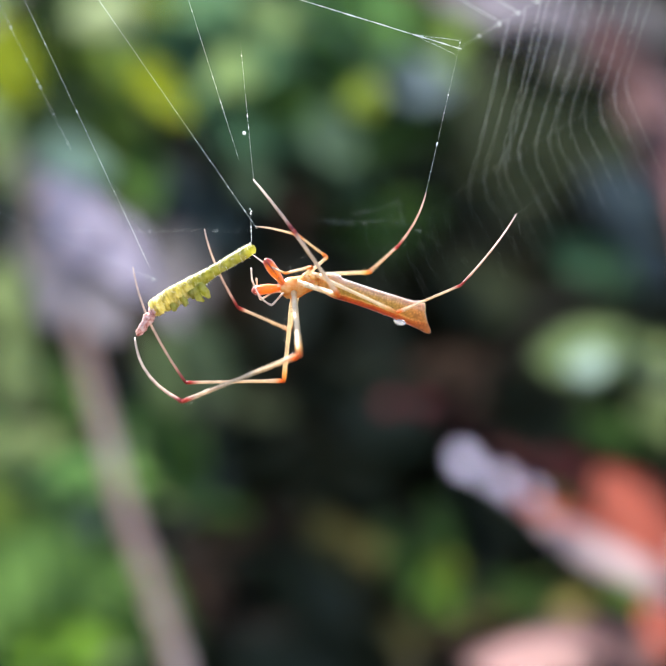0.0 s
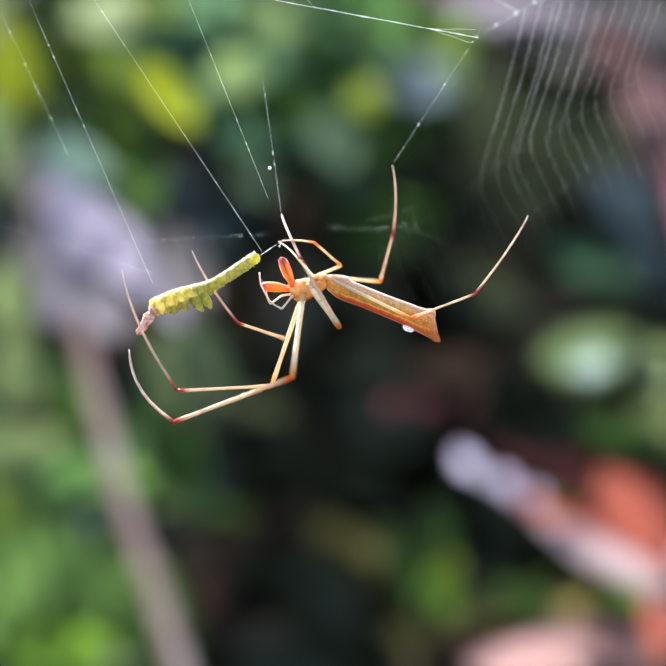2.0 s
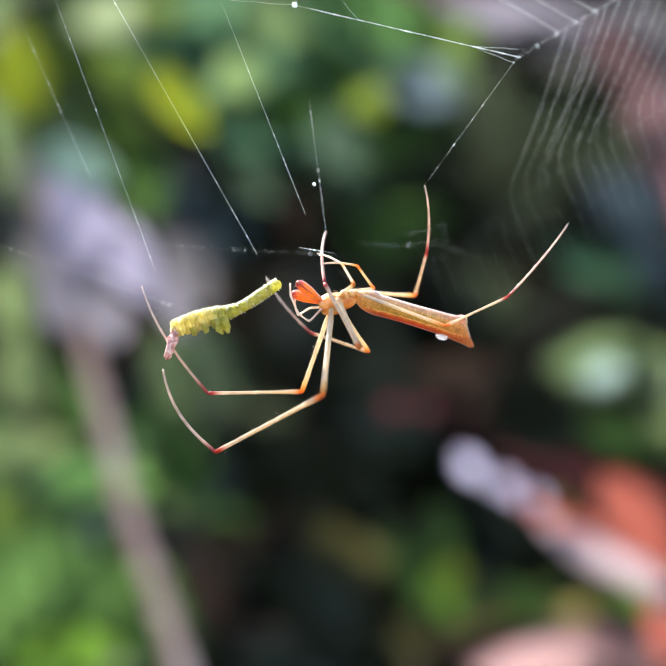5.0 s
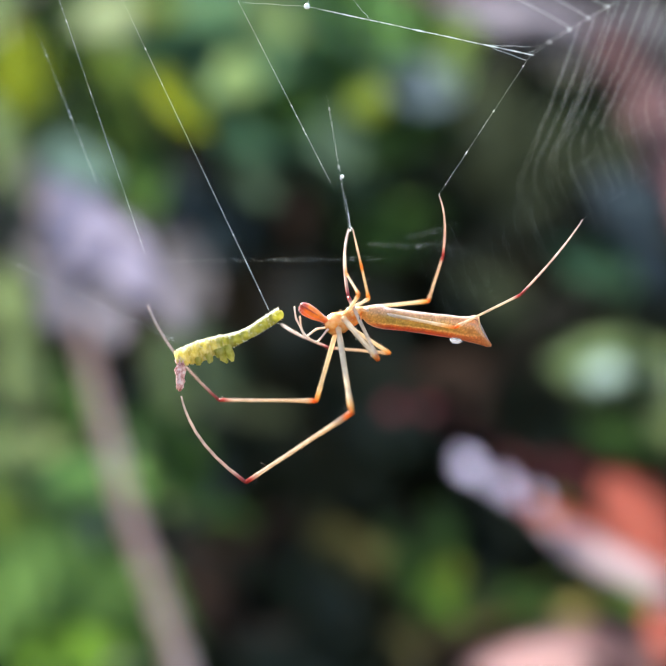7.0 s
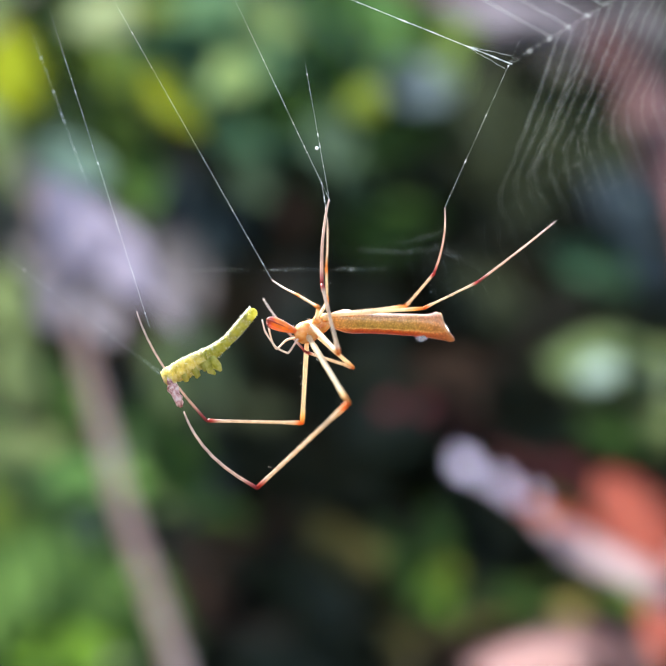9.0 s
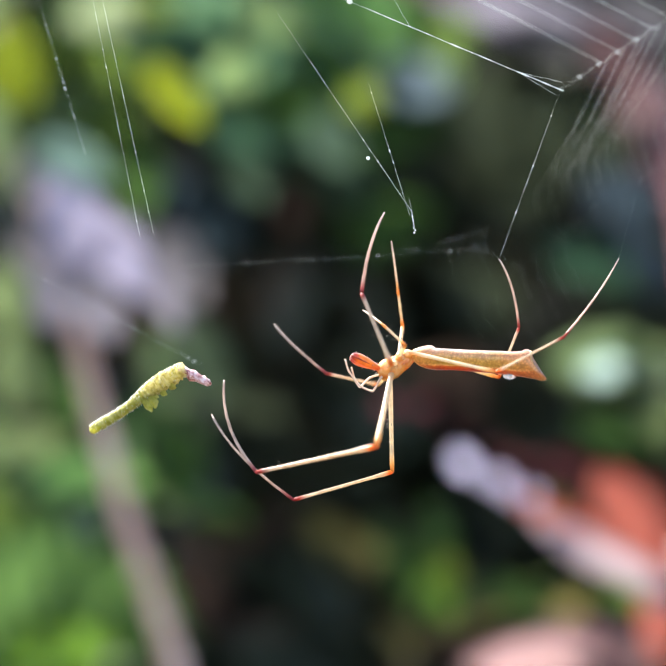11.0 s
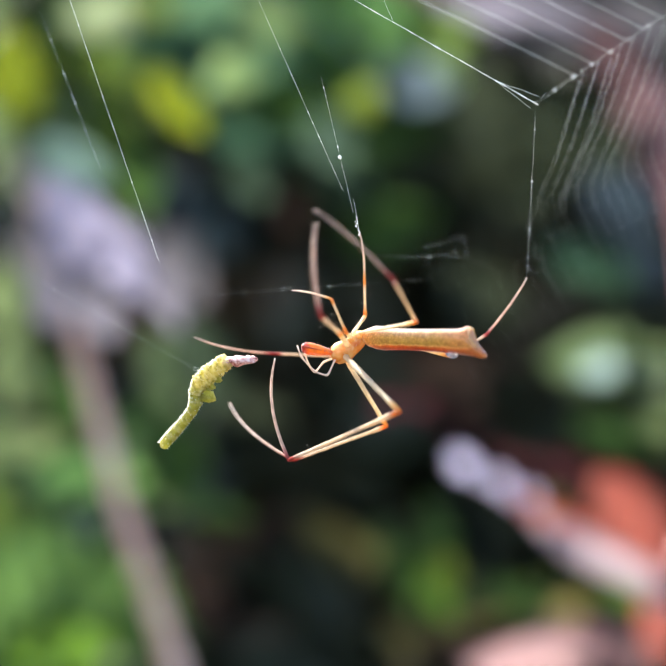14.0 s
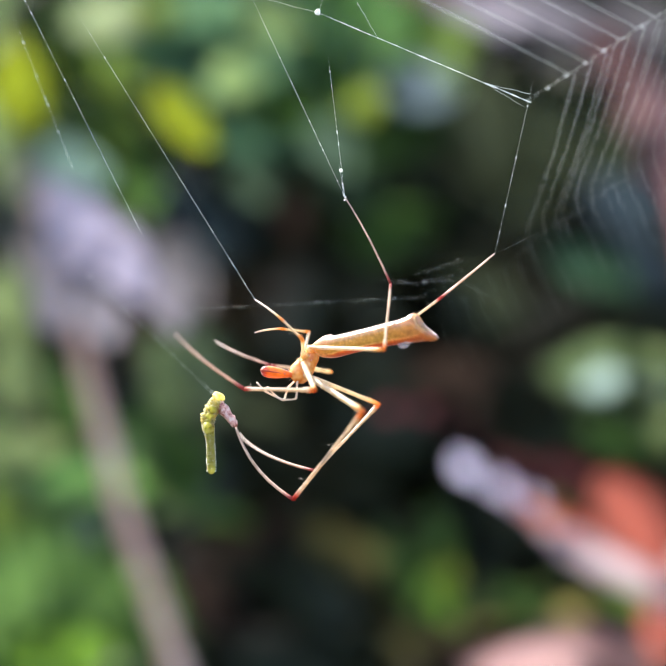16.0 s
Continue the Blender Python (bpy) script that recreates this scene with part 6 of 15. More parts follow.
    walk(part["leg_B"], [
        (0, mm(1.4, 0.32, -0.38, 126.4, -12.7, 165.1)), (0.25, mm(1.4, 0.32, -0.38, 127.4, -11.6, 163.6)), (0.5, mm(1.4, 0.32, -0.38, 127.9, -10.7, 162.5)),
        (0.75, mm(1.4, 0.32, -0.38, 128, -6.4, 161.2)), (0.8, mm(1.4, 0.32, -0.38, 128.1, -5.4, 160.8)), (1, mm(1.4, 0.32, -0.38, 128.6, -2, 159.3)),
        (1.25, mm(1.4, 0.32, -0.38, 130.3, -1.3, 158.3)), (1.5, mm(1.4, 0.32, -0.38, 131.7, -1.9, 157.9)), (1.75, mm(1.4, 0.32, -0.38, 132.7, 0.2, 156.6)),
        (2, mm(1.4, 0.32, -0.38, 134.2, 1.3, 154.9)), (2.25, mm(1.4, 0.32, -0.38, 136.3, -1.4, 152.8)), (2.5, mm(1.4, 0.32, -0.38, 139, -4.6, 151.1)),
        (2.75, mm(1.4, 0.32, -0.38, 140, -7.1, 151.3)), (3, mm(1.4, 0.32, -0.38, 139.8, -9.2, 153.5)), (3.25, mm(1.4, 0.32, -0.38, 137.1, -10.4, 156.6)),
        (3.5, mm(1.4, 0.32, -0.38, 133.7, -10.5, 158.6)), (3.75, mm(1.4, 0.32, -0.38, 133, -9.2, 157.2)), (4, mm(1.4, 0.32, -0.38, 133.8, -8.6, 153.9)),
        (4.25, mm(1.4, 0.32, -0.38, 134, -9, 152.1)), (4.5, mm(1.4, 0.32, -0.38, 135, -9, 150.6)), (5, mm(1.4, 0.32, -0.38, 138.9, -7.6, 148.3)),
        (5.5, mm(1.4, 0.32, -0.38, 144, -4.9, 146.9)), (6, mm(1.4, 0.32, -0.38, 148.7, -2, 145.9)), (6.25, mm(1.4, 0.32, -0.38, 150.2, -1, 145.2)),
        (6.5, mm(1.4, 0.32, -0.38, 150.3, -0.8, 144)), (6.75, mm(1.4, 0.32, -0.38, 146.8, -6.7, 148.1)), (7, mm(1.4, 0.32, -0.38, 140.7, -11.2, 154.4)),
        (7.25, mm(1.4, 0.32, -0.38, 134.7, -12, 157.2)), (7.5, mm(1.4, 0.32, -0.38, 133.6, -13.5, 160.2)), (7.75, mm(1.4, 0.32, -0.38, 138.8, -18.2, 158.9)),
        (8, mm(1.4, 0.32, -0.38, 144, -21.3, 156.5)), (8.25, mm(1.4, 0.32, -0.38, 141.3, -20.8, 160)), (8.5, mm(1.4, 0.32, -0.38, 137.6, -20.5, 163.1)),
        (8.75, mm(1.4, 0.32, -0.38, 138.1, -22.5, 162.5)), (9, mm(1.4, 0.32, -0.38, 139.3, -24.5, 161.1)), (9.25, mm(1.4, 0.32, -0.38, 138.3, -24, 160.5)),
        (9.5, mm(1.4, 0.32, -0.38, 135.5, -21.9, 160.2)), (9.7, mm(1.4, 0.32, -0.38, 132.9, -19.6, 160)), (10, mm(1.4, 0.32, -0.38, 128.8, -15.1, 159.4)),
        (10.2, mm(1.4, 0.32, -0.38, 126.1, -11.3, 158.8)), (10.5, mm(1.4, 0.32, -0.38, 121.5, -3.1, 156.7)), (10.7, mm(1.4, 0.32, -0.38, 120.2, 0.6, 155.9)),
        (11, mm(1.4, 0.32, -0.38, 118.3, 9.1, 155.1)), (11.25, mm(1.4, 0.32, -0.38, 117, 16.8, 153.7)), (11.3, mm(1.4, 0.32, -0.38, 117, 17.1, 153.6)),
        (11.5, mm(1.4, 0.32, -0.38, 116.2, 16.8, 151.6)), (11.75, mm(1.4, 0.32, -0.38, 114.8, 17.5, 151.5)), (12, mm(1.4, 0.32, -0.38, 113.5, 18.5, 151.1)),
        (12.25, mm(1.4, 0.32, -0.38, 118.5, 13.3, 155.1)), (12.5, mm(1.4, 0.32, -0.38, 121.7, 5.3, 159.7)), (12.75, mm(1.4, 0.32, -0.38, 125.8, -13.6, 174.7)),
        (12.8, mm(1.4, 0.32, -0.38, 126.3, -17.1, 175.9)), (13, mm(1.4, 0.32, -0.38, 128.8, -2.6, 168.3)), (13.25, mm(1.4, 0.32, -0.38, 130.5, -10.7, 170)),
        (13.5, mm(1.4, 0.32, -0.38, 133, -18.8, 171.3)), (13.75, mm(1.4, 0.32, -0.38, 134.2, -20.9, 171.7)), (14, mm(1.4, 0.32, -0.38, 133.9, -18.7, 173.6)),
        (14.2, mm(1.4, 0.32, -0.38, 131, -15.3, 175.4)), (14.25, mm(1.4, 0.32, -0.38, 130.5, -15.1, 175.5)), (14.5, mm(1.4, 0.32, -0.38, 129.3, -17.6, 174.3)),
        (14.75, mm(1.4, 0.32, -0.38, 125.7, -14, 175)), (15, mm(1.4, 0.32, -0.38, 123, -8.5, 176.1)), (15.25, mm(1.4, 0.32, -0.38, 124.3, -7.4, 175.7)),
        (15.5, mm(1.4, 0.32, -0.38, 124.7, -7.9, 174.3)), (15.75, mm(1.4, 0.32, -0.38, 126.4, -13.3, 171.7)), (16, mm(1.4, 0.32, -0.38, 130.1, -19, 169)),
    ])
    walk(part["tibia_B"], [
        (0, mm(0, 0, 5.556, 180, -78.9, 180)), (0.25, mm(0, 0, 5.556, -180, -82.9, 180)), (0.5, mm(0, 0, 5.556, -180, -85.6, 180)),
        (0.75, mm(0, 0, 5.556, -180, -87, -180)), (0.8, mm(0, 0, 5.556, -180, -87.3, -180)), (1, mm(0, 0, 5.556, -180, -88.3, 180)),
        (1.25, mm(0, 0, 5.556, 0, -89.7, 0)), (1.5, mm(0, 0, 5.556, 0, -87.8, 0)), (1.75, mm(0, 0, 5.556, 0, -85.9, 0)),
        (2, mm(0, 0, 5.556, 0, -84.8, 0)), (2.25, mm(0, 0, 5.556, 0, -84.5, 0)), (2.5, mm(0, 0, 5.556, 0, -84.7, 0)),
        (2.75, mm(0, 0, 5.556, 0, -87.3, 0)), (3, mm(0, 0, 5.556, 180, -89.9, -180)), (3.25, mm(0, 0, 5.556, -180, -88.1, 180)),
        (3.5, mm(0, 0, 5.556, 180, -88, 180)), (3.75, mm(0, 0, 5.556, 180, -88.8, 180)), (4, mm(0, 0, 5.556, 0, -89.6, 0)),
        (4.25, mm(0, 0, 5.556, 0, -88, 0)), (4.5, mm(0, 0, 5.556, 0, -86.2, 0)), (5, mm(0, 0, 5.556, 0, -81.8, 0)),
        (5.5, mm(0, 0, 5.556, 0, -77, 0)), (6, mm(0, 0, 5.556, 0, -72.2, 0)), (6.25, mm(0, 0, 5.556, 0, -70.2, 0)),
        (6.5, mm(0, 0, 5.556, 0, -68.6, 0)), (6.75, mm(0, 0, 5.556, 0, -76.7, 0)), (7, mm(0, 0, 5.556, 0, -85.8, 0)),
        (7.25, mm(0, 0, 5.556, 0, -89.4, 0)), (7.5, mm(0, 0, 5.556, -180, -87.8, 180)), (7.75, mm(0, 0, 5.556, 180, -84.9, 180)),
        (8, mm(0, 0, 5.556, 180, -84.4, 180)), (8.25, mm(0, 0, 5.556, -180, -82.5, -180)), (8.5, mm(0, 0, 5.556, 180, -80.8, -180)),
        (8.75, mm(0, 0, 5.556, 180, -80.9, -180)), (9, mm(0, 0, 5.556, 180, -80.9, 180)), (9.25, mm(0, 0, 5.556, -180, -80.5, -180)),
        (9.5, mm(0, 0, 5.556, -180, -80.1, 180)), (9.7, mm(0, 0, 5.556, 180, -79.9, 180)), (10, mm(0, 0, 5.556, -180, -80.1, 180)),
        (10.2, mm(0, 0, 5.556, 180, -80.8, 180)), (10.5, mm(0, 0, 5.556, 180, -84.6, -180)), (10.7, mm(0, 0, 5.556, 180, -84.8, -180)),
        (11, mm(0, 0, 5.556, 180, -85.8, -180)), (11.25, mm(0, 0, 5.556, 0, -89.8, 0)), (11.3, mm(0, 0, 5.556, 0, -89.6, 0)),
        (11.5, mm(0, 0, 5.556, 0, -89.1, 0)), (11.75, mm(0, 0, 5.556, -180, -86.2, -180)), (12, mm(0, 0, 5.556, 180, -82.5, 180)),
        (12.25, mm(0, 0, 5.556, 180, -77.8, -180)), (12.5, mm(0, 0, 5.556, 180, -72.3, 180)), (12.75, mm(0, 0, 5.556, -180, -60.8, -180)),
        (12.8, mm(0, 0, 5.556, 180, -60, 180)), (13, mm(0, 0, 5.556, 180, -66.3, -180)), (13.25, mm(0, 0, 5.556, -180, -60.6, 180)),
        (13.5, mm(0, 0, 5.556, 180, -55.2, 180)), (13.75, mm(0, 0, 5.556, -180, -55.7, 180)), (14, mm(0, 0, 5.556, 180, -56.7, 180)),
        (14.2, mm(0, 0, 5.556, -180, -55.5, 180)), (14.25, mm(0, 0, 5.556, 180, -55.2, 180)), (14.5, mm(0, 0, 5.556, -180, -53.5, -180)),
        (14.75, mm(0, 0, 5.556, 180, -54, -180)), (15, mm(0, 0, 5.556, 180, -54.7, 180)), (15.25, mm(0, 0, 5.556, 180, -54.7, 180)),
        (15.5, mm(0, 0, 5.556, 180, -55.4, 180)), (15.75, mm(0, 0, 5.556, -180, -56.9, -180)), (16, mm(0, 0, 5.556, -180, -60.7, 180)),
    ])
    walk(part["metatarsus_B"], [
        (0, mm(-6.935, 0, 4.196, 156.5, -16.8, -168.2)), (0.25, mm(-7.013, 0, 4.688, 158.1, -19.6, -169.7)), (0.5, mm(-7.046, 0, 5.014, 159.2, -21.3, -170.6)),
        (0.75, mm(-7.057, 0, 5.181, 160.9, -23.4, -171.2)), (0.8, mm(-7.059, 0, 5.218, 161.3, -24, -171.3)), (1, mm(-7.064, 0, 5.352, 162.8, -26, -171.8)),
        (1.25, mm(-7.067, 0, 5.598, 164.4, -28.2, -172.6)), (1.5, mm(-7.062, 0, 5.822, 165, -29.7, -172.9)), (1.75, mm(-7.048, 0, 6.067, 162.6, -29.7, -172.3)),
        (2, mm(-7.037, 0, 6.202, 159.4, -28.9, -171.4)), (2.25, mm(-7.034, 0, 6.237, 156.7, -27.6, -170.8)), (2.5, mm(-7.037, 0, 6.204, 155.8, -25.4, -171.2)),
        (2.75, mm(-7.059, 0, 5.889, 154.7, -17.4, -173.2)), (3, mm(-7.067, 0, 5.548, 153.4, -10, -175)), (3.25, mm(-7.063, 0, 5.316, 155.6, -11.7, -173.9)),
        (3.5, mm(-7.062, 0, 5.309, 157.7, -15.5, -173)), (3.75, mm(-7.065, 0, 5.409, 158.9, -18.7, -172.5)), (4, mm(-7.066, 0, 5.611, 156.5, -19.5, -171.9)),
        (4.25, mm(-7.062, 0, 5.802, 152, -18.5, -171.4)), (4.5, mm(-7.051, 0, 6.029, 149, -18.4, -171.4)), (5, mm(-6.995, 0, 6.56, 146.2, -20.3, -171.9)),
        (5.5, mm(-6.885, 0, 7.145, 145.1, -23.3, -172.7)), (6, mm(-6.729, 0, 7.713, 140.4, -23.5, -175.1)), (6.25, mm(-6.648, 0, 7.952, 134.7, -21.4, -178.4)),
        (6.5, mm(-6.581, 0, 8.13, 134.7, -22.1, -179.2)), (6.75, mm(-6.877, 0, 7.181, 133.8, -13.5, -179.7)), (7, mm(-7.047, 0, 6.077, 137.9, -7.9, -176.7)),
        (7.25, mm(-7.066, 0, 5.634, 144, -9, -173.9)), (7.5, mm(-7.061, 0, 5.279, 148.2, -7.2, -174.2)), (7.75, mm(-7.039, 0, 4.929, 146.3, -1.4, -175.7)),
        (8, mm(-7.033, 0, 4.863, 135.4, 7, 178.7)), (8.25, mm(-7.005, 0, 4.627, 146, 2.6, -176.6)), (8.5, mm(-6.976, 0, 4.429, 148.2, 2, -175.5)),
        (8.75, mm(-6.978, 0, 4.442, 146.9, 2.9, -175.9)), (9, mm(-6.978, 0, 4.439, 144.4, 4.4, -176.6)), (9.25, mm(-6.97, 0, 4.39, 143.1, 4.9, -176.5)),
        (9.5, mm(-6.961, 0, 4.34, 143.1, 4.1, -175.6)), (9.7, mm(-6.957, 0, 4.317, 143.2, 3.2, -174.8)), (10, mm(-6.962, 0, 4.345, 143.1, 1.3, -173.5)),
        (10.2, mm(-6.976, 0, 4.426, 143.1, -0.4, -172.7)), (10.5, mm(-7.036, 0, 4.896, 144, -5.5, -172.1)), (10.7, mm(-7.038, 0, 4.92, 143.5, -6.6, -171.4)),
        (11, mm(-7.048, 0, 5.037, 144, -10.2, -169.7)), (11.25, mm(-7.067, 0, 5.579, 146.5, -15.6, -170)), (11.3, mm(-7.066, 0, 5.606, 146.7, -15.8, -170.1)),
        (11.5, mm(-7.066, 0, 5.665, 146.4, -15.9, -170.2)), (11.75, mm(-7.051, 0, 5.082, 144.2, -12.8, -168.3)), (12, mm(-7.007, 0, 4.636, 142.1, -9.5, -166.9)),
        (12.25, mm(-6.906, 0, 4.057, 145.6, -2.2, -170)), (12.5, mm(-6.733, 0, 3.41, 148.7, 5.5, -172.2)), (12.75, mm(-6.168, 0, 2.106, 160.7, 14.5, -174.1)),
        (12.8, mm(-6.121, 0, 2.025, 162, 15.3, -174.5)), (13, mm(-6.471, 0, 2.716, 158.3, 17.2, -177.2)), (13.25, mm(-6.154, 0, 2.082, 160.9, 21.8, -177)),
        (13.5, mm(-5.802, 0, 1.521, 164.1, 27.4, -177.4)), (13.75, mm(-5.838, 0, 1.574, 165.5, 32.2, -179.4)), (14, mm(-5.908, 0, 1.678, 163.8, 38.5, 178.2)),
        (14.2, mm(-5.826, 0, 1.556, 163.9, 39.9, 178.1)), (14.25, mm(-5.8, 0, 1.519, 164.7, 39.9, 178.3)), (14.5, mm(-5.677, 0, 1.348, 172.2, 36.4, -180)),
        (14.75, mm(-5.721, 0, 1.407, 178, 30.9, -179.8)), (15, mm(-5.769, 0, 1.474, 179.7, 28.2, -180)), (15.25, mm(-5.766, 0, 1.47, 179.3, 26.7, -179.9)),
        (15.5, mm(-5.818, 0, 1.545, 176.7, 25.2, -179.4)), (15.75, mm(-5.923, 0, 1.701, 173.5, 22.2, -178.5)), (16, mm(-6.163, 0, 2.097, 167.1, 21.8, -178)),
    ])
    walk(part["leg_C"], [
        (0, mm(1.1, -0.36, -0.25, -125.2, 21.8, -172.9)), (0.25, mm(1.1, -0.36, -0.25, -126.1, 19, -170.5)), (0.5, mm(1.1, -0.36, -0.25, -126.6, 16.6, -168.6)),
        (0.75, mm(1.1, -0.36, -0.25, -123.3, 16.7, -167.5)), (0.8, mm(1.1, -0.36, -0.25, -122.8, 16.8, -167.2)), (1, mm(1.1, -0.36, -0.25, -122.4, 16.7, -165.7)),
        (1.25, mm(1.1, -0.36, -0.25, -125.8, 13.8, -159.6)), (1.5, mm(1.1, -0.36, -0.25, -127.5, 11.8, -154.6)), (1.75, mm(1.1, -0.36, -0.25, -126.9, 15, -153)),
        (2, mm(1.1, -0.36, -0.25, -126.8, 18.8, -152.7)), (2.25, mm(1.1, -0.36, -0.25, -127.5, 17.1, -152.3)), (2.5, mm(1.1, -0.36, -0.25, -128.9, 11.2, -154.2)),
        (2.75, mm(1.1, -0.36, -0.25, -152.5, -16.2, -141.4)), (3, mm(1.1, -0.36, -0.25, 171.3, -6.1, -130.8)), (3.25, mm(1.1, -0.36, -0.25, -151.6, -9.9, -149.7)),
        (3.5, mm(1.1, -0.36, -0.25, -150.1, 35.9, 174.8)), (3.75, mm(1.1, -0.36, -0.25, -145.1, 29.6, 169.7)), (4, mm(1.1, -0.36, -0.25, -145.7, 16.5, 161.1)),
        (4.25, mm(1.1, -0.36, -0.25, -146.1, 11, 156.7)), (4.5, mm(1.1, -0.36, -0.25, -145.3, 6.4, 154)), (5, mm(1.1, -0.36, -0.25, -140.9, 0.4, 151.5)),
        (5.5, mm(1.1, -0.36, -0.25, -136, -11.2, 159.5)), (6, mm(1.1, -0.36, -0.25, -132.6, -17.9, 161.5)), (6.25, mm(1.1, -0.36, -0.25, -132.1, -20.1, 160.8)),
        (6.5, mm(1.1, -0.36, -0.25, -133, -22.3, 159.5)), (6.75, mm(1.1, -0.36, -0.25, -135, -20.6, 155.5)), (7, mm(1.1, -0.36, -0.25, -131, -10.5, 146.2)),
        (7.25, mm(1.1, -0.36, -0.25, -110.3, 19.2, 167.3)), (7.5, mm(1.1, -0.36, -0.25, -91.3, 32.1, -165.3)), (7.75, mm(1.1, -0.36, -0.25, -107.2, 22.8, 175.1)),
        (8, mm(1.1, -0.36, -0.25, -125, 4.8, 162.8)), (8.25, mm(1.1, -0.36, -0.25, -129.8, 4.6, 156.7)), (8.5, mm(1.1, -0.36, -0.25, -131.1, 4.8, 155.9)),
        (8.75, mm(1.1, -0.36, -0.25, -134.9, -8.8, 165)), (9, mm(1.1, -0.36, -0.25, -146.1, -26.8, -174.2)), (9.25, mm(1.1, -0.36, -0.25, -148.6, -28.9, -167.8)),
        (9.5, mm(1.1, -0.36, -0.25, -138.8, -19.2, -178.7)), (9.7, mm(1.1, -0.36, -0.25, -132.5, -8.9, 174.6)), (10, mm(1.1, -0.36, -0.25, -125.8, 5.8, 170.6)),
        (10.2, mm(1.1, -0.36, -0.25, -121.8, 14.2, 171.5)), (10.5, mm(1.1, -0.36, -0.25, -114.1, 25.4, 178.8)), (10.7, mm(1.1, -0.36, -0.25, -109.9, 28.9, -177.7)),
        (11, mm(1.1, -0.36, -0.25, -100.5, 33.7, -167.1)), (11.25, mm(1.1, -0.36, -0.25, -92.4, 35.4, -155.4)), (11.3, mm(1.1, -0.36, -0.25, -92.1, 35.4, -154.9)),
        (11.5, mm(1.1, -0.36, -0.25, -93.3, 35.8, -157.5)), (11.75, mm(1.1, -0.36, -0.25, -88.4, 35.4, -150.6)), (12, mm(1.1, -0.36, -0.25, -79.4, 35.5, -139.5)),
        (12.25, mm(1.1, -0.36, -0.25, -70.7, 37.3, -128.6)), (12.5, mm(1.1, -0.36, -0.25, -65.2, 44, -118.8)), (12.75, mm(1.1, -0.36, -0.25, -154.4, 58, 179.3)),
        (12.8, mm(1.1, -0.36, -0.25, -179.4, 48.8, -177.4)), (13, mm(1.1, -0.36, -0.25, 52.7, 51.1, 104.1)), (13.25, mm(1.1, -0.36, -0.25, 52.5, 82.2, 53.1)),
        (13.5, mm(1.1, -0.36, -0.25, -111.9, 39.4, -171.9)), (13.75, mm(1.1, -0.36, -0.25, -103, 35.6, -172)), (14, mm(1.1, -0.36, -0.25, -89.6, 35.1, -168.1)),
        (14.2, mm(1.1, -0.36, -0.25, -67, 30.2, -125.1)), (14.25, mm(1.1, -0.36, -0.25, -67.8, 31.5, -127.6)), (14.5, mm(1.1, -0.36, -0.25, -77.7, 36.2, -143.3)),
        (14.75, mm(1.1, -0.36, -0.25, -93.8, 41.1, -160.4)), (15, mm(1.1, -0.36, -0.25, -109.3, 48.3, 179.1)), (15.25, mm(1.1, -0.36, -0.25, -115.7, 49.7, 166)),
        (15.5, mm(1.1, -0.36, -0.25, -119.4, 52.3, 155)), (15.75, mm(1.1, -0.36, -0.25, -122.4, 52.9, 148.1)), (16, mm(1.1, -0.36, -0.25, -125, 53, 142.4)),
    ])
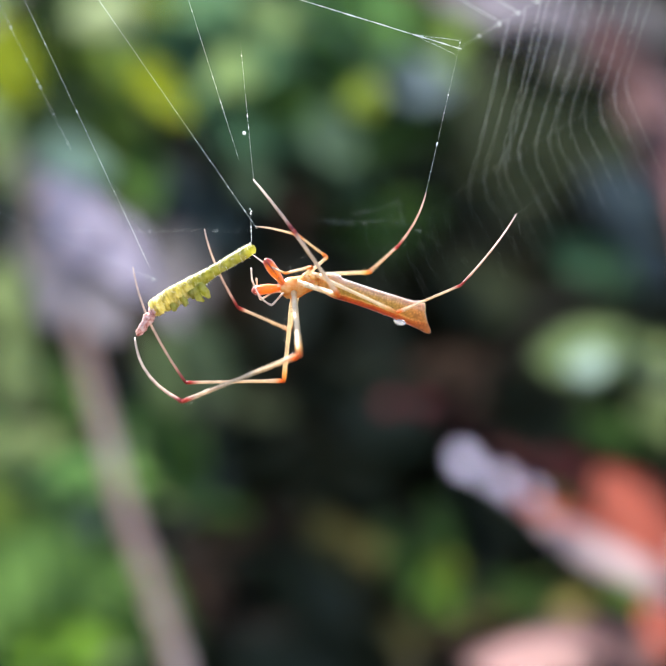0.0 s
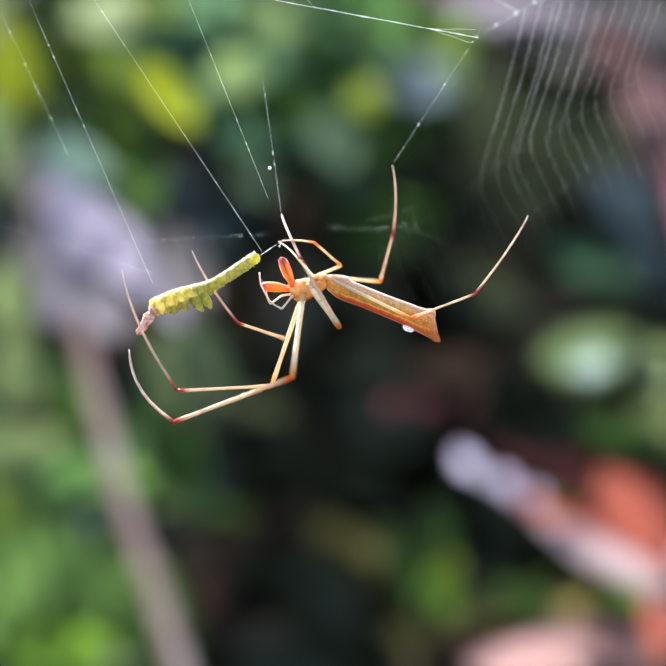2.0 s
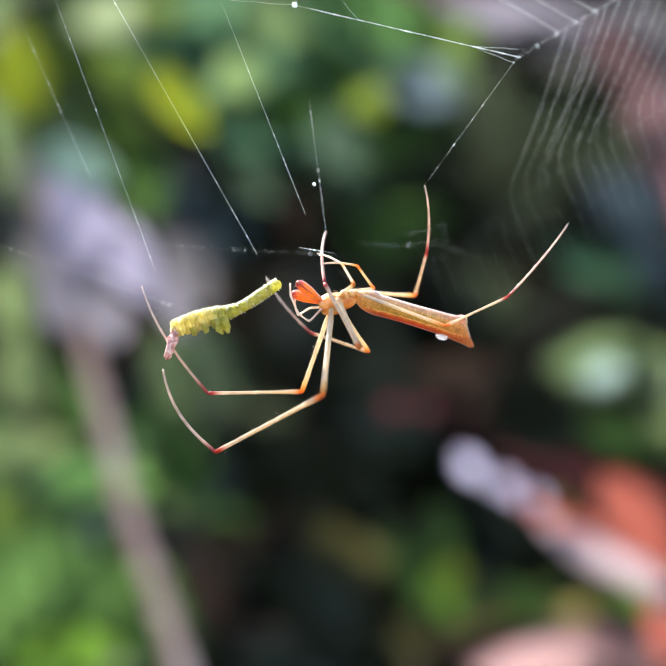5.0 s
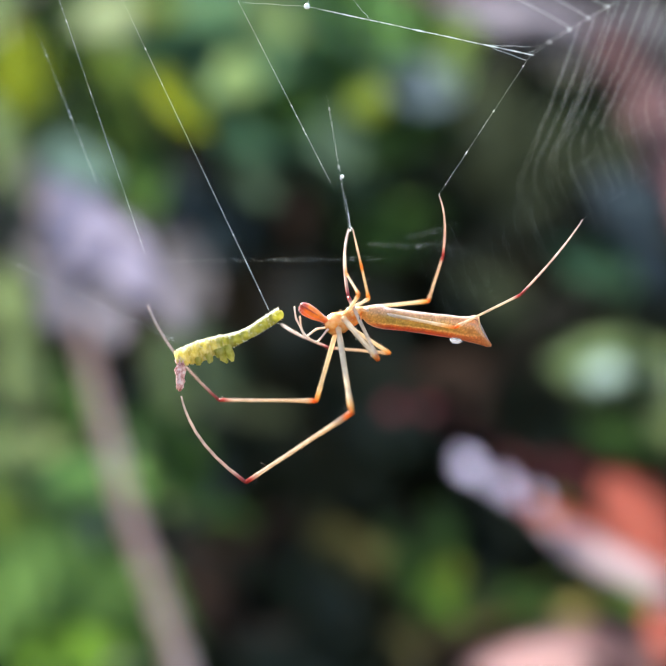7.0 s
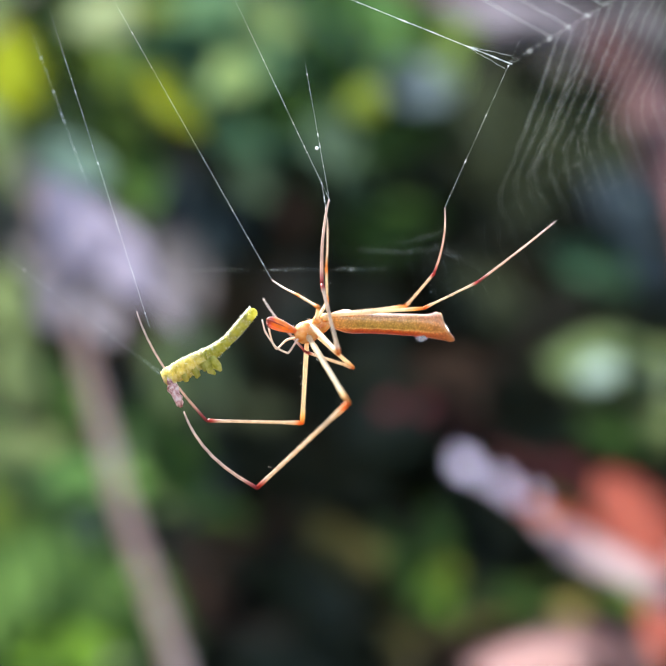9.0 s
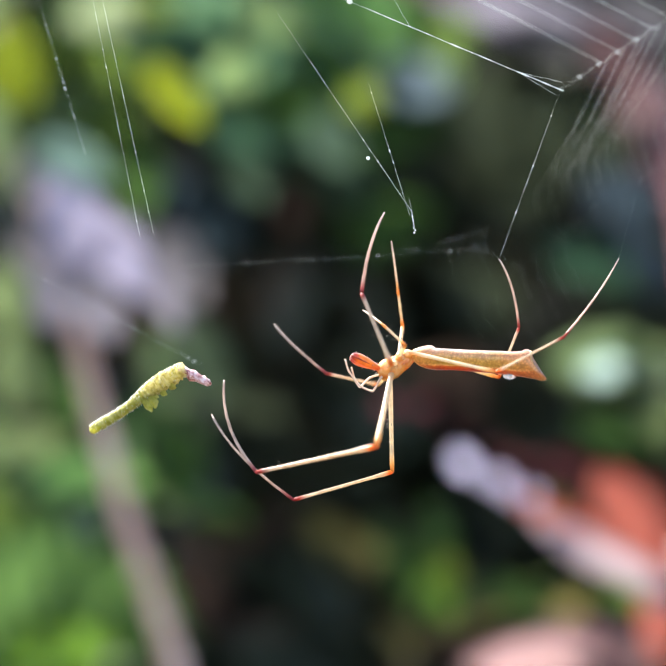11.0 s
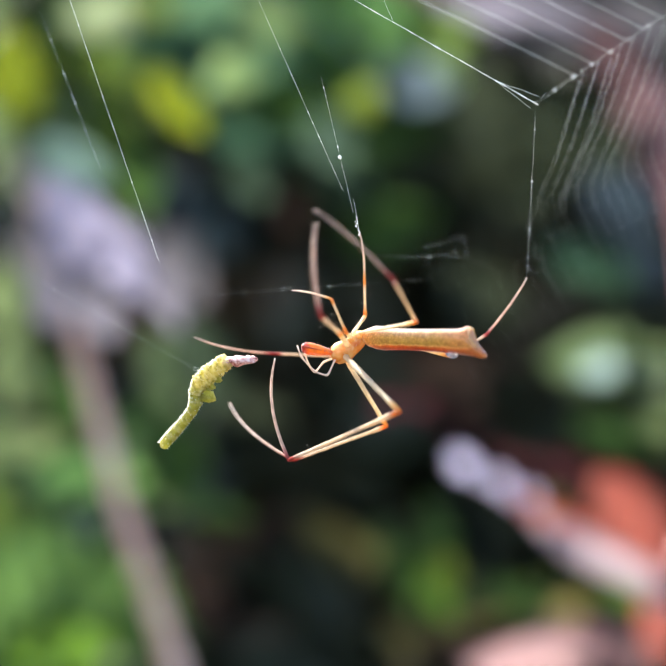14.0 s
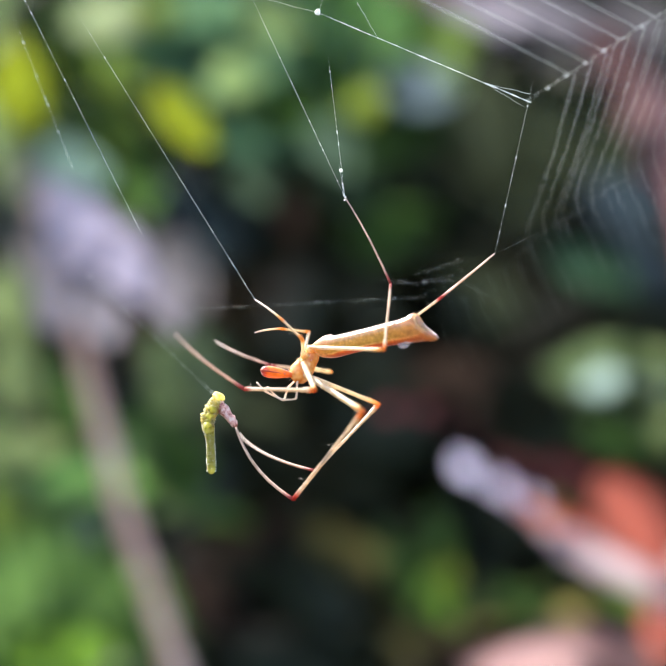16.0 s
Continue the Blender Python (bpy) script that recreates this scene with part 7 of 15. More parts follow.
    walk(part["tibia_C"], [
        (0, mm(0, 0, 3.667, 180, -64.3, 180)), (0.25, mm(0, 0, 3.667, 180, -63.3, -180)), (0.5, mm(0, 0, 3.667, 180, -61.5, 180)),
        (0.75, mm(0, 0, 3.667, 180, -58.5, 180)), (0.8, mm(0, 0, 3.667, 180, -58.1, -180)), (1, mm(0, 0, 3.667, -180, -57.3, 180)),
        (1.25, mm(0, 0, 3.667, -180, -60.7, 180)), (1.5, mm(0, 0, 3.667, 180, -64.3, 180)), (1.75, mm(0, 0, 3.667, 180, -67.5, 180)),
        (2, mm(0, 0, 3.667, -180, -71.6, 180)), (2.25, mm(0, 0, 3.667, 180, -73, 180)), (2.5, mm(0, 0, 3.667, -180, -68.3, -180)),
        (2.75, mm(0, 0, 3.667, 180, -64.7, -180)), (3, mm(0, 0, 3.667, 0, -83.1, 0)), (3.25, mm(0, 0, 3.667, 180, -57.6, 180)),
        (3.5, mm(0, 0, 3.667, 180, -75, 180)), (3.75, mm(0, 0, 3.667, -180, -71.2, 180)), (4, mm(0, 0, 3.667, -180, -59.6, -180)),
        (4.25, mm(0, 0, 3.667, 180, -53.4, 180)), (4.5, mm(0, 0, 3.667, 180, -49.5, 180)), (5, mm(0, 0, 3.667, -180, -47.7, 180)),
        (5.5, mm(0, 0, 3.667, -180, -41.9, -180)), (6, mm(0, 0, 3.667, -180, -41.2, 180)), (6.25, mm(0, 0, 3.667, 180, -40.8, -180)),
        (6.5, mm(0, 0, 3.667, -180, -39.5, 180)), (6.75, mm(0, 0, 3.667, 180, -36.8, 180)), (7, mm(0, 0, 3.667, 180, -36.6, -180)),
        (7.25, mm(0, 0, 3.667, 180, -46.9, -180)), (7.5, mm(0, 0, 3.667, 180, -58.5, -180)), (7.75, mm(0, 0, 3.667, 180, -46.9, -180)),
        (8, mm(0, 0, 3.667, 180, -37.6, 180)), (8.25, mm(0, 0, 3.667, 180, -32.6, 180)), (8.5, mm(0, 0, 3.667, 180, -27.8, 180)),
        (8.75, mm(0, 0, 3.667, 180, -21.1, -180)), (9, mm(0, 0, 3.667, -180, -18.4, -180)), (9.25, mm(0, 0, 3.667, 180, -19, 180)),
        (9.5, mm(0, 0, 3.667, 180, -20.9, -180)), (9.7, mm(0, 0, 3.667, 180, -23.9, 180)), (10, mm(0, 0, 3.667, 180, -31.2, -180)),
        (10.2, mm(0, 0, 3.667, 180, -37.7, 180)), (10.5, mm(0, 0, 3.667, 180, -52.4, -180)), (10.7, mm(0, 0, 3.667, 180, -58, 180)),
        (11, mm(0, 0, 3.667, 180, -70.4, -180)), (11.25, mm(0, 0, 3.667, 180, -82.7, 180)), (11.3, mm(0, 0, 3.667, -180, -83.2, 180)),
        (11.5, mm(0, 0, 3.667, -180, -83.1, 180)), (11.75, mm(0, 0, 3.667, -180, -88.2, -180)), (12, mm(0, 0, 3.667, 0, -78.5, 0)),
        (12.25, mm(0, 0, 3.667, 0, -71.6, 0)), (12.5, mm(0, 0, 3.667, 0, -49.8, 0)), (12.75, mm(0, 0, 3.667, 180, -85.8, -180)),
        (12.8, mm(0, 0, 3.667, 180, -74.4, -180)), (13, mm(0, 0, 3.667, 29.3, -33.3, -45.7)), (13.25, mm(0, 0, 3.667, 0, -76.1, -51.8)),
        (13.5, mm(0, 0, 3.667, -79.1, -65.9, 80)), (13.75, mm(0, 0, 3.667, 0, -86.6, 0)), (14, mm(0, 0, 3.667, 0, -84.5, 0)),
        (14.2, mm(0, 0, 3.667, 0, -85.4, 0)), (14.25, mm(0, 0, 3.667, 0, -89.1, 0)), (14.5, mm(0, 0, 3.667, 180, -75.5, -180)),
        (14.75, mm(0, 0, 3.667, 180, -70, 180)), (15, mm(0, 0, 3.667, -180, -81.2, -180)), (15.25, mm(0, 0, 3.667, 180, -74.8, 180)),
        (15.5, mm(0, 0, 3.667, 180, -72, 180)), (15.75, mm(0, 0, 3.667, 180, -68.3, -180)), (16, mm(0, 0, 3.667, -180, -65.4, -180)),
    ])
    walk(part["metatarsus_C"], [
        (0, mm(-3.003, 0, 2.22, -125.4, 2.4, 140.9)), (0.25, mm(-2.977, 0, 2.168, -122.2, 7.7, 141.3)), (0.5, mm(-2.931, 0, 2.079, -119.4, 13.2, 141.8)),
        (0.75, mm(-2.841, 0, 1.924, -124.4, 11.7, 139.2)), (0.8, mm(-2.829, 0, 1.903, -124.2, 12.5, 139.1)), (1, mm(-2.805, 0, 1.865, -124.5, 13.5, 139.4)),
        (1.25, mm(-2.906, 0, 2.034, -124.5, 9.1, 141.1)), (1.5, mm(-3.003, 0, 2.22, -122.7, 6, 141.9)), (1.75, mm(-3.08, 0, 2.392, -117.9, 6.8, 143.3)),
        (2, mm(-3.163, 0, 2.615, -112.9, 6.2, 145.1)), (2.25, mm(-3.188, 0, 2.694, -107, 9.7, 149.7)), (2.5, mm(-3.096, 0, 2.432, -104.1, 17.7, 156.4)),
        (2.75, mm(-3.014, 0, 2.244, -115.4, 27.5, -175)), (3, mm(-3.309, 0, 4.069, -138.1, 10.8, -164.4)), (3.25, mm(-2.814, 0, 1.879, -115.5, 36, -171.9)),
        (3.5, mm(-3.219, 0, 2.803, -125.7, -4.6, 152)), (3.75, mm(-3.156, 0, 2.595, -129, -2.7, 151.9)), (4, mm(-2.876, 0, 1.982, -133.7, 5.4, 148.3)),
        (4.25, mm(-2.674, 0, 1.677, -127.4, 15.3, 136.5)), (4.5, mm(-2.534, 0, 1.502, -125.8, 21.8, 129.2)), (5, mm(-2.464, 0, 1.422, -121.8, 29.7, 123.6)),
        (5.5, mm(-2.226, 0, 1.185, -117.3, 41.9, 131.5)), (6, mm(-2.196, 0, 1.159, -109.6, 47.1, 136.5)), (6.25, mm(-2.18, 0, 1.145, -107.1, 49.4, 134.9)),
        (6.5, mm(-2.121, 0, 1.095, -107.9, 52.1, 128.5)), (6.75, mm(-1.999, 0, 0.999, -109.3, 55.3, 125.1)), (7, mm(-1.987, 0, 0.99, -104.2, 60, 121.9)),
        (7.25, mm(-2.435, 0, 1.391, -63.4, 59.8, 148.1)), (7.5, mm(-2.843, 0, 1.926, -65.4, 56, 140.1)), (7.75, mm(-2.432, 0, 1.387, -96.5, 55.8, 121.2)),
        (8, mm(-2.032, 0, 1.024, -122.1, 47.4, 115)), (8.25, mm(-1.796, 0, 0.858, -131.7, 46, 110.1)), (8.5, mm(-1.553, 0, 0.717, -136, 49.4, 110.5)),
        (8.75, mm(-1.2, 0, 0.557, -136.1, 58.8, 124.6)), (9, mm(-1.05, 0, 0.503, -136.8, 64.2, 150)), (9.25, mm(-1.087, 0, 0.515, -130.3, 66.9, 162.1)),
        (9.5, mm(-1.187, 0, 0.552, -112.7, 67.6, 165.1)), (9.7, mm(-1.351, 0, 0.619, -98.5, 65.9, 166.5)), (10, mm(-1.726, 0, 0.815, -82.5, 60.4, 166.4)),
        (10.2, mm(-2.04, 0, 1.03, -75.3, 55.6, 165.2)), (10.5, mm(-2.642, 0, 1.634, -68.1, 45.3, 161.1)), (10.7, mm(-2.827, 0, 1.9, -64.6, 41.8, 160.1)),
        (11, mm(-3.14, 0, 2.547, -57.8, 34.7, 158.1)), (11.25, mm(-3.306, 0, 3.244, -54.1, 27.5, 155.1)), (11.3, mm(-3.31, 0, 3.274, -54, 27.2, 154.9)),
        (11.5, mm(-3.309, 0, 3.264, -54.4, 27.4, 154.5)), (11.75, mm(-3.332, 0, 3.562, -53.5, 23.3, 153.8)), (12, mm(-3.266, 0, 4.331, -48.4, 17.8, 149.1)),
        (12.25, mm(-3.164, 0, 4.716, -60, 13.2, 127)), (12.5, mm(-2.548, 0, 5.816, -55.9, -37.3, 89.4)), (12.75, mm(-3.325, 0, 3.425, -89.2, -42, 89.5)),
        (12.8, mm(-3.21, 0, 2.77, -118.7, -73.7, 114.3)), (13, mm(-2.282, 0, 6.097, 42.4, -13.8, -124.9)), (13.25, mm(-2, 2.545, 4.465, -22.1, -67.5, 11.6)),
        (13.5, mm(-3.323, 0, 3.925, -92.4, -15, 115.7)), (13.75, mm(-3.327, 0, 3.864, -95.1, -28.1, 107)), (14, mm(-3.318, 0, 3.986, -88.5, -25.2, 98.1)),
        (14.2, mm(-3.323, 0, 3.934, -22.2, -8.5, 115.1)), (14.25, mm(-3.333, 0, 3.718, -25.8, 2.8, 137.8)), (14.5, mm(-3.227, 0, 2.83, -29.1, 29.9, 171.4)),
        (14.75, mm(-3.133, 0, 2.529, -39.3, 39.2, 164.5)), (15, mm(-3.294, 0, 3.155, -52.6, 42.2, 145.2)), (15.25, mm(-3.217, 0, 2.794, -55.4, 50.1, 141.7)),
        (15.5, mm(-3.169, 0, 2.634, -52.8, 56.6, 141.4)), (15.75, mm(-3.097, 0, 2.434, -51.4, 61, 141.8)), (16, mm(-3.03, 0, 2.278, -50.1, 64.6, 142)),
    ])
    walk(part["leg_D"], [
        (0, mm(1, 0.38, 0, 152.3, 64.5, -85.2)), (0.25, mm(1, 0.38, 0, 162.2, 64.4, -73)), (0.5, mm(1, 0.38, 0, 169.8, 63.9, -63.1)),
        (0.75, mm(1, 0.38, 0, 166.6, 56.7, -68.3)), (0.8, mm(1, 0.38, 0, 163.7, 54.4, -72.3)), (1, mm(1, 0.38, 0, 166.7, 48, -71.4)),
        (1.25, mm(1, 0.38, 0, 164, 44.4, -75.6)), (1.5, mm(1, 0.38, 0, 159.1, 43.5, -82.7)), (1.75, mm(1, 0.38, 0, 162.7, 38.9, -85.1)),
        (2, mm(1, 0.38, 0, 172.4, 35.9, -77.9)), (2.25, mm(1, 0.38, 0, 166.7, 34.9, -86.1)), (2.5, mm(1, 0.38, 0, 163, 33.5, -88.8)),
        (2.75, mm(1, 0.38, 0, 163.6, 37.1, -93.7)), (3, mm(1, 0.38, 0, 161, 40.5, -101.7)), (3.25, mm(1, 0.38, 0, 160.9, 43.5, -99.7)),
        (3.5, mm(1, 0.38, 0, 162.1, 45.5, -97.4)), (3.75, mm(1, 0.38, 0, 163.6, 42.8, -98.5)), (4, mm(1, 0.38, 0, 163.5, 39.6, -101.7)),
        (4.25, mm(1, 0.38, 0, 162.6, 38.6, -103.4)), (4.5, mm(1, 0.38, 0, 161, 36.3, -106.7)), (5, mm(1, 0.38, 0, 156.8, 27.3, -118.9)),
        (5.5, mm(1, 0.38, 0, 153.7, 9.9, -144.2)), (6, mm(1, 0.38, 0, 165.2, -12.9, 164.8)), (6.25, mm(1, 0.38, 0, 175.6, -15.2, 140.3)),
        (6.5, mm(1, 0.38, 0, -177.1, -13.1, 124.3)), (6.75, mm(1, 0.38, 0, -167.4, -22.3, 92.1)), (7, mm(1, 0.38, 0, -144.3, -16.2, 48.7)),
        (7.25, mm(1, 0.38, 0, -134.2, 4.5, 19.3)), (7.5, mm(1, 0.38, 0, -135.1, 24.4, 0)), (7.75, mm(1, 0.38, 0, -149.9, 45.2, -34.3)),
        (8, mm(1, 0.38, 0, -140.8, 41.1, -26.9)), (8.25, mm(1, 0.38, 0, -138.9, 42.8, -23.3)), (8.5, mm(1, 0.38, 0, -138, 45.2, -21.1)),
        (8.75, mm(1, 0.38, 0, -141, 46.3, -26.1)), (9, mm(1, 0.38, 0, -144.5, 46.1, -31.2)), (9.25, mm(1, 0.38, 0, -146.7, 47.8, -36)),
        (9.5, mm(1, 0.38, 0, -148.1, 52.6, -42.3)), (9.7, mm(1, 0.38, 0, -148.7, 57, -47)), (10, mm(1, 0.38, 0, -148.6, 64.2, -52.4)),
        (10.2, mm(1, 0.38, 0, -147.4, 69.5, -54.6)), (10.5, mm(1, 0.38, 0, -142.9, 78.7, -55.9)), (10.7, mm(1, 0.38, 0, -128.2, 82.7, -42.2)),
        (11, mm(1, 0.38, 0, -49.7, 85.2, 34.9)), (11.25, mm(1, 0.38, 0, -9.5, 81.7, 73.1)), (11.3, mm(1, 0.38, 0, -8.7, 81.5, 73.8)),
        (11.5, mm(1, 0.38, 0, -6.8, 80.5, 73.8)), (11.75, mm(1, 0.38, 0, -29.7, 72.4, 55.7)), (12, mm(1, 0.38, 0, -45.1, 64.3, 43.6)),
        (12.25, mm(1, 0.38, 0, -48.6, 67.8, 37.8)), (12.5, mm(1, 0.38, 0, -45.7, 71.5, 39.8)), (12.75, mm(1, 0.38, 0, -62.2, 69.5, 32.9)),
        (12.8, mm(1, 0.38, 0, -60.3, 70.3, 35.6)), (13, mm(1, 0.38, 0, -62.5, 69.5, 28)), (13.25, mm(1, 0.38, 0, -70, 63.2, 26.8)),
        (13.5, mm(1, 0.38, 0, -70.4, 56.4, 30.5)), (13.75, mm(1, 0.38, 0, -30.8, 73.8, 70.2)), (14, mm(1, 0.38, 0, 54, 67.2, 146.2)),
        (14.2, mm(1, 0.38, 0, -27.2, 55.4, -4.7)), (14.25, mm(1, 0.38, 0, 4.5, 57.1, 35.9)), (14.5, mm(1, 0.38, 0, 41.3, 38.8, 112.8)),
        (14.75, mm(1, 0.38, 0, 49.2, 48.1, 129.8)), (15, mm(1, 0.38, 0, 56.8, 62.3, 143.8)), (15.25, mm(1, 0.38, 0, 102.1, 64.9, -167.5)),
        (15.5, mm(1, 0.38, 0, 129.5, 52.9, -145.9)), (15.75, mm(1, 0.38, 0, 125, 44.4, -159.4)), (16, mm(1, 0.38, 0, 119.1, 37.7, -173.2)),
    ])
    walk(part["tibia_D"], [
        (0, mm(0, 0, 3.333, 180, -48.6, -180)), (0.25, mm(0, 0, 3.333, 180, -44.8, 180)), (0.5, mm(0, 0, 3.333, 180, -42.5, 180)),
        (0.75, mm(0, 0, 3.333, 180, -46.6, -180)), (0.8, mm(0, 0, 3.333, -180, -49.7, 180)), (1, mm(0, 0, 3.333, 180, -49.3, 180)),
        (1.25, mm(0, 0, 3.333, 180, -45.4, 180)), (1.5, mm(0, 0, 3.333, 180, -44.7, -180)), (1.75, mm(0, 0, 3.333, 180, -40.8, -180)),
        (2, mm(0, 0, 3.333, 180, -18.8, 180)), (2.25, mm(0, 0, 3.333, -180, -29.1, 180)), (2.5, mm(0, 0, 3.333, -180, -36.4, 180)),
        (2.75, mm(0, 0, 3.333, 180, -31.5, -180)), (3, mm(0, 0, 3.333, 180, -23.8, -180)), (3.25, mm(0, 0, 3.333, 180, -24.3, -180)),
        (3.5, mm(0, 0, 3.333, -180, -24.9, 180)), (3.75, mm(0, 0, 3.333, 180, -20.2, -180)), (4, mm(0, 0, 3.333, 180, -16.4, 180)),
        (4.25, mm(0, 0, 3.333, 180, -16.2, 180)), (4.5, mm(0, 0, 3.333, 180, -15.3, -180)), (5, mm(0, 0, 3.333, -180, -12, 180)),
        (5.5, mm(0, 0, 3.333, -180, -8.1, 180)), (6, mm(0, 0, 3.333, 180, -7.3, -180)), (6.25, mm(0, 0, 3.333, -180, -8.8, 180)),
        (6.5, mm(0, 0, 3.333, -180, -10.4, 180)), (6.75, mm(0, 0, 3.333, -177, -2.7, 179.3)), (7, mm(0, 0, 3.333, -167.2, -3.1, 176.4)),
        (7.25, mm(0, 0, 3.333, -157.4, -8.8, 175.9)), (7.5, mm(0, 0, 3.333, -153.5, -22.8, 173.6)), (7.75, mm(0, 0, 3.333, -180, -27.9, -180)),
        (8, mm(0, 0, 3.333, -180, -23.1, 180)), (8.25, mm(0, 0, 3.333, -180, -27, -180)), (8.5, mm(0, 0, 3.333, -180, -32.1, 180)),
        (8.75, mm(0, 0, 3.333, 180, -34.1, 180)), (9, mm(0, 0, 3.333, -180, -35.1, 180)), (9.25, mm(0, 0, 3.333, 180, -36.7, -180)),
        (9.5, mm(0, 0, 3.333, 180, -39.6, -180)), (9.7, mm(0, 0, 3.333, -180, -42.7, 180)), (10, mm(0, 0, 3.333, 180, -48.1, -180)),
        (10.2, mm(0, 0, 3.333, 180, -52.2, -180)), (10.5, mm(0, 0, 3.333, -180, -59.8, 180)), (10.7, mm(0, 0, 3.333, -180, -63.8, 180)),
        (11, mm(0, 0, 3.333, 180, -71, 180)), (11.25, mm(0, 0, 3.333, 180, -76.6, 180)), (11.3, mm(0, 0, 3.333, -180, -76.9, -180)),
        (11.5, mm(0, 0, 3.333, 180, -77, 180)), (11.75, mm(0, 0, 3.333, -180, -70.9, 180)), (12, mm(0, 0, 3.333, 180, -69.1, -180)),
        (12.25, mm(0, 0, 3.333, 180, -69.7, 180)), (12.5, mm(0, 0, 3.333, 180, -68.8, 180)), (12.75, mm(0, 0, 3.333, -180, -61.4, -180)),
        (12.8, mm(0, 0, 3.333, -180, -60.6, 180)), (13, mm(0, 0, 3.333, -180, -60.5, 180)), (13.25, mm(0, 0, 3.333, 180, -58.9, -180)),
        (13.5, mm(0, 0, 3.333, 180, -55.5, -180)), (13.75, mm(0, 0, 3.333, 0, -73, 0)), (14, mm(0, 0, 3.333, 0.8, -5.8, 31.2)),
        (14.2, mm(0, 0, 3.333, -32.5, -15.9, 66.8)), (14.25, mm(0, 0, 3.333, 0, -33.4, 0)), (14.5, mm(0, 0, 3.333, 0, -38, 0)),
        (14.75, mm(0, 0, 3.333, 0, -89.4, 0)), (15, mm(0, 0, 3.333, -180, -60.2, 180)), (15.25, mm(0, 0, 3.333, 180, -48.9, -180)),
        (15.5, mm(0, 0, 3.333, -180, -46.8, 180)), (15.75, mm(0, 0, 3.333, 180, -46.9, 180)), (16, mm(0, 0, 3.333, 180, -53.7, -180)),
    ])
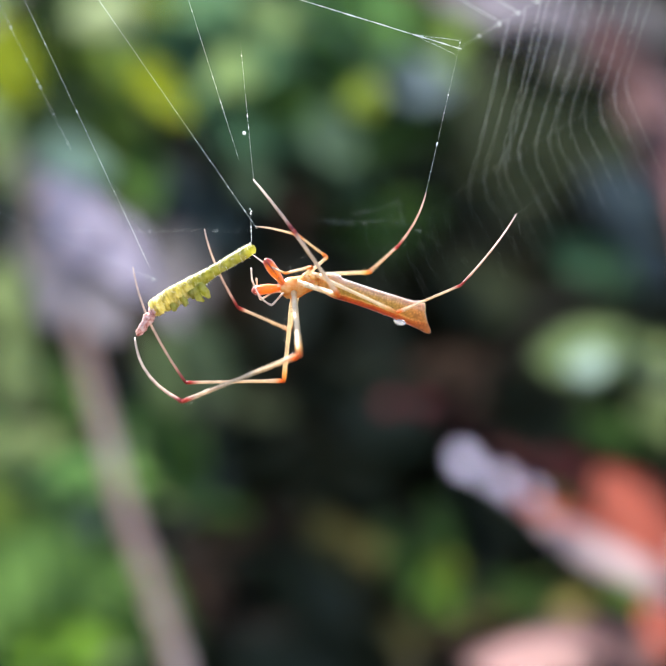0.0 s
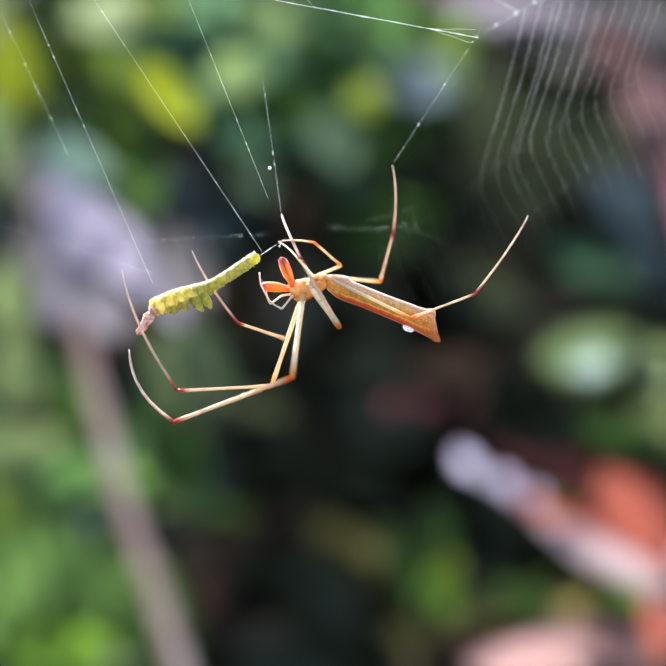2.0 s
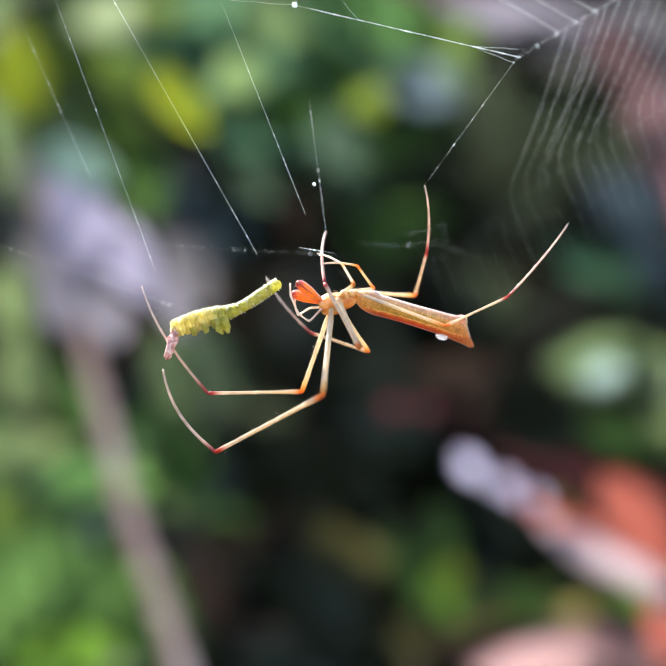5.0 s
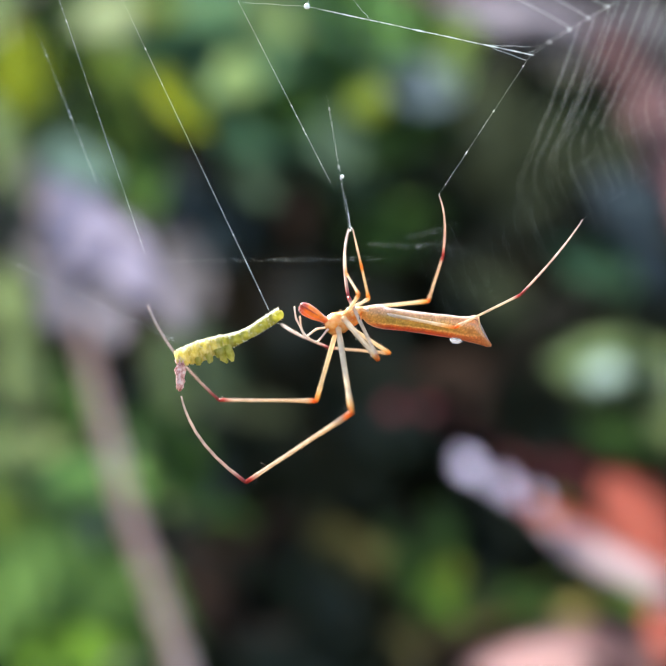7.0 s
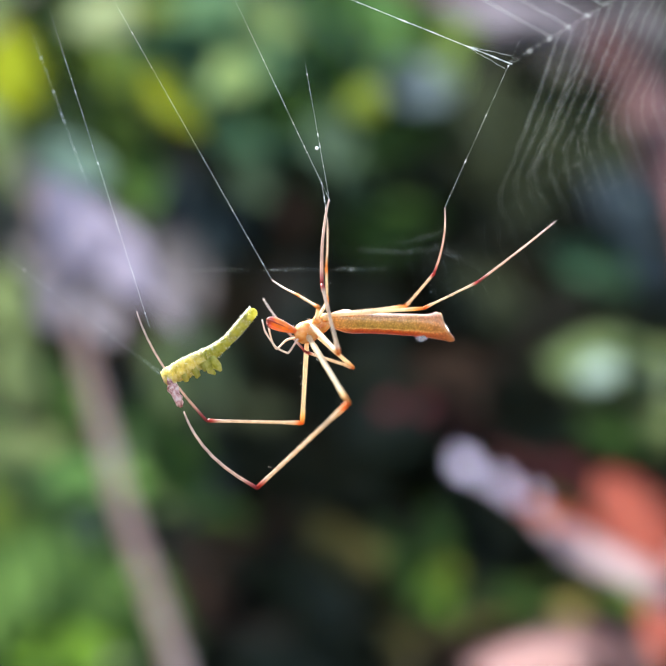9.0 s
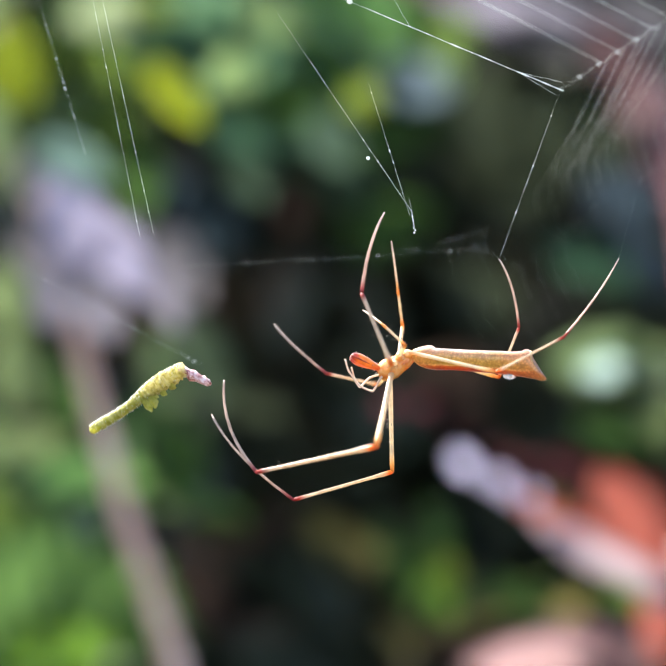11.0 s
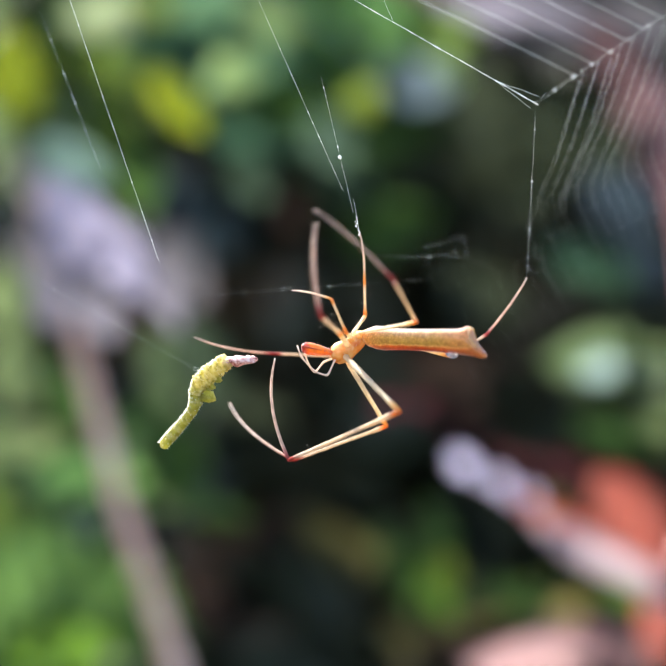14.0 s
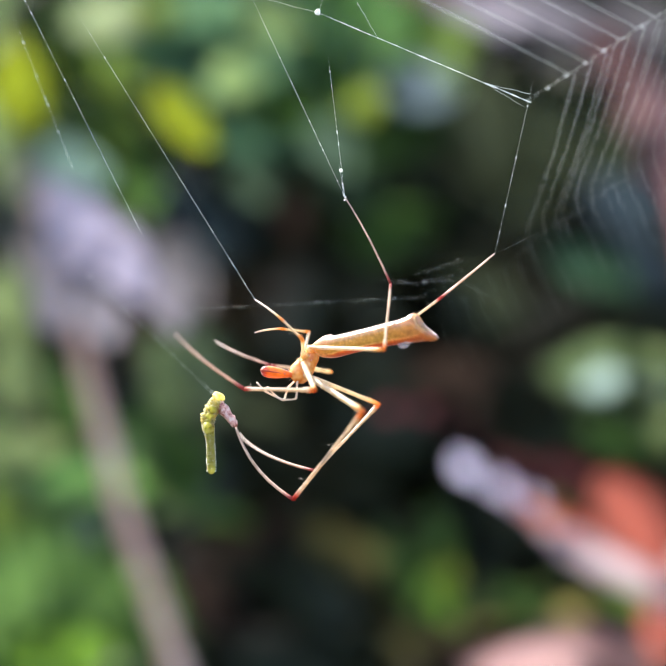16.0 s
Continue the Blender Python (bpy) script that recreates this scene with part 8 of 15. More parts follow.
    walk(part["metatarsus_D"], [
        (0, mm(-3.085, 0, 0.616, 160.1, -17.4, -156.2)), (0.25, mm(-2.897, 0, 0.416, 164.6, -15.3, -160.3)), (0.5, mm(-2.779, 0, 0.304, 165.1, -12.5, -160.2)),
        (0.75, mm(-2.988, 0, 0.51, 162.5, -1.5, -162.2)), (0.8, mm(-3.135, 0, 0.673, 162.4, 1.2, -164.8)), (1, mm(-3.119, 0, 0.655, 162.8, 7.8, -167.1)),
        (1.25, mm(-2.929, 0, 0.449, 164, 12.5, -167.6)), (1.5, mm(-2.892, 0, 0.411, 165.1, 14.3, -168.7)), (1.75, mm(-2.686, 0, 0.221, 168, 17.9, -170.2)),
        (2, mm(-1.322, 0, -0.559, 172.2, 18, -160)), (2.25, mm(-2, 0, -0.259, 170.6, 21.8, -167.6)), (2.5, mm(-2.439, 0, 0.024, 168.8, 23.8, -170.4)),
        (2.75, mm(-2.151, 0, -0.17, 169.3, 21, -167.2)), (3, mm(-1.659, 0, -0.428, 169.5, 16.9, -159.4)), (3.25, mm(-1.692, 0, -0.414, 169.2, 14.6, -158.6)),
        (3.5, mm(-1.732, 0, -0.395, 170.1, 12.8, -160.7)), (3.75, mm(-1.418, 0, -0.525, 173, 13.8, -162.6)), (4, mm(-1.16, 0, -0.611, 174.6, 16.3, -163.5)),
        (4.25, mm(-1.147, 0, -0.614, 173.8, 18.8, -161.2)), (4.5, mm(-1.085, 0, -0.632, 174, 20.7, -161)), (5, mm(-0.854, 0, -0.688, 176.6, 23.5, -166.6)),
        (5.5, mm(-0.582, 0, -0.736, -178.7, 26, 172.2)), (6, mm(-0.525, 0, -0.744, -172.7, 30.1, 124.7)), (6.25, mm(-0.63, 0, -0.729, -169.6, 33.4, 104.9)),
        (6.5, mm(-0.742, 0, -0.71, -166.9, 37.5, 93)), (6.75, mm(-0.197, -0.212, -0.768, -178.6, 33.3, 65.3)), (7, mm(-0.27, -0.896, -0.67, 170.4, 32.1, 30.4)),
        (7.25, mm(-0.694, -1.532, -0.418, 152.4, 30.6, -25)), (7.5, mm(-1.619, -1.663, -0.06, 140.6, 27.2, -65.3)), (7.75, mm(-1.923, 0, -0.3, 150, 35.4, -76.1)),
        (8, mm(-1.615, 0, -0.447, 163.9, 41.9, -40.4)), (8.25, mm(-1.864, 0, -0.331, 164, 47.4, -33.8)), (8.5, mm(-2.183, 0, -0.15, 164.5, 55, -27.1)),
        (8.75, mm(-2.303, 0, -0.072, 163.5, 56.9, -27.3)), (9, mm(-2.365, 0, -0.029, 161.5, 56.1, -30.3)), (9.25, mm(-2.455, 0, 0.036, 152.6, 52.2, -45.6)),
        (9.5, mm(-2.623, 0, 0.168, 141.1, 46.4, -65.8)), (9.7, mm(-2.786, 0, 0.31, 133.6, 40.9, -79.7)), (10, mm(-3.058, 0, 0.586, 125.3, 32.3, -96)),
        (10.2, mm(-3.248, 0, 0.813, 120.9, 26.9, -104.5)), (10.5, mm(-3.554, 0, 1.268, 115, 17.9, -116.4)), (10.7, mm(-3.688, 0, 1.517, 111.9, 14.9, -119.8)),
        (11, mm(-3.886, 0, 1.992, 106.7, 9.6, -125.3)), (11.25, mm(-4, 0, 2.383, 103.8, 4.3, -129.9)), (11.3, mm(-4.004, 0, 2.399, 103.7, 4.1, -130)),
        (11.5, mm(-4.006, 0, 2.411, 103.8, 3.8, -130.1)), (11.75, mm(-3.885, 0, 1.988, 93.3, 25.9, -127.5)), (12, mm(-3.84, 0, 1.865, 85.6, 36.8, -127.7)),
        (12.25, mm(-3.855, 0, 1.905, 94.3, 29.5, -121.6)), (12.5, mm(-3.832, 0, 1.845, 95.1, 30, -121.2)), (12.75, mm(-3.611, 0, 1.367, 62.5, 69.4, -129.3)),
        (12.8, mm(-3.58, 0, 1.312, 47.1, 71, -142.5)), (13, mm(-3.577, 0, 1.306, 102.3, 40.4, -110.6)), (13.25, mm(-3.521, 0, 1.211, 103.6, 53.1, -98.9)),
        (13.5, mm(-3.39, 0, 1.008, 108.9, 73, -81.7)), (13.75, mm(-3.931, 0, 4.538, 129.8, 22.5, -121.1)), (14, mm(-0.324, -0.265, 7.423, 92, -22.8, -138.5)),
        (14.2, mm(-2.402, 0, 6.67, -62.9, -59.8, 103.5)), (14.25, mm(-2.262, 0, 6.766, -43.1, -66.4, 66.2)), (14.5, mm(-2.529, 0, 6.575, -19.8, -88, 20.7)),
        (14.75, mm(-4.111, 0, 3.377, 155.2, -72.3, -156.4)), (15, mm(-3.566, 0, 1.287, 154.5, -46.4, -150.7)), (15.25, mm(-3.098, 0, 0.63, 159.6, -12.8, -156.9)),
        (15.5, mm(-2.995, 0, 0.517, 165.4, 7, -167.7)), (15.75, mm(-3.002, 0, 0.524, 160.1, -3.8, -158.8)), (16, mm(-3.311, 0, 0.897, 110.8, 31.2, -132.3)),
    ])
    walk(part["leg_E"], [
        (0, mm(0.55, -0.36, 0.3, -49.3, 59, 174.6)), (0.25, mm(0.55, -0.36, 0.3, -39.9, 56, -175.2)), (0.5, mm(0.55, -0.36, 0.3, -35, 53.8, -170.1)),
        (0.75, mm(0.55, -0.36, 0.3, -41.9, 63.9, 178.6)), (0.8, mm(0.55, -0.36, 0.3, -44.6, 66.1, 175)), (1, mm(0.55, -0.36, 0.3, -61, 72.5, 156.5)),
        (1.25, mm(0.55, -0.36, 0.3, -67.4, 70.1, 152.8)), (1.5, mm(0.55, -0.36, 0.3, -65.1, 66.6, 157)), (1.75, mm(0.55, -0.36, 0.3, -69.9, 68.2, 153)),
        (2, mm(0.55, -0.36, 0.3, -61.3, 80.2, 161.3)), (2.25, mm(0.55, -0.36, 0.3, -21, 84, -159.1)), (2.5, mm(0.55, -0.36, 0.3, -2.5, 83.3, -141)),
        (2.75, mm(0.55, -0.36, 0.3, 0.4, 80.5, -123.9)), (3, mm(0.55, -0.36, 0.3, -3.8, 78.8, -115.3)), (3.25, mm(0.55, -0.36, 0.3, -45.4, 81.9, -159.4)),
        (3.5, mm(0.55, -0.36, 0.3, -86.7, 77.7, 155.2)), (3.75, mm(0.55, -0.36, 0.3, -80.2, 79.3, 162.6)), (4, mm(0.55, -0.36, 0.3, -62.5, 83.2, 179)),
        (4.25, mm(0.55, -0.36, 0.3, 1.2, 88.5, -122.9)), (4.5, mm(0.55, -0.36, 0.3, 93.6, 82.7, -35.9)), (5, mm(0.55, -0.36, 0.3, 100.6, 65.2, -39.4)),
        (5.5, mm(0.55, -0.36, 0.3, 102.2, 48.9, -47.2)), (6, mm(0.55, -0.36, 0.3, 103.7, 39, -51.6)), (6.25, mm(0.55, -0.36, 0.3, 104.2, 36.9, -51.4)),
        (6.5, mm(0.55, -0.36, 0.3, 104.4, 37, -49.4)), (6.75, mm(0.55, -0.36, 0.3, 101.7, 59.1, -38.1)), (7, mm(0.55, -0.36, 0.3, 67, 73, -57.6)),
        (7.25, mm(0.55, -0.36, 0.3, 42.6, 69.1, -79.6)), (7.5, mm(0.55, -0.36, 0.3, 44.8, 62.7, -79.5)), (7.75, mm(0.55, -0.36, 0.3, 59.3, 64.3, -60.5)),
        (8, mm(0.55, -0.36, 0.3, 74.7, 66.2, -41.5)), (8.25, mm(0.55, -0.36, 0.3, 66.6, 63.7, -50)), (8.5, mm(0.55, -0.36, 0.3, 61.7, 58.9, -55.2)),
        (8.75, mm(0.55, -0.36, 0.3, 60.2, 59.3, -53.1)), (9, mm(0.55, -0.36, 0.3, 59.9, 61.2, -49.8)), (9.25, mm(0.55, -0.36, 0.3, 60.4, 62.8, -48.9)),
        (9.5, mm(0.55, -0.36, 0.3, 58.2, 62.7, -51.1)), (9.7, mm(0.55, -0.36, 0.3, 55.5, 62.3, -53.9)), (10, mm(0.55, -0.36, 0.3, 50.5, 61.1, -59.3)),
        (10.2, mm(0.55, -0.36, 0.3, 46.6, 59.9, -63.6)), (10.5, mm(0.55, -0.36, 0.3, 40.1, 57.3, -71)), (10.7, mm(0.55, -0.36, 0.3, 37, 54.9, -75.3)),
        (11, mm(0.55, -0.36, 0.3, 31.9, 49.7, -81.7)), (11.25, mm(0.55, -0.36, 0.3, 28.8, 46.2, -85.2)), (11.3, mm(0.55, -0.36, 0.3, 28.7, 46.1, -85.3)),
        (11.5, mm(0.55, -0.36, 0.3, 28.9, 47.2, -87.2)), (11.75, mm(0.55, -0.36, 0.3, 33.3, 40.7, -93.8)), (12, mm(0.55, -0.36, 0.3, 44.4, 25.2, -95.8)),
        (12.25, mm(0.55, -0.36, 0.3, 42.1, 27.7, -96.9)), (12.5, mm(0.55, -0.36, 0.3, 36.9, 32, -100.1)), (12.75, mm(0.55, -0.36, 0.3, 33.2, 28.5, -129.6)),
        (12.8, mm(0.55, -0.36, 0.3, 32, 27.2, -129.8)), (13, mm(0.55, -0.36, 0.3, 45.9, 40.3, -79.8)), (13.25, mm(0.55, -0.36, 0.3, 48.8, 38.1, -80)),
        (13.5, mm(0.55, -0.36, 0.3, 54.1, 38.4, -78.8)), (13.75, mm(0.55, -0.36, 0.3, 57.7, 51.2, -68.4)), (14, mm(0.55, -0.36, 0.3, 64.8, 57.8, -59)),
        (14.2, mm(0.55, -0.36, 0.3, 66.3, 47.6, -59.5)), (14.25, mm(0.55, -0.36, 0.3, 65.8, 44.6, -59.4)), (14.5, mm(0.55, -0.36, 0.3, 61.5, 31.7, -50.5)),
        (14.75, mm(0.55, -0.36, 0.3, -16.3, 68.5, -102.4)), (15, mm(0.55, -0.36, 0.3, -69.5, 34.9, -139.4)), (15.25, mm(0.55, -0.36, 0.3, -50.7, 50.2, -141.6)),
        (15.5, mm(0.55, -0.36, 0.3, -8.6, 61.3, -119.7)), (15.75, mm(0.55, -0.36, 0.3, -2.1, 69.9, -118.2)), (16, mm(0.55, -0.36, 0.3, -1.4, 78.1, -121.9)),
    ])
    walk(part["tibia_E"], [
        (0, mm(0, 0, 2.111, 180, -80.3, -180)), (0.25, mm(0, 0, 2.111, 180, -87.6, -180)), (0.5, mm(0, 0, 2.111, 0, -87.9, 0)),
        (0.75, mm(0, 0, 2.111, -180, -82.6, -180)), (0.8, mm(0, 0, 2.111, -180, -80.4, 180)), (1, mm(0, 0, 2.111, 180, -72.7, 180)),
        (1.25, mm(0, 0, 2.111, 180, -70.7, 180)), (1.5, mm(0, 0, 2.111, 180, -71.5, -180)), (1.75, mm(0, 0, 2.111, 180, -71, -180)),
        (2, mm(0, 0, 2.111, 180, -61, -180)), (2.25, mm(0, 0, 2.111, -180, -59.9, 180)), (2.5, mm(0, 0, 2.111, 180, -61.2, -180)),
        (2.75, mm(0, 0, 2.111, -180, -62.7, 180)), (3, mm(0, 0, 2.111, 180, -63.8, -180)), (3.25, mm(0, 0, 2.111, 180, -62.8, -180)),
        (3.5, mm(0, 0, 2.111, 180, -62.7, 180)), (3.75, mm(0, 0, 2.111, -180, -58.4, 180)), (4, mm(0, 0, 2.111, 180, -54.9, 180)),
        (4.25, mm(0, 0, 2.111, 180, -51.7, 180)), (4.5, mm(0, 0, 2.111, 180, -48.5, -180)), (5, mm(0, 0, 2.111, 180, -44.5, -180)),
        (5.5, mm(0, 0, 2.111, 180, -44.7, 180)), (6, mm(0, 0, 2.111, -180, -46.3, 180)), (6.25, mm(0, 0, 2.111, 180, -46.2, 180)),
        (6.5, mm(0, 0, 2.111, 180, -45, 180)), (6.75, mm(0, 0, 2.111, 180, -54.6, 180)), (7, mm(0, 0, 2.111, -180, -84.1, -180)),
        (7.25, mm(0, 0, 2.111, 0, -70.1, 0)), (7.5, mm(0, 0, 2.111, 0, -63.1, 0)), (7.75, mm(0, 0, 2.111, 0, -69.2, 0)),
        (8, mm(0, 0, 2.111, 0, -76.5, 0)), (8.25, mm(0, 0, 2.111, 0, -71.9, 0)), (8.5, mm(0, 0, 2.111, 0, -72.1, 0)),
        (8.75, mm(0, 0, 2.111, 0, -74.4, 0)), (9, mm(0, 0, 2.111, 0, -74.7, 0)), (9.25, mm(0, 0, 2.111, 0, -72.3, 0)),
        (9.5, mm(0, 0, 2.111, 0, -71.4, 0)), (9.7, mm(0, 0, 2.111, 0, -70.1, 0)), (10, mm(0, 0, 2.111, 0, -67.4, 0)),
        (10.2, mm(0, 0, 2.111, 0, -64.9, 0)), (10.5, mm(0, 0, 2.111, 0, -60.4, 0)), (10.7, mm(0, 0, 2.111, 0, -56.9, 0)),
        (11, mm(0, 0, 2.111, 0, -50.4, 0)), (11.25, mm(0, 0, 2.111, 0, -46.3, 0)), (11.3, mm(0, 0, 2.111, 0, -46.1, 0)),
        (11.5, mm(0, 0, 2.111, 0, -46.2, 0)), (11.75, mm(0, 0, 2.111, 0, -36.2, 0)), (12, mm(0, 0, 2.111, 0, -41.7, 0)),
        (12.25, mm(0, 0, 2.111, 0, -40, 0)), (12.5, mm(0, 0, 2.111, 0, -36.3, 0)), (12.75, mm(0, 0, 2.111, 0, -30.4, 0)),
        (12.8, mm(0, 0, 2.111, 0, -31.4, 0)), (13, mm(0, 0, 2.111, 0, -50.5, 0)), (13.25, mm(0, 0, 2.111, 0, -56.8, 0)),
        (13.5, mm(0, 0, 2.111, 0, -61.2, 0)), (13.75, mm(0, 0, 2.111, 0, -62.6, 0)), (14, mm(0, 0, 2.111, 0, -62.4, 0)),
        (14.2, mm(0, 0, 2.111, 0, -53.8, 0)), (14.25, mm(0, 0, 2.111, 0, -51.9, 0)), (14.5, mm(0, 0, 2.111, 0, -70.3, 0)),
        (14.75, mm(0, 0, 2.111, 180, -53.9, 180)), (15, mm(0, 0, 2.111, 180, -84.3, 180)), (15.25, mm(0, 0, 2.111, -180, -73.6, 180)),
        (15.5, mm(0, 0, 2.111, 180, -72.2, 180)), (15.75, mm(0, 0, 2.111, 180, -63.5, -180)), (16, mm(0, 0, 2.111, -180, -54.7, 180)),
    ])
    walk(part["metatarsus_E"], [
        (0, mm(-1.927, 0, 1.78, -169.4, -39.8, 171.8)), (0.25, mm(-1.954, 0, 2.031, -158.4, -43.4, 164.1)), (0.5, mm(-1.954, 0, 2.182, -148.4, -42.3, 158.4)),
        (0.75, mm(-1.939, 0, 1.861, -148.4, -29.6, 159.3)), (0.8, mm(-1.928, 0, 1.787, -148.9, -27.1, 159.6)), (1, mm(-1.867, 0, 1.53, -151.3, -18.5, 161)),
        (1.25, mm(-1.846, 0, 1.466, -156.9, -16.4, 165)), (1.5, mm(-1.854, 0, 1.49, -160.9, -16.4, 168)), (1.75, mm(-1.849, 0, 1.475, -164.7, -13.2, 171.2)),
        (2, mm(-1.711, 0, 1.164, -168.5, -11.7, 171.3)), (2.25, mm(-1.693, 0, 1.132, -168.8, -13.6, 171)), (2.5, mm(-1.714, 0, 1.169, -166.5, -13.7, 169.4)),
        (2.75, mm(-1.738, 0, 1.215, -170.1, -17.2, 172.1)), (3, mm(-1.755, 0, 1.248, -173.5, -20.1, 174.8)), (3.25, mm(-1.74, 0, 1.218, -171.7, -16.3, 173.5)),
        (3.5, mm(-1.739, 0, 1.216, -172.1, -12.7, 174.2)), (3.75, mm(-1.665, 0, 1.086, -177.1, -13.1, 177.6)), (4, mm(-1.599, 0, 0.986, -180, -13.1, 180)),
        (4.25, mm(-1.536, 0, 0.9, -178, -11.6, 178)), (4.5, mm(-1.466, 0, 0.817, -177.5, -9.8, 177.4)), (5, mm(-1.37, 0, 0.716, -177.8, -5.9, 177.5)),
        (5.5, mm(-1.376, 0, 0.721, -175.5, -3.3, 175.2)), (6, mm(-1.415, 0, 0.761, -170.1, -5.3, 169.5)), (6.25, mm(-1.411, 0, 0.757, -166.4, -8.2, 164.7)),
        (6.5, mm(-1.382, 0, 0.728, -161.5, -11, 157.2)), (6.75, mm(-1.594, 0, 0.978, -155.9, -22.4, 153.5)), (7, mm(-1.945, 0, 1.908, -132.9, -44.6, 139.3)),
        (7.25, mm(-1.839, 0, 2.775, -102.3, -56.7, 117.8)), (7.5, mm(-1.744, 0, 2.995, -75.5, -56.9, 91.3)), (7.75, mm(-1.828, 0, 2.807, -92, -67.2, 101.4)),
        (8, mm(-1.901, 0, 2.569, -122.3, -71.3, 127.6)), (8.25, mm(-1.859, 0, 2.718, -117.6, -74.3, 123.1)), (8.5, mm(-1.861, 0, 2.711, -82.9, -82.6, 85.2)),
        (8.75, mm(-1.883, 0, 2.638, 58.4, -51.9, -65.9)), (9, mm(-1.886, 0, 2.628, 35.1, -69.3, -34.9)), (9.25, mm(-1.863, 0, 2.706, -38.7, -69.7, 43.4)),
        (9.5, mm(-1.853, 0, 2.735, -69.2, -36.7, 80)), (9.7, mm(-1.839, 0, 2.777, -67.2, -38.1, 78.1)), (10, mm(-1.805, 0, 2.864, -62.3, -41.3, 73.3)),
        (10.2, mm(-1.771, 0, 2.94, -57.2, -44.2, 67.9)), (10.5, mm(-1.7, 0, 3.078, -43.4, -50.8, 52.2)), (10.7, mm(-1.639, 0, 3.178, -32, -53, 39.2)),
        (11, mm(-1.507, 0, 3.358, -6.3, -52.6, 8.2)), (11.25, mm(-1.413, 0, 3.463, 9.9, -48, -13.8)), (11.3, mm(-1.409, 0, 3.467, 10.4, -47.8, -14.6)),
        (11.5, mm(-1.411, 0, 3.465, 10, -47.9, -13.9)), (11.75, mm(-1.156, 0, 3.689, -4.4, -38.6, 7.5)), (12, mm(-1.301, 0, 3.571, 3.5, -24.3, -27.3)),
        (12.25, mm(-1.256, 0, 3.61, 21, -16.7, -69.7)), (12.5, mm(-1.156, 0, 3.688, 29.4, -2.8, -95.2)), (12.75, mm(-0.989, 0, 3.798, 19.5, -8.3, -99.8)),
        (12.8, mm(-1.018, 0, 3.781, 20.4, 6.8, -140.2)), (13, mm(-1.509, 0, 3.354, 27.6, 52.7, -146)), (13.25, mm(-1.637, 0, 3.181, 61.9, 27.5, -104.5)),
        (13.5, mm(-1.713, 0, 3.054, 65.4, -3.2, -92.6)), (13.75, mm(-1.736, 0, 3.012, 71.9, -32.7, -80.6)), (14, mm(-1.733, 0, 3.017, 55.8, -45, -68.3)),
        (14.2, mm(-1.579, 0, 3.265, 45.8, -40.1, -62.1)), (14.25, mm(-1.54, 0, 3.317, 42.9, -39.4, -59.5)), (14.5, mm(-1.841, 0, 2.77, 58.3, -56.1, -62)),
        (14.75, mm(-1.58, 0, 0.959, 156.8, -39.9, -139.9)), (15, mm(-1.946, 0, 1.918, 154.8, -61.4, -156.4)), (15.25, mm(-1.876, 0, 1.559, 162.4, -50.6, -163)),
        (15.5, mm(-1.862, 0, 1.512, 178.4, -46.7, -178.5)), (15.75, mm(-1.751, 0, 1.24, -169.4, -37.4, 169.3)), (16, mm(-1.596, 0, 0.981, -160, -25.3, 157.8)),
    ])
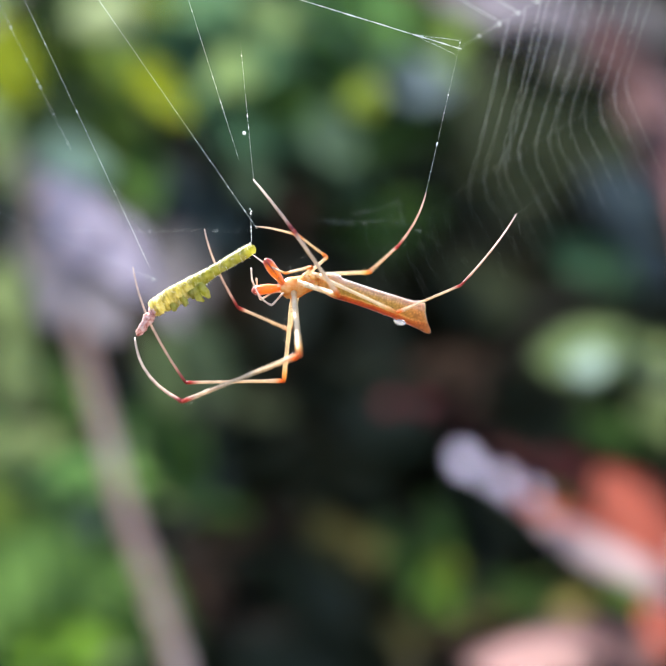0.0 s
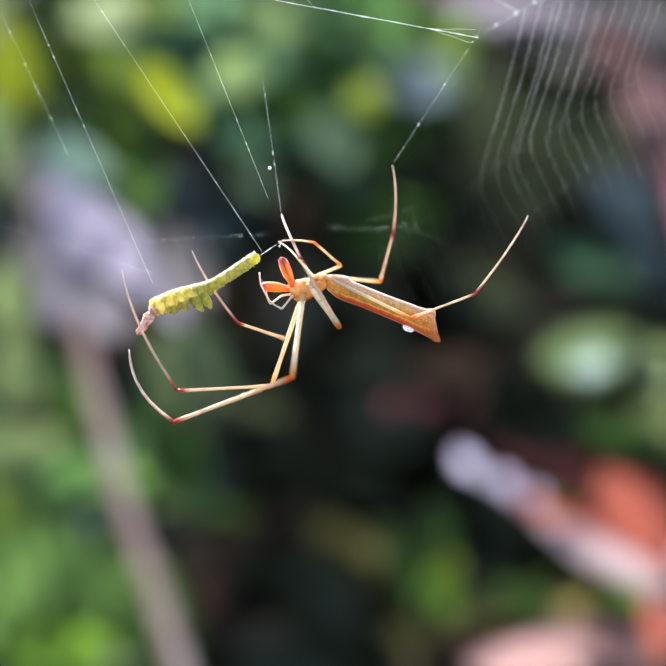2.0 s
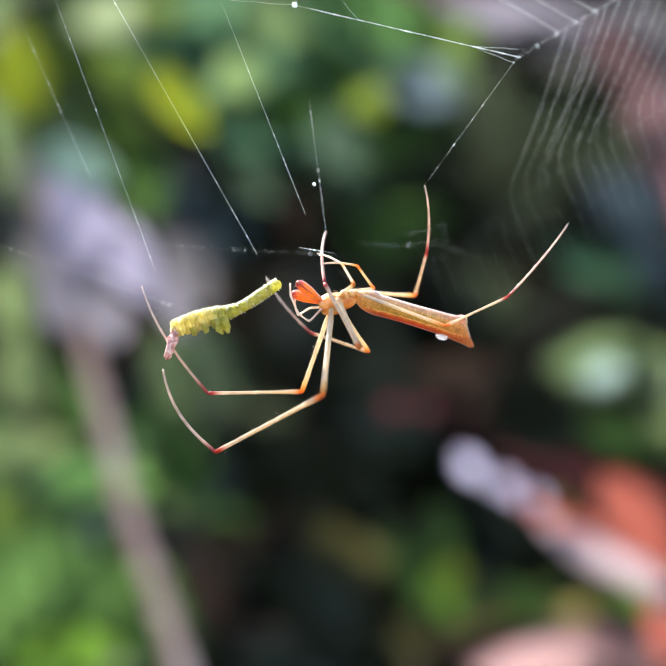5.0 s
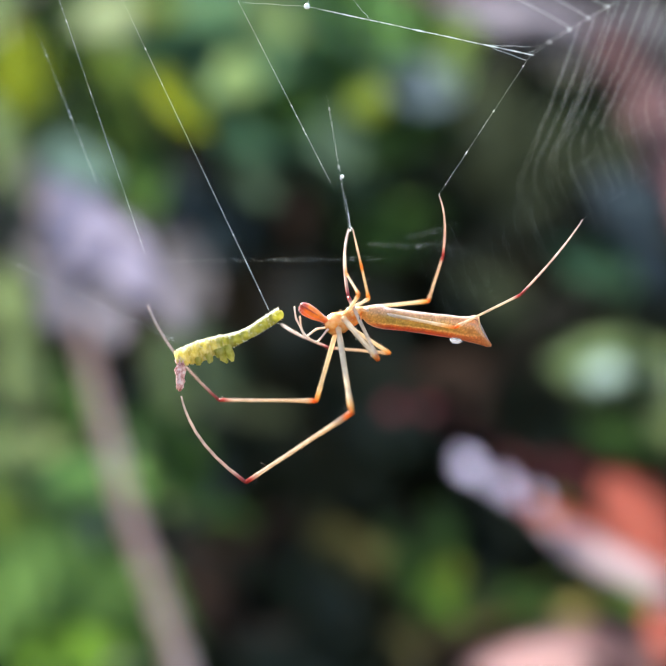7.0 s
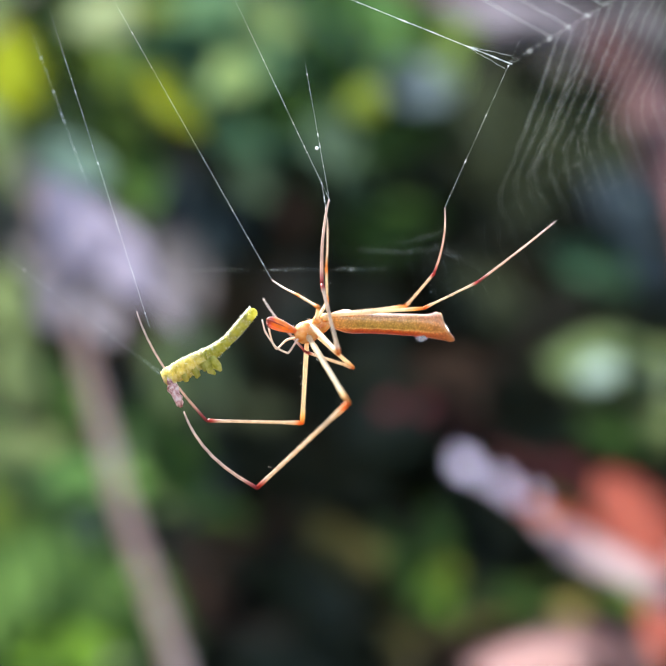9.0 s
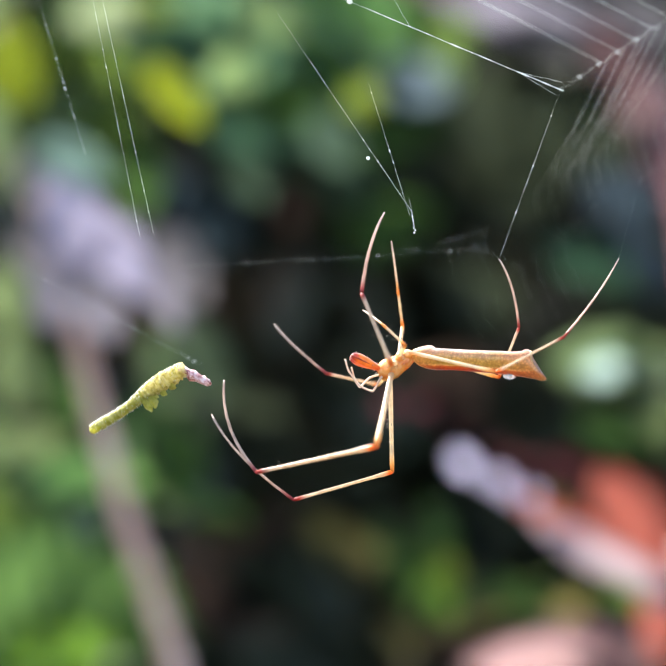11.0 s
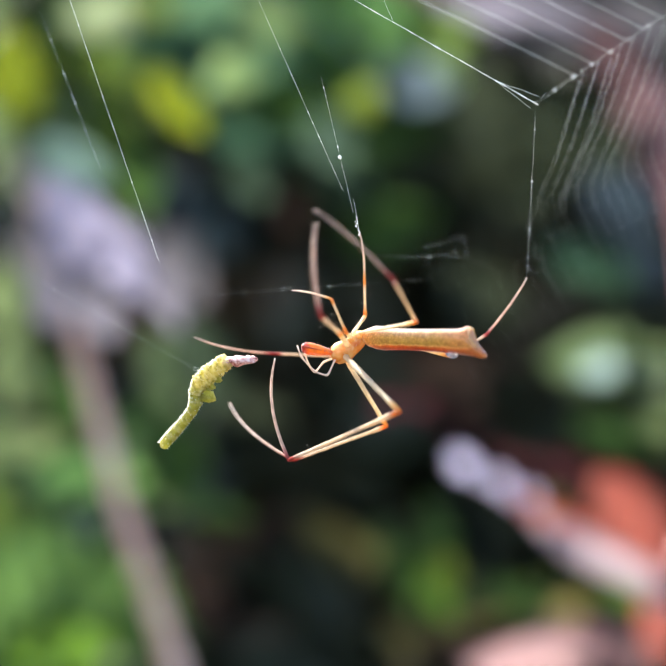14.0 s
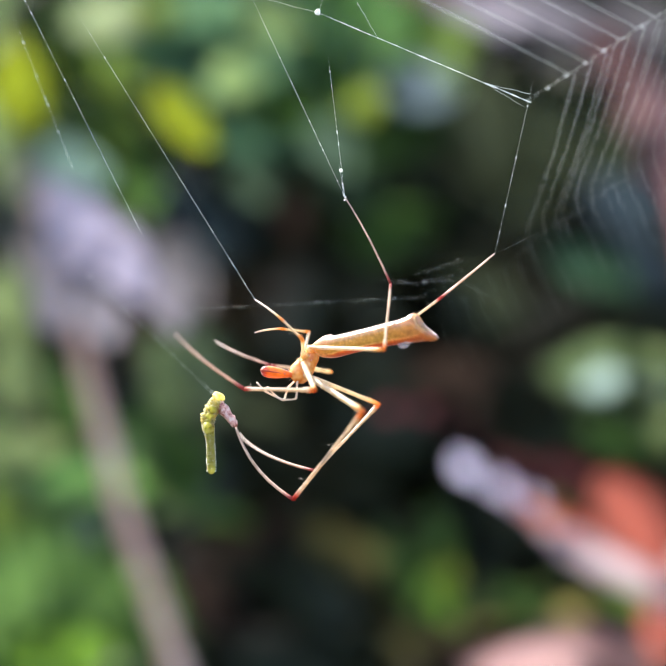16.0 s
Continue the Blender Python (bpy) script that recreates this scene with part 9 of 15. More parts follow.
    walk(part["leg_F"], [
        (0, mm(0.6, 0.36, 0.25, 83.6, 14.4, -168.6)), (0.25, mm(0.6, 0.36, 0.25, 84.3, 12.2, -169.1)), (0.5, mm(0.6, 0.36, 0.25, 84.7, 10.9, -169.5)),
        (0.75, mm(0.6, 0.36, 0.25, 84.3, 51.5, 179.6)), (0.8, mm(0.6, 0.36, 0.25, 84, 57.9, 177.2)), (1, mm(0.6, 0.36, 0.25, 82.4, 75, 169.6)),
        (1.25, mm(0.6, 0.36, 0.25, 88.4, 70.5, 176.5)), (1.5, mm(0.6, 0.36, 0.25, 89.6, 67.8, -179.3)), (1.75, mm(0.6, 0.36, 0.25, 99.2, 67, -169.3)),
        (2, mm(0.6, 0.36, 0.25, 108, 66.4, -160.8)), (2.25, mm(0.6, 0.36, 0.25, 102.6, 67.3, -164.4)), (2.5, mm(0.6, 0.36, 0.25, 97.4, 69.3, -167.4)),
        (2.75, mm(0.6, 0.36, 0.25, 91.2, 77.3, -169.9)), (3, mm(0.6, 0.36, 0.25, 49.4, 84.9, 153.4)), (3.25, mm(0.6, 0.36, 0.25, 38.8, 82.5, 147.4)),
        (3.5, mm(0.6, 0.36, 0.25, 48.7, 77.7, 159.9)), (3.75, mm(0.6, 0.36, 0.25, 55.2, 75.1, 165.1)), (4, mm(0.6, 0.36, 0.25, 53.9, 76, 161.7)),
        (4.25, mm(0.6, 0.36, 0.25, 36.3, 80, 143.6)), (4.5, mm(0.6, 0.36, 0.25, 11.3, 82.3, 117.9)), (5, mm(0.6, 0.36, 0.25, -35.8, 82.8, 69.6)),
        (5.5, mm(0.6, 0.36, 0.25, -58.3, 82.8, 46.3)), (6, mm(0.6, 0.36, 0.25, -68.4, 84.4, 35.8)), (6.25, mm(0.6, 0.36, 0.25, -68.9, 85.7, 35.1)),
        (6.5, mm(0.6, 0.36, 0.25, -61.1, 87.1, 42.9)), (6.75, mm(0.6, 0.36, 0.25, -34.3, 82.7, 71.3)), (7, mm(0.6, 0.36, 0.25, -31.4, 71.7, 78.1)),
        (7.25, mm(0.6, 0.36, 0.25, 16.1, 41.1, 110.9)), (7.5, mm(0.6, 0.36, 0.25, 16.2, -4.9, 117.2)), (7.75, mm(0.6, 0.36, 0.25, 38.7, 32.4, 127.2)),
        (8, mm(0.6, 0.36, 0.25, 73.1, 42, 154.9)), (8.25, mm(0.6, 0.36, 0.25, 73.1, 43.2, 158.4)), (8.5, mm(0.6, 0.36, 0.25, 71.2, 44.7, 160)),
        (8.75, mm(0.6, 0.36, 0.25, 67.1, 53.7, 161.8)), (9, mm(0.6, 0.36, 0.25, 58.3, 67.3, 159.6)), (9.25, mm(0.6, 0.36, 0.25, 46.8, 76.5, 152.4)),
        (9.5, mm(0.6, 0.36, 0.25, 25.4, 80.9, 132.4)), (9.7, mm(0.6, 0.36, 0.25, 5.8, 82.1, 113.3)), (10, mm(0.6, 0.36, 0.25, -11, 82.2, 96.7)),
        (10.2, mm(0.6, 0.36, 0.25, -8.3, 82, 98.8)), (10.5, mm(0.6, 0.36, 0.25, 16.1, 80.4, 120.6)), (10.7, mm(0.6, 0.36, 0.25, 21.4, 79.5, 124.9)),
        (11, mm(0.6, 0.36, 0.25, 34.3, 76.8, 136)), (11.25, mm(0.6, 0.36, 0.25, 41.8, 73.7, 141.8)), (11.3, mm(0.6, 0.36, 0.25, 42.1, 73.6, 142)),
        (11.5, mm(0.6, 0.36, 0.25, 39.5, 72.8, 137.6)), (11.75, mm(0.6, 0.36, 0.25, 16.6, 76.2, 114.8)), (12, mm(0.6, 0.36, 0.25, 37.8, 75.8, 132.5)),
        (12.25, mm(0.6, 0.36, 0.25, 63.9, 62.5, 149)), (12.5, mm(0.6, 0.36, 0.25, 67.7, 49.8, 145.3)), (12.75, mm(0.6, 0.36, 0.25, 70.1, 53.7, 165.3)),
        (12.8, mm(0.6, 0.36, 0.25, 67.3, 52, 165.4)), (13, mm(0.6, 0.36, 0.25, 43, 58.2, 126.3)), (13.25, mm(0.6, 0.36, 0.25, 63.5, 62.3, 149.6)),
        (13.5, mm(0.6, 0.36, 0.25, 82.4, 68.6, 168.9)), (13.75, mm(0.6, 0.36, 0.25, 63.7, 80.9, 149.2)), (14, mm(0.6, 0.36, 0.25, -42.4, 77.6, 43.7)),
        (14.2, mm(0.6, 0.36, 0.25, 16.4, 64, 96.1)), (14.25, mm(0.6, 0.36, 0.25, 24.2, 57, 102.6)), (14.5, mm(0.6, 0.36, 0.25, 33.2, 5.9, 111.6)),
        (14.75, mm(0.6, 0.36, 0.25, 30, 13.9, 101.2)), (15, mm(0.6, 0.36, 0.25, 25.7, 26.4, 103.3)), (15.25, mm(0.6, 0.36, 0.25, 29.2, 51.3, 110.7)),
        (15.5, mm(0.6, 0.36, 0.25, 37.5, 70.2, 123.2)), (15.75, mm(0.6, 0.36, 0.25, 25.9, 75.7, 121.7)), (16, mm(0.6, 0.36, 0.25, -51.4, 69.1, 54.7)),
    ])
    walk(part["tibia_F"], [
        (0, mm(0, 0, 2.111, -180, -36.9, -180)), (0.25, mm(0, 0, 2.111, 180, -41.2, -180)), (0.5, mm(0, 0, 2.111, -180, -45.3, 180)),
        (0.75, mm(0, 0, 2.111, 180, -55.1, -180)), (0.8, mm(0, 0, 2.111, -180, -60.3, 180)), (1, mm(0, 0, 2.111, 180, -87.1, 180)),
        (1.25, mm(0, 0, 2.111, 180, -56.9, -180)), (1.5, mm(0, 0, 2.111, 180, -37.4, -180)), (1.75, mm(0, 0, 2.111, 180, -35.3, -180)),
        (2, mm(0, 0, 2.111, 180, -38.9, -180)), (2.25, mm(0, 0, 2.111, 180, -41.1, 180)), (2.5, mm(0, 0, 2.111, 180, -42.2, -180)),
        (2.75, mm(0, 0, 2.111, 180, -42.4, 180)), (3, mm(0, 0, 2.111, 180, -44.2, 180)), (3.25, mm(0, 0, 2.111, -180, -45.1, 180)),
        (3.5, mm(0, 0, 2.111, 180, -46, 180)), (3.75, mm(0, 0, 2.111, -180, -47.1, -180)), (4, mm(0, 0, 2.111, 180, -46.7, -180)),
        (4.25, mm(0, 0, 2.111, 180, -45, 180)), (4.5, mm(0, 0, 2.111, 180, -44.4, 180)), (5, mm(0, 0, 2.111, -180, -45.2, 180)),
        (5.5, mm(0, 0, 2.111, -180, -47.4, -180)), (6, mm(0, 0, 2.111, -180, -49.9, 180)), (6.25, mm(0, 0, 2.111, 180, -50.9, -180)),
        (6.5, mm(0, 0, 2.111, -180, -51.6, -180)), (6.75, mm(0, 0, 2.111, 180, -52.5, -180)), (7, mm(0, 0, 2.111, 180, -59.5, -180)),
        (7.25, mm(0, 0, 2.111, 180, -84.8, -180)), (7.5, mm(0, 0, 2.111, 0, -38, 0)), (7.75, mm(0, 0, 2.111, 0, -88.1, 0)),
        (8, mm(0, 0, 2.111, 180, -78.6, -180)), (8.25, mm(0, 0, 2.111, -180, -74.7, 180)), (8.5, mm(0, 0, 2.111, -180, -66.9, 180)),
        (8.75, mm(0, 0, 2.111, 180, -57.7, -180)), (9, mm(0, 0, 2.111, 180, -50.1, -180)), (9.25, mm(0, 0, 2.111, 180, -44.1, 180)),
        (9.5, mm(0, 0, 2.111, 180, -42.7, 180)), (9.7, mm(0, 0, 2.111, 180, -42.7, 180)), (10, mm(0, 0, 2.111, 180, -44, -180)),
        (10.2, mm(0, 0, 2.111, 180, -45.7, -180)), (10.5, mm(0, 0, 2.111, 180, -50.3, 180)), (10.7, mm(0, 0, 2.111, 180, -53, -180)),
        (11, mm(0, 0, 2.111, -180, -59.4, 180)), (11.25, mm(0, 0, 2.111, 180, -65.2, -180)), (11.3, mm(0, 0, 2.111, 180, -65.4, 180)),
        (11.5, mm(0, 0, 2.111, 180, -65.6, 180)), (11.75, mm(0, 0, 2.111, -180, -59.5, 180)), (12, mm(0, 0, 2.111, -180, -60, 180)),
        (12.25, mm(0, 0, 2.111, 180, -67.3, 180)), (12.5, mm(0, 0, 2.111, 180, -80.6, 180)), (12.75, mm(0, 0, 2.111, 0, -80.5, 0)),
        (12.8, mm(0, 0, 2.111, 0, -79.9, 0)), (13, mm(0, 0, 2.111, 0, -64, 0)), (13.25, mm(0, 0, 2.111, 0, -75.5, 0)),
        (13.5, mm(0, 0, 2.111, -180, -81.9, 180)), (13.75, mm(0, 0, 2.111, -180, -77.3, -180)), (14, mm(0, 0, 2.111, 0, -88.7, 0)),
        (14.2, mm(0, 0, 2.111, 0, -87.6, 0)), (14.25, mm(0, 0, 2.111, 0, -82.6, 0)), (14.5, mm(0, 0, 2.111, 0, -33.4, 0)),
        (14.75, mm(0, 0, 2.111, 0, -54.4, 0)), (15, mm(0, 0, 2.111, 0, -66.8, 0)), (15.25, mm(0, 0, 2.111, 0, -73.9, 0)),
        (15.5, mm(0, 0, 2.111, 0, -70.2, 0)), (15.75, mm(0, 0, 2.111, 0, -74.8, 0)), (16, mm(0, 0, 2.111, -180, -73.6, 180)),
    ])
    walk(part["metatarsus_F"], [
        (0, mm(-1.134, 0, 0.6, 138, 26.4, -108)), (0.25, mm(-1.244, 0, 0.69, 134.2, 23.6, -107.6)), (0.5, mm(-1.344, 0, 0.784, 131.4, 18.6, -110.8)),
        (0.75, mm(-1.55, 0, 1.032, 163, 56.6, -20.8)), (0.8, mm(-1.641, 0, 1.176, -142.3, 50.4, 49.8)), (1, mm(-1.886, 0, 2.015, -119, 23.8, 95.8)),
        (1.25, mm(-1.582, 0, 1.079, -124, -1.6, 102.9)), (1.5, mm(-1.147, 0, 0.61, -136.4, 16, 77.5)), (1.75, mm(-1.091, 0, 0.569, -146.7, 14.7, 71.9)),
        (2, mm(-1.186, 0, 0.641, -151.4, -3.5, 102)), (2.25, mm(-1.241, 0, 0.687, -159.7, -17.4, 130.1)), (2.5, mm(-1.268, 0, 0.711, 177.6, -25, -176.6)),
        (2.75, mm(-1.274, 0, 0.717, 178.8, -26, -178.3)), (3, mm(-1.318, 0, 0.758, -178.2, -28.1, 177.5)), (3.25, mm(-1.339, 0, 0.778, 178.3, -29.5, -177.7)),
        (3.5, mm(-1.36, 0, 0.8, 175.2, -29.8, -173.6)), (3.75, mm(-1.383, 0, 0.824, -179.8, -28.2, 179.7)), (4, mm(-1.374, 0, 0.815, -173, -25.9, 171)),
        (4.25, mm(-1.337, 0, 0.776, -166.7, -23.8, 162.1)), (4.5, mm(-1.322, 0, 0.762, -160.5, -20.7, 153.3)), (5, mm(-1.341, 0, 0.781, -151.7, -14, 141.7)),
        (5.5, mm(-1.391, 0, 0.834, -148.1, -12.6, 138.7)), (6, mm(-1.445, 0, 0.895, -152.3, -20.7, 145.5)), (6.25, mm(-1.466, 0, 0.92, -162.1, -28.2, 158.1)),
        (6.5, mm(-1.479, 0, 0.937, 178.1, -31.8, -177.8)), (6.75, mm(-1.499, 0, 0.962, 143.3, -35, -144.3)), (7, mm(-1.627, 0, 1.151, 110.3, -15.3, -115.8)),
        (7.25, mm(-1.881, 0, 1.939, 82.1, -3.6, -90.9)), (7.5, mm(-1.162, 0, 3.6, -21.8, 20.5, -159.8)), (7.75, mm(-1.888, 0, 2.172, 4.2, 67.2, -159.7)),
        (8, mm(-1.852, 0, 1.739, -125.8, 71.1, 60.9)), (8.25, mm(-1.822, 0, 1.613, -114.2, 63, 70.4)), (8.5, mm(-1.737, 0, 1.369, 136.4, 77.7, -46.6)),
        (8.75, mm(-1.596, 0, 1.102, 160.7, 62.2, -22.8)), (9, mm(-1.449, 0, 0.899, 161.9, 43.7, -26.4)), (9.25, mm(-1.315, 0, 0.755, 149.7, 25.5, -59.9)),
        (9.5, mm(-1.28, 0, 0.722, 145.3, 10.3, -86.1)), (9.7, mm(-1.281, 0, 0.723, 145, -0.5, -103.9)), (10, mm(-1.312, 0, 0.752, 151.8, -20.6, -138.7)),
        (10.2, mm(-1.353, 0, 0.793, 153.5, -22.6, -143)), (10.5, mm(-1.454, 0, 0.905, 159.1, -28.9, -153.7)), (10.7, mm(-1.509, 0, 0.975, 162.6, -31.7, -159.2)),
        (11, mm(-1.626, 0, 1.15, 171.2, -37.5, -170.5)), (11.25, mm(-1.714, 0, 1.318, 178.6, -41.9, -178.6)), (11.3, mm(-1.718, 0, 1.325, 178.9, -42, -178.9)),
        (11.5, mm(-1.72, 0, 1.33, 179.3, -42.3, -179.3)), (11.75, mm(-1.627, 0, 1.152, 178.2, -43.3, -178)), (12, mm(-1.635, 0, 1.166, 169.8, -44, -168.7)),
        (12.25, mm(-1.742, 0, 1.382, 176.9, -50.8, -176.8)), (12.5, mm(-1.863, 0, 1.801, -179.6, -63.4, 179.7)), (12.75, mm(-1.863, 0, 2.424, 165.4, -77.4, -166.3)),
        (12.8, mm(-1.86, 0, 2.442, 153.2, -82.6, -154)), (13, mm(-1.698, 0, 2.938, -77, -84.2, 79.7)), (13.25, mm(-1.829, 0, 2.584, -69, -34.8, 81.1)),
        (13.5, mm(-1.87, 0, 1.845, -81.3, -0.4, 100.3)), (13.75, mm(-1.843, 0, 1.696, -78.1, 38.2, 124.6)), (14, mm(-1.888, 0, 2.154, -118.5, -19.3, 150.6)),
        (14.2, mm(-1.887, 0, 2.189, -94.3, -9, 129.2)), (14.25, mm(-1.873, 0, 2.356, -86.1, -7.6, 122.7)), (14.5, mm(-1.038, 0, 3.689, -29.3, 10.8, 117.7)),
        (14.75, mm(-1.537, 0, 3.21, -16.5, 24.3, 162)), (15, mm(-1.737, 0, 2.854, -20.2, 34.9, 160.9)), (15.25, mm(-1.814, 0, 2.636, -34.7, 37, 148.9)),
        (15.5, mm(-1.777, 0, 2.752, -67.3, 5.6, 110.1)), (15.75, mm(-1.822, 0, 2.608, -103.9, -60.9, 114.2)), (16, mm(-1.812, 0, 1.578, -171.1, -57.5, 171)),
    ])
    walk(part["leg_G"], [
        (0, mm(0.12, -0.3, 0.2, 95.5, 16.9, -34.4)), (0.25, mm(0.12, -0.3, 0.2, 94.4, 22, -33.8)), (0.5, mm(0.12, -0.3, 0.2, 93.4, 25.5, -32.7)),
        (0.75, mm(0.12, -0.3, 0.2, 94.7, 24.8, -24.9)), (0.8, mm(0.12, -0.3, 0.2, 94.4, 26.8, -24.6)), (1, mm(0.12, -0.3, 0.2, 91, 59.3, -30.9)),
        (1.25, mm(0.12, -0.3, 0.2, 92.2, 65.5, -31.6)), (1.5, mm(0.12, -0.3, 0.2, 89.8, 66.3, -35.6)), (1.75, mm(0.12, -0.3, 0.2, 102.1, 56.8, -25.9)),
        (2, mm(0.12, -0.3, 0.2, 110.1, 49.1, -20.8)), (2.25, mm(0.12, -0.3, 0.2, 111.6, 47.3, -21.4)), (2.5, mm(0.12, -0.3, 0.2, 112.7, 46, -21.5)),
        (2.75, mm(0.12, -0.3, 0.2, 110.8, 43.4, -24.4)), (3, mm(0.12, -0.3, 0.2, 108.6, 41.2, -27.5)), (3.25, mm(0.12, -0.3, 0.2, 107.6, 43.2, -26.9)),
        (3.5, mm(0.12, -0.3, 0.2, 107, 46.2, -25.7)), (3.75, mm(0.12, -0.3, 0.2, 106.1, 46.5, -26.2)), (4, mm(0.12, -0.3, 0.2, 105.8, 46.2, -27.4)),
        (4.25, mm(0.12, -0.3, 0.2, 106.1, 46.2, -28.6)), (4.5, mm(0.12, -0.3, 0.2, 105.9, 46.1, -29.7)), (5, mm(0.12, -0.3, 0.2, 104.6, 45.7, -31.6)),
        (5.5, mm(0.12, -0.3, 0.2, 103, 44.9, -33.2)), (6, mm(0.12, -0.3, 0.2, 101.9, 43.6, -34.8)), (6.25, mm(0.12, -0.3, 0.2, 101.9, 42.8, -35.9)),
        (6.5, mm(0.12, -0.3, 0.2, 102.3, 41.8, -37.2)), (6.75, mm(0.12, -0.3, 0.2, 103.9, 45.3, -38.1)), (7, mm(0.12, -0.3, 0.2, 103, 44.5, -41.4)),
        (7.25, mm(0.12, -0.3, 0.2, 103.3, 34.7, -46.4)), (7.5, mm(0.12, -0.3, 0.2, 104.7, 27.2, -51.7)), (7.75, mm(0.12, -0.3, 0.2, 106.8, 22.1, -52.9)),
        (8, mm(0.12, -0.3, 0.2, 108.4, 18.7, -52.4)), (8.25, mm(0.12, -0.3, 0.2, 109.5, 16.7, -55.3)), (8.5, mm(0.12, -0.3, 0.2, 110.9, 16.9, -57.8)),
        (8.75, mm(0.12, -0.3, 0.2, 108.8, 19.7, -54.4)), (9, mm(0.12, -0.3, 0.2, 106.8, 22.9, -51.4)), (9.25, mm(0.12, -0.3, 0.2, 108.1, 24, -50.8)),
        (9.5, mm(0.12, -0.3, 0.2, 111.6, 28.2, -48.7)), (9.7, mm(0.12, -0.3, 0.2, 116, 33.7, -45.2)), (10, mm(0.12, -0.3, 0.2, 126.8, 43.9, -35)),
        (10.2, mm(0.12, -0.3, 0.2, 138.3, 49.8, -24)), (10.5, mm(0.12, -0.3, 0.2, 159.4, 53.1, -5.2)), (10.7, mm(0.12, -0.3, 0.2, 166.6, 51.2, 0)),
        (11, mm(0.12, -0.3, 0.2, 169.1, 45.9, -5.9)), (11.25, mm(0.12, -0.3, 0.2, -178.8, 44.3, -3.9)), (11.3, mm(0.12, -0.3, 0.2, -177.7, 44.3, -3.8)),
        (11.5, mm(0.12, -0.3, 0.2, -178.9, 44.3, -4.7)), (11.75, mm(0.12, -0.3, 0.2, -170.8, 41, 20.8)), (12, mm(0.12, -0.3, 0.2, -167.1, 36.3, 35.8)),
        (12.25, mm(0.12, -0.3, 0.2, -161.1, 33.8, 38.4)), (12.5, mm(0.12, -0.3, 0.2, -154.3, 34.3, 41.3)), (12.75, mm(0.12, -0.3, 0.2, 151.5, 52.3, -20.3)),
        (12.8, mm(0.12, -0.3, 0.2, 147.1, 54.6, -23.5)), (13, mm(0.12, -0.3, 0.2, 164.6, 39.9, -5.3)), (13.25, mm(0.12, -0.3, 0.2, 166, 43.2, 3.7)),
        (13.5, mm(0.12, -0.3, 0.2, 172, 46.9, 15.3)), (13.75, mm(0.12, -0.3, 0.2, -165.5, 45.1, 40.7)), (14, mm(0.12, -0.3, 0.2, -156.8, 38.8, 48.8)),
        (14.2, mm(0.12, -0.3, 0.2, -179.4, 43.9, 22.1)), (14.25, mm(0.12, -0.3, 0.2, 172.3, 43.8, 11.7)), (14.5, mm(0.12, -0.3, 0.2, 152.1, 39.2, -18.3)),
        (14.75, mm(0.12, -0.3, 0.2, -163.3, 45.3, 17)), (15, mm(0.12, -0.3, 0.2, -134.4, 20.6, 65.2)), (15.25, mm(0.12, -0.3, 0.2, -135.9, 22.2, 63.3)),
        (15.5, mm(0.12, -0.3, 0.2, -144.8, 34.4, 57.9)), (15.75, mm(0.12, -0.3, 0.2, -136.3, 22.1, 63.8)), (16, mm(0.12, -0.3, 0.2, -134.3, 19.7, 67.1)),
    ])
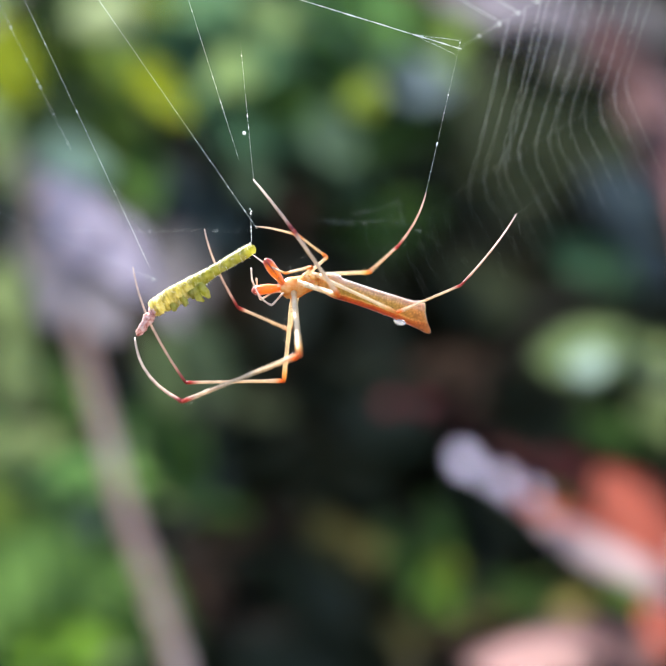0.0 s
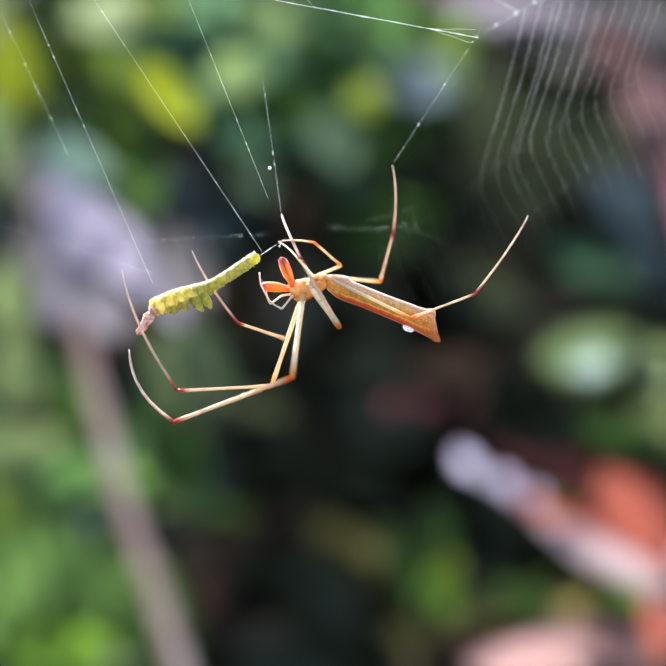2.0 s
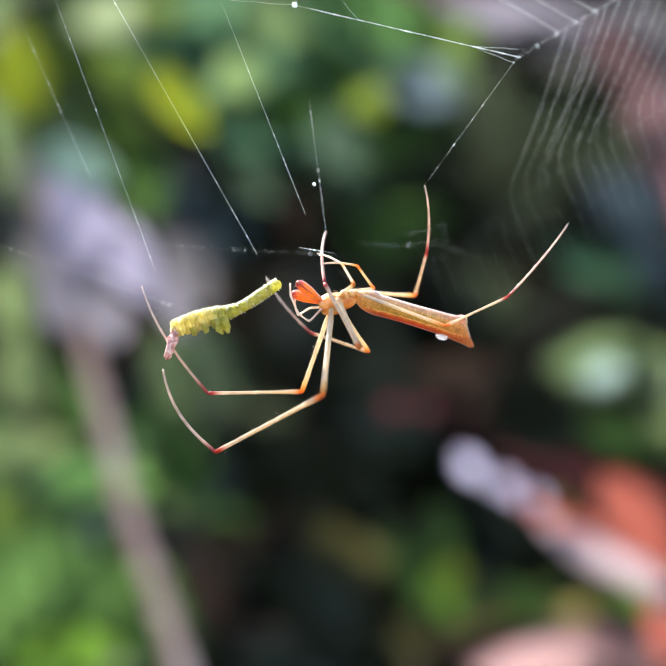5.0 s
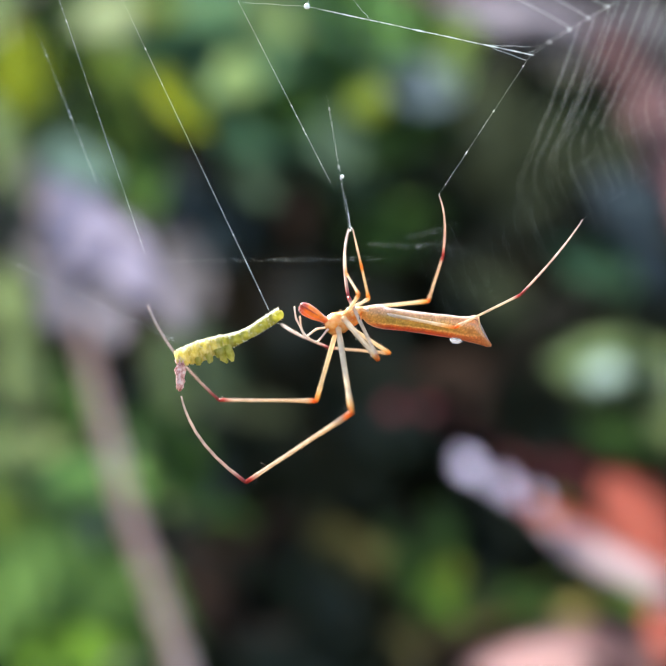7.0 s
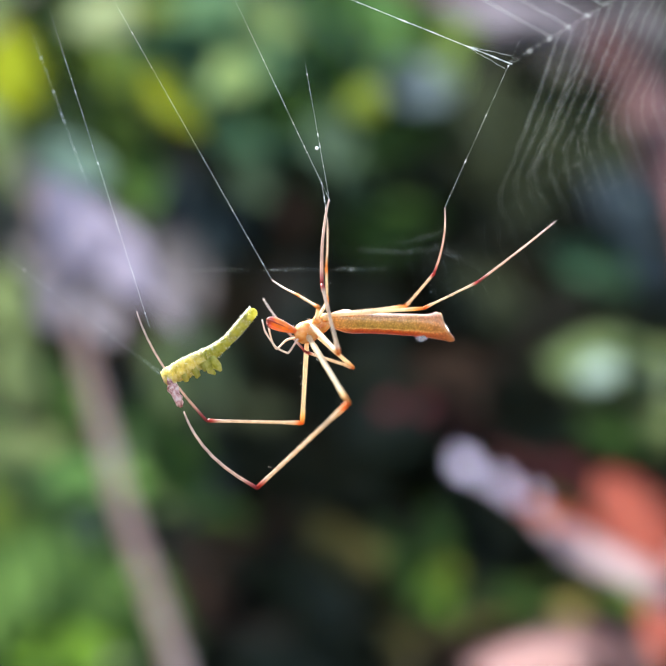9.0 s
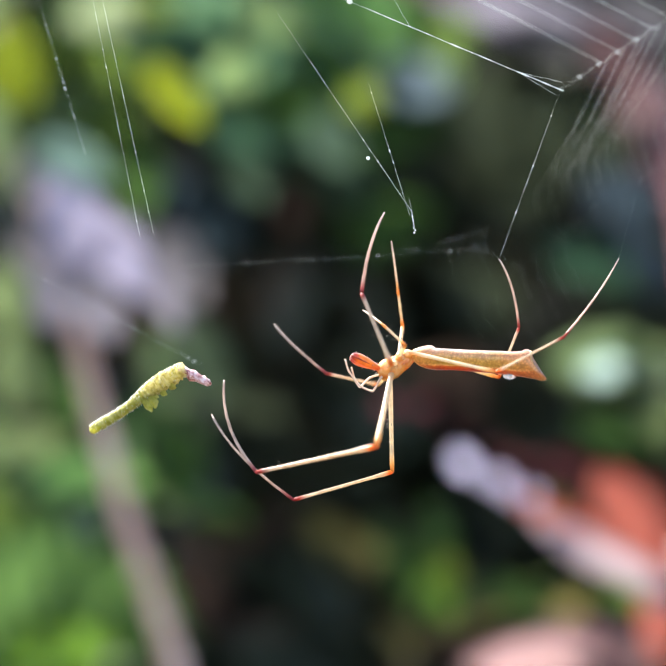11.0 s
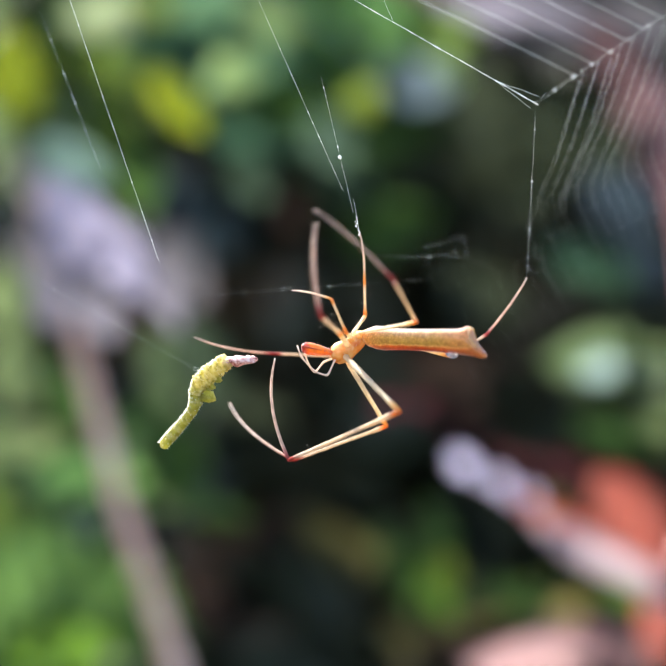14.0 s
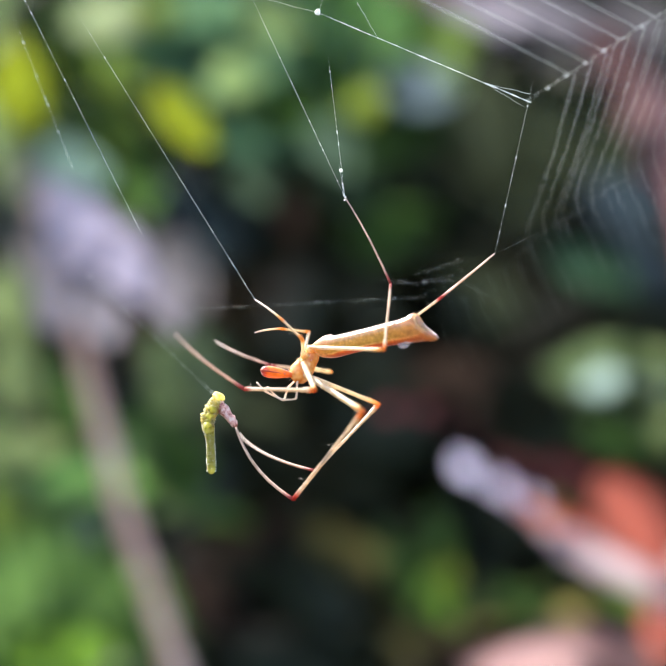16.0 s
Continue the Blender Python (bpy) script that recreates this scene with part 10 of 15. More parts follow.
    walk(part["tibia_G"], [
        (0, mm(0, 0, 5.111, -180, -76, -180)), (0.25, mm(0, 0, 5.111, -180, -78.5, 180)), (0.5, mm(0, 0, 5.111, -180, -78.3, -180)),
        (0.75, mm(0, 0, 5.111, 180, -72.5, -180)), (0.8, mm(0, 0, 5.111, -180, -69.5, -180)), (1, mm(0, 0, 5.111, 180, -74.2, 180)),
        (1.25, mm(0, 0, 5.111, -180, -87.3, 180)), (1.5, mm(0, 0, 5.111, 0, -81.1, 0)), (1.75, mm(0, 0, 5.111, 180, -88.5, -180)),
        (2, mm(0, 0, 5.111, 180, -80.6, 180)), (2.25, mm(0, 0, 5.111, 180, -75.8, -180)), (2.5, mm(0, 0, 5.111, -180, -71, 180)),
        (2.75, mm(0, 0, 5.111, 180, -69.6, -180)), (3, mm(0, 0, 5.111, -180, -68.8, -180)), (3.25, mm(0, 0, 5.111, 180, -72.6, 180)),
        (3.5, mm(0, 0, 5.111, -180, -78.1, 180)), (3.75, mm(0, 0, 5.111, 180, -78.9, -180)), (4, mm(0, 0, 5.111, -180, -78, 180)),
        (4.25, mm(0, 0, 5.111, 180, -77.2, -180)), (4.5, mm(0, 0, 5.111, 180, -76, -180)), (5, mm(0, 0, 5.111, 180, -73, -180)),
        (5.5, mm(0, 0, 5.111, 180, -70.4, -180)), (6, mm(0, 0, 5.111, 180, -69.3, -180)), (6.25, mm(0, 0, 5.111, -180, -69.6, -180)),
        (6.5, mm(0, 0, 5.111, -180, -70.9, 180)), (6.75, mm(0, 0, 5.111, 180, -79.9, -180)), (7, mm(0, 0, 5.111, 180, -87.2, 180)),
        (7.25, mm(0, 0, 5.111, 180, -88.9, -180)), (7.5, mm(0, 0, 5.111, 0, -85.9, 0)), (7.75, mm(0, 0, 5.111, 0, -84.3, 0)),
        (8, mm(0, 0, 5.111, 0, -85.5, 0)), (8.25, mm(0, 0, 5.111, 0, -84.8, 0)), (8.5, mm(0, 0, 5.111, 0, -82.9, 0)),
        (8.75, mm(0, 0, 5.111, 0, -82.1, 0)), (9, mm(0, 0, 5.111, 0, -80.2, 0)), (9.25, mm(0, 0, 5.111, 0, -80.3, 0)),
        (9.5, mm(0, 0, 5.111, 0, -78.6, 0)), (9.7, mm(0, 0, 5.111, 0, -75.8, 0)), (10, mm(0, 0, 5.111, 0, -71.4, 0)),
        (10.2, mm(0, 0, 5.111, 0, -70.1, 0)), (10.5, mm(0, 0, 5.111, 0, -72.3, 0)), (10.7, mm(0, 0, 5.111, 0, -75.9, 0)),
        (11, mm(0, 0, 5.111, 0, -84.7, 0)), (11.25, mm(0, 0, 5.111, 0, -88.1, 0)), (11.3, mm(0, 0, 5.111, 0, -88.2, 0)),
        (11.5, mm(0, 0, 5.111, 0, -88.4, 0)), (11.75, mm(0, 0, 5.111, 0, -81.1, 0)), (12, mm(0, 0, 5.111, 0, -75.3, 0)),
        (12.25, mm(0, 0, 5.111, 0, -72.5, 0)), (12.5, mm(0, 0, 5.111, 0, -68, 0)), (12.75, mm(0, 0, 5.111, 0, -64.1, 0)),
        (12.8, mm(0, 0, 5.111, 0, -62.7, 0)), (13, mm(0, 0, 5.111, 0, -55.3, 0)), (13.25, mm(0, 0, 5.111, 0, -50.6, 0)),
        (13.5, mm(0, 0, 5.111, 0, -43.6, 0)), (13.75, mm(0, 0, 5.111, 0, -41.1, 0)), (14, mm(0, 0, 5.111, 0, -45, 0)),
        (14.2, mm(0, 0, 5.111, 0, -36.7, 0)), (14.25, mm(0, 0, 5.111, 0, -35.1, 0)), (14.5, mm(0, 0, 5.111, 0, -32.4, 0)),
        (14.75, mm(0, 0, 5.111, -32.8, -33.7, 9.5)), (15, mm(0, 0, 5.111, 0, -49.3, 0)), (15.25, mm(0, 0, 5.111, 0, -47.6, 0)),
        (15.5, mm(0, 0, 5.111, 0, -35.9, 0)), (15.75, mm(0, 0, 5.111, 0, -42.8, 0)), (16, mm(0, 0, 5.111, 0, -41.6, 0)),
    ])
    walk(part["metatarsus_G"], [
        (0, mm(-2.76, 0, 4.424, 104.1, 1.8, -107.8)), (0.25, mm(-2.788, 0, 4.545, 99.4, 8.3, -107.3)), (0.5, mm(-2.786, 0, 4.536, 95.2, 18.7, -110.2)),
        (0.75, mm(-2.713, 0, 4.256, 110.8, -3.5, -116)), (0.8, mm(-2.664, 0, 4.115, 114.6, -5, -116.3)), (1, mm(-2.737, 0, 4.335, 94.7, 31.8, -108.1)),
        (1.25, mm(-2.841, 0, 4.978, 92.8, -0.2, -101.5)), (1.5, mm(-2.811, 0, 5.549, 89.4, -48.5, -97.2)), (1.75, mm(-2.844, 0, 5.037, 93.8, -8.5, -105)),
        (2, mm(-2.807, 0, 4.648, 98.6, 3.9, -109.4)), (2.25, mm(-2.758, 0, 4.415, 100.3, 12.7, -110)), (2.5, mm(-2.69, 0, 4.187, 102.5, 19.6, -110.2)),
        (2.75, mm(-2.667, 0, 4.122, 106.5, 13.8, -109.6)), (3, mm(-2.653, 0, 4.084, 110.6, 5.5, -109.8)), (3.25, mm(-2.714, 0, 4.258, 110.4, -4.6, -112.4)),
        (3.5, mm(-2.783, 0, 4.523, 109.2, -15.2, -115.1)), (3.75, mm(-2.791, 0, 4.563, 107.5, -14.2, -113.7)), (4, mm(-2.783, 0, 4.521, 106.7, -10.6, -112.3)),
        (4.25, mm(-2.774, 0, 4.481, 107.5, -10.1, -112.4)), (4.5, mm(-2.76, 0, 4.421, 108.1, -8.4, -112.2)), (5, mm(-2.72, 0, 4.278, 109.3, -3.3, -111.1)),
        (5.5, mm(-2.679, 0, 4.155, 110.4, 1.3, -110.1)), (6, mm(-2.66, 0, 4.104, 111.4, 2, -110.9)), (6.25, mm(-2.667, 0, 4.122, 111.8, 0.2, -112.4)),
        (6.5, mm(-2.688, 0, 4.179, 112.2, -3.4, -114.8)), (6.75, mm(-2.801, 0, 4.614, 124.2, -42.6, -127.2)), (7, mm(-2.841, 0, 4.972, 130.5, -56.8, -134.3)),
        (7.25, mm(-2.844, 0, 5.056, 103.8, -27.6, -116.1)), (7.5, mm(-2.837, 0, 5.316, 93, -12.5, -121.9)), (7.75, mm(-2.831, 0, 5.393, 92.7, -15.4, -121.2)),
        (8, mm(-2.836, 0, 5.334, 92.6, -14, -118.8)), (8.25, mm(-2.833, 0, 5.371, 88.7, -7.6, -122.5)), (8.5, mm(-2.823, 0, 5.462, 88.1, -10, -122.6)),
        (8.75, mm(-2.817, 0, 5.503, 90.7, -16.8, -119.7)), (9, mm(-2.803, 0, 5.594, 93.3, -26.2, -117.7)), (9.25, mm(-2.804, 0, 5.589, 94.8, -28.4, -118.1)),
        (9.5, mm(-2.788, 0, 5.673, 101.9, -42.2, -119.7)), (9.7, mm(-2.757, 0, 5.81, 115.8, -57.7, -127.8)), (10, mm(-2.696, 0, 6.019, 161.4, -69.4, -164.7)),
        (10.2, mm(-2.674, 0, 6.081, -175.8, -68, 176.7)), (10.5, mm(-2.71, 0, 5.976, 163, -66.8, -166.4)), (10.7, mm(-2.759, 0, 5.804, 167.4, -64.4, -169.9)),
        (11, mm(-2.833, 0, 5.372, 163.4, -56.4, -166.9)), (11.25, mm(-2.843, 0, 5.206, -177.5, -52.9, 178)), (11.3, mm(-2.843, 0, 5.201, -175.7, -52.7, 176.7)),
        (11.5, mm(-2.843, 0, 5.192, -179.6, -52.8, 179.7)), (11.75, mm(-2.81, 0, 5.553, -153.3, -51.8, 161)), (12, mm(-2.752, 0, 5.833, -137.6, -47.1, 154)),
        (12.25, mm(-2.713, 0, 5.967, -130, -44.4, 152)), (12.5, mm(-2.637, 0, 6.177, -122.8, -44.5, 150.2)), (12.75, mm(-2.56, 0, 6.352, -121.8, -49.5, 148)),
        (12.8, mm(-2.528, 0, 6.416, -121.5, -50.1, 148.3)), (13, mm(-2.34, 0, 6.729, -159.4, -77.3, 163)), (13.25, mm(-2.198, 0, 6.917, -111.6, -66.7, 132.3)),
        (13.5, mm(-1.96, 0, 7.172, -96.1, -57.6, 138.7)), (13.75, mm(-1.87, 0, 7.254, -75.2, -52.7, 127.7)), (14, mm(-2.011, 0, 7.123, -64.6, -41.7, 120.4)),
        (14.2, mm(-1.7, 0, 7.392, -49.6, -53.3, 86.6)), (14.25, mm(-1.635, 0, 7.439, -48.8, -56.8, 83.7)), (14.5, mm(-1.524, 0, 7.513, -25.7, -63.4, 41.4)),
        (14.75, mm(-1.562, 1.301, 7.101, -47.4, -22, 96.5)), (15, mm(-2.158, 0, 6.964, -41.3, -11.2, 142.9)), (15.25, mm(-2.102, 0, 7.028, -37.3, -8.4, 143.2)),
        (15.5, mm(-1.666, 0, 7.417, -32.9, -16.2, 132.3)), (15.75, mm(-1.932, 0, 7.199, -29.5, -6.2, 146)), (16, mm(-1.889, 0, 7.238, -25.9, -5.9, 150)),
    ])
    walk(part["leg_H"], [
        (0, mm(0.12, 0.32, 0.2, -129.6, 19.8, 43.5)), (0.25, mm(0.12, 0.32, 0.2, -126.8, 16.2, 43.6)), (0.5, mm(0.12, 0.32, 0.2, -125.4, 14.3, 43.5)),
        (0.75, mm(0.12, 0.32, 0.2, -130.4, 15.6, 44)), (0.8, mm(0.12, 0.32, 0.2, -131.9, 16.2, 44.1)), (1, mm(0.12, 0.32, 0.2, -139.4, 20.9, 44.1)),
        (1.25, mm(0.12, 0.32, 0.2, -150.7, 34.5, 41.3)), (1.5, mm(0.12, 0.32, 0.2, -149.1, 37.7, 40.9)), (1.75, mm(0.12, 0.32, 0.2, -148, 35.6, 43.3)),
        (2, mm(0.12, 0.32, 0.2, -146.8, 33.3, 45.8)), (2.25, mm(0.12, 0.32, 0.2, -146.1, 35.7, 44.8)), (2.5, mm(0.12, 0.32, 0.2, -143.9, 37.7, 46.1)),
        (2.75, mm(0.12, 0.32, 0.2, -137.6, 34.7, 54)), (3, mm(0.12, 0.32, 0.2, -131.2, 32, 60.9)), (3.25, mm(0.12, 0.32, 0.2, -130.7, 34, 60.1)),
        (3.5, mm(0.12, 0.32, 0.2, -129.9, 31.8, 54.5)), (3.75, mm(0.12, 0.32, 0.2, -127.4, 26.2, 51.1)), (4, mm(0.12, 0.32, 0.2, -127.3, 24.9, 50.5)),
        (4.25, mm(0.12, 0.32, 0.2, -129.2, 28.6, 51.7)), (4.5, mm(0.12, 0.32, 0.2, -131.7, 32.7, 52.1)), (5, mm(0.12, 0.32, 0.2, -137.3, 39.8, 49.8)),
        (5.5, mm(0.12, 0.32, 0.2, -139.5, 41.6, 46.8)), (6, mm(0.12, 0.32, 0.2, -141.5, 43, 44.1)), (6.25, mm(0.12, 0.32, 0.2, -142.3, 43.6, 43)),
        (6.5, mm(0.12, 0.32, 0.2, -142.9, 44.2, 41.9)), (6.75, mm(0.12, 0.32, 0.2, -139.2, 44.5, 44.9)), (7, mm(0.12, 0.32, 0.2, -133.9, 43.6, 50)),
        (7.25, mm(0.12, 0.32, 0.2, -122.7, 34.4, 63.9)), (7.5, mm(0.12, 0.32, 0.2, -115.6, 26.1, 72.4)), (7.75, mm(0.12, 0.32, 0.2, -116.4, 26, 72.7)),
        (8, mm(0.12, 0.32, 0.2, -115.2, 19.9, 66.2)), (8.25, mm(0.12, 0.32, 0.2, -118, 26.7, 71.8)), (8.5, mm(0.12, 0.32, 0.2, -118.8, 26.3, 71.2)),
        (8.75, mm(0.12, 0.32, 0.2, -115.6, 24.3, 74)), (9, mm(0.12, 0.32, 0.2, -112.6, 21.8, 76.6)), (9.25, mm(0.12, 0.32, 0.2, -113.4, 22.3, 75.9)),
        (9.5, mm(0.12, 0.32, 0.2, -114.2, 18.5, 69.4)), (9.7, mm(0.12, 0.32, 0.2, -115, 16.6, 64.7)), (10, mm(0.12, 0.32, 0.2, -116.7, 15, 58.5)),
        (10.2, mm(0.12, 0.32, 0.2, -118, 14.3, 54.6)), (10.5, mm(0.12, 0.32, 0.2, -119.8, 13.3, 48)), (10.7, mm(0.12, 0.32, 0.2, -121.5, 13.7, 45)),
        (11, mm(0.12, 0.32, 0.2, -124.9, 15.1, 40.3)), (11.25, mm(0.12, 0.32, 0.2, -126.6, 16.2, 36.6)), (11.3, mm(0.12, 0.32, 0.2, -126.6, 16.2, 36.4)),
        (11.5, mm(0.12, 0.32, 0.2, -125.3, 14.5, 35.1)), (11.75, mm(0.12, 0.32, 0.2, -126.6, 10.4, 35.5)), (12, mm(0.12, 0.32, 0.2, -128.4, 6.3, 36.1)),
        (12.25, mm(0.12, 0.32, 0.2, -127.7, 9.6, 34.5)), (12.5, mm(0.12, 0.32, 0.2, -124.9, 15.3, 33.2)), (12.75, mm(0.12, 0.32, 0.2, -120.5, 41, 33.7)),
        (12.8, mm(0.12, 0.32, 0.2, -117.6, 42.8, 36.4)), (13, mm(0.12, 0.32, 0.2, -125.3, 10.9, 33.6)), (13.25, mm(0.12, 0.32, 0.2, -126.4, 18.2, 34.7)),
        (13.5, mm(0.12, 0.32, 0.2, -121.8, 9.9, 40.8)), (13.75, mm(0.12, 0.32, 0.2, -122.3, 47, 13.5)), (14, mm(0.12, 0.32, 0.2, -131.6, 72.9, -10)),
        (14.2, mm(0.12, 0.32, 0.2, -122, 82, -5.3)), (14.25, mm(0.12, 0.32, 0.2, -111.1, 75.2, 7.9)), (14.5, mm(0.12, 0.32, 0.2, -111, 32.7, 22.7)),
        (14.75, mm(0.12, 0.32, 0.2, -116.7, 33.5, 15.9)), (15, mm(0.12, 0.32, 0.2, -117.7, 30.3, 12.9)), (15.25, mm(0.12, 0.32, 0.2, -120.8, 22.6, 16.5)),
        (15.5, mm(0.12, 0.32, 0.2, -124, 15.8, 20)), (15.75, mm(0.12, 0.32, 0.2, -126.3, 12.9, 21.6)), (16, mm(0.12, 0.32, 0.2, -128.1, 10.6, 22.9)),
    ])
    walk(part["tibia_H"], [
        (0, mm(0, 0, 5.111, 0, -70.2, 0)), (0.25, mm(0, 0, 5.111, 0, -73.9, 0)), (0.5, mm(0, 0, 5.111, 0, -76, 0)),
        (0.75, mm(0, 0, 5.111, 0, -72.3, 0)), (0.8, mm(0, 0, 5.111, 0, -71.2, 0)), (1, mm(0, 0, 5.111, 0, -65.2, 0)),
        (1.25, mm(0, 0, 5.111, 0, -55.4, 0)), (1.5, mm(0, 0, 5.111, 0, -54, 0)), (1.75, mm(0, 0, 5.111, 0, -53.6, 0)),
        (2, mm(0, 0, 5.111, 0, -53.7, 0)), (2.25, mm(0, 0, 5.111, 0, -53.3, 0)), (2.5, mm(0, 0, 5.111, 0, -52.5, 0)),
        (2.75, mm(0, 0, 5.111, 0, -52.5, 0)), (3, mm(0, 0, 5.111, 0, -52.8, 0)), (3.25, mm(0, 0, 5.111, 0, -53.5, 0)),
        (3.5, mm(0, 0, 5.111, 0, -59.1, 0)), (3.75, mm(0, 0, 5.111, 0, -63.8, 0)), (4, mm(0, 0, 5.111, 0, -63.8, 0)),
        (4.25, mm(0, 0, 5.111, 0, -60, 0)), (4.5, mm(0, 0, 5.111, 0, -56.7, 0)), (5, mm(0, 0, 5.111, 0, -52.7, 0)),
        (5.5, mm(0, 0, 5.111, 0, -53.2, 0)), (6, mm(0, 0, 5.111, 0, -53, 0)), (6.25, mm(0, 0, 5.111, 0, -52.2, 0)),
        (6.5, mm(0, 0, 5.111, 0, -50.7, 0)), (6.75, mm(0, 0, 5.111, 0, -47.3, 0)), (7, mm(0, 0, 5.111, 0, -43.4, 0)),
        (7.25, mm(0, 0, 5.111, 0, -41.5, 0)), (7.5, mm(0, 0, 5.111, 0, -42, 0)), (7.75, mm(0, 0, 5.111, 0, -44.7, 0)),
        (8, mm(0, 0, 5.111, 0, -53.6, 0)), (8.25, mm(0, 0, 5.111, 0, -46.1, 0)), (8.5, mm(0, 0, 5.111, 0, -46.2, 0)),
        (8.75, mm(0, 0, 5.111, 0, -45.4, 0)), (9, mm(0, 0, 5.111, 0, -44.5, 0)), (9.25, mm(0, 0, 5.111, 0, -44.7, 0)),
        (9.5, mm(0, 0, 5.111, 0, -51, 0)), (9.7, mm(0, 0, 5.111, 0, -54.6, 0)), (10, mm(0, 0, 5.111, 0, -57.9, 0)),
        (10.2, mm(0, 0, 5.111, 0, -59.5, 0)), (10.5, mm(0, 0, 5.111, 0, -61.3, 0)), (10.7, mm(0, 0, 5.111, 0, -61.9, 0)),
        (11, mm(0, 0, 5.111, 0, -61.7, 0)), (11.25, mm(0, 0, 5.111, 0, -60.9, 0)), (11.3, mm(0, 0, 5.111, 0, -60.9, 0)),
        (11.5, mm(0, 0, 5.111, 0, -62.4, 0)), (11.75, mm(0, 0, 5.111, 0, -61.7, 0)), (12, mm(0, 0, 5.111, 0, -60.8, 0)),
        (12.25, mm(0, 0, 5.111, 0, -58.3, 0)), (12.5, mm(0, 0, 5.111, 0, -54.6, 0)), (12.75, mm(0, 0, 5.111, 0, -38, 0)),
        (12.8, mm(0, 0, 5.111, 0, -36.9, 0)), (13, mm(0, 0, 5.111, 0, -60.2, 0)), (13.25, mm(0, 0, 5.111, 0, -49.8, 0)),
        (13.5, mm(0, 0, 5.111, 0, -64, 0)), (13.75, mm(0, 0, 5.111, 0, -72.5, 0)), (14, mm(0, 0, 5.111, 0, -53.8, 45.7)),
        (14.2, mm(0, 0, 5.111, 0, -52.3, 0)), (14.25, mm(0, 0, 5.111, 0, -61.3, 0)), (14.5, mm(0, 0, 5.111, 180, -64.3, 180)),
        (14.75, mm(0, 0, 5.111, -180, -66.2, 180)), (15, mm(0, 0, 5.111, -180, -66.1, 180)), (15.25, mm(0, 0, 5.111, -180, -64.7, 180)),
        (15.5, mm(0, 0, 5.111, -180, -65.3, 180)), (15.75, mm(0, 0, 5.111, 180, -67.7, 180)), (16, mm(0, 0, 5.111, -180, -69.9, -180)),
    ])
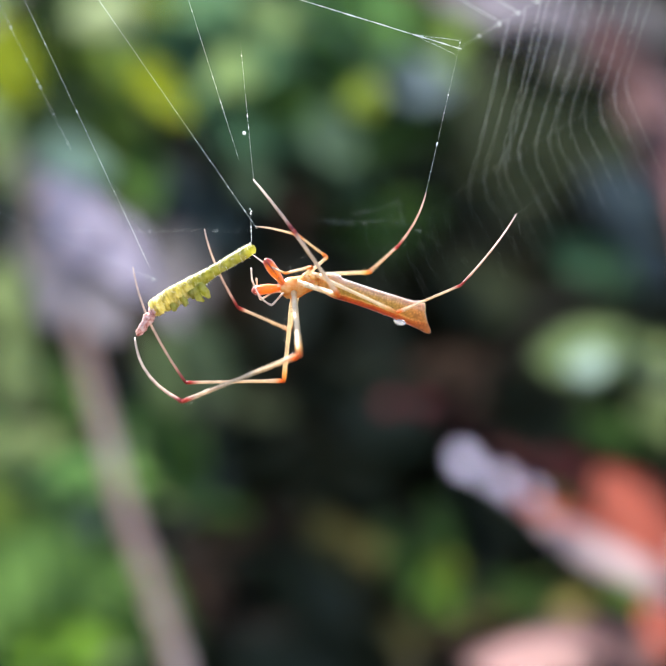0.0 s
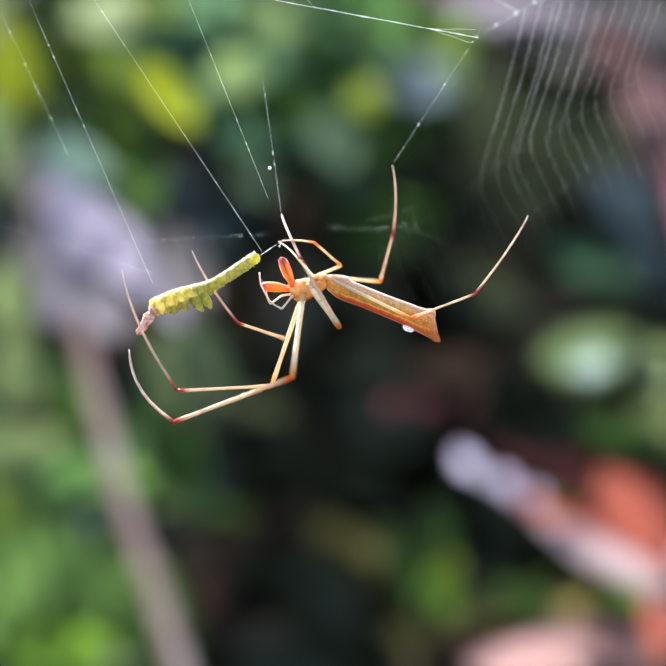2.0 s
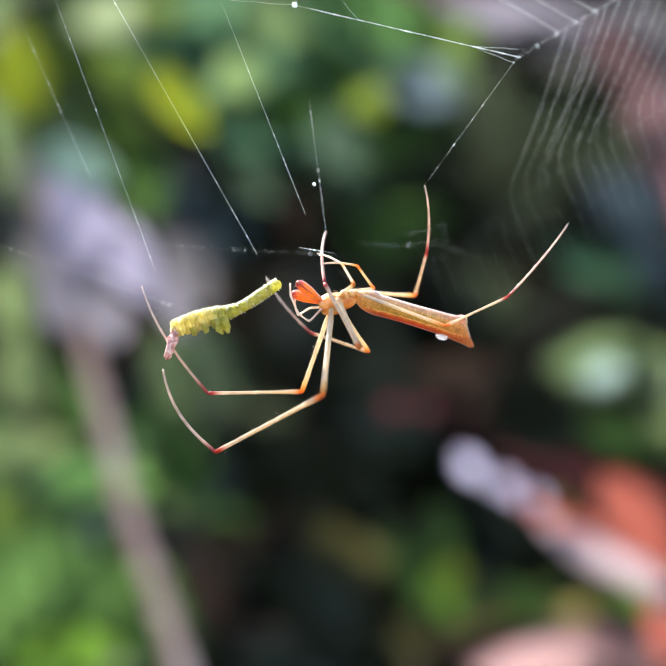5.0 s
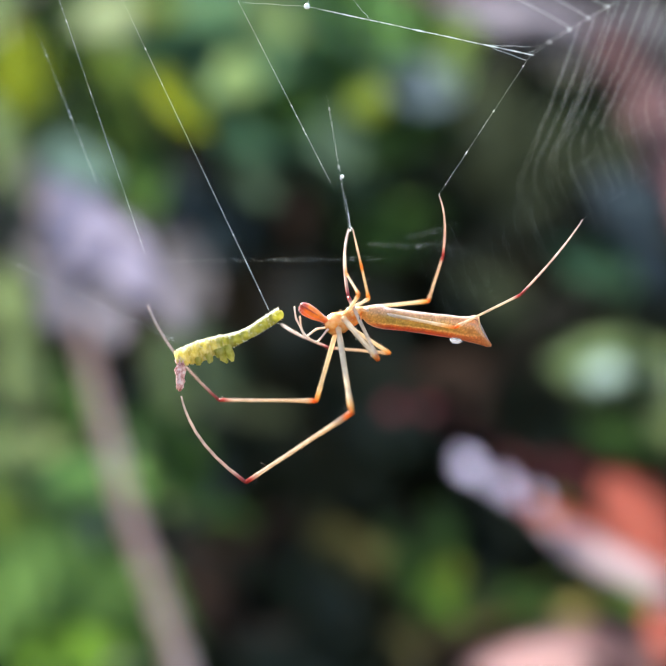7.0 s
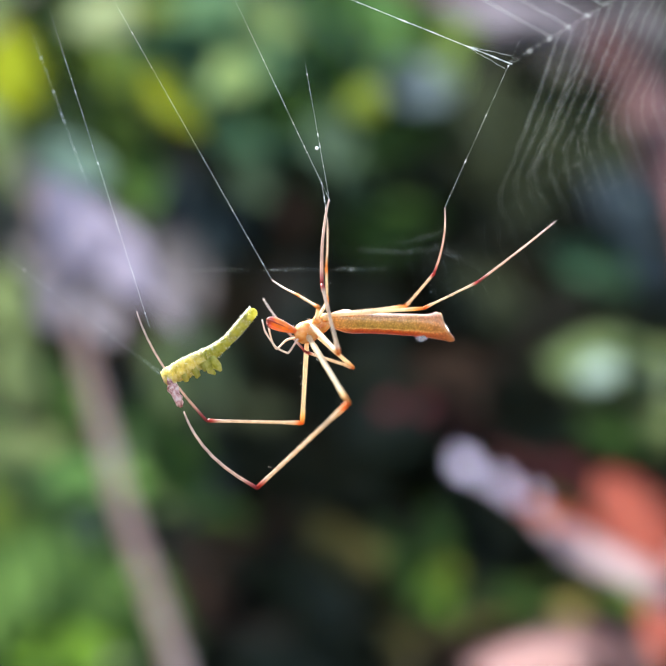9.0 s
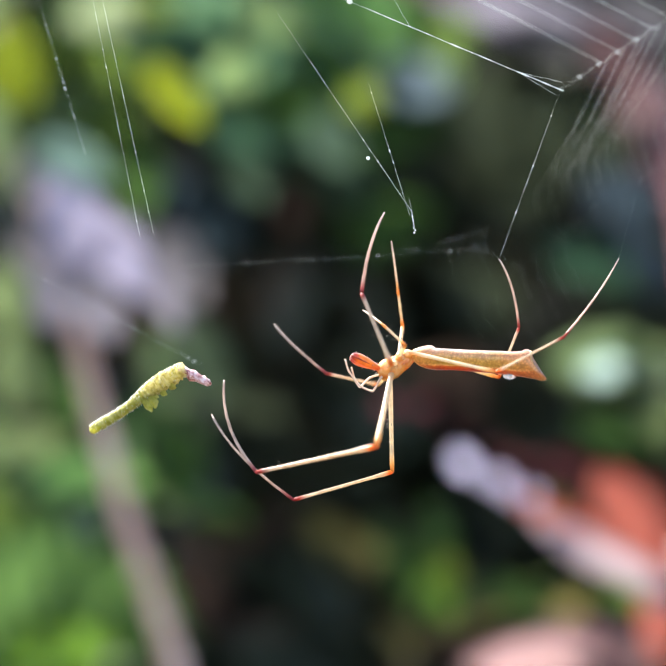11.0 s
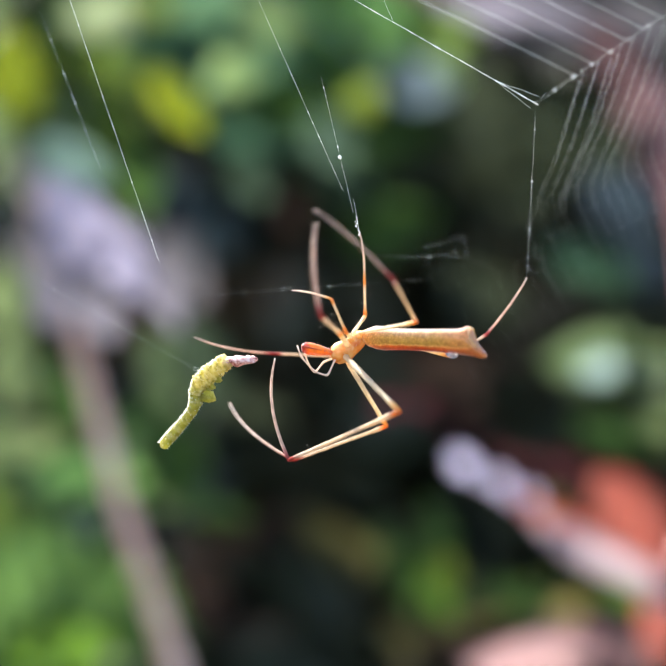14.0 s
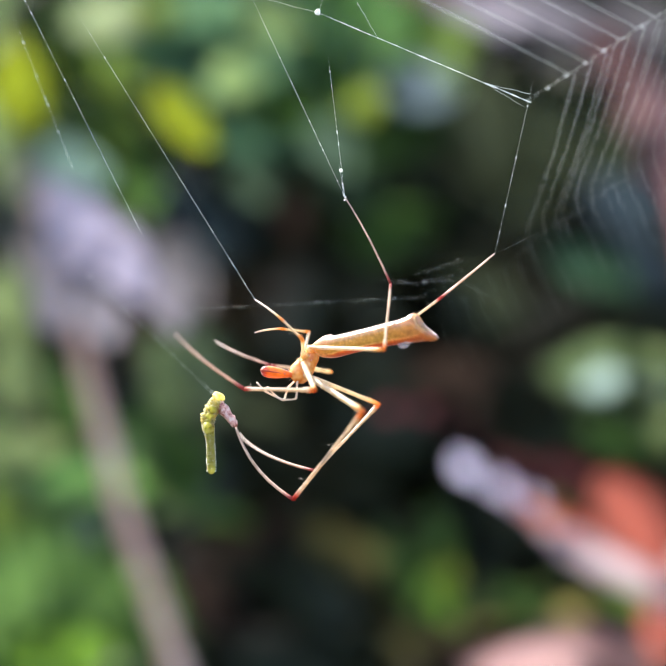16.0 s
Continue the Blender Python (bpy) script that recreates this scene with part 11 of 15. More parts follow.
    walk(part["metatarsus_H"], [
        (0, mm(-3.951, 0, 6.533, -85, -36.9, 110)), (0.25, mm(-4.035, 0, 6.274, -85.1, -24.6, 116.5)), (0.5, mm(-4.075, 0, 6.124, -84.8, -18.2, 120.1)),
        (0.75, mm(-4, 0, 6.388, -85.2, -28.3, 115.5)), (0.8, mm(-3.974, 0, 6.467, -85.1, -31.3, 114.4)), (1, mm(-3.811, 0, 6.873, -83.7, -44.6, 108.6)),
        (1.25, mm(-3.456, 0, 7.496, -74.6, -60.3, 94.5)), (1.5, mm(-3.398, 0, 7.577, -72.7, -62.2, 91.7)), (1.75, mm(-3.378, 0, 7.605, -74.4, -57.3, 98.4)),
        (2, mm(-3.386, 0, 7.595, -75.9, -52, 105.5)), (2.25, mm(-3.369, 0, 7.618, -75.1, -51.9, 104.9)), (2.5, mm(-3.331, 0, 7.667, -74.1, -50.5, 106.1)),
        (2.75, mm(-3.333, 0, 7.665, -70.9, -41.7, 112.2)), (3, mm(-3.346, 0, 7.648, -66, -33.9, 113.1)), (3.25, mm(-3.375, 0, 7.61, -65.2, -33.8, 108.5)),
        (3.5, mm(-3.603, 0, 7.267, -69.9, -31.2, 108.7)), (3.75, mm(-3.767, 0, 6.966, -73.3, -26.5, 111.1)), (4, mm(-3.768, 0, 6.963, -73, -25.6, 111.7)),
        (4.25, mm(-3.636, 0, 7.211, -70.1, -29.5, 109.1)), (4.5, mm(-3.509, 0, 7.416, -67.7, -33.7, 106)), (5, mm(-3.341, 0, 7.654, -64.9, -41.3, 99.5)),
        (5.5, mm(-3.363, 0, 7.625, -66.1, -44.2, 97.9)), (6, mm(-3.355, 0, 7.636, -66.4, -47.3, 95.9)), (6.25, mm(-3.318, 0, 7.684, -65.5, -49.1, 94)),
        (6.5, mm(-3.247, 0, 7.773, -63.4, -51.4, 90.8)), (6.75, mm(-3.088, 0, 7.956, -57.3, -47.6, 88.4)), (7, mm(-2.885, 0, 8.161, -51, -41.4, 88.7)),
        (7.25, mm(-2.78, 0, 8.258, -46.8, -24.8, 111.9)), (7.5, mm(-2.812, 0, 8.229, -39, -18.7, 139.1)), (7.75, mm(-2.955, 0, 8.094, -36.8, -14, 144)),
        (8, mm(-3.379, 0, 7.603, -36.1, -2.7, 149.5)), (8.25, mm(-3.028, 0, 8.02, -36.3, -11.9, 145.5)), (8.5, mm(-3.032, 0, 8.016, -37.2, -9, 141.2)),
        (8.75, mm(-2.987, 0, 8.062, -35.5, -7.7, 141.4)), (9, mm(-2.944, 0, 8.105, -33.3, -7.4, 143.6)), (9.25, mm(-2.955, 0, 8.095, -34.6, -7.1, 141.4)),
        (9.5, mm(-3.265, 0, 7.751, -40.3, -0.1, 136.9)), (9.7, mm(-3.422, 0, 7.544, -45.5, 1.9, 131.7)), (10, mm(-3.558, 0, 7.34, -53.6, -0.7, 122.8)),
        (10.2, mm(-3.618, 0, 7.241, -58.8, -5.8, 116.9)), (10.5, mm(-3.684, 0, 7.125, -66.8, -20.4, 107.3)), (10.7, mm(-3.703, 0, 7.091, -69.5, -26.4, 105.5)),
        (11, mm(-3.697, 0, 7.101, -73.8, -39, 102.4)), (11.25, mm(-3.669, 0, 7.152, -77.8, -51.2, 100)), (11.3, mm(-3.668, 0, 7.155, -77.9, -51.7, 99.9)),
        (11.5, mm(-3.72, 0, 7.058, -79.8, -50.3, 101.8)), (11.75, mm(-3.696, 0, 7.104, -77.3, -57.7, 94.3)), (12, mm(-3.667, 0, 7.157, -73.4, -64.6, 86.3)),
        (12.25, mm(-3.573, 0, 7.317, -67.5, -62.5, 81.9)), (12.5, mm(-3.421, 0, 7.546, -56.4, -64.6, 69.4)), (12.75, mm(-2.585, 0, 8.42, 29.9, -67.5, -42.4)),
        (12.8, mm(-2.519, 0, 8.471, 26.3, -67.4, -37.9)), (13, mm(-3.645, 0, 7.195, -66.4, -57.7, 81.4)), (13.25, mm(-3.207, 0, 7.821, -35.9, -64.9, 45.8)),
        (13.5, mm(-3.774, 0, 6.952, -55.9, -40.4, 81.6)), (13.75, mm(-4.005, 0, 6.371, -162, -32.3, 102.1)), (14, mm(-2.368, -2.427, 7.588, -137.5, -38.9, 140.1)),
        (14.2, mm(-3.323, 0, 7.678, 167.2, -48, -177.1)), (14.25, mm(-3.684, 0, 7.126, 168.5, -44.4, -176.4)), (14.5, mm(-3.782, 0, 3.287, -148.2, -51.3, 174)),
        (14.75, mm(-3.842, 0, 3.417, -122.6, -7.7, 126.2)), (15, mm(-3.84, 0, 3.412, -118.2, 0, 124.5)), (15.25, mm(-3.795, 0, 3.314, -119, 3.1, 127.3)),
        (15.5, mm(-3.815, 0, 3.358, -120.7, 0.8, 130.7)), (15.75, mm(-3.884, 0, 3.516, -119.9, -1.2, 132.5)), (16, mm(-3.943, 0, 3.667, -118.4, -1.9, 134.1)),
    ])
    walk(caterpillar, [
        (0, mm(-7.83, 64.721, 802.123, 0, 0, 0)), (0.25, mm(-7.969, 64.721, 801.64, 0, 0, 0)), (0.5, mm(-8.052, 64.721, 801.349, 0, 0, 0)),
        (0.75, mm(-7.97, 64.721, 801.656, 0, 0, 0)), (0.8, mm(-7.951, 64.721, 801.732, 0, 0, 0)), (1, mm(-7.897, 64.721, 802.013, 0, 0, 0)),
        (1.25, mm(-7.974, 64.721, 802.076, 0, 0, 0)), (1.5, mm(-8.052, 64.721, 802.057, 0, 0, 0)), (1.75, mm(-7.971, 64.721, 801.98, 0, 0, 0)),
        (2, mm(-7.786, 64.721, 801.902, 0, 0, 0)), (2.25, mm(-7.446, 64.721, 802.271, 0, 0, 0)), (2.5, mm(-7.211, 64.721, 802.632, 0, 0, 0)),
        (2.75, mm(-7.222, 64.721, 802.396, 0, 0, 0)), (3, mm(-7.233, 64.721, 802.057, 0, 0, 0)), (3.25, mm(-7.081, 64.721, 801.927, 0, 0, 0)),
        (3.5, mm(-6.791, 64.721, 801.814, 0, 0, 0)), (3.75, mm(-6.416, 64.721, 801.552, 0, 0, 0)), (4, mm(-6.194, 64.721, 801.305, 0, 0, 0)),
        (4.25, mm(-6.245, 64.721, 801.176, 0, 0, 0)), (4.5, mm(-6.335, 64.721, 801.099, 0, 0, 0)), (5, mm(-6.586, 64.721, 801.048, 0, 0, 0)),
        (5.5, mm(-6.867, 64.721, 801.047, 0, 0, 0)), (6, mm(-7.095, 64.721, 800.991, 0, 0, 0)), (6.25, mm(-7.164, 64.721, 800.909, 0, 0, 0)),
        (6.5, mm(-7.189, 64.721, 800.774, 0, 0, 0)), (6.75, mm(-6.729, 64.721, 800.219, 0, 0, 0)), (7, mm(-6.238, 64.721, 799.535, 0, 0, 0)),
        (7.25, mm(-8.235, 64.721, 799.215, 0, 0, 0)), (7.5, mm(-9.268, 64.721, 799.226, 0, 0, 0)), (7.75, mm(-8.694, 64.721, 798.75, 0, 0, 0)),
        (8, mm(-7.83, 64.721, 798.275, 0, 0, 0)), (8.25, mm(-7.232, 64.721, 798.573, 0, 0, 0)), (8.5, mm(-6.923, 64.721, 798.872, 0, 0, 0)),
        (8.75, mm(-6.923, 64.721, 798.8, 0, 0, 0)), (9, mm(-6.923, 64.721, 798.717, 0, 0, 0)), (9.25, mm(-7.275, 64.721, 798.795, 0, 0, 0)),
        (9.5, mm(-7.984, 64.721, 798.949, 0, 0, 0)), (9.7, mm(-8.457, 64.721, 799.005, 0, 0, 0)), (10, mm(-8.883, 64.721, 798.929, 0, 0, 0)),
        (10.2, mm(-9.097, 64.721, 798.763, 0, 0, 0)), (10.5, mm(-9.342, 64.721, 798.255, 0, 0, 0)), (10.7, mm(-9.4, 64.721, 797.858, 0, 0, 0)),
        (11, mm(-9.313, 64.721, 797.156, 0, 0, 0)), (11.25, mm(-8.943, 64.721, 796.738, 0, 0, 0)), (11.3, mm(-8.813, 64.721, 796.719, 0, 0, 0)),
        (11.5, mm(-6.592, 64.721, 797.81, 0, 0, 0)), (11.75, mm(-8.016, 64.721, 797.787, 0, 0, 0)), (12, mm(-9.445, 64.721, 797.766, 0, 0, 0)),
        (12.25, mm(-8.45, 64.721, 798.027, 0, 0, 0)), (12.5, mm(-7.454, 64.721, 798.297, 0, 0, 0)), (12.75, mm(-8.603, 64.721, 798.205, 0, 0, 0)),
        (12.8, mm(-8.7, 64.721, 798.201, 0, 0, 0)), (13, mm(-6.393, 64.721, 798.872, 0, 0, 0)), (13.25, mm(-6.824, 64.721, 798.515, 0, 0, 0)),
        (13.5, mm(-7.255, 64.721, 797.965, 0, 0, 0)), (13.75, mm(-7.065, 64.721, 797.747, 0, 0, 0)), (14, mm(-6.813, 64.721, 797.434, 0, 0, 0)),
        (14.2, mm(-6.732, 64.721, 796.873, 0, 0, 0)), (14.25, mm(-6.716, 64.721, 796.724, 0, 0, 0)), (14.5, mm(-6.658, 64.721, 796.018, 0, 0, 0)),
        (14.75, mm(-6.598, 64.721, 795.803, 0, 0, 0)), (15, mm(-6.525, 64.721, 795.819, 0, 0, 0)), (15.25, mm(-6.427, 64.721, 795.894, 0, 0, 0)),
        (15.5, mm(-6.393, 64.721, 795.952, 0, 0, 0)), (15.75, mm(-6.437, 64.721, 795.877, 0, 0, 0)), (16, mm(-6.481, 64.721, 795.753, 0, 0, 0)),
    ])
    walk(part["segment_0"], [
        (0, mm(3.65, 0, 2.234, 120.4, 0, -90)), (0.25, mm(3.484, 0, 2.331, 124.2, 0, -90)), (0.5, mm(3.384, 0, 2.389, 126.3, 0, -90)),
        (0.75, mm(3.443, 0, 2.455, 128.5, 0, -90)), (0.8, mm(3.456, 0, 2.465, 129.2, 0, -90)), (1, mm(3.495, 0, 2.477, 131.8, 0, -90)),
        (1.25, mm(3.517, 0, 2.439, 133.2, 0, -90)), (1.5, mm(3.539, 0, 2.433, 134.5, 0, -90)), (1.75, mm(3.643, 0, 2.245, 130.1, 0, -90)),
        (2, mm(3.76, 0, 2.057, 123.4, 0, -90)), (2.25, mm(3.687, 0, 1.969, 124.3, 0, -90)), (2.5, mm(3.65, 0, 1.88, 125.9, 0, -90)),
        (2.75, mm(3.698, 0, 1.94, 126.1, 0, -90)), (3, mm(3.716, 0, 1.991, 126.2, 0, -90)), (3.25, mm(3.585, 0, 1.909, 127.4, 0, -90)),
        (3.5, mm(3.362, 0, 1.814, 130.5, 0, -90)), (3.75, mm(3.393, 0, 1.818, 127.9, 0, -90)), (4, mm(3.495, 0, 1.814, 124.5, 0, -90)),
        (4.25, mm(3.496, 0, 1.765, 123.7, 0, -90)), (4.5, mm(3.5, 0, 1.736, 123.4, 0, -90)), (5, mm(3.51, 0, 1.715, 124.1, 0, -90)),
        (5.5, mm(3.524, 0, 1.713, 125.5, 0, -90)), (6, mm(3.535, 0, 1.693, 126.4, 0, -90)), (6.25, mm(3.538, 0, 1.663, 126.1, 0, -90)),
        (6.5, mm(3.539, 0, 1.615, 125.1, 0, -90)), (6.75, mm(3.429, 0, 1.516, 123.9, 0, -90)), (7, mm(3.318, 0, 1.659, 122.9, 0, -90)),
        (7.25, mm(1.106, 0, 2.876, 167, 0, -90)), (7.5, mm(0.664, 0, 2.721, -175.5, 0, -90)), (7.75, mm(1.493, 0, 2.442, 165.2, 0, -90)),
        (8, mm(2.544, 0, 2.323, 143.3, 0, -90)), (8.25, mm(2.527, 0, 2.4, 143.4, 0, -90)), (8.5, mm(2.433, 0, 2.477, 145.8, 0, -90)),
        (8.75, mm(2.693, 0, 2.511, 141.8, 0, -90)), (9, mm(2.809, 0, 2.544, 139.2, 0, -90)), (9.25, mm(2.521, 0, 2.705, 142.9, -1.8, -92.4)),
        (9.5, mm(1.752, 0, 2.987, 154.1, -6.7, -103.5)), (9.7, mm(0.885, 0, 3.097, 168.7, -7.8, -124.2)), (10, mm(-1.064, 0, 2.539, -169.2, 17.9, -148.3)),
        (10.2, mm(-2.212, 0, 1.77, -167.7, 50.3, -164.2)), (10.5, mm(-2.976, 0, 0.009, 88.3, 75, 88.4)), (10.7, mm(-3.097, 0, -1.106, 58.1, 53.6, 63.4)),
        (11, mm(-3.097, 0, -2.142, 54.2, 28.7, 70.9)), (11.25, mm(-3.097, 0, -2.532, 56.8, 18.7, 78.2)), (11.3, mm(-3.097, 0, -2.544, 58.3, 17.2, 79.6)),
        (11.5, mm(-1.217, 0, -2.654, 37.5, 12.5, 74.3)), (11.75, mm(-1.825, 0, -2.765, 44.7, 14.4, 75.9)), (12, mm(-2.433, 0, -2.876, 50.1, 15.6, 77.3)),
        (12.25, mm(-2.544, 0, -2.765, 53.1, 16.2, 78.2)), (12.5, mm(-2.654, 0, -2.654, 56.2, 16.8, 79)), (12.75, mm(-2.757, 0, -2.818, 52.6, 16.1, 78)),
        (12.8, mm(-2.765, 0, -2.831, 52.3, 16.1, 77.9)), (13, mm(-1.88, 0, -2.986, 40.4, 13.3, 74.9)), (13.25, mm(-2.101, 0, -3.028, 44.6, 14.3, 75.9)),
        (13.5, mm(-2.323, 0, -3.097, 48.3, 15.2, 76.8)), (13.75, mm(-2.07, 0, -3.151, 44, 14.2, 75.7)), (14, mm(-1.88, 0, -3.207, 38.9, 12.9, 74.6)),
        (14.2, mm(-1.948, 0, -3.257, 37, 15, 71)), (14.25, mm(-1.959, 0, -3.269, 36.5, 15.5, 70.2)), (14.5, mm(-1.991, 0, -3.318, 34.7, 18.2, 65.7)),
        (14.75, mm(-1.711, 0, -3.318, 29.2, 22.3, 55.9)), (15, mm(-1.217, 0, -3.318, 19.6, 21.8, 43.8)), (15.25, mm(-0.834, 0, -3.194, 9.1, 17.2, 28.4)),
        (15.5, mm(-0.442, 0, -2.986, 2.5, 9.9, 14.2)), (15.75, mm(-0.109, 0, -2.82, 0.1, 4, 2)), (16, mm(0.177, 0, -2.654, 0.4, -2.1, -10)),
    ])
    walk(part["segment_1"], [
        (0, mm(3.136, 0, 1.933, 120.3, 0, -90)), (0.25, mm(2.998, 0, 2.001, 124.2, 0, -90)), (0.5, mm(2.914, 0, 2.044, 126.4, 0, -90)),
        (0.75, mm(2.984, 0, 2.089, 128.8, 0, -90)), (0.8, mm(3, 0, 2.094, 129.5, 0, -90)), (1, mm(3.054, 0, 2.083, 132.5, 0, -90)),
        (1.25, mm(3.087, 0, 2.035, 134, 0, -90)), (1.5, mm(3.116, 0, 2.017, 135.5, 0, -90)), (1.75, mm(3.189, 0, 1.863, 131, 0, -90)),
        (2, mm(3.263, 0, 1.729, 123.9, 0, -90)), (2.25, mm(3.19, 0, 1.63, 124.8, 0, -90)), (2.5, mm(3.162, 0, 1.527, 126.7, 0, -90)),
        (2.75, mm(3.218, 0, 1.59, 126.8, 0, -90)), (3, mm(3.244, 0, 1.646, 126.9, 0, -90)), (3.25, mm(3.125, 0, 1.558, 128.3, 0, -90)),
        (3.5, mm(2.926, 0, 1.44, 131.5, 0, -90)), (3.75, mm(2.932, 0, 1.459, 128.7, 0, -90)), (4, mm(3.008, 0, 1.478, 125.2, 0, -90)),
        (4.25, mm(3.008, 0, 1.44, 124.3, 0, -90)), (4.5, mm(3.012, 0, 1.414, 124, 0, -90)), (5, mm(3.025, 0, 1.386, 124.8, 0, -90)),
        (5.5, mm(3.042, 0, 1.37, 126.3, 0, -90)), (6, mm(3.056, 0, 1.34, 127.2, 0, -90)), (6.25, mm(3.059, 0, 1.314, 126.9, 0, -90)),
        (6.5, mm(3.058, 0, 1.276, 125.9, 0, -90)), (6.75, mm(2.952, 0, 1.196, 124.7, 0, -90)), (7, mm(2.837, 0, 1.348, 123.4, 0, -90)),
        (7.25, mm(0.999, 0, 2.411, 167.7, 0, -90)), (7.5, mm(0.7, 0, 2.263, -174.1, 0, -90)), (7.75, mm(1.38, 0, 2.014, 166.6, 0, -90)),
        (8, mm(2.254, 0, 1.934, 144.3, 0, -90)), (8.25, mm(2.213, 0, 1.978, 144.2, 0, -90)), (8.5, mm(2.125, 0, 2.024, 146.6, 0, -90)),
        (8.75, mm(2.346, 0, 2.069, 142.5, 0, -90)), (9, mm(2.436, 0, 2.112, 139.8, 0, -90)), (9.25, mm(2.191, 0, 2.269, 143.4, -1.8, -92.4)),
        (9.5, mm(1.527, 0, 2.538, 154.5, -6.6, -103.5)), (9.7, mm(0.773, 0, 2.64, 168.9, -7.7, -124.2)), (10, mm(-0.916, 0, 2.151, -169.3, 17.8, -148.3)),
        (10.2, mm(-1.88, 0, 1.504, -167.7, 50.3, -164.2)), (10.5, mm(-2.527, 0, 0.012, 88.1, 75, 88.2)), (10.7, mm(-2.625, 0, -0.951, 58.3, 53.7, 63.5)),
        (11, mm(-2.619, 0, -1.856, 54.6, 28.8, 71.1)), (11.25, mm(-2.601, 0, -2.231, 57.6, 18.8, 78.4)), (11.3, mm(-2.599, 0, -2.254, 59.1, 17.3, 79.9)),
        (11.5, mm(-0.97, 0, -2.353, 38.9, 12.9, 74.6)), (11.75, mm(-1.485, 0, -2.442, 45.9, 14.7, 76.2)), (12, mm(-2.004, 0, -2.538, 51.2, 15.8, 77.6)),
        (12.25, mm(-2.087, 0, -2.442, 54.2, 16.4, 78.5)), (12.5, mm(-2.179, 0, -2.355, 57.3, 17, 79.4)), (12.75, mm(-2.292, 0, -2.484, 53.6, 16.3, 78.3)),
        (12.8, mm(-2.3, 0, -2.495, 53.3, 16.3, 78.2)), (13, mm(-1.547, 0, -2.619, 41.4, 13.5, 75.1)), (13.25, mm(-1.721, 0, -2.665, 45.7, 14.6, 76.2)),
        (13.5, mm(-1.893, 0, -2.737, 49.5, 15.5, 77.2)), (13.75, mm(-1.671, 0, -2.761, 45.1, 14.5, 76)), (14, mm(-1.518, 0, -2.785, 39.7, 13.1, 74.8)),
        (14.2, mm(-1.594, 0, -2.827, 37.8, 15.3, 71.2)), (14.25, mm(-1.606, 0, -2.837, 37.3, 15.8, 70.4)), (14.5, mm(-1.639, 0, -2.88, 35.5, 18.5, 66)),
        (14.75, mm(-1.394, 0, -2.884, 30, 22.8, 56.2)), (15, mm(-0.97, 0, -2.874, 20.2, 22.4, 44)), (15.25, mm(-0.678, 0, -2.75, 9.3, 17.6, 28.4)),
        (15.5, mm(-0.366, 0, -2.561, 2.5, 10.1, 14.2)), (15.75, mm(-0.081, 0, -2.417, 0.1, 4.2, 2)), (16, mm(0.163, 0, -2.279, 0.3, -1.9, -10)),
    ])
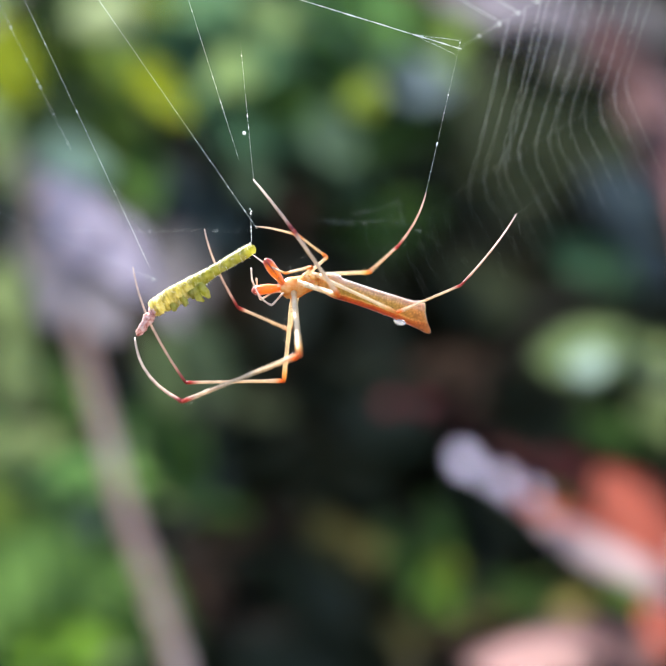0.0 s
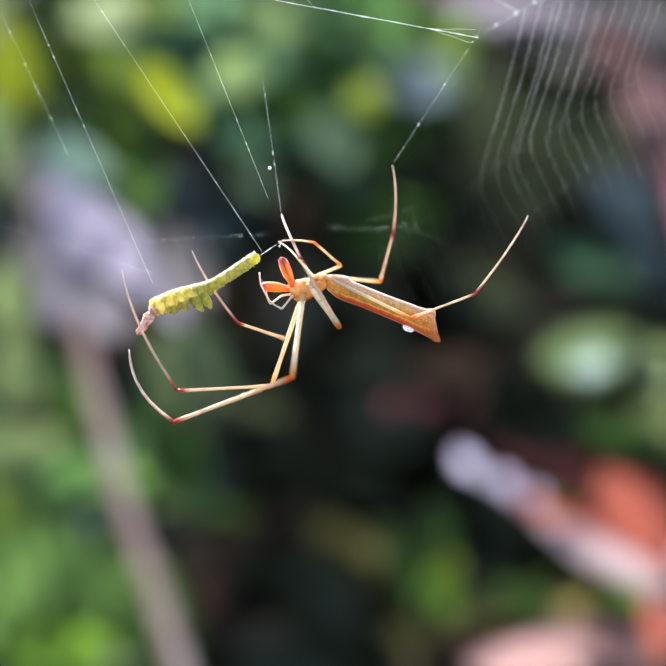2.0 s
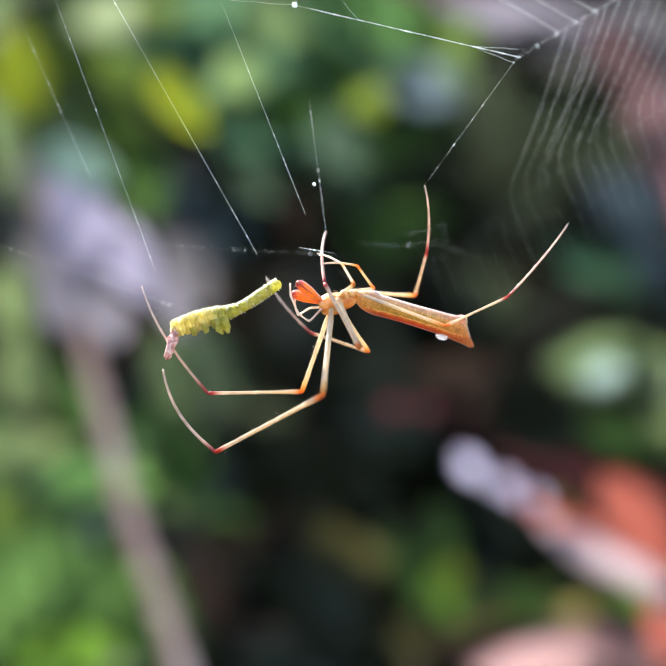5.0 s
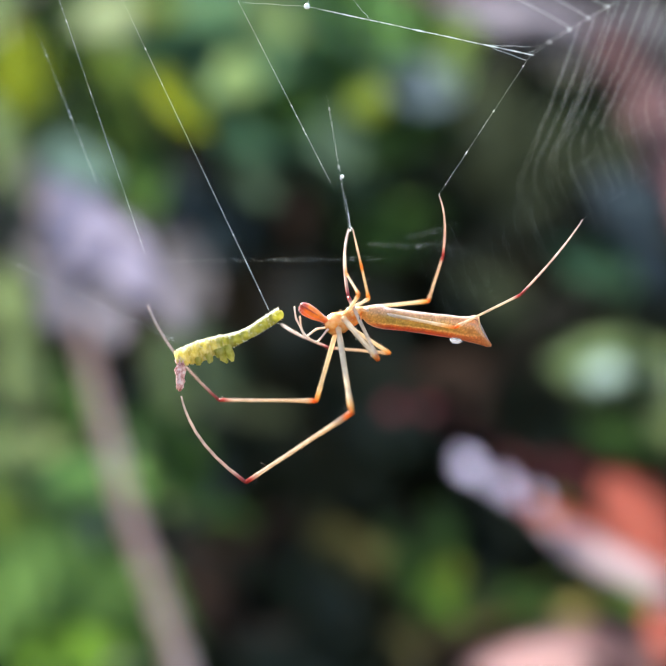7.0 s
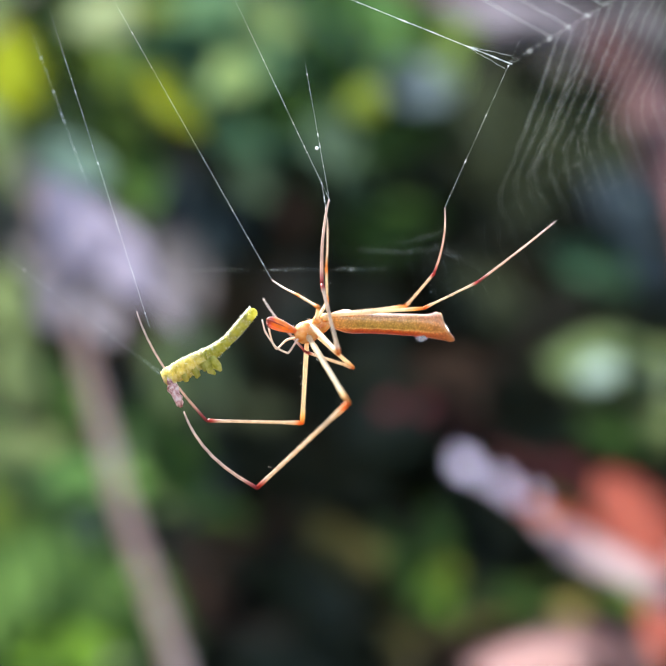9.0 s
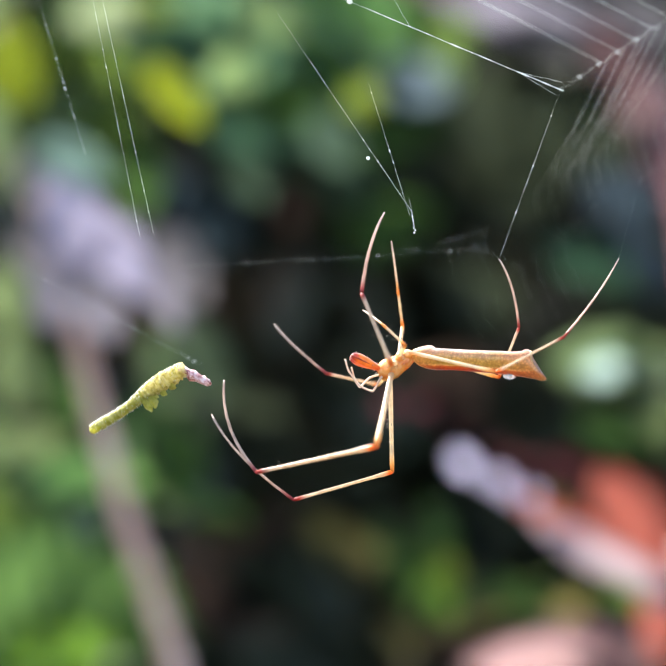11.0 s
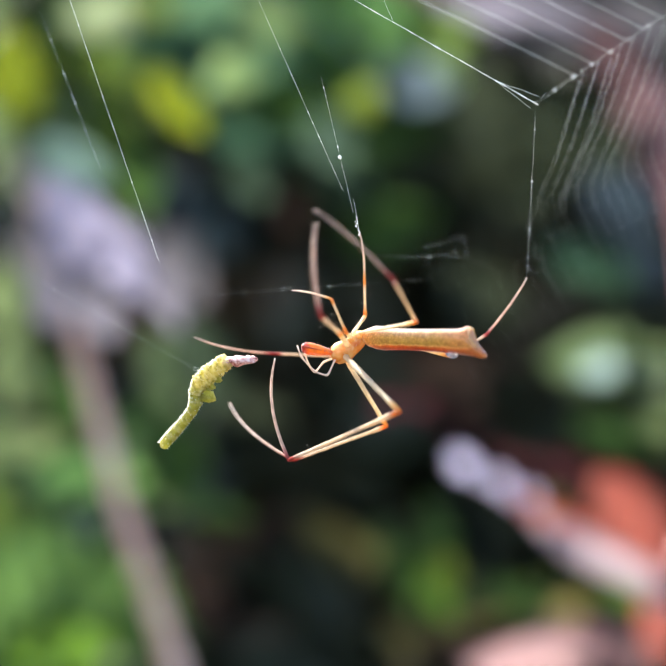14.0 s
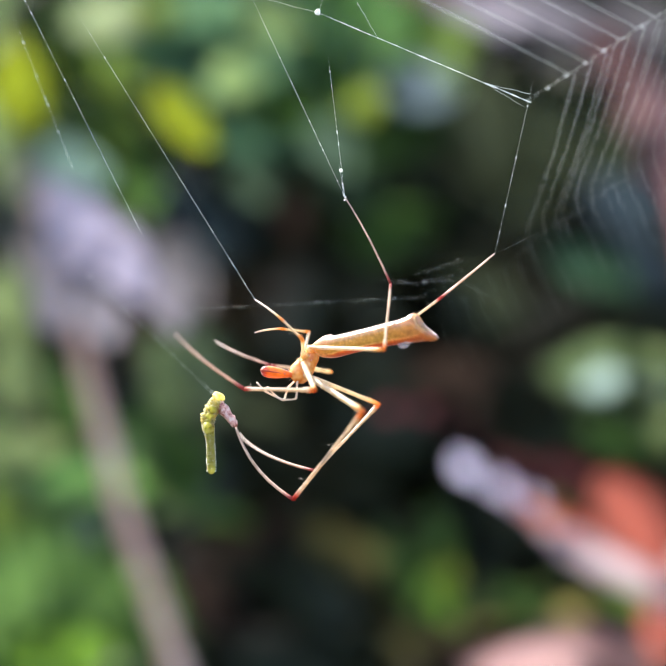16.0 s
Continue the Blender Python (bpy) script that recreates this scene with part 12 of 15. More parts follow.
    walk(part["segment_2"], [
        (0, mm(2.621, 0, 1.633, 120.4, 0, -90)), (0.25, mm(2.512, 0, 1.671, 124.2, 0, -90)), (0.5, mm(2.445, 0, 1.698, 126.3, 0, -90)),
        (0.75, mm(2.527, 0, 1.721, 128.5, 0, -90)), (0.8, mm(2.546, 0, 1.719, 129.1, 0, -90)), (1, mm(2.618, 0, 1.685, 131.5, 0, -90)),
        (1.25, mm(2.663, 0, 1.626, 133, 0, -90)), (1.5, mm(2.699, 0, 1.594, 134.5, 0, -90)), (1.75, mm(2.741, 0, 1.474, 130.3, 0, -90)),
        (2, mm(2.769, 0, 1.397, 123.6, 0, -90)), (2.25, mm(2.697, 0, 1.287, 124.5, 0, -90)), (2.5, mm(2.68, 0, 1.167, 126.2, 0, -90)),
        (2.75, mm(2.743, 0, 1.234, 126.4, 0, -90)), (3, mm(2.777, 0, 1.295, 126.6, 0, -90)), (3.25, mm(2.672, 0, 1.199, 127.5, 0, -90)),
        (3.5, mm(2.495, 0, 1.059, 129.2, 0, -90)), (3.75, mm(2.477, 0, 1.094, 127.2, 0, -90)), (4, mm(2.524, 0, 1.138, 124.4, 0, -90)),
        (4.25, mm(2.524, 0, 1.11, 123.5, 0, -90)), (4.5, mm(2.528, 0, 1.087, 123.2, 0, -90)), (5, mm(2.543, 0, 1.052, 123.6, 0, -90)),
        (5.5, mm(2.565, 0, 1.019, 124.5, 0, -90)), (6, mm(2.582, 0, 0.981, 124.7, 0, -90)), (6.25, mm(2.585, 0, 0.958, 124.2, 0, -90)),
        (6.5, mm(2.581, 0, 0.931, 123.1, 0, -90)), (6.75, mm(2.481, 0, 0.87, 122.2, 0, -90)), (7, mm(2.359, 0, 1.032, 121.9, 0, -90)),
        (7.25, mm(0.898, 0, 1.945, 166.3, 0, -90)), (7.5, mm(0.747, 0, 1.806, -177.3, 0, -90)), (7.75, mm(1.278, 0, 1.583, 163.7, 0, -90)),
        (8, mm(1.972, 0, 1.54, 142.7, 0, -90)), (8.25, mm(1.906, 0, 1.551, 142.6, 0, -90)), (8.5, mm(1.824, 0, 1.567, 144.8, 0, -90)),
        (8.75, mm(2.004, 0, 1.623, 141, 0, -90)), (9, mm(2.068, 0, 1.677, 138.6, 0, -90)), (9.25, mm(1.865, 0, 1.83, 142.4, -1.8, -92.4)),
        (9.5, mm(1.305, 0, 2.088, 153.8, -6.7, -103.4)), (9.7, mm(0.663, 0, 2.183, 168.5, -7.9, -124.2)), (10, mm(-0.77, 0, 1.762, -169, 18.2, -148.2)),
        (10.2, mm(-1.548, 0, 1.238, -167.7, 50.3, -164.2)), (10.5, mm(-2.078, 0, 0.016, 88.9, 75, 89)), (10.7, mm(-2.153, 0, -0.797, 57.7, 53.5, 63)),
        (11, mm(-2.139, 0, -1.573, 53.4, 28.4, 70.5)), (11.25, mm(-2.101, 0, -1.937, 56.1, 18.5, 77.9)), (11.3, mm(-2.096, 0, -1.971, 57.7, 17.1, 79.5)),
        (11.5, mm(-0.716, 0, -2.057, 38.1, 12.7, 74.4)), (11.75, mm(-1.138, 0, -2.126, 45, 14.4, 76)), (12, mm(-1.568, 0, -2.208, 50.3, 15.6, 77.4)),
        (12.25, mm(-1.624, 0, -2.129, 53.2, 16.2, 78.2)), (12.5, mm(-1.697, 0, -2.065, 56.1, 16.8, 79)), (12.75, mm(-1.821, 0, -2.158, 52.7, 16.1, 78)),
        (12.8, mm(-1.831, 0, -2.165, 52.5, 16.1, 78)), (13, mm(-1.207, 0, -2.257, 40.9, 13.4, 75)), (13.25, mm(-1.333, 0, -2.309, 45, 14.4, 76)),
        (13.5, mm(-1.456, 0, -2.386, 48.6, 15.3, 76.9)), (13.75, mm(-1.264, 0, -2.38, 44.1, 14.2, 75.8)), (14, mm(-1.15, 0, -2.369, 39, 12.9, 74.6)),
        (14.2, mm(-1.233, 0, -2.402, 37.2, 15.1, 71.1)), (14.25, mm(-1.247, 0, -2.41, 36.8, 15.6, 70.2)), (14.5, mm(-1.282, 0, -2.446, 34.9, 18.3, 65.8)),
        (14.75, mm(-1.07, 0, -2.454, 29.3, 22.3, 55.9)), (15, mm(-0.718, 0, -2.434, 19.5, 21.7, 43.8)), (15.25, mm(-0.519, 0, -2.308, 9.1, 17.2, 28.4)),
        (15.5, mm(-0.288, 0, -2.137, 2.5, 10, 14.2)), (15.75, mm(-0.052, 0, -2.013, 0.1, 4, 2)), (16, mm(0.151, 0, -1.903, 0.4, -2.1, -10)),
    ])
    walk(part["segment_3"], [
        (0, mm(2.108, 0, 1.331, 120.9, 0, -90)), (0.25, mm(2.027, 0, 1.342, 124, 0, -90)), (0.5, mm(1.975, 0, 1.352, 125.9, 0, -90)),
        (0.75, mm(2.067, 0, 1.355, 127.2, 0, -90)), (0.8, mm(2.09, 0, 1.349, 127.5, 0, -90)), (1, mm(2.176, 0, 1.293, 128.6, 0, -90)),
        (1.25, mm(2.232, 0, 1.224, 129.7, 0, -90)), (1.5, mm(2.276, 0, 1.178, 131, 0, -90)), (1.75, mm(2.289, 0, 1.09, 127.6, 0, -90)),
        (2, mm(2.273, 0, 1.067, 122.5, 0, -90)), (2.25, mm(2.202, 0, 0.947, 122.9, 0, -90)), (2.5, mm(2.194, 0, 0.812, 123.8, 0, -90)),
        (2.75, mm(2.265, 0, 0.882, 124.4, 0, -90)), (3, mm(2.307, 0, 0.946, 124.9, 0, -90)), (3.25, mm(2.213, 0, 0.847, 124.4, 0, -90)),
        (3.5, mm(2.05, 0, 0.696, 121.8, 0, -90)), (3.75, mm(2.013, 0, 0.742, 122.1, 0, -90)), (4, mm(2.036, 0, 0.803, 121.6, 0, -90)),
        (4.25, mm(2.036, 0, 0.786, 120.7, 0, -90)), (4.5, mm(2.039, 0, 0.767, 120.2, 0, -90)), (5, mm(2.055, 0, 0.727, 119.6, 0, -90)),
        (5.5, mm(2.077, 0, 0.684, 118.8, 0, -90)), (6, mm(2.094, 0, 0.643, 117.4, 0, -90)), (6.25, mm(2.095, 0, 0.625, 116.6, 0, -90)),
        (6.5, mm(2.088, 0, 0.609, 115.6, 0, -90)), (6.75, mm(1.996, 0, 0.564, 115.3, 0, -90)), (7, mm(1.873, 0, 0.73, 117.4, 0, -90)),
        (7.25, mm(0.784, 0, 1.483, 161.6, 0, -90)), (7.5, mm(0.769, 0, 1.347, 171.1, 0, -90)), (7.75, mm(1.153, 0, 1.158, 153.9, 0, -90)),
        (8, mm(1.678, 0, 1.155, 137.6, 0, -90)), (8.25, mm(1.586, 0, 1.132, 137.3, 0, -90)), (8.5, mm(1.509, 0, 1.119, 138.8, 0, -90)),
        (8.75, mm(1.651, 0, 1.187, 136.1, 0, -90)), (9, mm(1.69, 0, 1.249, 134.8, 0, -90)), (9.25, mm(1.531, 0, 1.397, 139.2, -2, -92.3)),
        (9.5, mm(1.077, 0, 1.641, 151.8, -7.2, -103.2)), (9.7, mm(0.55, 0, 1.727, 167.4, -8.7, -124)), (10, mm(-0.619, 0, 1.375, -168, 19.8, -147.9)),
        (10.2, mm(-1.216, 0, 0.973, -167.5, 50.9, -164)), (10.5, mm(-1.629, 0, 0.018, 89.1, 75, 89.2)), (10.7, mm(-1.682, 0, -0.639, 55.4, 52.8, 61.2)),
        (11, mm(-1.665, 0, -1.281, 50.3, 27.4, 69.1)), (11.25, mm(-1.609, 0, -1.63, 51.6, 17.6, 76.5)), (11.3, mm(-1.601, 0, -1.677, 53.3, 16.3, 78.2)),
        (11.5, mm(-0.467, 0, -1.758, 34.5, 11.6, 73.6)), (11.75, mm(-0.796, 0, -1.805, 41.4, 13.5, 75.1)), (12, mm(-1.137, 0, -1.872, 46.9, 14.9, 76.5)),
        (12.25, mm(-1.167, 0, -1.807, 49, 15.4, 77)), (12.5, mm(-1.221, 0, -1.765, 51.4, 15.9, 77.7)), (12.75, mm(-1.356, 0, -1.825, 49.3, 15.4, 77.1)),
        (12.8, mm(-1.366, 0, -1.829, 49.2, 15.4, 77.1)), (13, mm(-0.87, 0, -1.892, 38.8, 12.8, 74.5)), (13.25, mm(-0.95, 0, -1.948, 42.1, 13.7, 75.3)),
        (13.5, mm(-1.025, 0, -2.028, 44.8, 14.4, 76)), (13.75, mm(-0.864, 0, -1.992, 40.4, 13.3, 74.9)), (14, mm(-0.787, 0, -1.948, 35.9, 12, 73.9)),
        (14.2, mm(-0.877, 0, -1.973, 34.7, 14.2, 70.5)), (14.25, mm(-0.893, 0, -1.979, 34.4, 14.8, 69.6)), (14.5, mm(-0.929, 0, -2.009, 32.9, 17.4, 65.2)),
        (14.75, mm(-0.752, 0, -2.02, 26.7, 20.6, 54.9)), (15, mm(-0.473, 0, -1.989, 16.8, 19.1, 42.8)), (15.25, mm(-0.363, 0, -1.865, 8.3, 15.7, 28.1)),
        (15.5, mm(-0.211, 0, -1.712, 2.4, 9.4, 14.2)), (15.75, mm(-0.023, 0, -1.609, 0.1, 3.4, 2)), (16, mm(0.137, 0, -1.527, 0.5, -2.6, -10)),
    ])
    walk(part["segment_4"], [
        (0, mm(1.597, 0, 1.025, 122.1, 0, -90)), (0.25, mm(1.54, 0, 1.013, 124.1, 0, -90)), (0.5, mm(1.503, 0, 1.01, 125.5, 0, -90)),
        (0.75, mm(1.599, 0, 1, 124.6, 0, -90)), (0.8, mm(1.623, 0, 0.991, 124.2, 0, -90)), (1, mm(1.714, 0, 0.924, 122.3, 0, -90)),
        (1.25, mm(1.779, 0, 0.847, 122.2, 0, -90)), (1.5, mm(1.828, 0, 0.788, 122.6, 0, -90)), (1.75, mm(1.819, 0, 0.728, 120.9, 0, -90)),
        (2, mm(1.771, 0, 0.747, 119.3, 0, -90)), (2.25, mm(1.697, 0, 0.62, 118.4, 0, -90)), (2.5, mm(1.694, 0, 0.477, 116.3, 0, -90)),
        (2.75, mm(1.776, 0, 0.546, 118.7, 0, -90)), (3, mm(1.828, 0, 0.612, 120.2, 0, -90)), (3.25, mm(1.735, 0, 0.52, 115.9, 0, -90)),
        (3.5, mm(1.563, 0, 0.394, 107.7, 0, -90)), (3.75, mm(1.519, 0, 0.431, 110.1, 0, -90)), (4, mm(1.533, 0, 0.494, 113.5, 0, -90)),
        (4.25, mm(1.532, 0, 0.487, 113.1, 0, -90)), (4.5, mm(1.534, 0, 0.474, 112.3, 0, -90)), (5, mm(1.545, 0, 0.438, 110.3, 0, -90)),
        (5.5, mm(1.559, 0, 0.399, 108, 0, -90)), (6, mm(1.567, 0, 0.369, 106.2, 0, -90)), (6.25, mm(1.565, 0, 0.36, 105.7, 0, -90)),
        (6.5, mm(1.558, 0, 0.356, 105.7, 0, -90)), (6.75, mm(1.478, 0, 0.319, 105.1, 0, -90)), (7, mm(1.365, 0, 0.466, 110.7, 0, -90)),
        (7.25, mm(0.634, 0, 1.031, 153.9, 0, -90)), (7.5, mm(0.698, 0, 0.895, 144.6, 0, -90)), (7.75, mm(0.959, 0, 0.762, 132.1, 0, -90)),
        (8, mm(1.352, 0, 0.797, 126.5, 0, -90)), (8.25, mm(1.23, 0, 0.746, 126.8, 0, -90)), (8.5, mm(1.148, 0, 0.707, 127.7, 0, -90)),
        (8.75, mm(1.261, 0, 0.782, 127.2, 0, -90)), (9, mm(1.285, 0, 0.847, 127.8, 0, -90)), (9.25, mm(1.174, 0, 0.983, 133.3, -2.2, -92.1)),
        (9.5, mm(0.834, 0, 1.202, 147.5, -8.2, -102.6)), (9.7, mm(0.427, 0, 1.274, 165, -10.3, -123.6)), (10, mm(-0.457, 0, 0.993, -166.4, 22.1, -147.3)),
        (10.2, mm(-0.881, 0, 0.711, -166.9, 52.1, -163.6)), (10.5, mm(-1.179, 0, 0.02, 85.6, 75, 85.7)), (10.7, mm(-1.216, 0, -0.468, 51.1, 51.2, 57.8)),
        (11, mm(-1.207, 0, -0.965, 45.9, 25.8, 67.1)), (11.25, mm(-1.142, 0, -1.287, 43.7, 15.6, 74.3)), (11.3, mm(-1.129, 0, -1.346, 44.5, 14.3, 75.9)),
        (11.5, mm(-0.237, 0, -1.443, 25.1, 8.8, 72)), (11.75, mm(-0.475, 0, -1.463, 31, 10.6, 72.9)), (12, mm(-0.727, 0, -1.512, 37, 12.3, 74.1)),
        (12.25, mm(-0.734, 0, -1.453, 36.7, 12.3, 74.1)), (12.5, mm(-0.772, 0, -1.428, 37.8, 12.6, 74.3)), (12.75, mm(-0.91, 0, -1.465, 39.3, 13, 74.6)),
        (12.8, mm(-0.92, 0, -1.467, 39.3, 13, 74.6)), (13, mm(-0.547, 0, -1.515, 32.7, 11.1, 73.3)), (13.25, mm(-0.585, 0, -1.57, 33.5, 11.4, 73.4)),
        (13.5, mm(-0.617, 0, -1.644, 33.5, 11.4, 73.4)), (13.75, mm(-0.49, 0, -1.579, 28.2, 9.8, 72.5)), (14, mm(-0.448, 0, -1.508, 25.1, 8.8, 72)),
        (14.2, mm(-0.54, 0, -1.529, 26.9, 11.4, 68.7)), (14.25, mm(-0.556, 0, -1.534, 27, 12, 67.9)), (14.5, mm(-0.593, 0, -1.558, 26.6, 14.5, 63.5)),
        (14.75, mm(-0.457, 0, -1.57, 19.4, 15.6, 52.7)), (15, mm(-0.257, 0, -1.53, 10.1, 11.8, 41)), (15.25, mm(-0.22, 0, -1.418, 5.8, 11.3, 27.6)),
        (15.5, mm(-0.139, 0, -1.286, 1.8, 7.4, 14.1)), (15.75, mm(0.001, 0, -1.206, 0, 0.8, 2)), (16, mm(0.12, 0, -1.151, 0.9, -5.1, -10)),
    ])
    walk(part["segment_5"], [
        (0, mm(1.092, 0, 0.708, 123.2, 0, -90)), (0.25, mm(1.054, 0, 0.684, 124.3, 0, -90)), (0.5, mm(1.029, 0, 0.672, 125.2, 0, -90)),
        (0.75, mm(1.116, 0, 0.667, 121.7, 0, -90)), (0.8, mm(1.136, 0, 0.66, 120.7, 0, -90)), (1, mm(1.215, 0, 0.609, 116.5, 0, -90)),
        (1.25, mm(1.281, 0, 0.534, 113.6, 0, -90)), (1.5, mm(1.329, 0, 0.469, 111.6, 0, -90)), (1.75, mm(1.31, 0, 0.424, 110.2, 0, -90)),
        (2, mm(1.252, 0, 0.456, 112.5, 0, -90)), (2.25, mm(1.169, 0, 0.335, 107.5, 0, -90)), (2.5, mm(1.155, 0, 0.211, 100, 0, -90)),
        (2.75, mm(1.255, 0, 0.261, 104, 0, -90)), (3, mm(1.323, 0, 0.318, 107.7, 0, -90)), (3.25, mm(1.216, 0, 0.268, 102.7, 0, -90)),
        (3.5, mm(1.017, 0, 0.22, 100, 0, -90)), (3.75, mm(0.973, 0, 0.232, 101.3, 0, -90)), (4, mm(0.991, 0, 0.258, 103.2, 0, -90)),
        (4.25, mm(0.994, 0, 0.257, 103.6, 0, -90)), (4.5, mm(0.995, 0, 0.252, 103.5, 0, -90)), (5, mm(0.996, 0, 0.234, 102.4, 0, -90)),
        (5.5, mm(0.997, 0, 0.216, 101.2, 0, -90)), (6, mm(0.997, 0, 0.204, 100.5, 0, -90)), (6.25, mm(0.995, 0, 0.199, 100.5, 0, -90)),
        (6.5, mm(0.992, 0, 0.196, 100.7, 0, -90)), (6.75, mm(0.925, 0, 0.169, 99.8, 0, -90)), (7, mm(0.829, 0, 0.264, 107.2, 0, -90)),
        (7.25, mm(0.425, 0, 0.603, 145.9, 0, -90)), (7.5, mm(0.435, 0, 0.524, 136.2, 0, -90)), (7.75, mm(0.632, 0, 0.466, 121.8, 0, -90)),
        (8, mm(0.963, 0, 0.509, 117, 0, -90)), (8.25, mm(0.81, 0, 0.431, 118, 0, -90)), (8.5, mm(0.716, 0, 0.372, 117.8, 0, -90)),
        (8.75, mm(0.814, 0, 0.443, 119.1, 0, -90)), (9, mm(0.835, 0, 0.498, 121.4, 0, -90)), (9.25, mm(0.776, 0, 0.608, 128.2, -2.4, -91.9)),
        (9.5, mm(0.558, 0, 0.783, 144.7, -8.8, -102.2)), (9.7, mm(0.281, 0, 0.827, 163.6, -11.2, -123.4)), (10, mm(-0.276, 0, 0.619, -166.7, 21.7, -147.4)),
        (10.2, mm(-0.54, 0, 0.457, -167.7, 50.3, -164.2)), (10.5, mm(-0.73, 0, 0.029, 93, 75, 92.9)), (10.7, mm(-0.759, 0, -0.273, 53, 52, 59.3)),
        (11, mm(-0.773, 0, -0.616, 44.9, 25.4, 66.6)), (11.25, mm(-0.727, 0, -0.883, 37.6, 13.9, 72.7)), (11.3, mm(-0.714, 0, -0.948, 36.3, 12.2, 74)),
        (11.5, mm(-0.064, 0, -1.096, 8.1, 2.9, 70.2)), (11.75, mm(-0.223, 0, -1.069, 12.7, 4.6, 70.5)), (12, mm(-0.386, 0, -1.087, 18.5, 6.6, 71.1)),
        (12.25, mm(-0.388, 0, -1.017, 18.5, 6.6, 71.1)), (12.5, mm(-0.416, 0, -0.997, 19.8, 7, 71.2)), (12.75, mm(-0.536, 0, -1.034, 23.8, 8.3, 71.8)),
        (12.8, mm(-0.545, 0, -1.036, 24, 8.4, 71.8)), (13, mm(-0.269, 0, -1.105, 15.1, 5.4, 70.7)), (13.25, mm(-0.283, 0, -1.141, 13.8, 4.9, 70.6)),
        (13.5, mm(-0.296, 0, -1.188, 12.5, 4.5, 70.5)), (13.75, mm(-0.215, 0, -1.097, 7, 2.5, 70.2)), (14, mm(-0.201, 0, -1.013, 5.5, 2, 70.1)),
        (14.2, mm(-0.271, 0, -1.043, 10.4, 4.6, 66.4)), (14.25, mm(-0.283, 0, -1.049, 11.2, 5.2, 65.5)), (14.5, mm(-0.312, 0, -1.073, 13.6, 7.7, 60.9)),
        (14.75, mm(-0.232, 0, -1.083, 8.5, 7.1, 50.5)), (15, mm(-0.122, 0, -1.042, 2.8, 3.4, 40.1)), (15.25, mm(-0.117, 0, -0.96, 2.3, 4.5, 27.1)),
        (15.5, mm(-0.081, 0, -0.858, 0.7, 3, 14)), (15.75, mm(0.006, 0, -0.801, -0.1, -4.2, 2)), (16, mm(0.086, 0, -0.777, 1.9, -10.9, -10.2)),
    ])
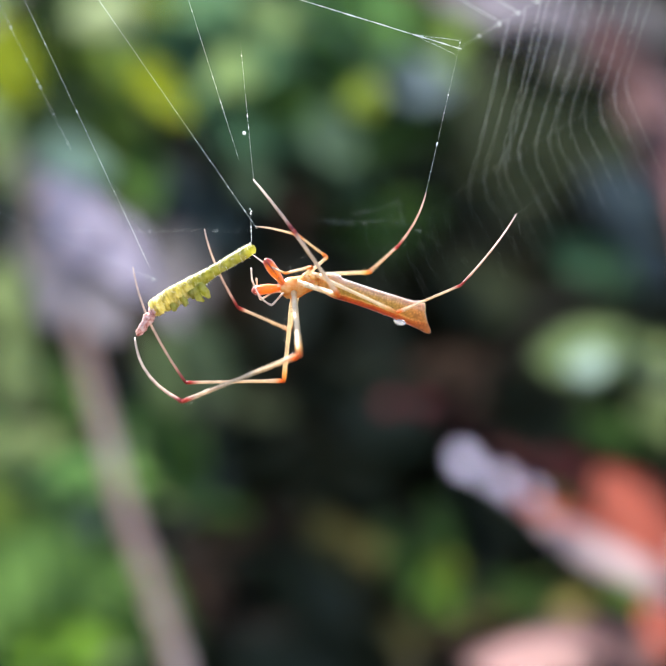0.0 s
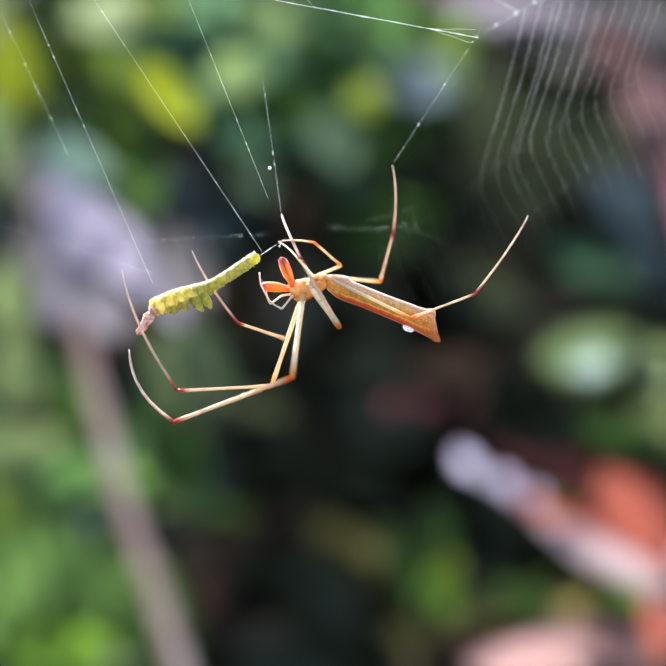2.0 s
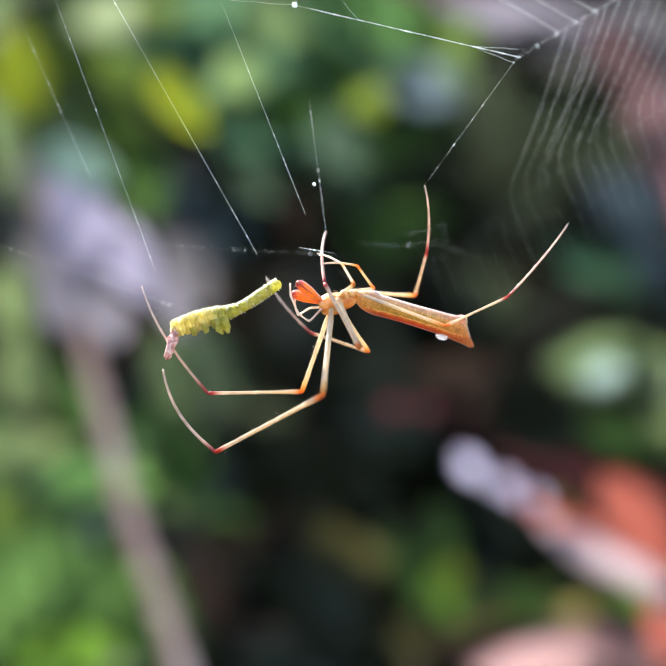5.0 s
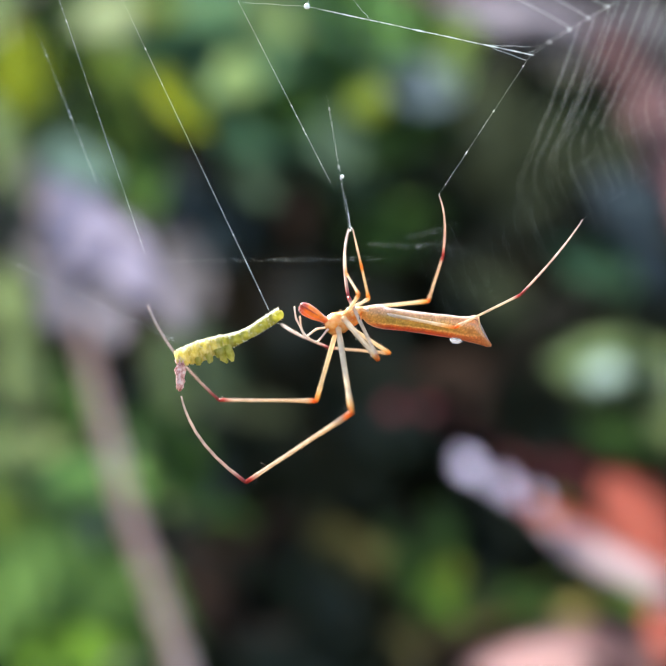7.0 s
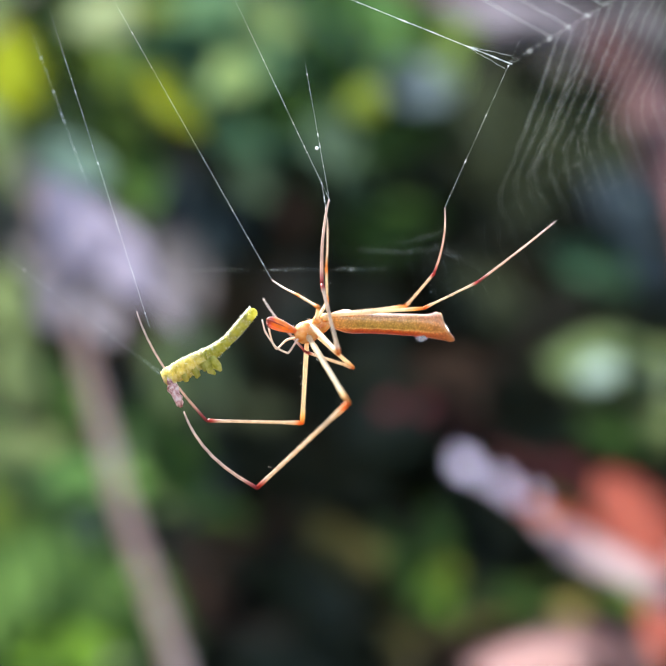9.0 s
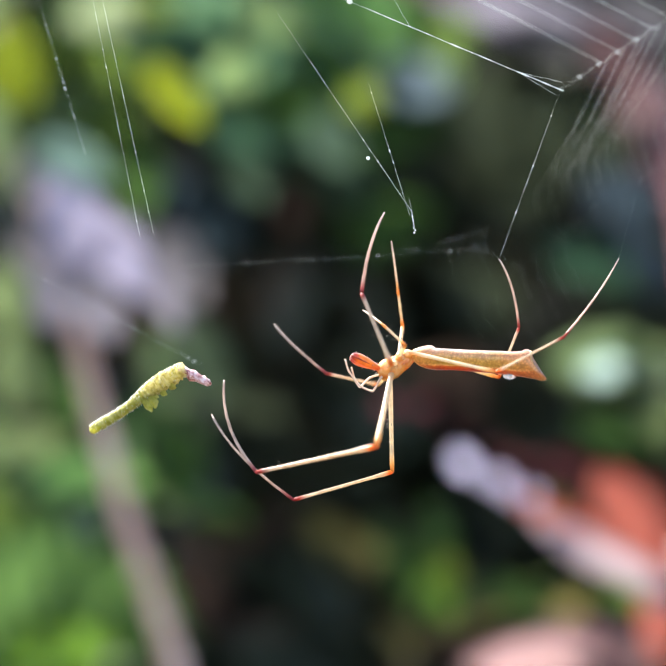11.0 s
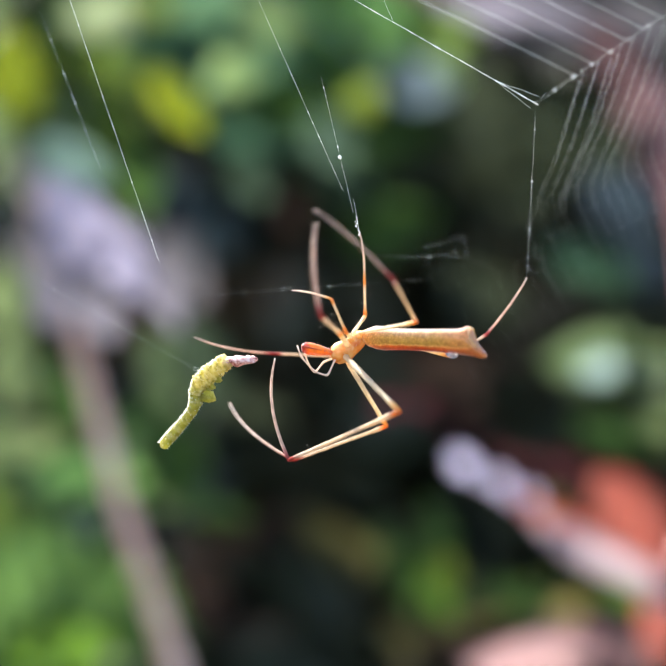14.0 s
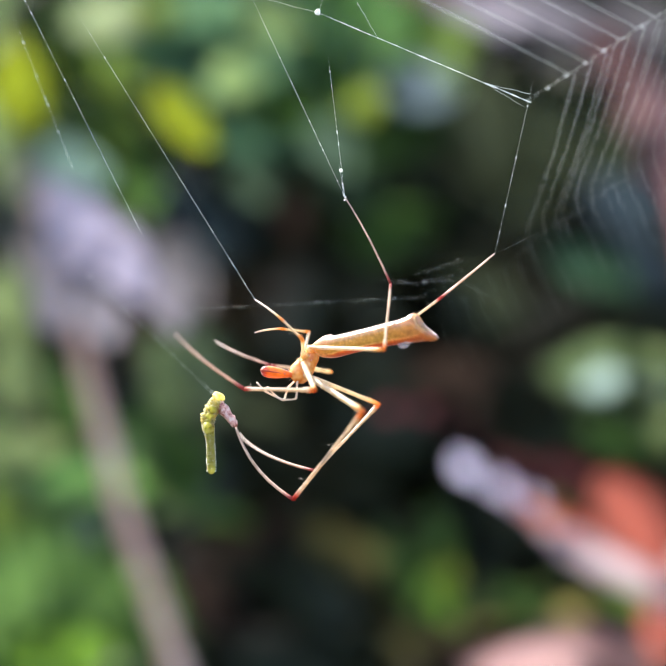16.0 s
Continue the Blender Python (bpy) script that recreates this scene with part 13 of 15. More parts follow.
    walk(part["segment_6"], [
        (0, mm(0.593, 0, 0.383, 122.9, 0, -90)), (0.25, mm(0.569, 0, 0.354, 122.1, 0, -90)), (0.5, mm(0.552, 0, 0.336, 121.6, 0, -90)),
        (0.75, mm(0.616, 0, 0.358, 120.2, 0, -90)), (0.8, mm(0.631, 0, 0.36, 119.5, 0, -90)), (1, mm(0.686, 0, 0.346, 116, 0, -90)),
        (1.25, mm(0.741, 0, 0.298, 111, 0, -90)), (1.5, mm(0.778, 0, 0.251, 107, 0, -90)), (1.75, mm(0.754, 0, 0.22, 105.4, 0, -90)),
        (2, mm(0.702, 0, 0.228, 107.6, 0, -90)), (2.25, mm(0.597, 0, 0.155, 104.4, 0, -90)), (2.5, mm(0.564, 0, 0.107, 101.1, 0, -90)),
        (2.75, mm(0.681, 0, 0.118, 98.5, 0, -90)), (3, mm(0.767, 0, 0.141, 98.7, 0, -90)), (3.25, mm(0.653, 0, 0.141, 101.2, 0, -90)),
        (3.5, mm(0.451, 0, 0.119, 105.9, 0, -90)), (3.75, mm(0.401, 0, 0.117, 107.8, 0, -90)), (4, mm(0.416, 0, 0.123, 107.8, 0, -90)),
        (4.25, mm(0.424, 0, 0.12, 106.8, 0, -90)), (4.5, mm(0.427, 0, 0.116, 106.1, 0, -90)), (5, mm(0.423, 0, 0.109, 105.2, 0, -90)),
        (5.5, mm(0.416, 0, 0.102, 104.6, 0, -90)), (6, mm(0.412, 0, 0.095, 103.9, 0, -90)), (6.25, mm(0.413, 0, 0.091, 103.2, 0, -90)),
        (6.5, mm(0.414, 0, 0.087, 102.3, 0, -90)), (6.75, mm(0.359, 0, 0.071, 101.9, 0, -90)), (7, mm(0.282, 0, 0.094, 109, 0, -90)),
        (7.25, mm(0.158, 0, 0.209, 142.1, 0, -90)), (7.5, mm(0.117, 0, 0.193, 153.5, 0, -90)), (7.75, mm(0.255, 0, 0.233, 135, 0, -90)),
        (8, mm(0.531, 0, 0.289, 117.4, 0, -90)), (8.25, mm(0.345, 0, 0.184, 118.6, 0, -90)), (8.5, mm(0.232, 0, 0.117, 116.4, 0, -90)),
        (8.75, mm(0.324, 0, 0.17, 117.7, 0, -90)), (9, mm(0.348, 0, 0.201, 120.1, 0, -90)), (9.25, mm(0.346, 0, 0.27, 128.2, -2.4, -91.9)),
        (9.5, mm(0.26, 0, 0.379, 146.6, -8.4, -102.5)), (9.7, mm(0.122, 0, 0.385, 165.8, -9.8, -123.8)), (10, mm(-0.099, 0, 0.243, -169.1, 18.2, -148.2)),
        (10.2, mm(-0.208, 0, 0.192, -169.8, 45.2, -165.7)), (10.5, mm(-0.281, 0, 0.023, 111.4, 73.9, 110.6)), (10.7, mm(-0.298, 0, -0.089, 63, 54.9, 67.3)),
        (11, mm(-0.345, 0, -0.26, 48.4, 26.8, 68.2)), (11.25, mm(-0.356, 0, -0.438, 37, 13.7, 72.6)), (11.3, mm(-0.359, 0, -0.494, 34.2, 11.6, 73.6)),
        (11.5, mm(-0.006, 0, -0.712, -1.8, -0.6, 70)), (11.75, mm(-0.115, 0, -0.614, 7.5, 2.7, 70.2)), (12, mm(-0.204, 0, -0.574, 17.3, 6.2, 70.9)),
        (12.25, mm(-0.201, 0, -0.491, 21.5, 7.6, 71.4)), (12.5, mm(-0.215, 0, -0.472, 23.8, 8.4, 71.8)), (12.75, mm(-0.294, 0, -0.516, 27.7, 9.6, 72.4)),
        (12.8, mm(-0.3, 0, -0.518, 28.1, 9.7, 72.4)), (13, mm(-0.132, 0, -0.631, 7.8, 2.8, 70.2)), (13.25, mm(-0.15, 0, -0.634, 9.7, 3.5, 70.3)),
        (13.5, mm(-0.168, 0, -0.645, 11.4, 4.1, 70.4)), (13.75, mm(-0.143, 0, -0.546, 13.4, 4.8, 70.6)), (14, mm(-0.144, 0, -0.461, 18.5, 6.6, 71.1)),
        (14.2, mm(-0.161, 0, -0.498, 17.2, 7.5, 67.1)), (14.25, mm(-0.163, 0, -0.506, 16.8, 7.7, 66.1)), (14.5, mm(-0.161, 0, -0.533, 14.7, 8.3, 61.1)),
        (14.75, mm(-0.129, 0, -0.555, 9.7, 8.1, 50.7)), (15, mm(-0.083, 0, -0.536, 5.3, 6.3, 40.3)), (15.25, mm(-0.076, 0, -0.492, 3.8, 7.4, 27.2)),
        (15.5, mm(-0.058, 0, -0.427, 1.9, 7.5, 14.1)), (15.75, mm(-0.024, 0, -0.398, 0.1, 3.5, 2)), (16, mm(0.014, 0, -0.408, 0.5, -2.9, -10)),
    ])
    walk(part["segment_7"], [
        (0, mm(0.093, 0, 0.059, 121.6, 0, -90)), (0.25, mm(0.072, 0, 0.041, 118.2, 0, -90)), (0.5, mm(0.056, 0, 0.03, 115.9, 0, -90)),
        (0.75, mm(0.108, 0, 0.063, 119.9, 0, -90)), (0.8, mm(0.119, 0, 0.07, 120.5, 0, -90)), (1, mm(0.155, 0, 0.087, 121.1, 0, -90)),
        (1.25, mm(0.191, 0, 0.086, 115.7, 0, -90)), (1.5, mm(0.21, 0, 0.077, 111.5, 0, -90)), (1.75, mm(0.182, 0, 0.062, 110.2, 0, -90)),
        (2, mm(0.134, 0, 0.048, 109.9, 0, -90)), (2.25, mm(0.015, 0, 0.005, 111, 0, -90)), (2.5, mm(-0.024, 0, -0.009, 113.1, 0, -90)),
        (2.75, mm(0.095, 0, 0.03, 111, 0, -90)), (3, mm(0.189, 0, 0.053, 108.8, 0, -90)), (3.25, mm(0.086, 0, 0.028, 111.4, 0, -90)),
        (3.5, mm(-0.101, 0, -0.038, 113.6, 0, -90)), (3.75, mm(-0.154, 0, -0.061, 114.2, 0, -90)), (4, mm(-0.147, 0, -0.057, 113.1, 0, -90)),
        (4.25, mm(-0.137, 0, -0.049, 110.9, 0, -90)), (4.5, mm(-0.134, 0, -0.045, 109.6, 0, -90)), (5, mm(-0.142, 0, -0.045, 108.3, 0, -90)),
        (5.5, mm(-0.156, 0, -0.048, 107.9, 0, -90)), (6, mm(-0.165, 0, -0.047, 106.7, 0, -90)), (6.25, mm(-0.164, 0, -0.044, 105.4, 0, -90)),
        (6.5, mm(-0.161, 0, -0.039, 103.3, 0, -90)), (6.75, mm(-0.202, 0, -0.046, 102.8, 0, -90)), (7, mm(-0.26, 0, -0.092, 109.4, 0, -90)),
        (7.25, mm(-0.135, 0, -0.168, 138.2, 0, -90)), (7.5, mm(-0.087, 0, -0.217, 163.4, 0, -90)), (7.75, mm(-0.056, 0, -0.078, 151.4, 0, -90)),
        (8, mm(0.101, 0, 0.067, 127, 0, -90)), (8.25, mm(-0.117, 0, -0.068, 119.2, 0, -90)), (8.5, mm(-0.259, 0, -0.127, 113.9, 0, -90)),
        (8.75, mm(-0.174, 0, -0.091, 115.9, 0, -90)), (9, mm(-0.146, 0, -0.085, 118.6, 0, -90)), (9.25, mm(-0.083, 0, -0.068, 128.6, -2.3, -91.9)),
        (9.5, mm(-0.022, 0, -0.036, 150.2, -7.6, -103)), (9.7, mm(-0.017, 0, -0.064, 168.5, -7.9, -124.2)), (10, mm(0.051, 0, -0.144, -171.3, 14.7, -148.9)),
        (10.2, mm(0.098, 0, -0.103, -171.7, 39.3, -167)), (10.5, mm(0.166, 0, -0.023, 126.8, 71.5, 125.3)), (10.7, mm(0.181, 0, 0.04, 74, 57, 76.5)),
        (11, mm(0.103, 0, 0.07, 52.7, 28.2, 70.2)), (11.25, mm(0.01, 0, 0.012, 38.2, 14, 72.9)), (11.3, mm(-0.021, 0, -0.027, 35.2, 11.9, 73.8)),
        (11.5, mm(-0.018, 0, -0.322, 4.7, 1.7, 70.1)), (11.75, mm(-0.05, 0, -0.15, 22.9, 8, 71.6)), (12, mm(-0.032, 0, -0.057, 33.3, 11.3, 73.4)),
        (12.25, mm(0.014, 0, 0.023, 34.1, 11.5, 73.5)), (12.5, mm(0.023, 0, 0.035, 35.9, 12.1, 73.9)), (12.75, mm(-0.016, 0, -0.019, 45.4, 14.5, 76.1)),
        (12.8, mm(-0.018, 0, -0.021, 46.2, 14.7, 76.3)), (13, mm(-0.06, 0, -0.141, 29.7, 10.2, 72.7)), (13.25, mm(-0.057, 0, -0.118, 32.5, 11.1, 73.2)),
        (13.5, mm(-0.052, 0, -0.099, 34.6, 11.7, 73.6)), (13.75, mm(-0.007, 0, -0.012, 40.6, 13.3, 74.9)), (14, mm(0.039, 0, 0.054, 44, 14.2, 75.8)),
        (14.2, mm(0.016, 0, 0.025, 36.7, 14.9, 71)), (14.25, mm(0.012, 0, 0.02, 34.8, 14.9, 69.7)), (14.5, mm(0.002, 0, 0.003, 25.9, 14.1, 63.3)),
        (14.75, mm(-0.012, 0, -0.031, 19.7, 15.8, 52.8)), (15, mm(-0.011, 0, -0.035, 14.7, 16.8, 42.2)), (15.25, mm(-0.008, 0, -0.028, 9, 17.1, 28.4)),
        (15.5, mm(0, 0, 0, 4.3, 16.7, 14.6)), (15.75, mm(0.001, 0, 0.005, 0.6, 17.3, 2.1)), (16, mm(-0.005, 0, -0.034, -3, 16.6, -10.4)),
    ])
    walk(part["segment_8"], [
        (0, mm(-0.414, 0, -0.253, 120.8, 0, -90)), (0.25, mm(-0.446, 0, -0.236, 115.4, 0, -90)), (0.5, mm(-0.468, 0, -0.224, 112.2, 0, -90)),
        (0.75, mm(-0.401, 0, -0.229, 118.8, 0, -90)), (0.8, mm(-0.388, 0, -0.229, 120.2, 0, -90)), (1, mm(-0.351, 0, -0.219, 124.1, 0, -90)),
        (1.25, mm(-0.34, 0, -0.17, 117.7, 0, -90)), (1.5, mm(-0.342, 0, -0.14, 112.6, 0, -90)), (1.75, mm(-0.374, 0, -0.143, 111.3, 0, -90)),
        (2, mm(-0.426, 0, -0.155, 109.5, 0, -90)), (2.25, mm(-0.546, 0, -0.21, 112.2, 0, -90)), (2.5, mm(-0.578, 0, -0.245, 116.1, 0, -90)),
        (2.75, mm(-0.459, 0, -0.183, 115, 0, -90)), (3, mm(-0.364, 0, -0.135, 113.1, 0, -90)), (3.25, mm(-0.453, 0, -0.183, 115.1, 0, -90)),
        (3.5, mm(-0.627, 0, -0.268, 116.2, 0, -90)), (3.75, mm(-0.686, 0, -0.3, 116, 0, -90)), (4, mm(-0.691, 0, -0.289, 114.3, 0, -90)),
        (4.25, mm(-0.684, 0, -0.259, 111.8, 0, -90)), (4.5, mm(-0.685, 0, -0.241, 110.2, 0, -90)), (5, mm(-0.699, 0, -0.23, 108.9, 0, -90)),
        (5.5, mm(-0.719, 0, -0.23, 108.6, 0, -90)), (6, mm(-0.734, 0, -0.218, 107.4, 0, -90)), (6.25, mm(-0.736, 0, -0.202, 105.8, 0, -90)),
        (6.5, mm(-0.734, 0, -0.175, 103.1, 0, -90)), (6.75, mm(-0.761, 0, -0.174, 102.7, 0, -90)), (7, mm(-0.8, 0, -0.283, 109.4, 0, -90)),
        (7.25, mm(-0.452, 0, -0.523, 136.5, 0, -90)), (7.5, mm(-0.218, 0, -0.657, 166.2, 0, -90)), (7.75, mm(-0.268, 0, -0.466, 157.2, 0, -90)),
        (8, mm(-0.286, 0, -0.225, 132.6, 0, -90)), (8.25, mm(-0.577, 0, -0.324, 118.6, 0, -90)), (8.5, mm(-0.76, 0, -0.349, 112.7, 0, -90)),
        (8.75, mm(-0.679, 0, -0.336, 114.6, 0, -90)), (9, mm(-0.647, 0, -0.358, 117.4, 0, -90)), (9.25, mm(-0.51, 0, -0.409, 128.2, -2.4, -91.9)),
        (9.5, mm(-0.278, 0, -0.468, 151.7, -7.2, -103.2)), (9.7, mm(-0.13, 0, -0.52, 169.8, -7, -124.4)), (10, mm(0.173, 0, -0.542, -172.2, 13.3, -149.1)),
        (10.2, mm(0.371, 0, -0.428, -172.6, 36.3, -167.6)), (10.5, mm(0.607, 0, -0.108, 132.3, 70.1, 130.6)), (10.7, mm(0.672, 0, 0.115, 78.9, 57.5, 80.6)),
        (11, mm(0.574, 0, 0.367, 54.7, 28.8, 71.2)), (11.25, mm(0.385, 0, 0.454, 37.5, 13.8, 72.7)), (11.3, mm(0.325, 0, 0.434, 33.9, 11.5, 73.5)),
        (11.5, mm(0.016, 0, 0.064, 20.2, 7.2, 71.3)), (11.75, mm(0.141, 0, 0.277, 31.8, 10.8, 73.1)), (12, mm(0.28, 0, 0.39, 39, 12.9, 74.6)),
        (12.25, mm(0.341, 0, 0.476, 37.7, 12.5, 74.3)), (12.5, mm(0.367, 0, 0.479, 39.4, 13, 74.7)), (12.75, mm(0.404, 0, 0.369, 52.5, 16.1, 78)),
        (12.8, mm(0.407, 0, 0.362, 53.5, 16.3, 78.3)), (13, mm(0.196, 0, 0.281, 41.7, 13.6, 75.2)), (13.25, mm(0.237, 0, 0.315, 44, 14.2, 75.8)),
        (13.5, mm(0.278, 0, 0.351, 45.6, 14.6, 76.2)), (13.75, mm(0.367, 0, 0.399, 50.4, 15.7, 77.4)), (14, mm(0.437, 0, 0.44, 51.8, 16, 77.8)),
        (14.2, mm(0.368, 0, 0.456, 43.1, 16.9, 72.7)), (14.25, mm(0.351, 0, 0.462, 40.7, 16.9, 71.3)), (14.5, mm(0.276, 0, 0.493, 29.2, 15.7, 64.1)),
        (14.75, mm(0.216, 0, 0.456, 23.5, 18.5, 53.9)), (15, mm(0.18, 0, 0.434, 19.2, 21.4, 43.6)), (15.25, mm(0.148, 0, 0.415, 11.5, 21.4, 29.2)),
        (15.5, mm(0.128, 0, 0.412, 5.4, 20.7, 15)), (15.75, mm(0.121, 0, 0.391, 0.9, 23.4, 2.2)), (16, mm(0.103, 0, 0.324, -5, 26.3, -11.2)),
    ])
    walk(part["segment_9"], [
        (0, mm(-0.926, 0, -0.558, 120.7, 0, -90)), (0.25, mm(-0.976, 0, -0.488, 115.3, 0, -90)), (0.5, mm(-1.008, 0, -0.444, 112.1, 0, -90)),
        (0.75, mm(-0.915, 0, -0.512, 118.7, 0, -90)), (0.8, mm(-0.896, 0, -0.524, 120.1, 0, -90)), (1, mm(-0.84, 0, -0.55, 124.5, 0, -90)),
        (1.25, mm(-0.862, 0, -0.444, 117.9, 0, -90)), (1.5, mm(-0.89, 0, -0.369, 112.7, 0, -90)), (1.75, mm(-0.927, 0, -0.359, 111.4, 0, -90)),
        (2, mm(-0.987, 0, -0.354, 109.5, 0, -90)), (2.25, mm(-1.102, 0, -0.437, 112.2, 0, -90)), (2.5, mm(-1.118, 0, -0.51, 116, 0, -90)),
        (2.75, mm(-0.997, 0, -0.434, 115.1, 0, -90)), (3, mm(-0.901, 0, -0.365, 113.4, 0, -90)), (3.25, mm(-0.977, 0, -0.428, 115.2, 0, -90)),
        (3.5, mm(-1.143, 0, -0.522, 116, 0, -90)), (3.75, mm(-1.21, 0, -0.556, 115.8, 0, -90)), (4, mm(-1.23, 0, -0.532, 114.1, 0, -90)),
        (4.25, mm(-1.228, 0, -0.476, 111.7, 0, -90)), (4.5, mm(-1.233, 0, -0.443, 110.1, 0, -90)), (5, mm(-1.254, 0, -0.42, 108.9, 0, -90)),
        (5.5, mm(-1.28, 0, -0.419, 108.5, 0, -90)), (6, mm(-1.301, 0, -0.396, 107.3, 0, -90)), (6.25, mm(-1.306, 0, -0.363, 105.7, 0, -90)),
        (6.5, mm(-1.307, 0, -0.308, 103.2, 0, -90)), (6.75, mm(-1.321, 0, -0.3, 102.7, 0, -90)), (7, mm(-1.34, 0, -0.473, 109.4, 0, -90)),
        (7.25, mm(-0.78, 0, -0.869, 136.9, 0, -90)), (7.5, mm(-0.328, 0, -1.103, 165.5, 0, -90)), (7.75, mm(-0.44, 0, -0.874, 156.6, 0, -90)),
        (8, mm(-0.642, 0, -0.553, 133.2, 0, -90)), (8.25, mm(-1.038, 0, -0.577, 118.7, 0, -90)), (8.5, mm(-1.265, 0, -0.56, 113, 0, -90)),
        (8.75, mm(-1.19, 0, -0.57, 114.8, 0, -90)), (9, mm(-1.153, 0, -0.621, 117.6, 0, -90)), (9.25, mm(-0.94, 0, -0.748, 128.3, -2.4, -91.9)),
        (9.5, mm(-0.523, 0, -0.906, 151.6, -7.3, -103.2)), (9.7, mm(-0.231, 0, -0.979, 169.8, -7.1, -124.4)), (10, mm(0.283, 0, -0.942, -172, 13.5, -149.1)),
        (10.2, mm(0.627, 0, -0.768, -172.4, 36.7, -167.5)), (10.5, mm(1.044, 0, -0.211, 131.7, 70.3, 130)), (10.7, mm(1.165, 0, 0.166, 78.2, 57.4, 80)),
        (11, mm(1.055, 0, 0.649, 54.6, 28.8, 71.1)), (11.25, mm(0.755, 0, 0.901, 37.5, 13.8, 72.7)), (11.3, mm(0.66, 0, 0.902, 33.9, 11.5, 73.5)),
        (11.5, mm(0.158, 0, 0.426, 25.1, 8.8, 72)), (11.75, mm(0.399, 0, 0.668, 32.7, 11.1, 73.3)), (12, mm(0.637, 0, 0.804, 39.1, 12.9, 74.6)),
        (12.25, mm(0.696, 0, 0.908, 37.5, 12.5, 74.3)), (12.5, mm(0.737, 0, 0.903, 39.3, 13, 74.6)), (12.75, mm(0.867, 0, 0.705, 52.4, 16.1, 77.9)),
        (12.8, mm(0.878, 0, 0.69, 53.5, 16.3, 78.3)), (13, mm(0.538, 0, 0.641, 42.6, 13.8, 75.4)), (13.25, mm(0.614, 0, 0.681, 44.7, 14.4, 75.9)),
        (13.5, mm(0.69, 0, 0.73, 46.1, 14.7, 76.3)), (13.75, mm(0.808, 0, 0.741, 50.3, 15.6, 77.4)), (14, mm(0.884, 0, 0.771, 51.2, 15.8, 77.6)),
        (14.2, mm(0.766, 0, 0.845, 42.8, 16.8, 72.6)), (14.25, mm(0.735, 0, 0.867, 40.5, 16.8, 71.2)), (14.5, mm(0.581, 0, 0.965, 29.1, 15.7, 64.1)),
        (14.75, mm(0.482, 0, 0.923, 23.5, 18.5, 53.9)), (15, mm(0.422, 0, 0.881, 19.2, 21.4, 43.7)), (15.25, mm(0.34, 0, 0.843, 11.5, 21.4, 29.2)),
        (15.5, mm(0.286, 0, 0.814, 5.4, 20.6, 15)), (15.75, mm(0.282, 0, 0.762, 0.9, 23.3, 2.2)), (16, mm(0.273, 0, 0.66, -5, 26.5, -11.2)),
    ])
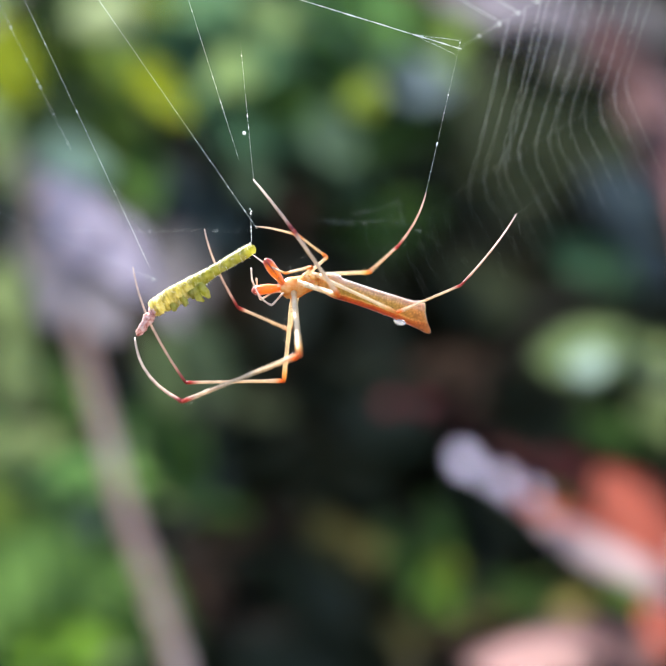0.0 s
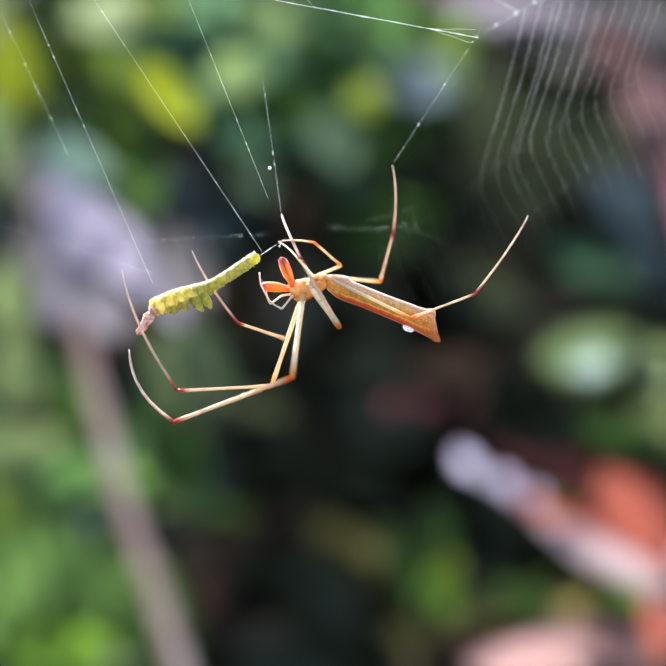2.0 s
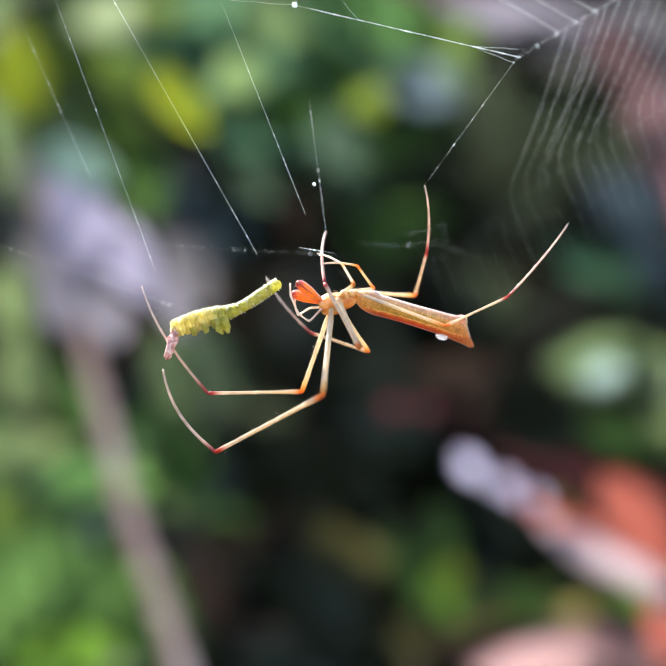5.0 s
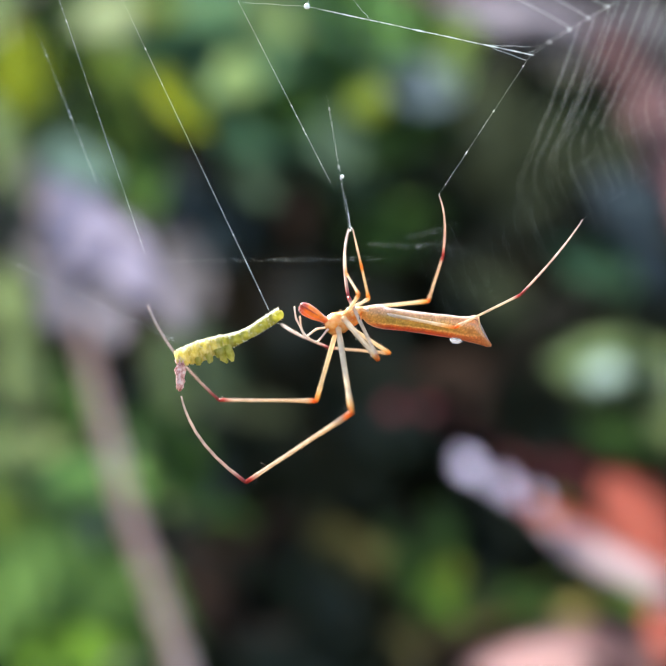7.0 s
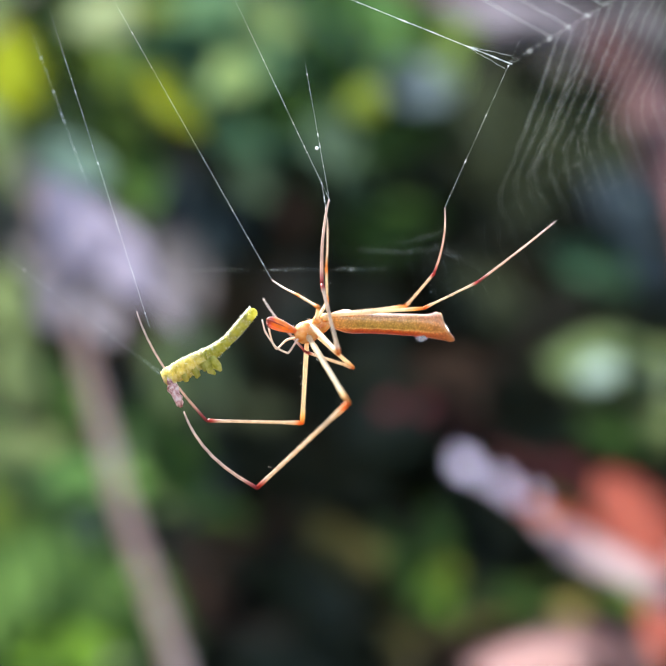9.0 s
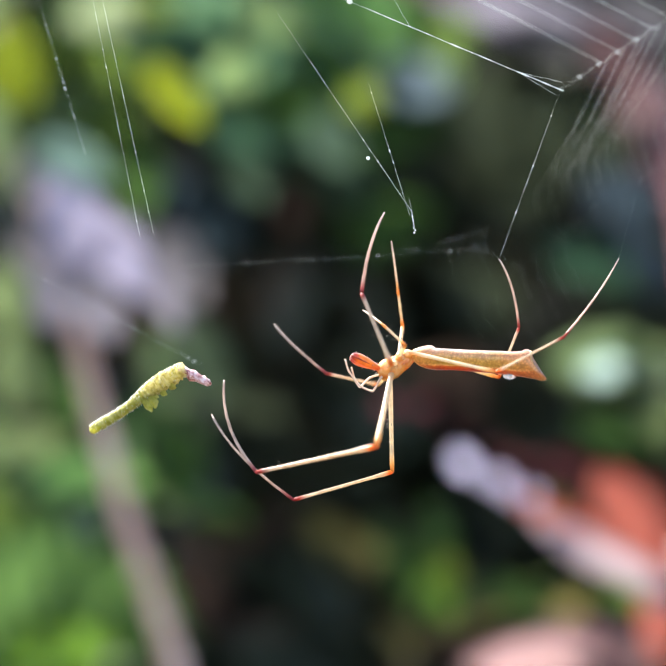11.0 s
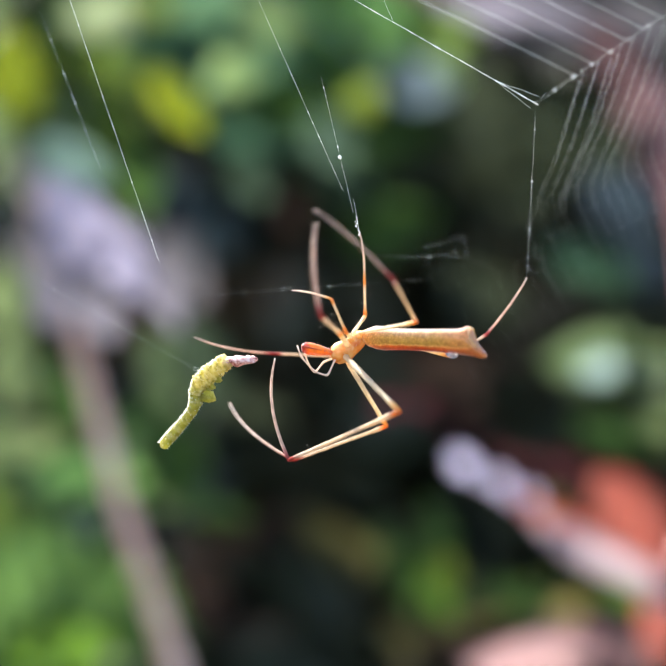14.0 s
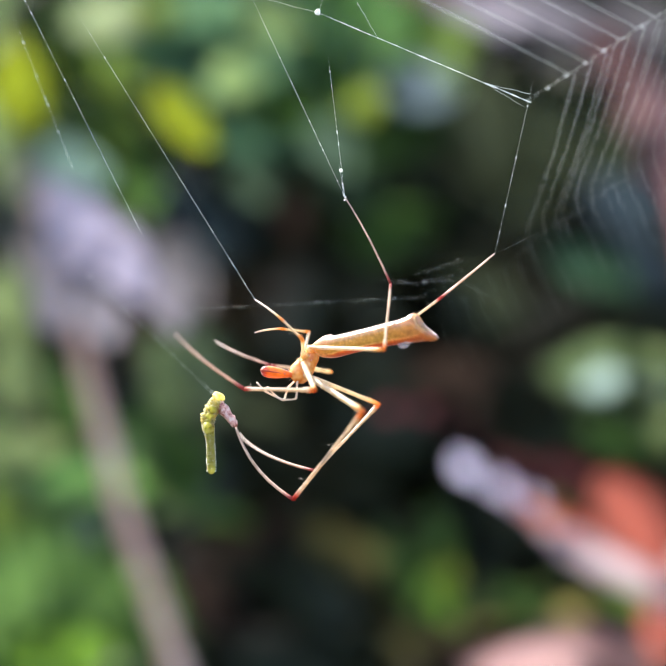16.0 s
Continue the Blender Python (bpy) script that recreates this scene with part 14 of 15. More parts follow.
    walk(part["cat_head"], [
        (0, mm(-1.438, 0, -0.863, 146.9, 0, -90)), (0.25, mm(-1.507, 0, -0.738, 150.5, 0, -90)), (0.5, mm(-1.548, 0, -0.664, 152.3, 0, -90)),
        (0.75, mm(-1.43, 0, -0.794, 150.8, 0, -90)), (0.8, mm(-1.405, 0, -0.82, 150.4, 0, -90)), (1, mm(-1.327, 0, -0.885, 148.3, 0, -90)),
        (1.25, mm(-1.382, 0, -0.72, 144.2, 0, -90)), (1.5, mm(-1.438, 0, -0.597, 141.2, 0, -90)), (1.75, mm(-1.479, 0, -0.575, 144.3, 0, -90)),
        (2, mm(-1.548, 0, -0.553, 147.3, 0, -90)), (2.25, mm(-1.659, 0, -0.664, 148, 0, -90)), (2.5, mm(-1.659, 0, -0.774, 150.3, 0, -90)),
        (2.75, mm(-1.535, 0, -0.686, 160.8, 0, -90)), (3, mm(-1.438, 0, -0.597, 167.6, 0, -90)), (3.25, mm(-1.5, 0, -0.675, 164.8, 0, -90)),
        (3.5, mm(-1.659, 0, -0.774, 159.7, 0, -90)), (3.75, mm(-1.735, 0, -0.81, 159, 0, -90)), (4, mm(-1.77, 0, -0.774, 161.1, 0, -90)),
        (4.25, mm(-1.773, 0, -0.693, 161.8, 0, -90)), (4.5, mm(-1.781, 0, -0.644, 162.4, 0, -90)), (5, mm(-1.809, 0, -0.61, 163.1, 0, -90)),
        (5.5, mm(-1.841, 0, -0.607, 163.7, 0, -90)), (6, mm(-1.869, 0, -0.572, 164.5, 0, -90)), (6.25, mm(-1.877, 0, -0.523, 164.9, 0, -90)),
        (6.5, mm(-1.88, 0, -0.442, 165.5, 0, -90)), (6.75, mm(-1.88, 0, -0.427, 172.1, 0, -90)), (7, mm(-1.88, 0, -0.664, 178.6, 0, -90)),
        (7.25, mm(-1.106, 0, -1.217, -158.2, 0, -90)), (7.5, mm(-0.442, 0, -1.548, -135, 0, -90)), (7.75, mm(-0.615, 0, -1.281, -138.7, 0, -90)),
        (8, mm(-0.995, 0, -0.885, -147.6, 0, -90)), (8.25, mm(-1.5, 0, -0.829, -150, 0, -90)), (8.5, mm(-1.77, 0, -0.774, -152.9, 0, -90)),
        (8.75, mm(-1.7, 0, -0.805, -154.4, 0, -90)), (9, mm(-1.659, 0, -0.885, -155, 0, -90)), (9.25, mm(-1.369, 0, -1.086, -153.4, 0, -90)),
        (9.5, mm(-0.768, 0, -1.344, -151.1, 0, -90)), (9.7, mm(-0.332, 0, -1.438, -150.3, 0, -90)), (10, mm(0.395, 0, -1.342, -147.8, 0, -90)),
        (10.2, mm(0.885, 0, -1.106, -143.1, 0, -90)), (10.5, mm(1.482, 0, -0.312, -131.3, 0, -90)), (10.7, mm(1.659, 0, 0.221, -122.7, 0, -90)),
        (11, mm(1.535, 0, 0.932, -115, 0, -90)), (11.25, mm(1.125, 0, 1.347, -107, 0, -90)), (11.3, mm(0.995, 0, 1.371, -104.2, 0, -90)),
        (11.5, mm(0.332, 0, 0.774, -103.7, 0, -90)), (11.75, mm(0.664, 0, 1.056, -102.6, 0, -90)), (12, mm(0.995, 0, 1.217, -101.5, 0, -90)),
        (12.25, mm(1.051, 0, 1.341, -103.6, 0, -90)), (12.5, mm(1.106, 0, 1.327, -105.5, 0, -90)), (12.75, mm(1.331, 0, 1.04, -98.7, 0, -90)),
        (12.8, mm(1.349, 0, 1.018, -98.1, 0, -90)), (13, mm(0.885, 0, 0.995, -102.5, 0, -90)), (13.25, mm(0.995, 0, 1.044, -99.1, 0, -90)),
        (13.5, mm(1.106, 0, 1.106, -93.2, 0, -90)), (13.75, mm(1.248, 0, 1.084, -87.5, 0, -90)), (14, mm(1.327, 0, 1.106, -84, 0, -90)),
        (14.2, mm(1.163, 0, 1.236, -86.7, 0, -90)), (14.25, mm(1.118, 0, 1.273, -87.5, 0, -90)), (14.5, mm(0.885, 0, 1.438, -88.1, 0, -90)),
        (14.75, mm(0.748, 0, 1.391, -79, 0, -90)), (15, mm(0.664, 0, 1.327, -76, 0, -90)), (15.25, mm(0.532, 0, 1.272, -76.9, 0, -90)),
        (15.5, mm(0.442, 0, 1.217, -85.6, 0, -90)), (15.75, mm(0.442, 0, 1.134, -113.7, 0, -90)), (16, mm(0.442, 0, 0.995, -142.2, 0, -90)),
    ])
    walk(part["guy_thread_a"], [
        (0, mm(-9.793, 1, 3.588, 25.1, 0, -90)), (0.5, mm(-9.86, 1, 2.459, 22, 0, -90)), (1, mm(-9.59, 1, 2.55, 23.3, 0, -90)),
        (1.5, mm(-10.018, 1, 3.114, 24, 0, -90)), (2, mm(-9.703, 1, 2.775, 23.6, 0, -90)), (2.5, mm(-9.341, 1, 3.024, 22.9, 0, -90)),
        (3, mm(-9.251, 1, 2.572, 23, 0, -90)), (3.5, mm(-9.296, 1, 2.978, 22.9, 0, -90)), (4, mm(-8.732, 1, 2.076, 21.4, 0, -90)),
        (4.5, mm(-9.048, 1, 2.549, 21, 0, -90)), (5, mm(-9.713, 1, 3.658, 20.3, 0, -90)), (5.5, mm(-10.486, 1, 4.977, 19.2, 0, -90)),
        (6, mm(-11.128, 1, 6.081, 18.1, 0, -90)), (6.5, mm(-11.395, 1, 6.544, 17.4, 0, -90)), (7, mm(-10.199, 1, 4.49, 18.7, 0, -90)),
        (7.5, mm(-10.481, 1, 5.066, 19.9, 0, -90)), (8, mm(-10.944, 1, 5.551, 21.3, 0, -90)), (8.5, mm(-9.883, 1, 1.106, 17.6, 0, -90)),
        (9, mm(-9.77, 1, 0.609, 17.5, 0, -90)), (9.5, mm(-9.821, 1, 1.138, 17, 0, -90)), (10, mm(-9.94, 1, 2.458, 15.5, 0, -90)),
        (10.5, mm(-10.079, 1, 4.041, 13.4, 0, -90)), (11, mm(-10.189, 1, 5.36, 11.2, 0, -90)), (11.5, mm(-10.221, 1, 5.889, 10.2, 0, -90)),
        (12, mm(-10.086, 1, 5.844, 12.3, 0, -90)), (12.5, mm(-10.312, 1, 6.273, 13.4, 0, -90)), (13, mm(-9.116, 1, 4.377, 15.3, 0, -90)),
        (13.5, mm(-10.447, 1, 6.498, 12.4, 0, -90)), (14, mm(-9.206, 1, 4.152, 18.8, 0, -90)), (14.5, mm(-11.192, 1, 6.995, 16.3, 0, -90)),
        (15, mm(-10.96, 1, 6.88, 20.6, 0, -90)), (15.5, mm(-10.591, 1, 6.351, 23.6, 0, -90)), (16, mm(-10.221, 1, 5.709, 26.6, 0, -90)),
    ])
    walk(part["guy_thread_b"], [
        (0, mm(-4.057, 0.198, 5.55, 34.7, 0, -90)), (0.5, mm(-4.711, 0.3, 4.599, 32.3, 0, -90)), (1, mm(-4.242, 0.3, 4.978, 33.5, 0, -90)),
        (1.5, mm(-4.108, 0.3, 4.867, 33.8, 0, -90)), (2, mm(-3.862, 0.3, 4.398, 33.7, 0, -90)), (2.5, mm(-3.326, 0.3, 4.822, 33.9, 0, -90)),
        (3, mm(-3.237, 0.3, 4.42, 34.4, 0, -90)), (3.5, mm(-3.505, 0.3, 4.063, 31.7, 0, -90)), (4, mm(-3.775, 3.169, 4.172, 31.4, 0, -90)),
        (4.5, mm(-3.691, 0.3, 4.135, 31.3, 0, -90)), (5, mm(-4.26, 0.3, 4.446, 29.5, 0, -90)), (5.5, mm(-4.92, 0.3, 4.813, 27.2, 0, -90)),
        (6, mm(-5.466, 0.3, 5.118, 25, 0, -90)), (6.5, mm(-5.693, 0.3, 5.246, 24.1, 0, -90)), (7, mm(-3.617, 0.3, 1.54, 25.3, 0, -90)),
        (7.5, mm(-5.515, 0.21, 4.296, 22.4, 0, -90)), (8, mm(-5.075, -0.178, 2.216, 22.5, 0, -90)), (8.5, mm(-4.934, 0.3, 3.326, 24.9, 0, -90)),
        (9, mm(-3.223, 0.92, 2.975, 29.5, 0, -90)), (9.5, mm(-3.911, 0.3, 3.215, 27.9, 0, -90)), (10, mm(-5.624, 0.3, 3.911, 23.8, 0, -90)),
        (10.5, mm(-7.664, 0.3, 4.751, 17.9, 0, -90)), (11, mm(-9.368, 0.3, 5.447, 12.3, 0, -90)), (11.5, mm(-10.068, 0.3, 5.715, 10.3, 0, -90)),
        (12, mm(-9.935, 0.3, 5.67, 12.4, 0, -90)), (12.5, mm(-10.158, 0.3, 6.095, 13.5, 0, -90)), (13, mm(-8.975, 0.3, 4.219, 15.3, 0, -90)),
        (13.5, mm(-10.292, 0.3, 6.318, 12.6, 0, -90)), (14, mm(-9.064, 0.3, 3.996, 18.8, 0, -90)), (14.5, mm(-10.85, 0.3, 6.697, 17, 0, -90)),
        (15, mm(-7.702, 0.3, 3.929, 23.1, 0, -90)), (15.5, mm(-4.835, 2.032, 1.306, 28.6, 0, -90)), (16, mm(-4.103, 0.578, 2.04, 31.8, 0, -90)),
    ])
    walk(part["guy_thread_c"], [
        (0, mm(-5.001, 0.3, 9.242, 17.5, 0, -90)), (0.5, mm(-4.554, 0.3, 7.948, 18.8, 0, -90)), (1, mm(-3.951, 0.3, 7.836, 19.8, 0, -90)),
        (1.5, mm(-3.885, 0.3, 7.769, 21.1, 0, -90)), (2, mm(-3.505, 0.3, 7.166, 21.8, 0, -90)), (2.5, mm(-2.356, 1.271, 6.888, 23.9, 0, -90)),
        (3, mm(-2.413, 2.232, 6.459, 23.2, 0, -90)), (3.5, mm(-2.004, 2.378, 6.035, 22.8, 0, -90)), (4, mm(-1.898, 0.3, 5.782, 20.7, 0, -90)),
        (4.5, mm(-1.744, 0.3, 6.009, 21.3, 0, -90)), (5, mm(-1.706, 0.3, 6.543, 21.6, 0, -90)), (5.5, mm(-1.673, 0.3, 7.199, 21.9, 0, -90)),
        (6, mm(-1.535, 0.3, 7.795, 22.6, 0, -90)), (6.5, mm(-1.183, 0.3, 8.149, 23.8, 0, -90)), (7, mm(-0.38, 0.3, 8.238, 26.9, 0, -90)),
        (7.5, mm(0.292, 0.628, 6.619, 27, 0, -90)), (8, mm(-0.982, 0.3, 7.59, 24, 0, -90)), (8.5, mm(0, 0.572, 6.927, 27.4, 0, -90)),
        (9, mm(-0.177, -0.378, 7.114, 25.3, 0, -90)), (9.5, mm(0.357, -0.632, 6.965, 25.8, 0, -90)), (10, mm(1.355, -0.878, 6.752, 27.5, 0, -90)),
        (10.5, mm(2.781, -1.06, 6.509, 30.8, 0, -90)), (11, mm(4.145, 0.3, 6.588, 34.1, 0, -90)), (11.5, mm(4.53, -0.996, 6.149, 34.5, 0, -90)),
        (12, mm(2.321, -0.342, 7.494, 31.2, 0, -90)), (12.5, mm(3.041, -0.546, 7.668, 31.2, 0, -90)), (13, mm(2.699, 0.255, 8.009, 31, 0, -90)),
        (13.5, mm(1.293, 1.353, 7.554, 25.8, 0, -90)), (14, mm(0.603, 0.3, 7.68, 23.9, 0, -90)), (14.5, mm(0.537, 0.476, 7.163, 26.6, 0, -90)),
        (15, mm(0.219, -1.046, 7.609, 26.1, 0, -90)), (15.5, mm(0.354, -0.238, 7.351, 24.5, 0, -90)), (16, mm(0.642, -0.288, 7.367, 25, 0, -90)),
    ])
    walk(part["signal_thread"], [
        (0, mm(-4.194, 0.599, 8.051, 5.5, 0, -90)), (0.5, mm(-4.012, 1.301, 7.208, 6.5, 0, -90)), (1, mm(-3.303, 0.73, 7.168, 7.3, 0, -90)),
        (1.5, mm(-3.245, 0.912, 7.098, 8.6, 0, -90)), (2, mm(-2.856, 2.362, 6.402, 7.9, 0, -90)), (2.5, mm(-2.356, 1.271, 6.888, 7.7, 0, -90)),
        (3, mm(-2.413, 2.232, 6.459, 7.9, 0, -90)), (3.5, mm(-2.004, 2.378, 6.035, 8.3, 0, -90)), (4, mm(-1.229, 2.806, 5.262, 7.9, 0, -90)),
        (4.5, mm(-0.757, 2.802, 5.411, 7.7, 0, -90)), (5, mm(-0.601, 2.792, 5.744, 7.4, 0, -90)), (5.5, mm(-0.563, 2.833, 6.142, 7.1, 0, -90)),
        (6, mm(-0.445, 2.965, 6.484, 7.4, 0, -90)), (6.5, mm(-0.047, 3.175, 6.643, 8.5, 0, -90)), (7, mm(0.691, 2.358, 5.849, 9.4, 0, -90)),
        (7.5, mm(0.292, 0.628, 6.619, 11.1, 0, -90)), (8, mm(-0.136, 1.439, 6.178, 9.7, 0, -90)), (8.5, mm(0, 0.572, 6.927, 9.8, 0, -90)),
        (9, mm(-0.177, -0.378, 7.114, 10, 0, -90)), (9.5, mm(0.357, -0.632, 6.965, 11.3, 0, -90)), (10, mm(1.355, -0.878, 6.752, 12.2, 0, -90)),
        (10.5, mm(2.781, -1.06, 6.509, 15.1, 0, -90)), (11, mm(4.096, 0.3, 6.377, 17.3, 0, -90)), (11.5, mm(4.53, -0.996, 6.149, 18.2, 0, -90)),
        (12, mm(2.321, -0.342, 7.494, 18.1, 0, -90)), (12.5, mm(3.041, -0.546, 7.668, 15.5, 0, -90)), (13, mm(2.699, 0.255, 8.009, 15.9, 0, -90)),
        (13.5, mm(1.293, 1.353, 7.554, 13.7, 0, -90)), (14, mm(1.161, 0.3, 6.563, 13.3, 0, -90)), (14.5, mm(0.537, 0.476, 7.163, 8.7, 0, -90)),
        (15, mm(0.219, -1.046, 7.609, 6.6, 0, -90)), (15.5, mm(0.354, -0.238, 7.351, 7, 0, -90)), (16, mm(0.642, -0.288, 7.367, 6.8, 0, -90)),
    ])
    walk(part["bridge_thread"], [
        (0, mm(6.659, 0.8, 15.05, 73, 0, -90)), (0.5, mm(6.687, 0.8, 15.464, 75.4, 0, -90)), (1, mm(6.929, 0.8, 15.837, 77.9, 0, -90)),
        (1.5, mm(7.221, 0.8, 16.152, 80.8, 0, -90)), (2, mm(7.491, 0.8, 15.679, 79.5, 0, -90)), (2.5, mm(7.716, 0.8, 15.428, 80.2, 0, -90)),
        (3, mm(7.963, 0.8, 15.207, 80.7, 0, -90)), (3.5, mm(8.391, 0.8, 14.78, 79.4, 0, -90)), (4, mm(9.088, 0.8, 14.6, 77.1, 0, -90)),
        (4.5, mm(9.438, 0.8, 14.676, 76.9, 0, -90)), (5, mm(9.579, 0.8, 14.839, 76.9, 0, -90)), (5.5, mm(9.625, 0.8, 15.029, 77.1, 0, -90)),
        (6, mm(9.693, 0.8, 15.186, 77.4, 0, -90)), (6.5, mm(9.898, 0.8, 15.252, 77.7, 0, -90)), (7, mm(10.303, 0.8, 14.937, 77.8, 0, -90)),
        (7.5, mm(9.921, 0.8, 15.207, 77, 0, -90)), (8, mm(9.808, 0.8, 14.105, 73.3, 0, -90)), (8.5, mm(9.516, 0.8, 14.33, 69.3, 0, -90)),
        (9, mm(9.381, 0.8, 14.442, 68.1, 0, -90)), (9.5, mm(9.705, 0.8, 14.244, 67.9, 0, -90)), (10, mm(10.478, 0.8, 13.83, 67.7, 0, -90)),
        (10.5, mm(11.405, 0.8, 13.344, 67.5, 0, -90)), (11, mm(12.188, 0.8, 12.93, 67.3, 0, -90)), (11.5, mm(12.53, 0.8, 12.733, 67.3, 0, -90)),
        (12, mm(10.708, 0.8, 13.25, 63.7, 0, -90)), (12.5, mm(11.698, 0.8, 13.227, 62.3, 0, -90)), (13, mm(11.608, 0.8, 13.655, 62.7, 0, -90)),
        (13.5, mm(10.46, 0.8, 12.89, 61.7, 0, -90)), (14, mm(10.888, 0.8, 12.238, 60.3, 0, -90)), (14.5, mm(10.325, 0.8, 11.36, 62.3, 0, -90)),
        (15, mm(10.056, 0.8, 11.788, 63.1, 0, -90)), (15.5, mm(10.168, 0.8, 12.305, 64.9, 0, -90)), (16, mm(10.393, 0.8, 12.553, 67.1, 0, -90)),
    ])
    walk(part["frame_thread"], [
        (0, mm(4.869, 0.025, 7.314, -12.8, 0, -90)), (0.5, mm(4.43, 1.113, 7.934, -16.8, 0, -90)), (1, mm(0.381, 2.726, 10.285, -48.3, 0, -90)),
        (1.5, mm(2.094, 3.578, 10.753, -41.8, 0, -90)), (2, mm(3.155, 2.778, 9.181, -33.2, 0, -90)), (2.5, mm(3.449, 2.271, 9.165, -33.9, 0, -90)),
        (3, mm(3.116, 1.043, 8.422, -35.5, 0, -90)), (3.5, mm(3.877, 1.705, 8.141, -34.1, 0, -90)), (4, mm(4.556, 1.626, 7.836, -33.8, 0, -90)),
        (4.5, mm(4.659, 1.285, 7.894, -35.1, 0, -90)), (5, mm(4.653, 0.988, 8.072, -36, 0, -90)), (5.5, mm(4.62, 0.745, 8.292, -36.6, 0, -90)),
        (6, mm(4.644, 0.538, 8.473, -37, 0, -90)), (6.5, mm(4.802, 0.336, 8.533, -37.2, 0, -90)), (7, mm(5.349, -0.076, 7.414, -33.3, 0, -90)),
        (7.5, mm(5.549, -0.337, 7.362, -29, 0, -90)), (8, mm(5.998, -0.968, 6.239, -25.3, 0, -90)), (8.5, mm(6.35, -1.394, 6.219, -20.5, 0, -90)),
        (9, mm(5.811, -0.614, 6.648, -24.2, 0, -90)), (9.5, mm(6.329, -0.591, 6.317, -22.6, 0, -90)), (10, mm(7.359, -0.077, 5.777, -20.7, 0, -90)),
        (10.5, mm(8.98, 1.537, 5.17, -17, 0, -90)), (11, mm(8.881, 0.621, 3.964, -20.1, 0, -90)), (11.5, mm(10.588, -0.274, 3.49, -10.9, 0, -90)),
        (12, mm(8.155, 2.391, 4.628, -17.5, 0, -90)), (12.5, mm(9.925, 1.606, 4.384, -12, 0, -90)), (13, mm(10.604, 0.851, 5.043, -6.7, 0, -90)),
        (13.5, mm(9.634, 0.991, 4.016, -5.5, 0, -90)), (14, mm(10.633, 2.232, 3.054, -3, 0, -90)), (14.5, mm(9.808, 0.801, 2.992, -3.5, 0, -90)),
        (15, mm(9.282, 1.084, 3.478, -5.6, 0, -90)), (15.5, mm(8.92, 1.555, 4.177, -9.4, 0, -90)), (16, mm(8.616, 0.949, 4.488, -12.5, 0, -90)),
    ])
    walk(part["radial_thread"], [
        (0, mm(9.779, 1.21, 6.315, -53.3, -2, -87.3)), (0.5, mm(9.485, 0.591, 6.032, -53, -4.3, -84.3)), (1, mm(9.731, 1.816, 6.647, -56, 1.2, -91.7)),
        (1.5, mm(10.108, 2.348, 6.7, -55.2, 3, -94.3)), (2, mm(10.474, 2.187, 6.34, -52.4, 2.8, -93.6)), (2.5, mm(10.761, 1.686, 7.09, -58.1, 0.8, -91.4)),
        (3, mm(10.687, 2.518, 6.925, -61.9, 5, -99.3)), (3.5, mm(11.174, 1.978, 6.274, -56.1, 3.2, -94.8)), (4, mm(11.844, 1.241, 5.707, -46.6, -2.3, -87.6)),
        (4.5, mm(12.262, 1.57, 5.846, -46.8, 0.7, -90.7)), (5, mm(12.425, 1.714, 6.103, -51, 2, -92.5)), (5.5, mm(12.43, 1.52, 6.371, -56.8, 0.2, -90.2)),
        (6, mm(12.466, 1.321, 6.59, -61.5, -1.3, -87.6)), (6.5, mm(12.651, 1.08, 6.664, -63.5, -2.9, -84.2)), (7, mm(13.051, 0.82, 6.233, -58.1, -5.7, -80.9)),
        (7.5, mm(12.194, 0.288, 6.548, -70, -6, -74)), (8, mm(11.849, -0.21, 5.896, -64, -11.7, -67.4)), (8.5, mm(12.056, 1.038, 6.118, -59.2, -5.4, -81)),
        (9, mm(11.919, 1.407, 6.13, -60.2, -1.2, -87.9)), (9.5, mm(12.499, 1.264, 5.83, -50.4, -4.3, -84.8)), (10, mm(13.517, 0.675, 5.287, -33.5, -18.5, -78.2)),
        (10.5, mm(14.98, -0.003, 4.63, -11.1, -31.4, -84.2)), (11, mm(14.928, -0.556, 3.925, -26.5, -28.9, -76.4)), (11.5, mm(16.664, -1.034, 3.63, -7.5, -37, -85.5)),
        (12, mm(14.029, -0.379, 4.794, -62, -12.1, -68.5)), (12.5, mm(14.993, -1.718, 4.998, -65.5, -21.8, -50.7)), (13, mm(14.317, -1.356, 5.527, -76.9, -11.8, -48.7)),
        (13.5, mm(13.078, -0.925, 5.389, -83.8, -4.8, -52.6)), (14, mm(10.633, 2.232, 3.054, -62.2, 4, -97.5)), (14.5, mm(9.808, 0.801, 2.992, -63.2, -3.7, -82.8)),
        (15, mm(9.282, 1.084, 3.478, -64.9, -2, -85.8)), (15.5, mm(8.92, 1.555, 4.177, -66, 0.2, -90.5)), (16, mm(8.616, 0.949, 4.488, -64.3, -2.5, -84.9)),
    ])
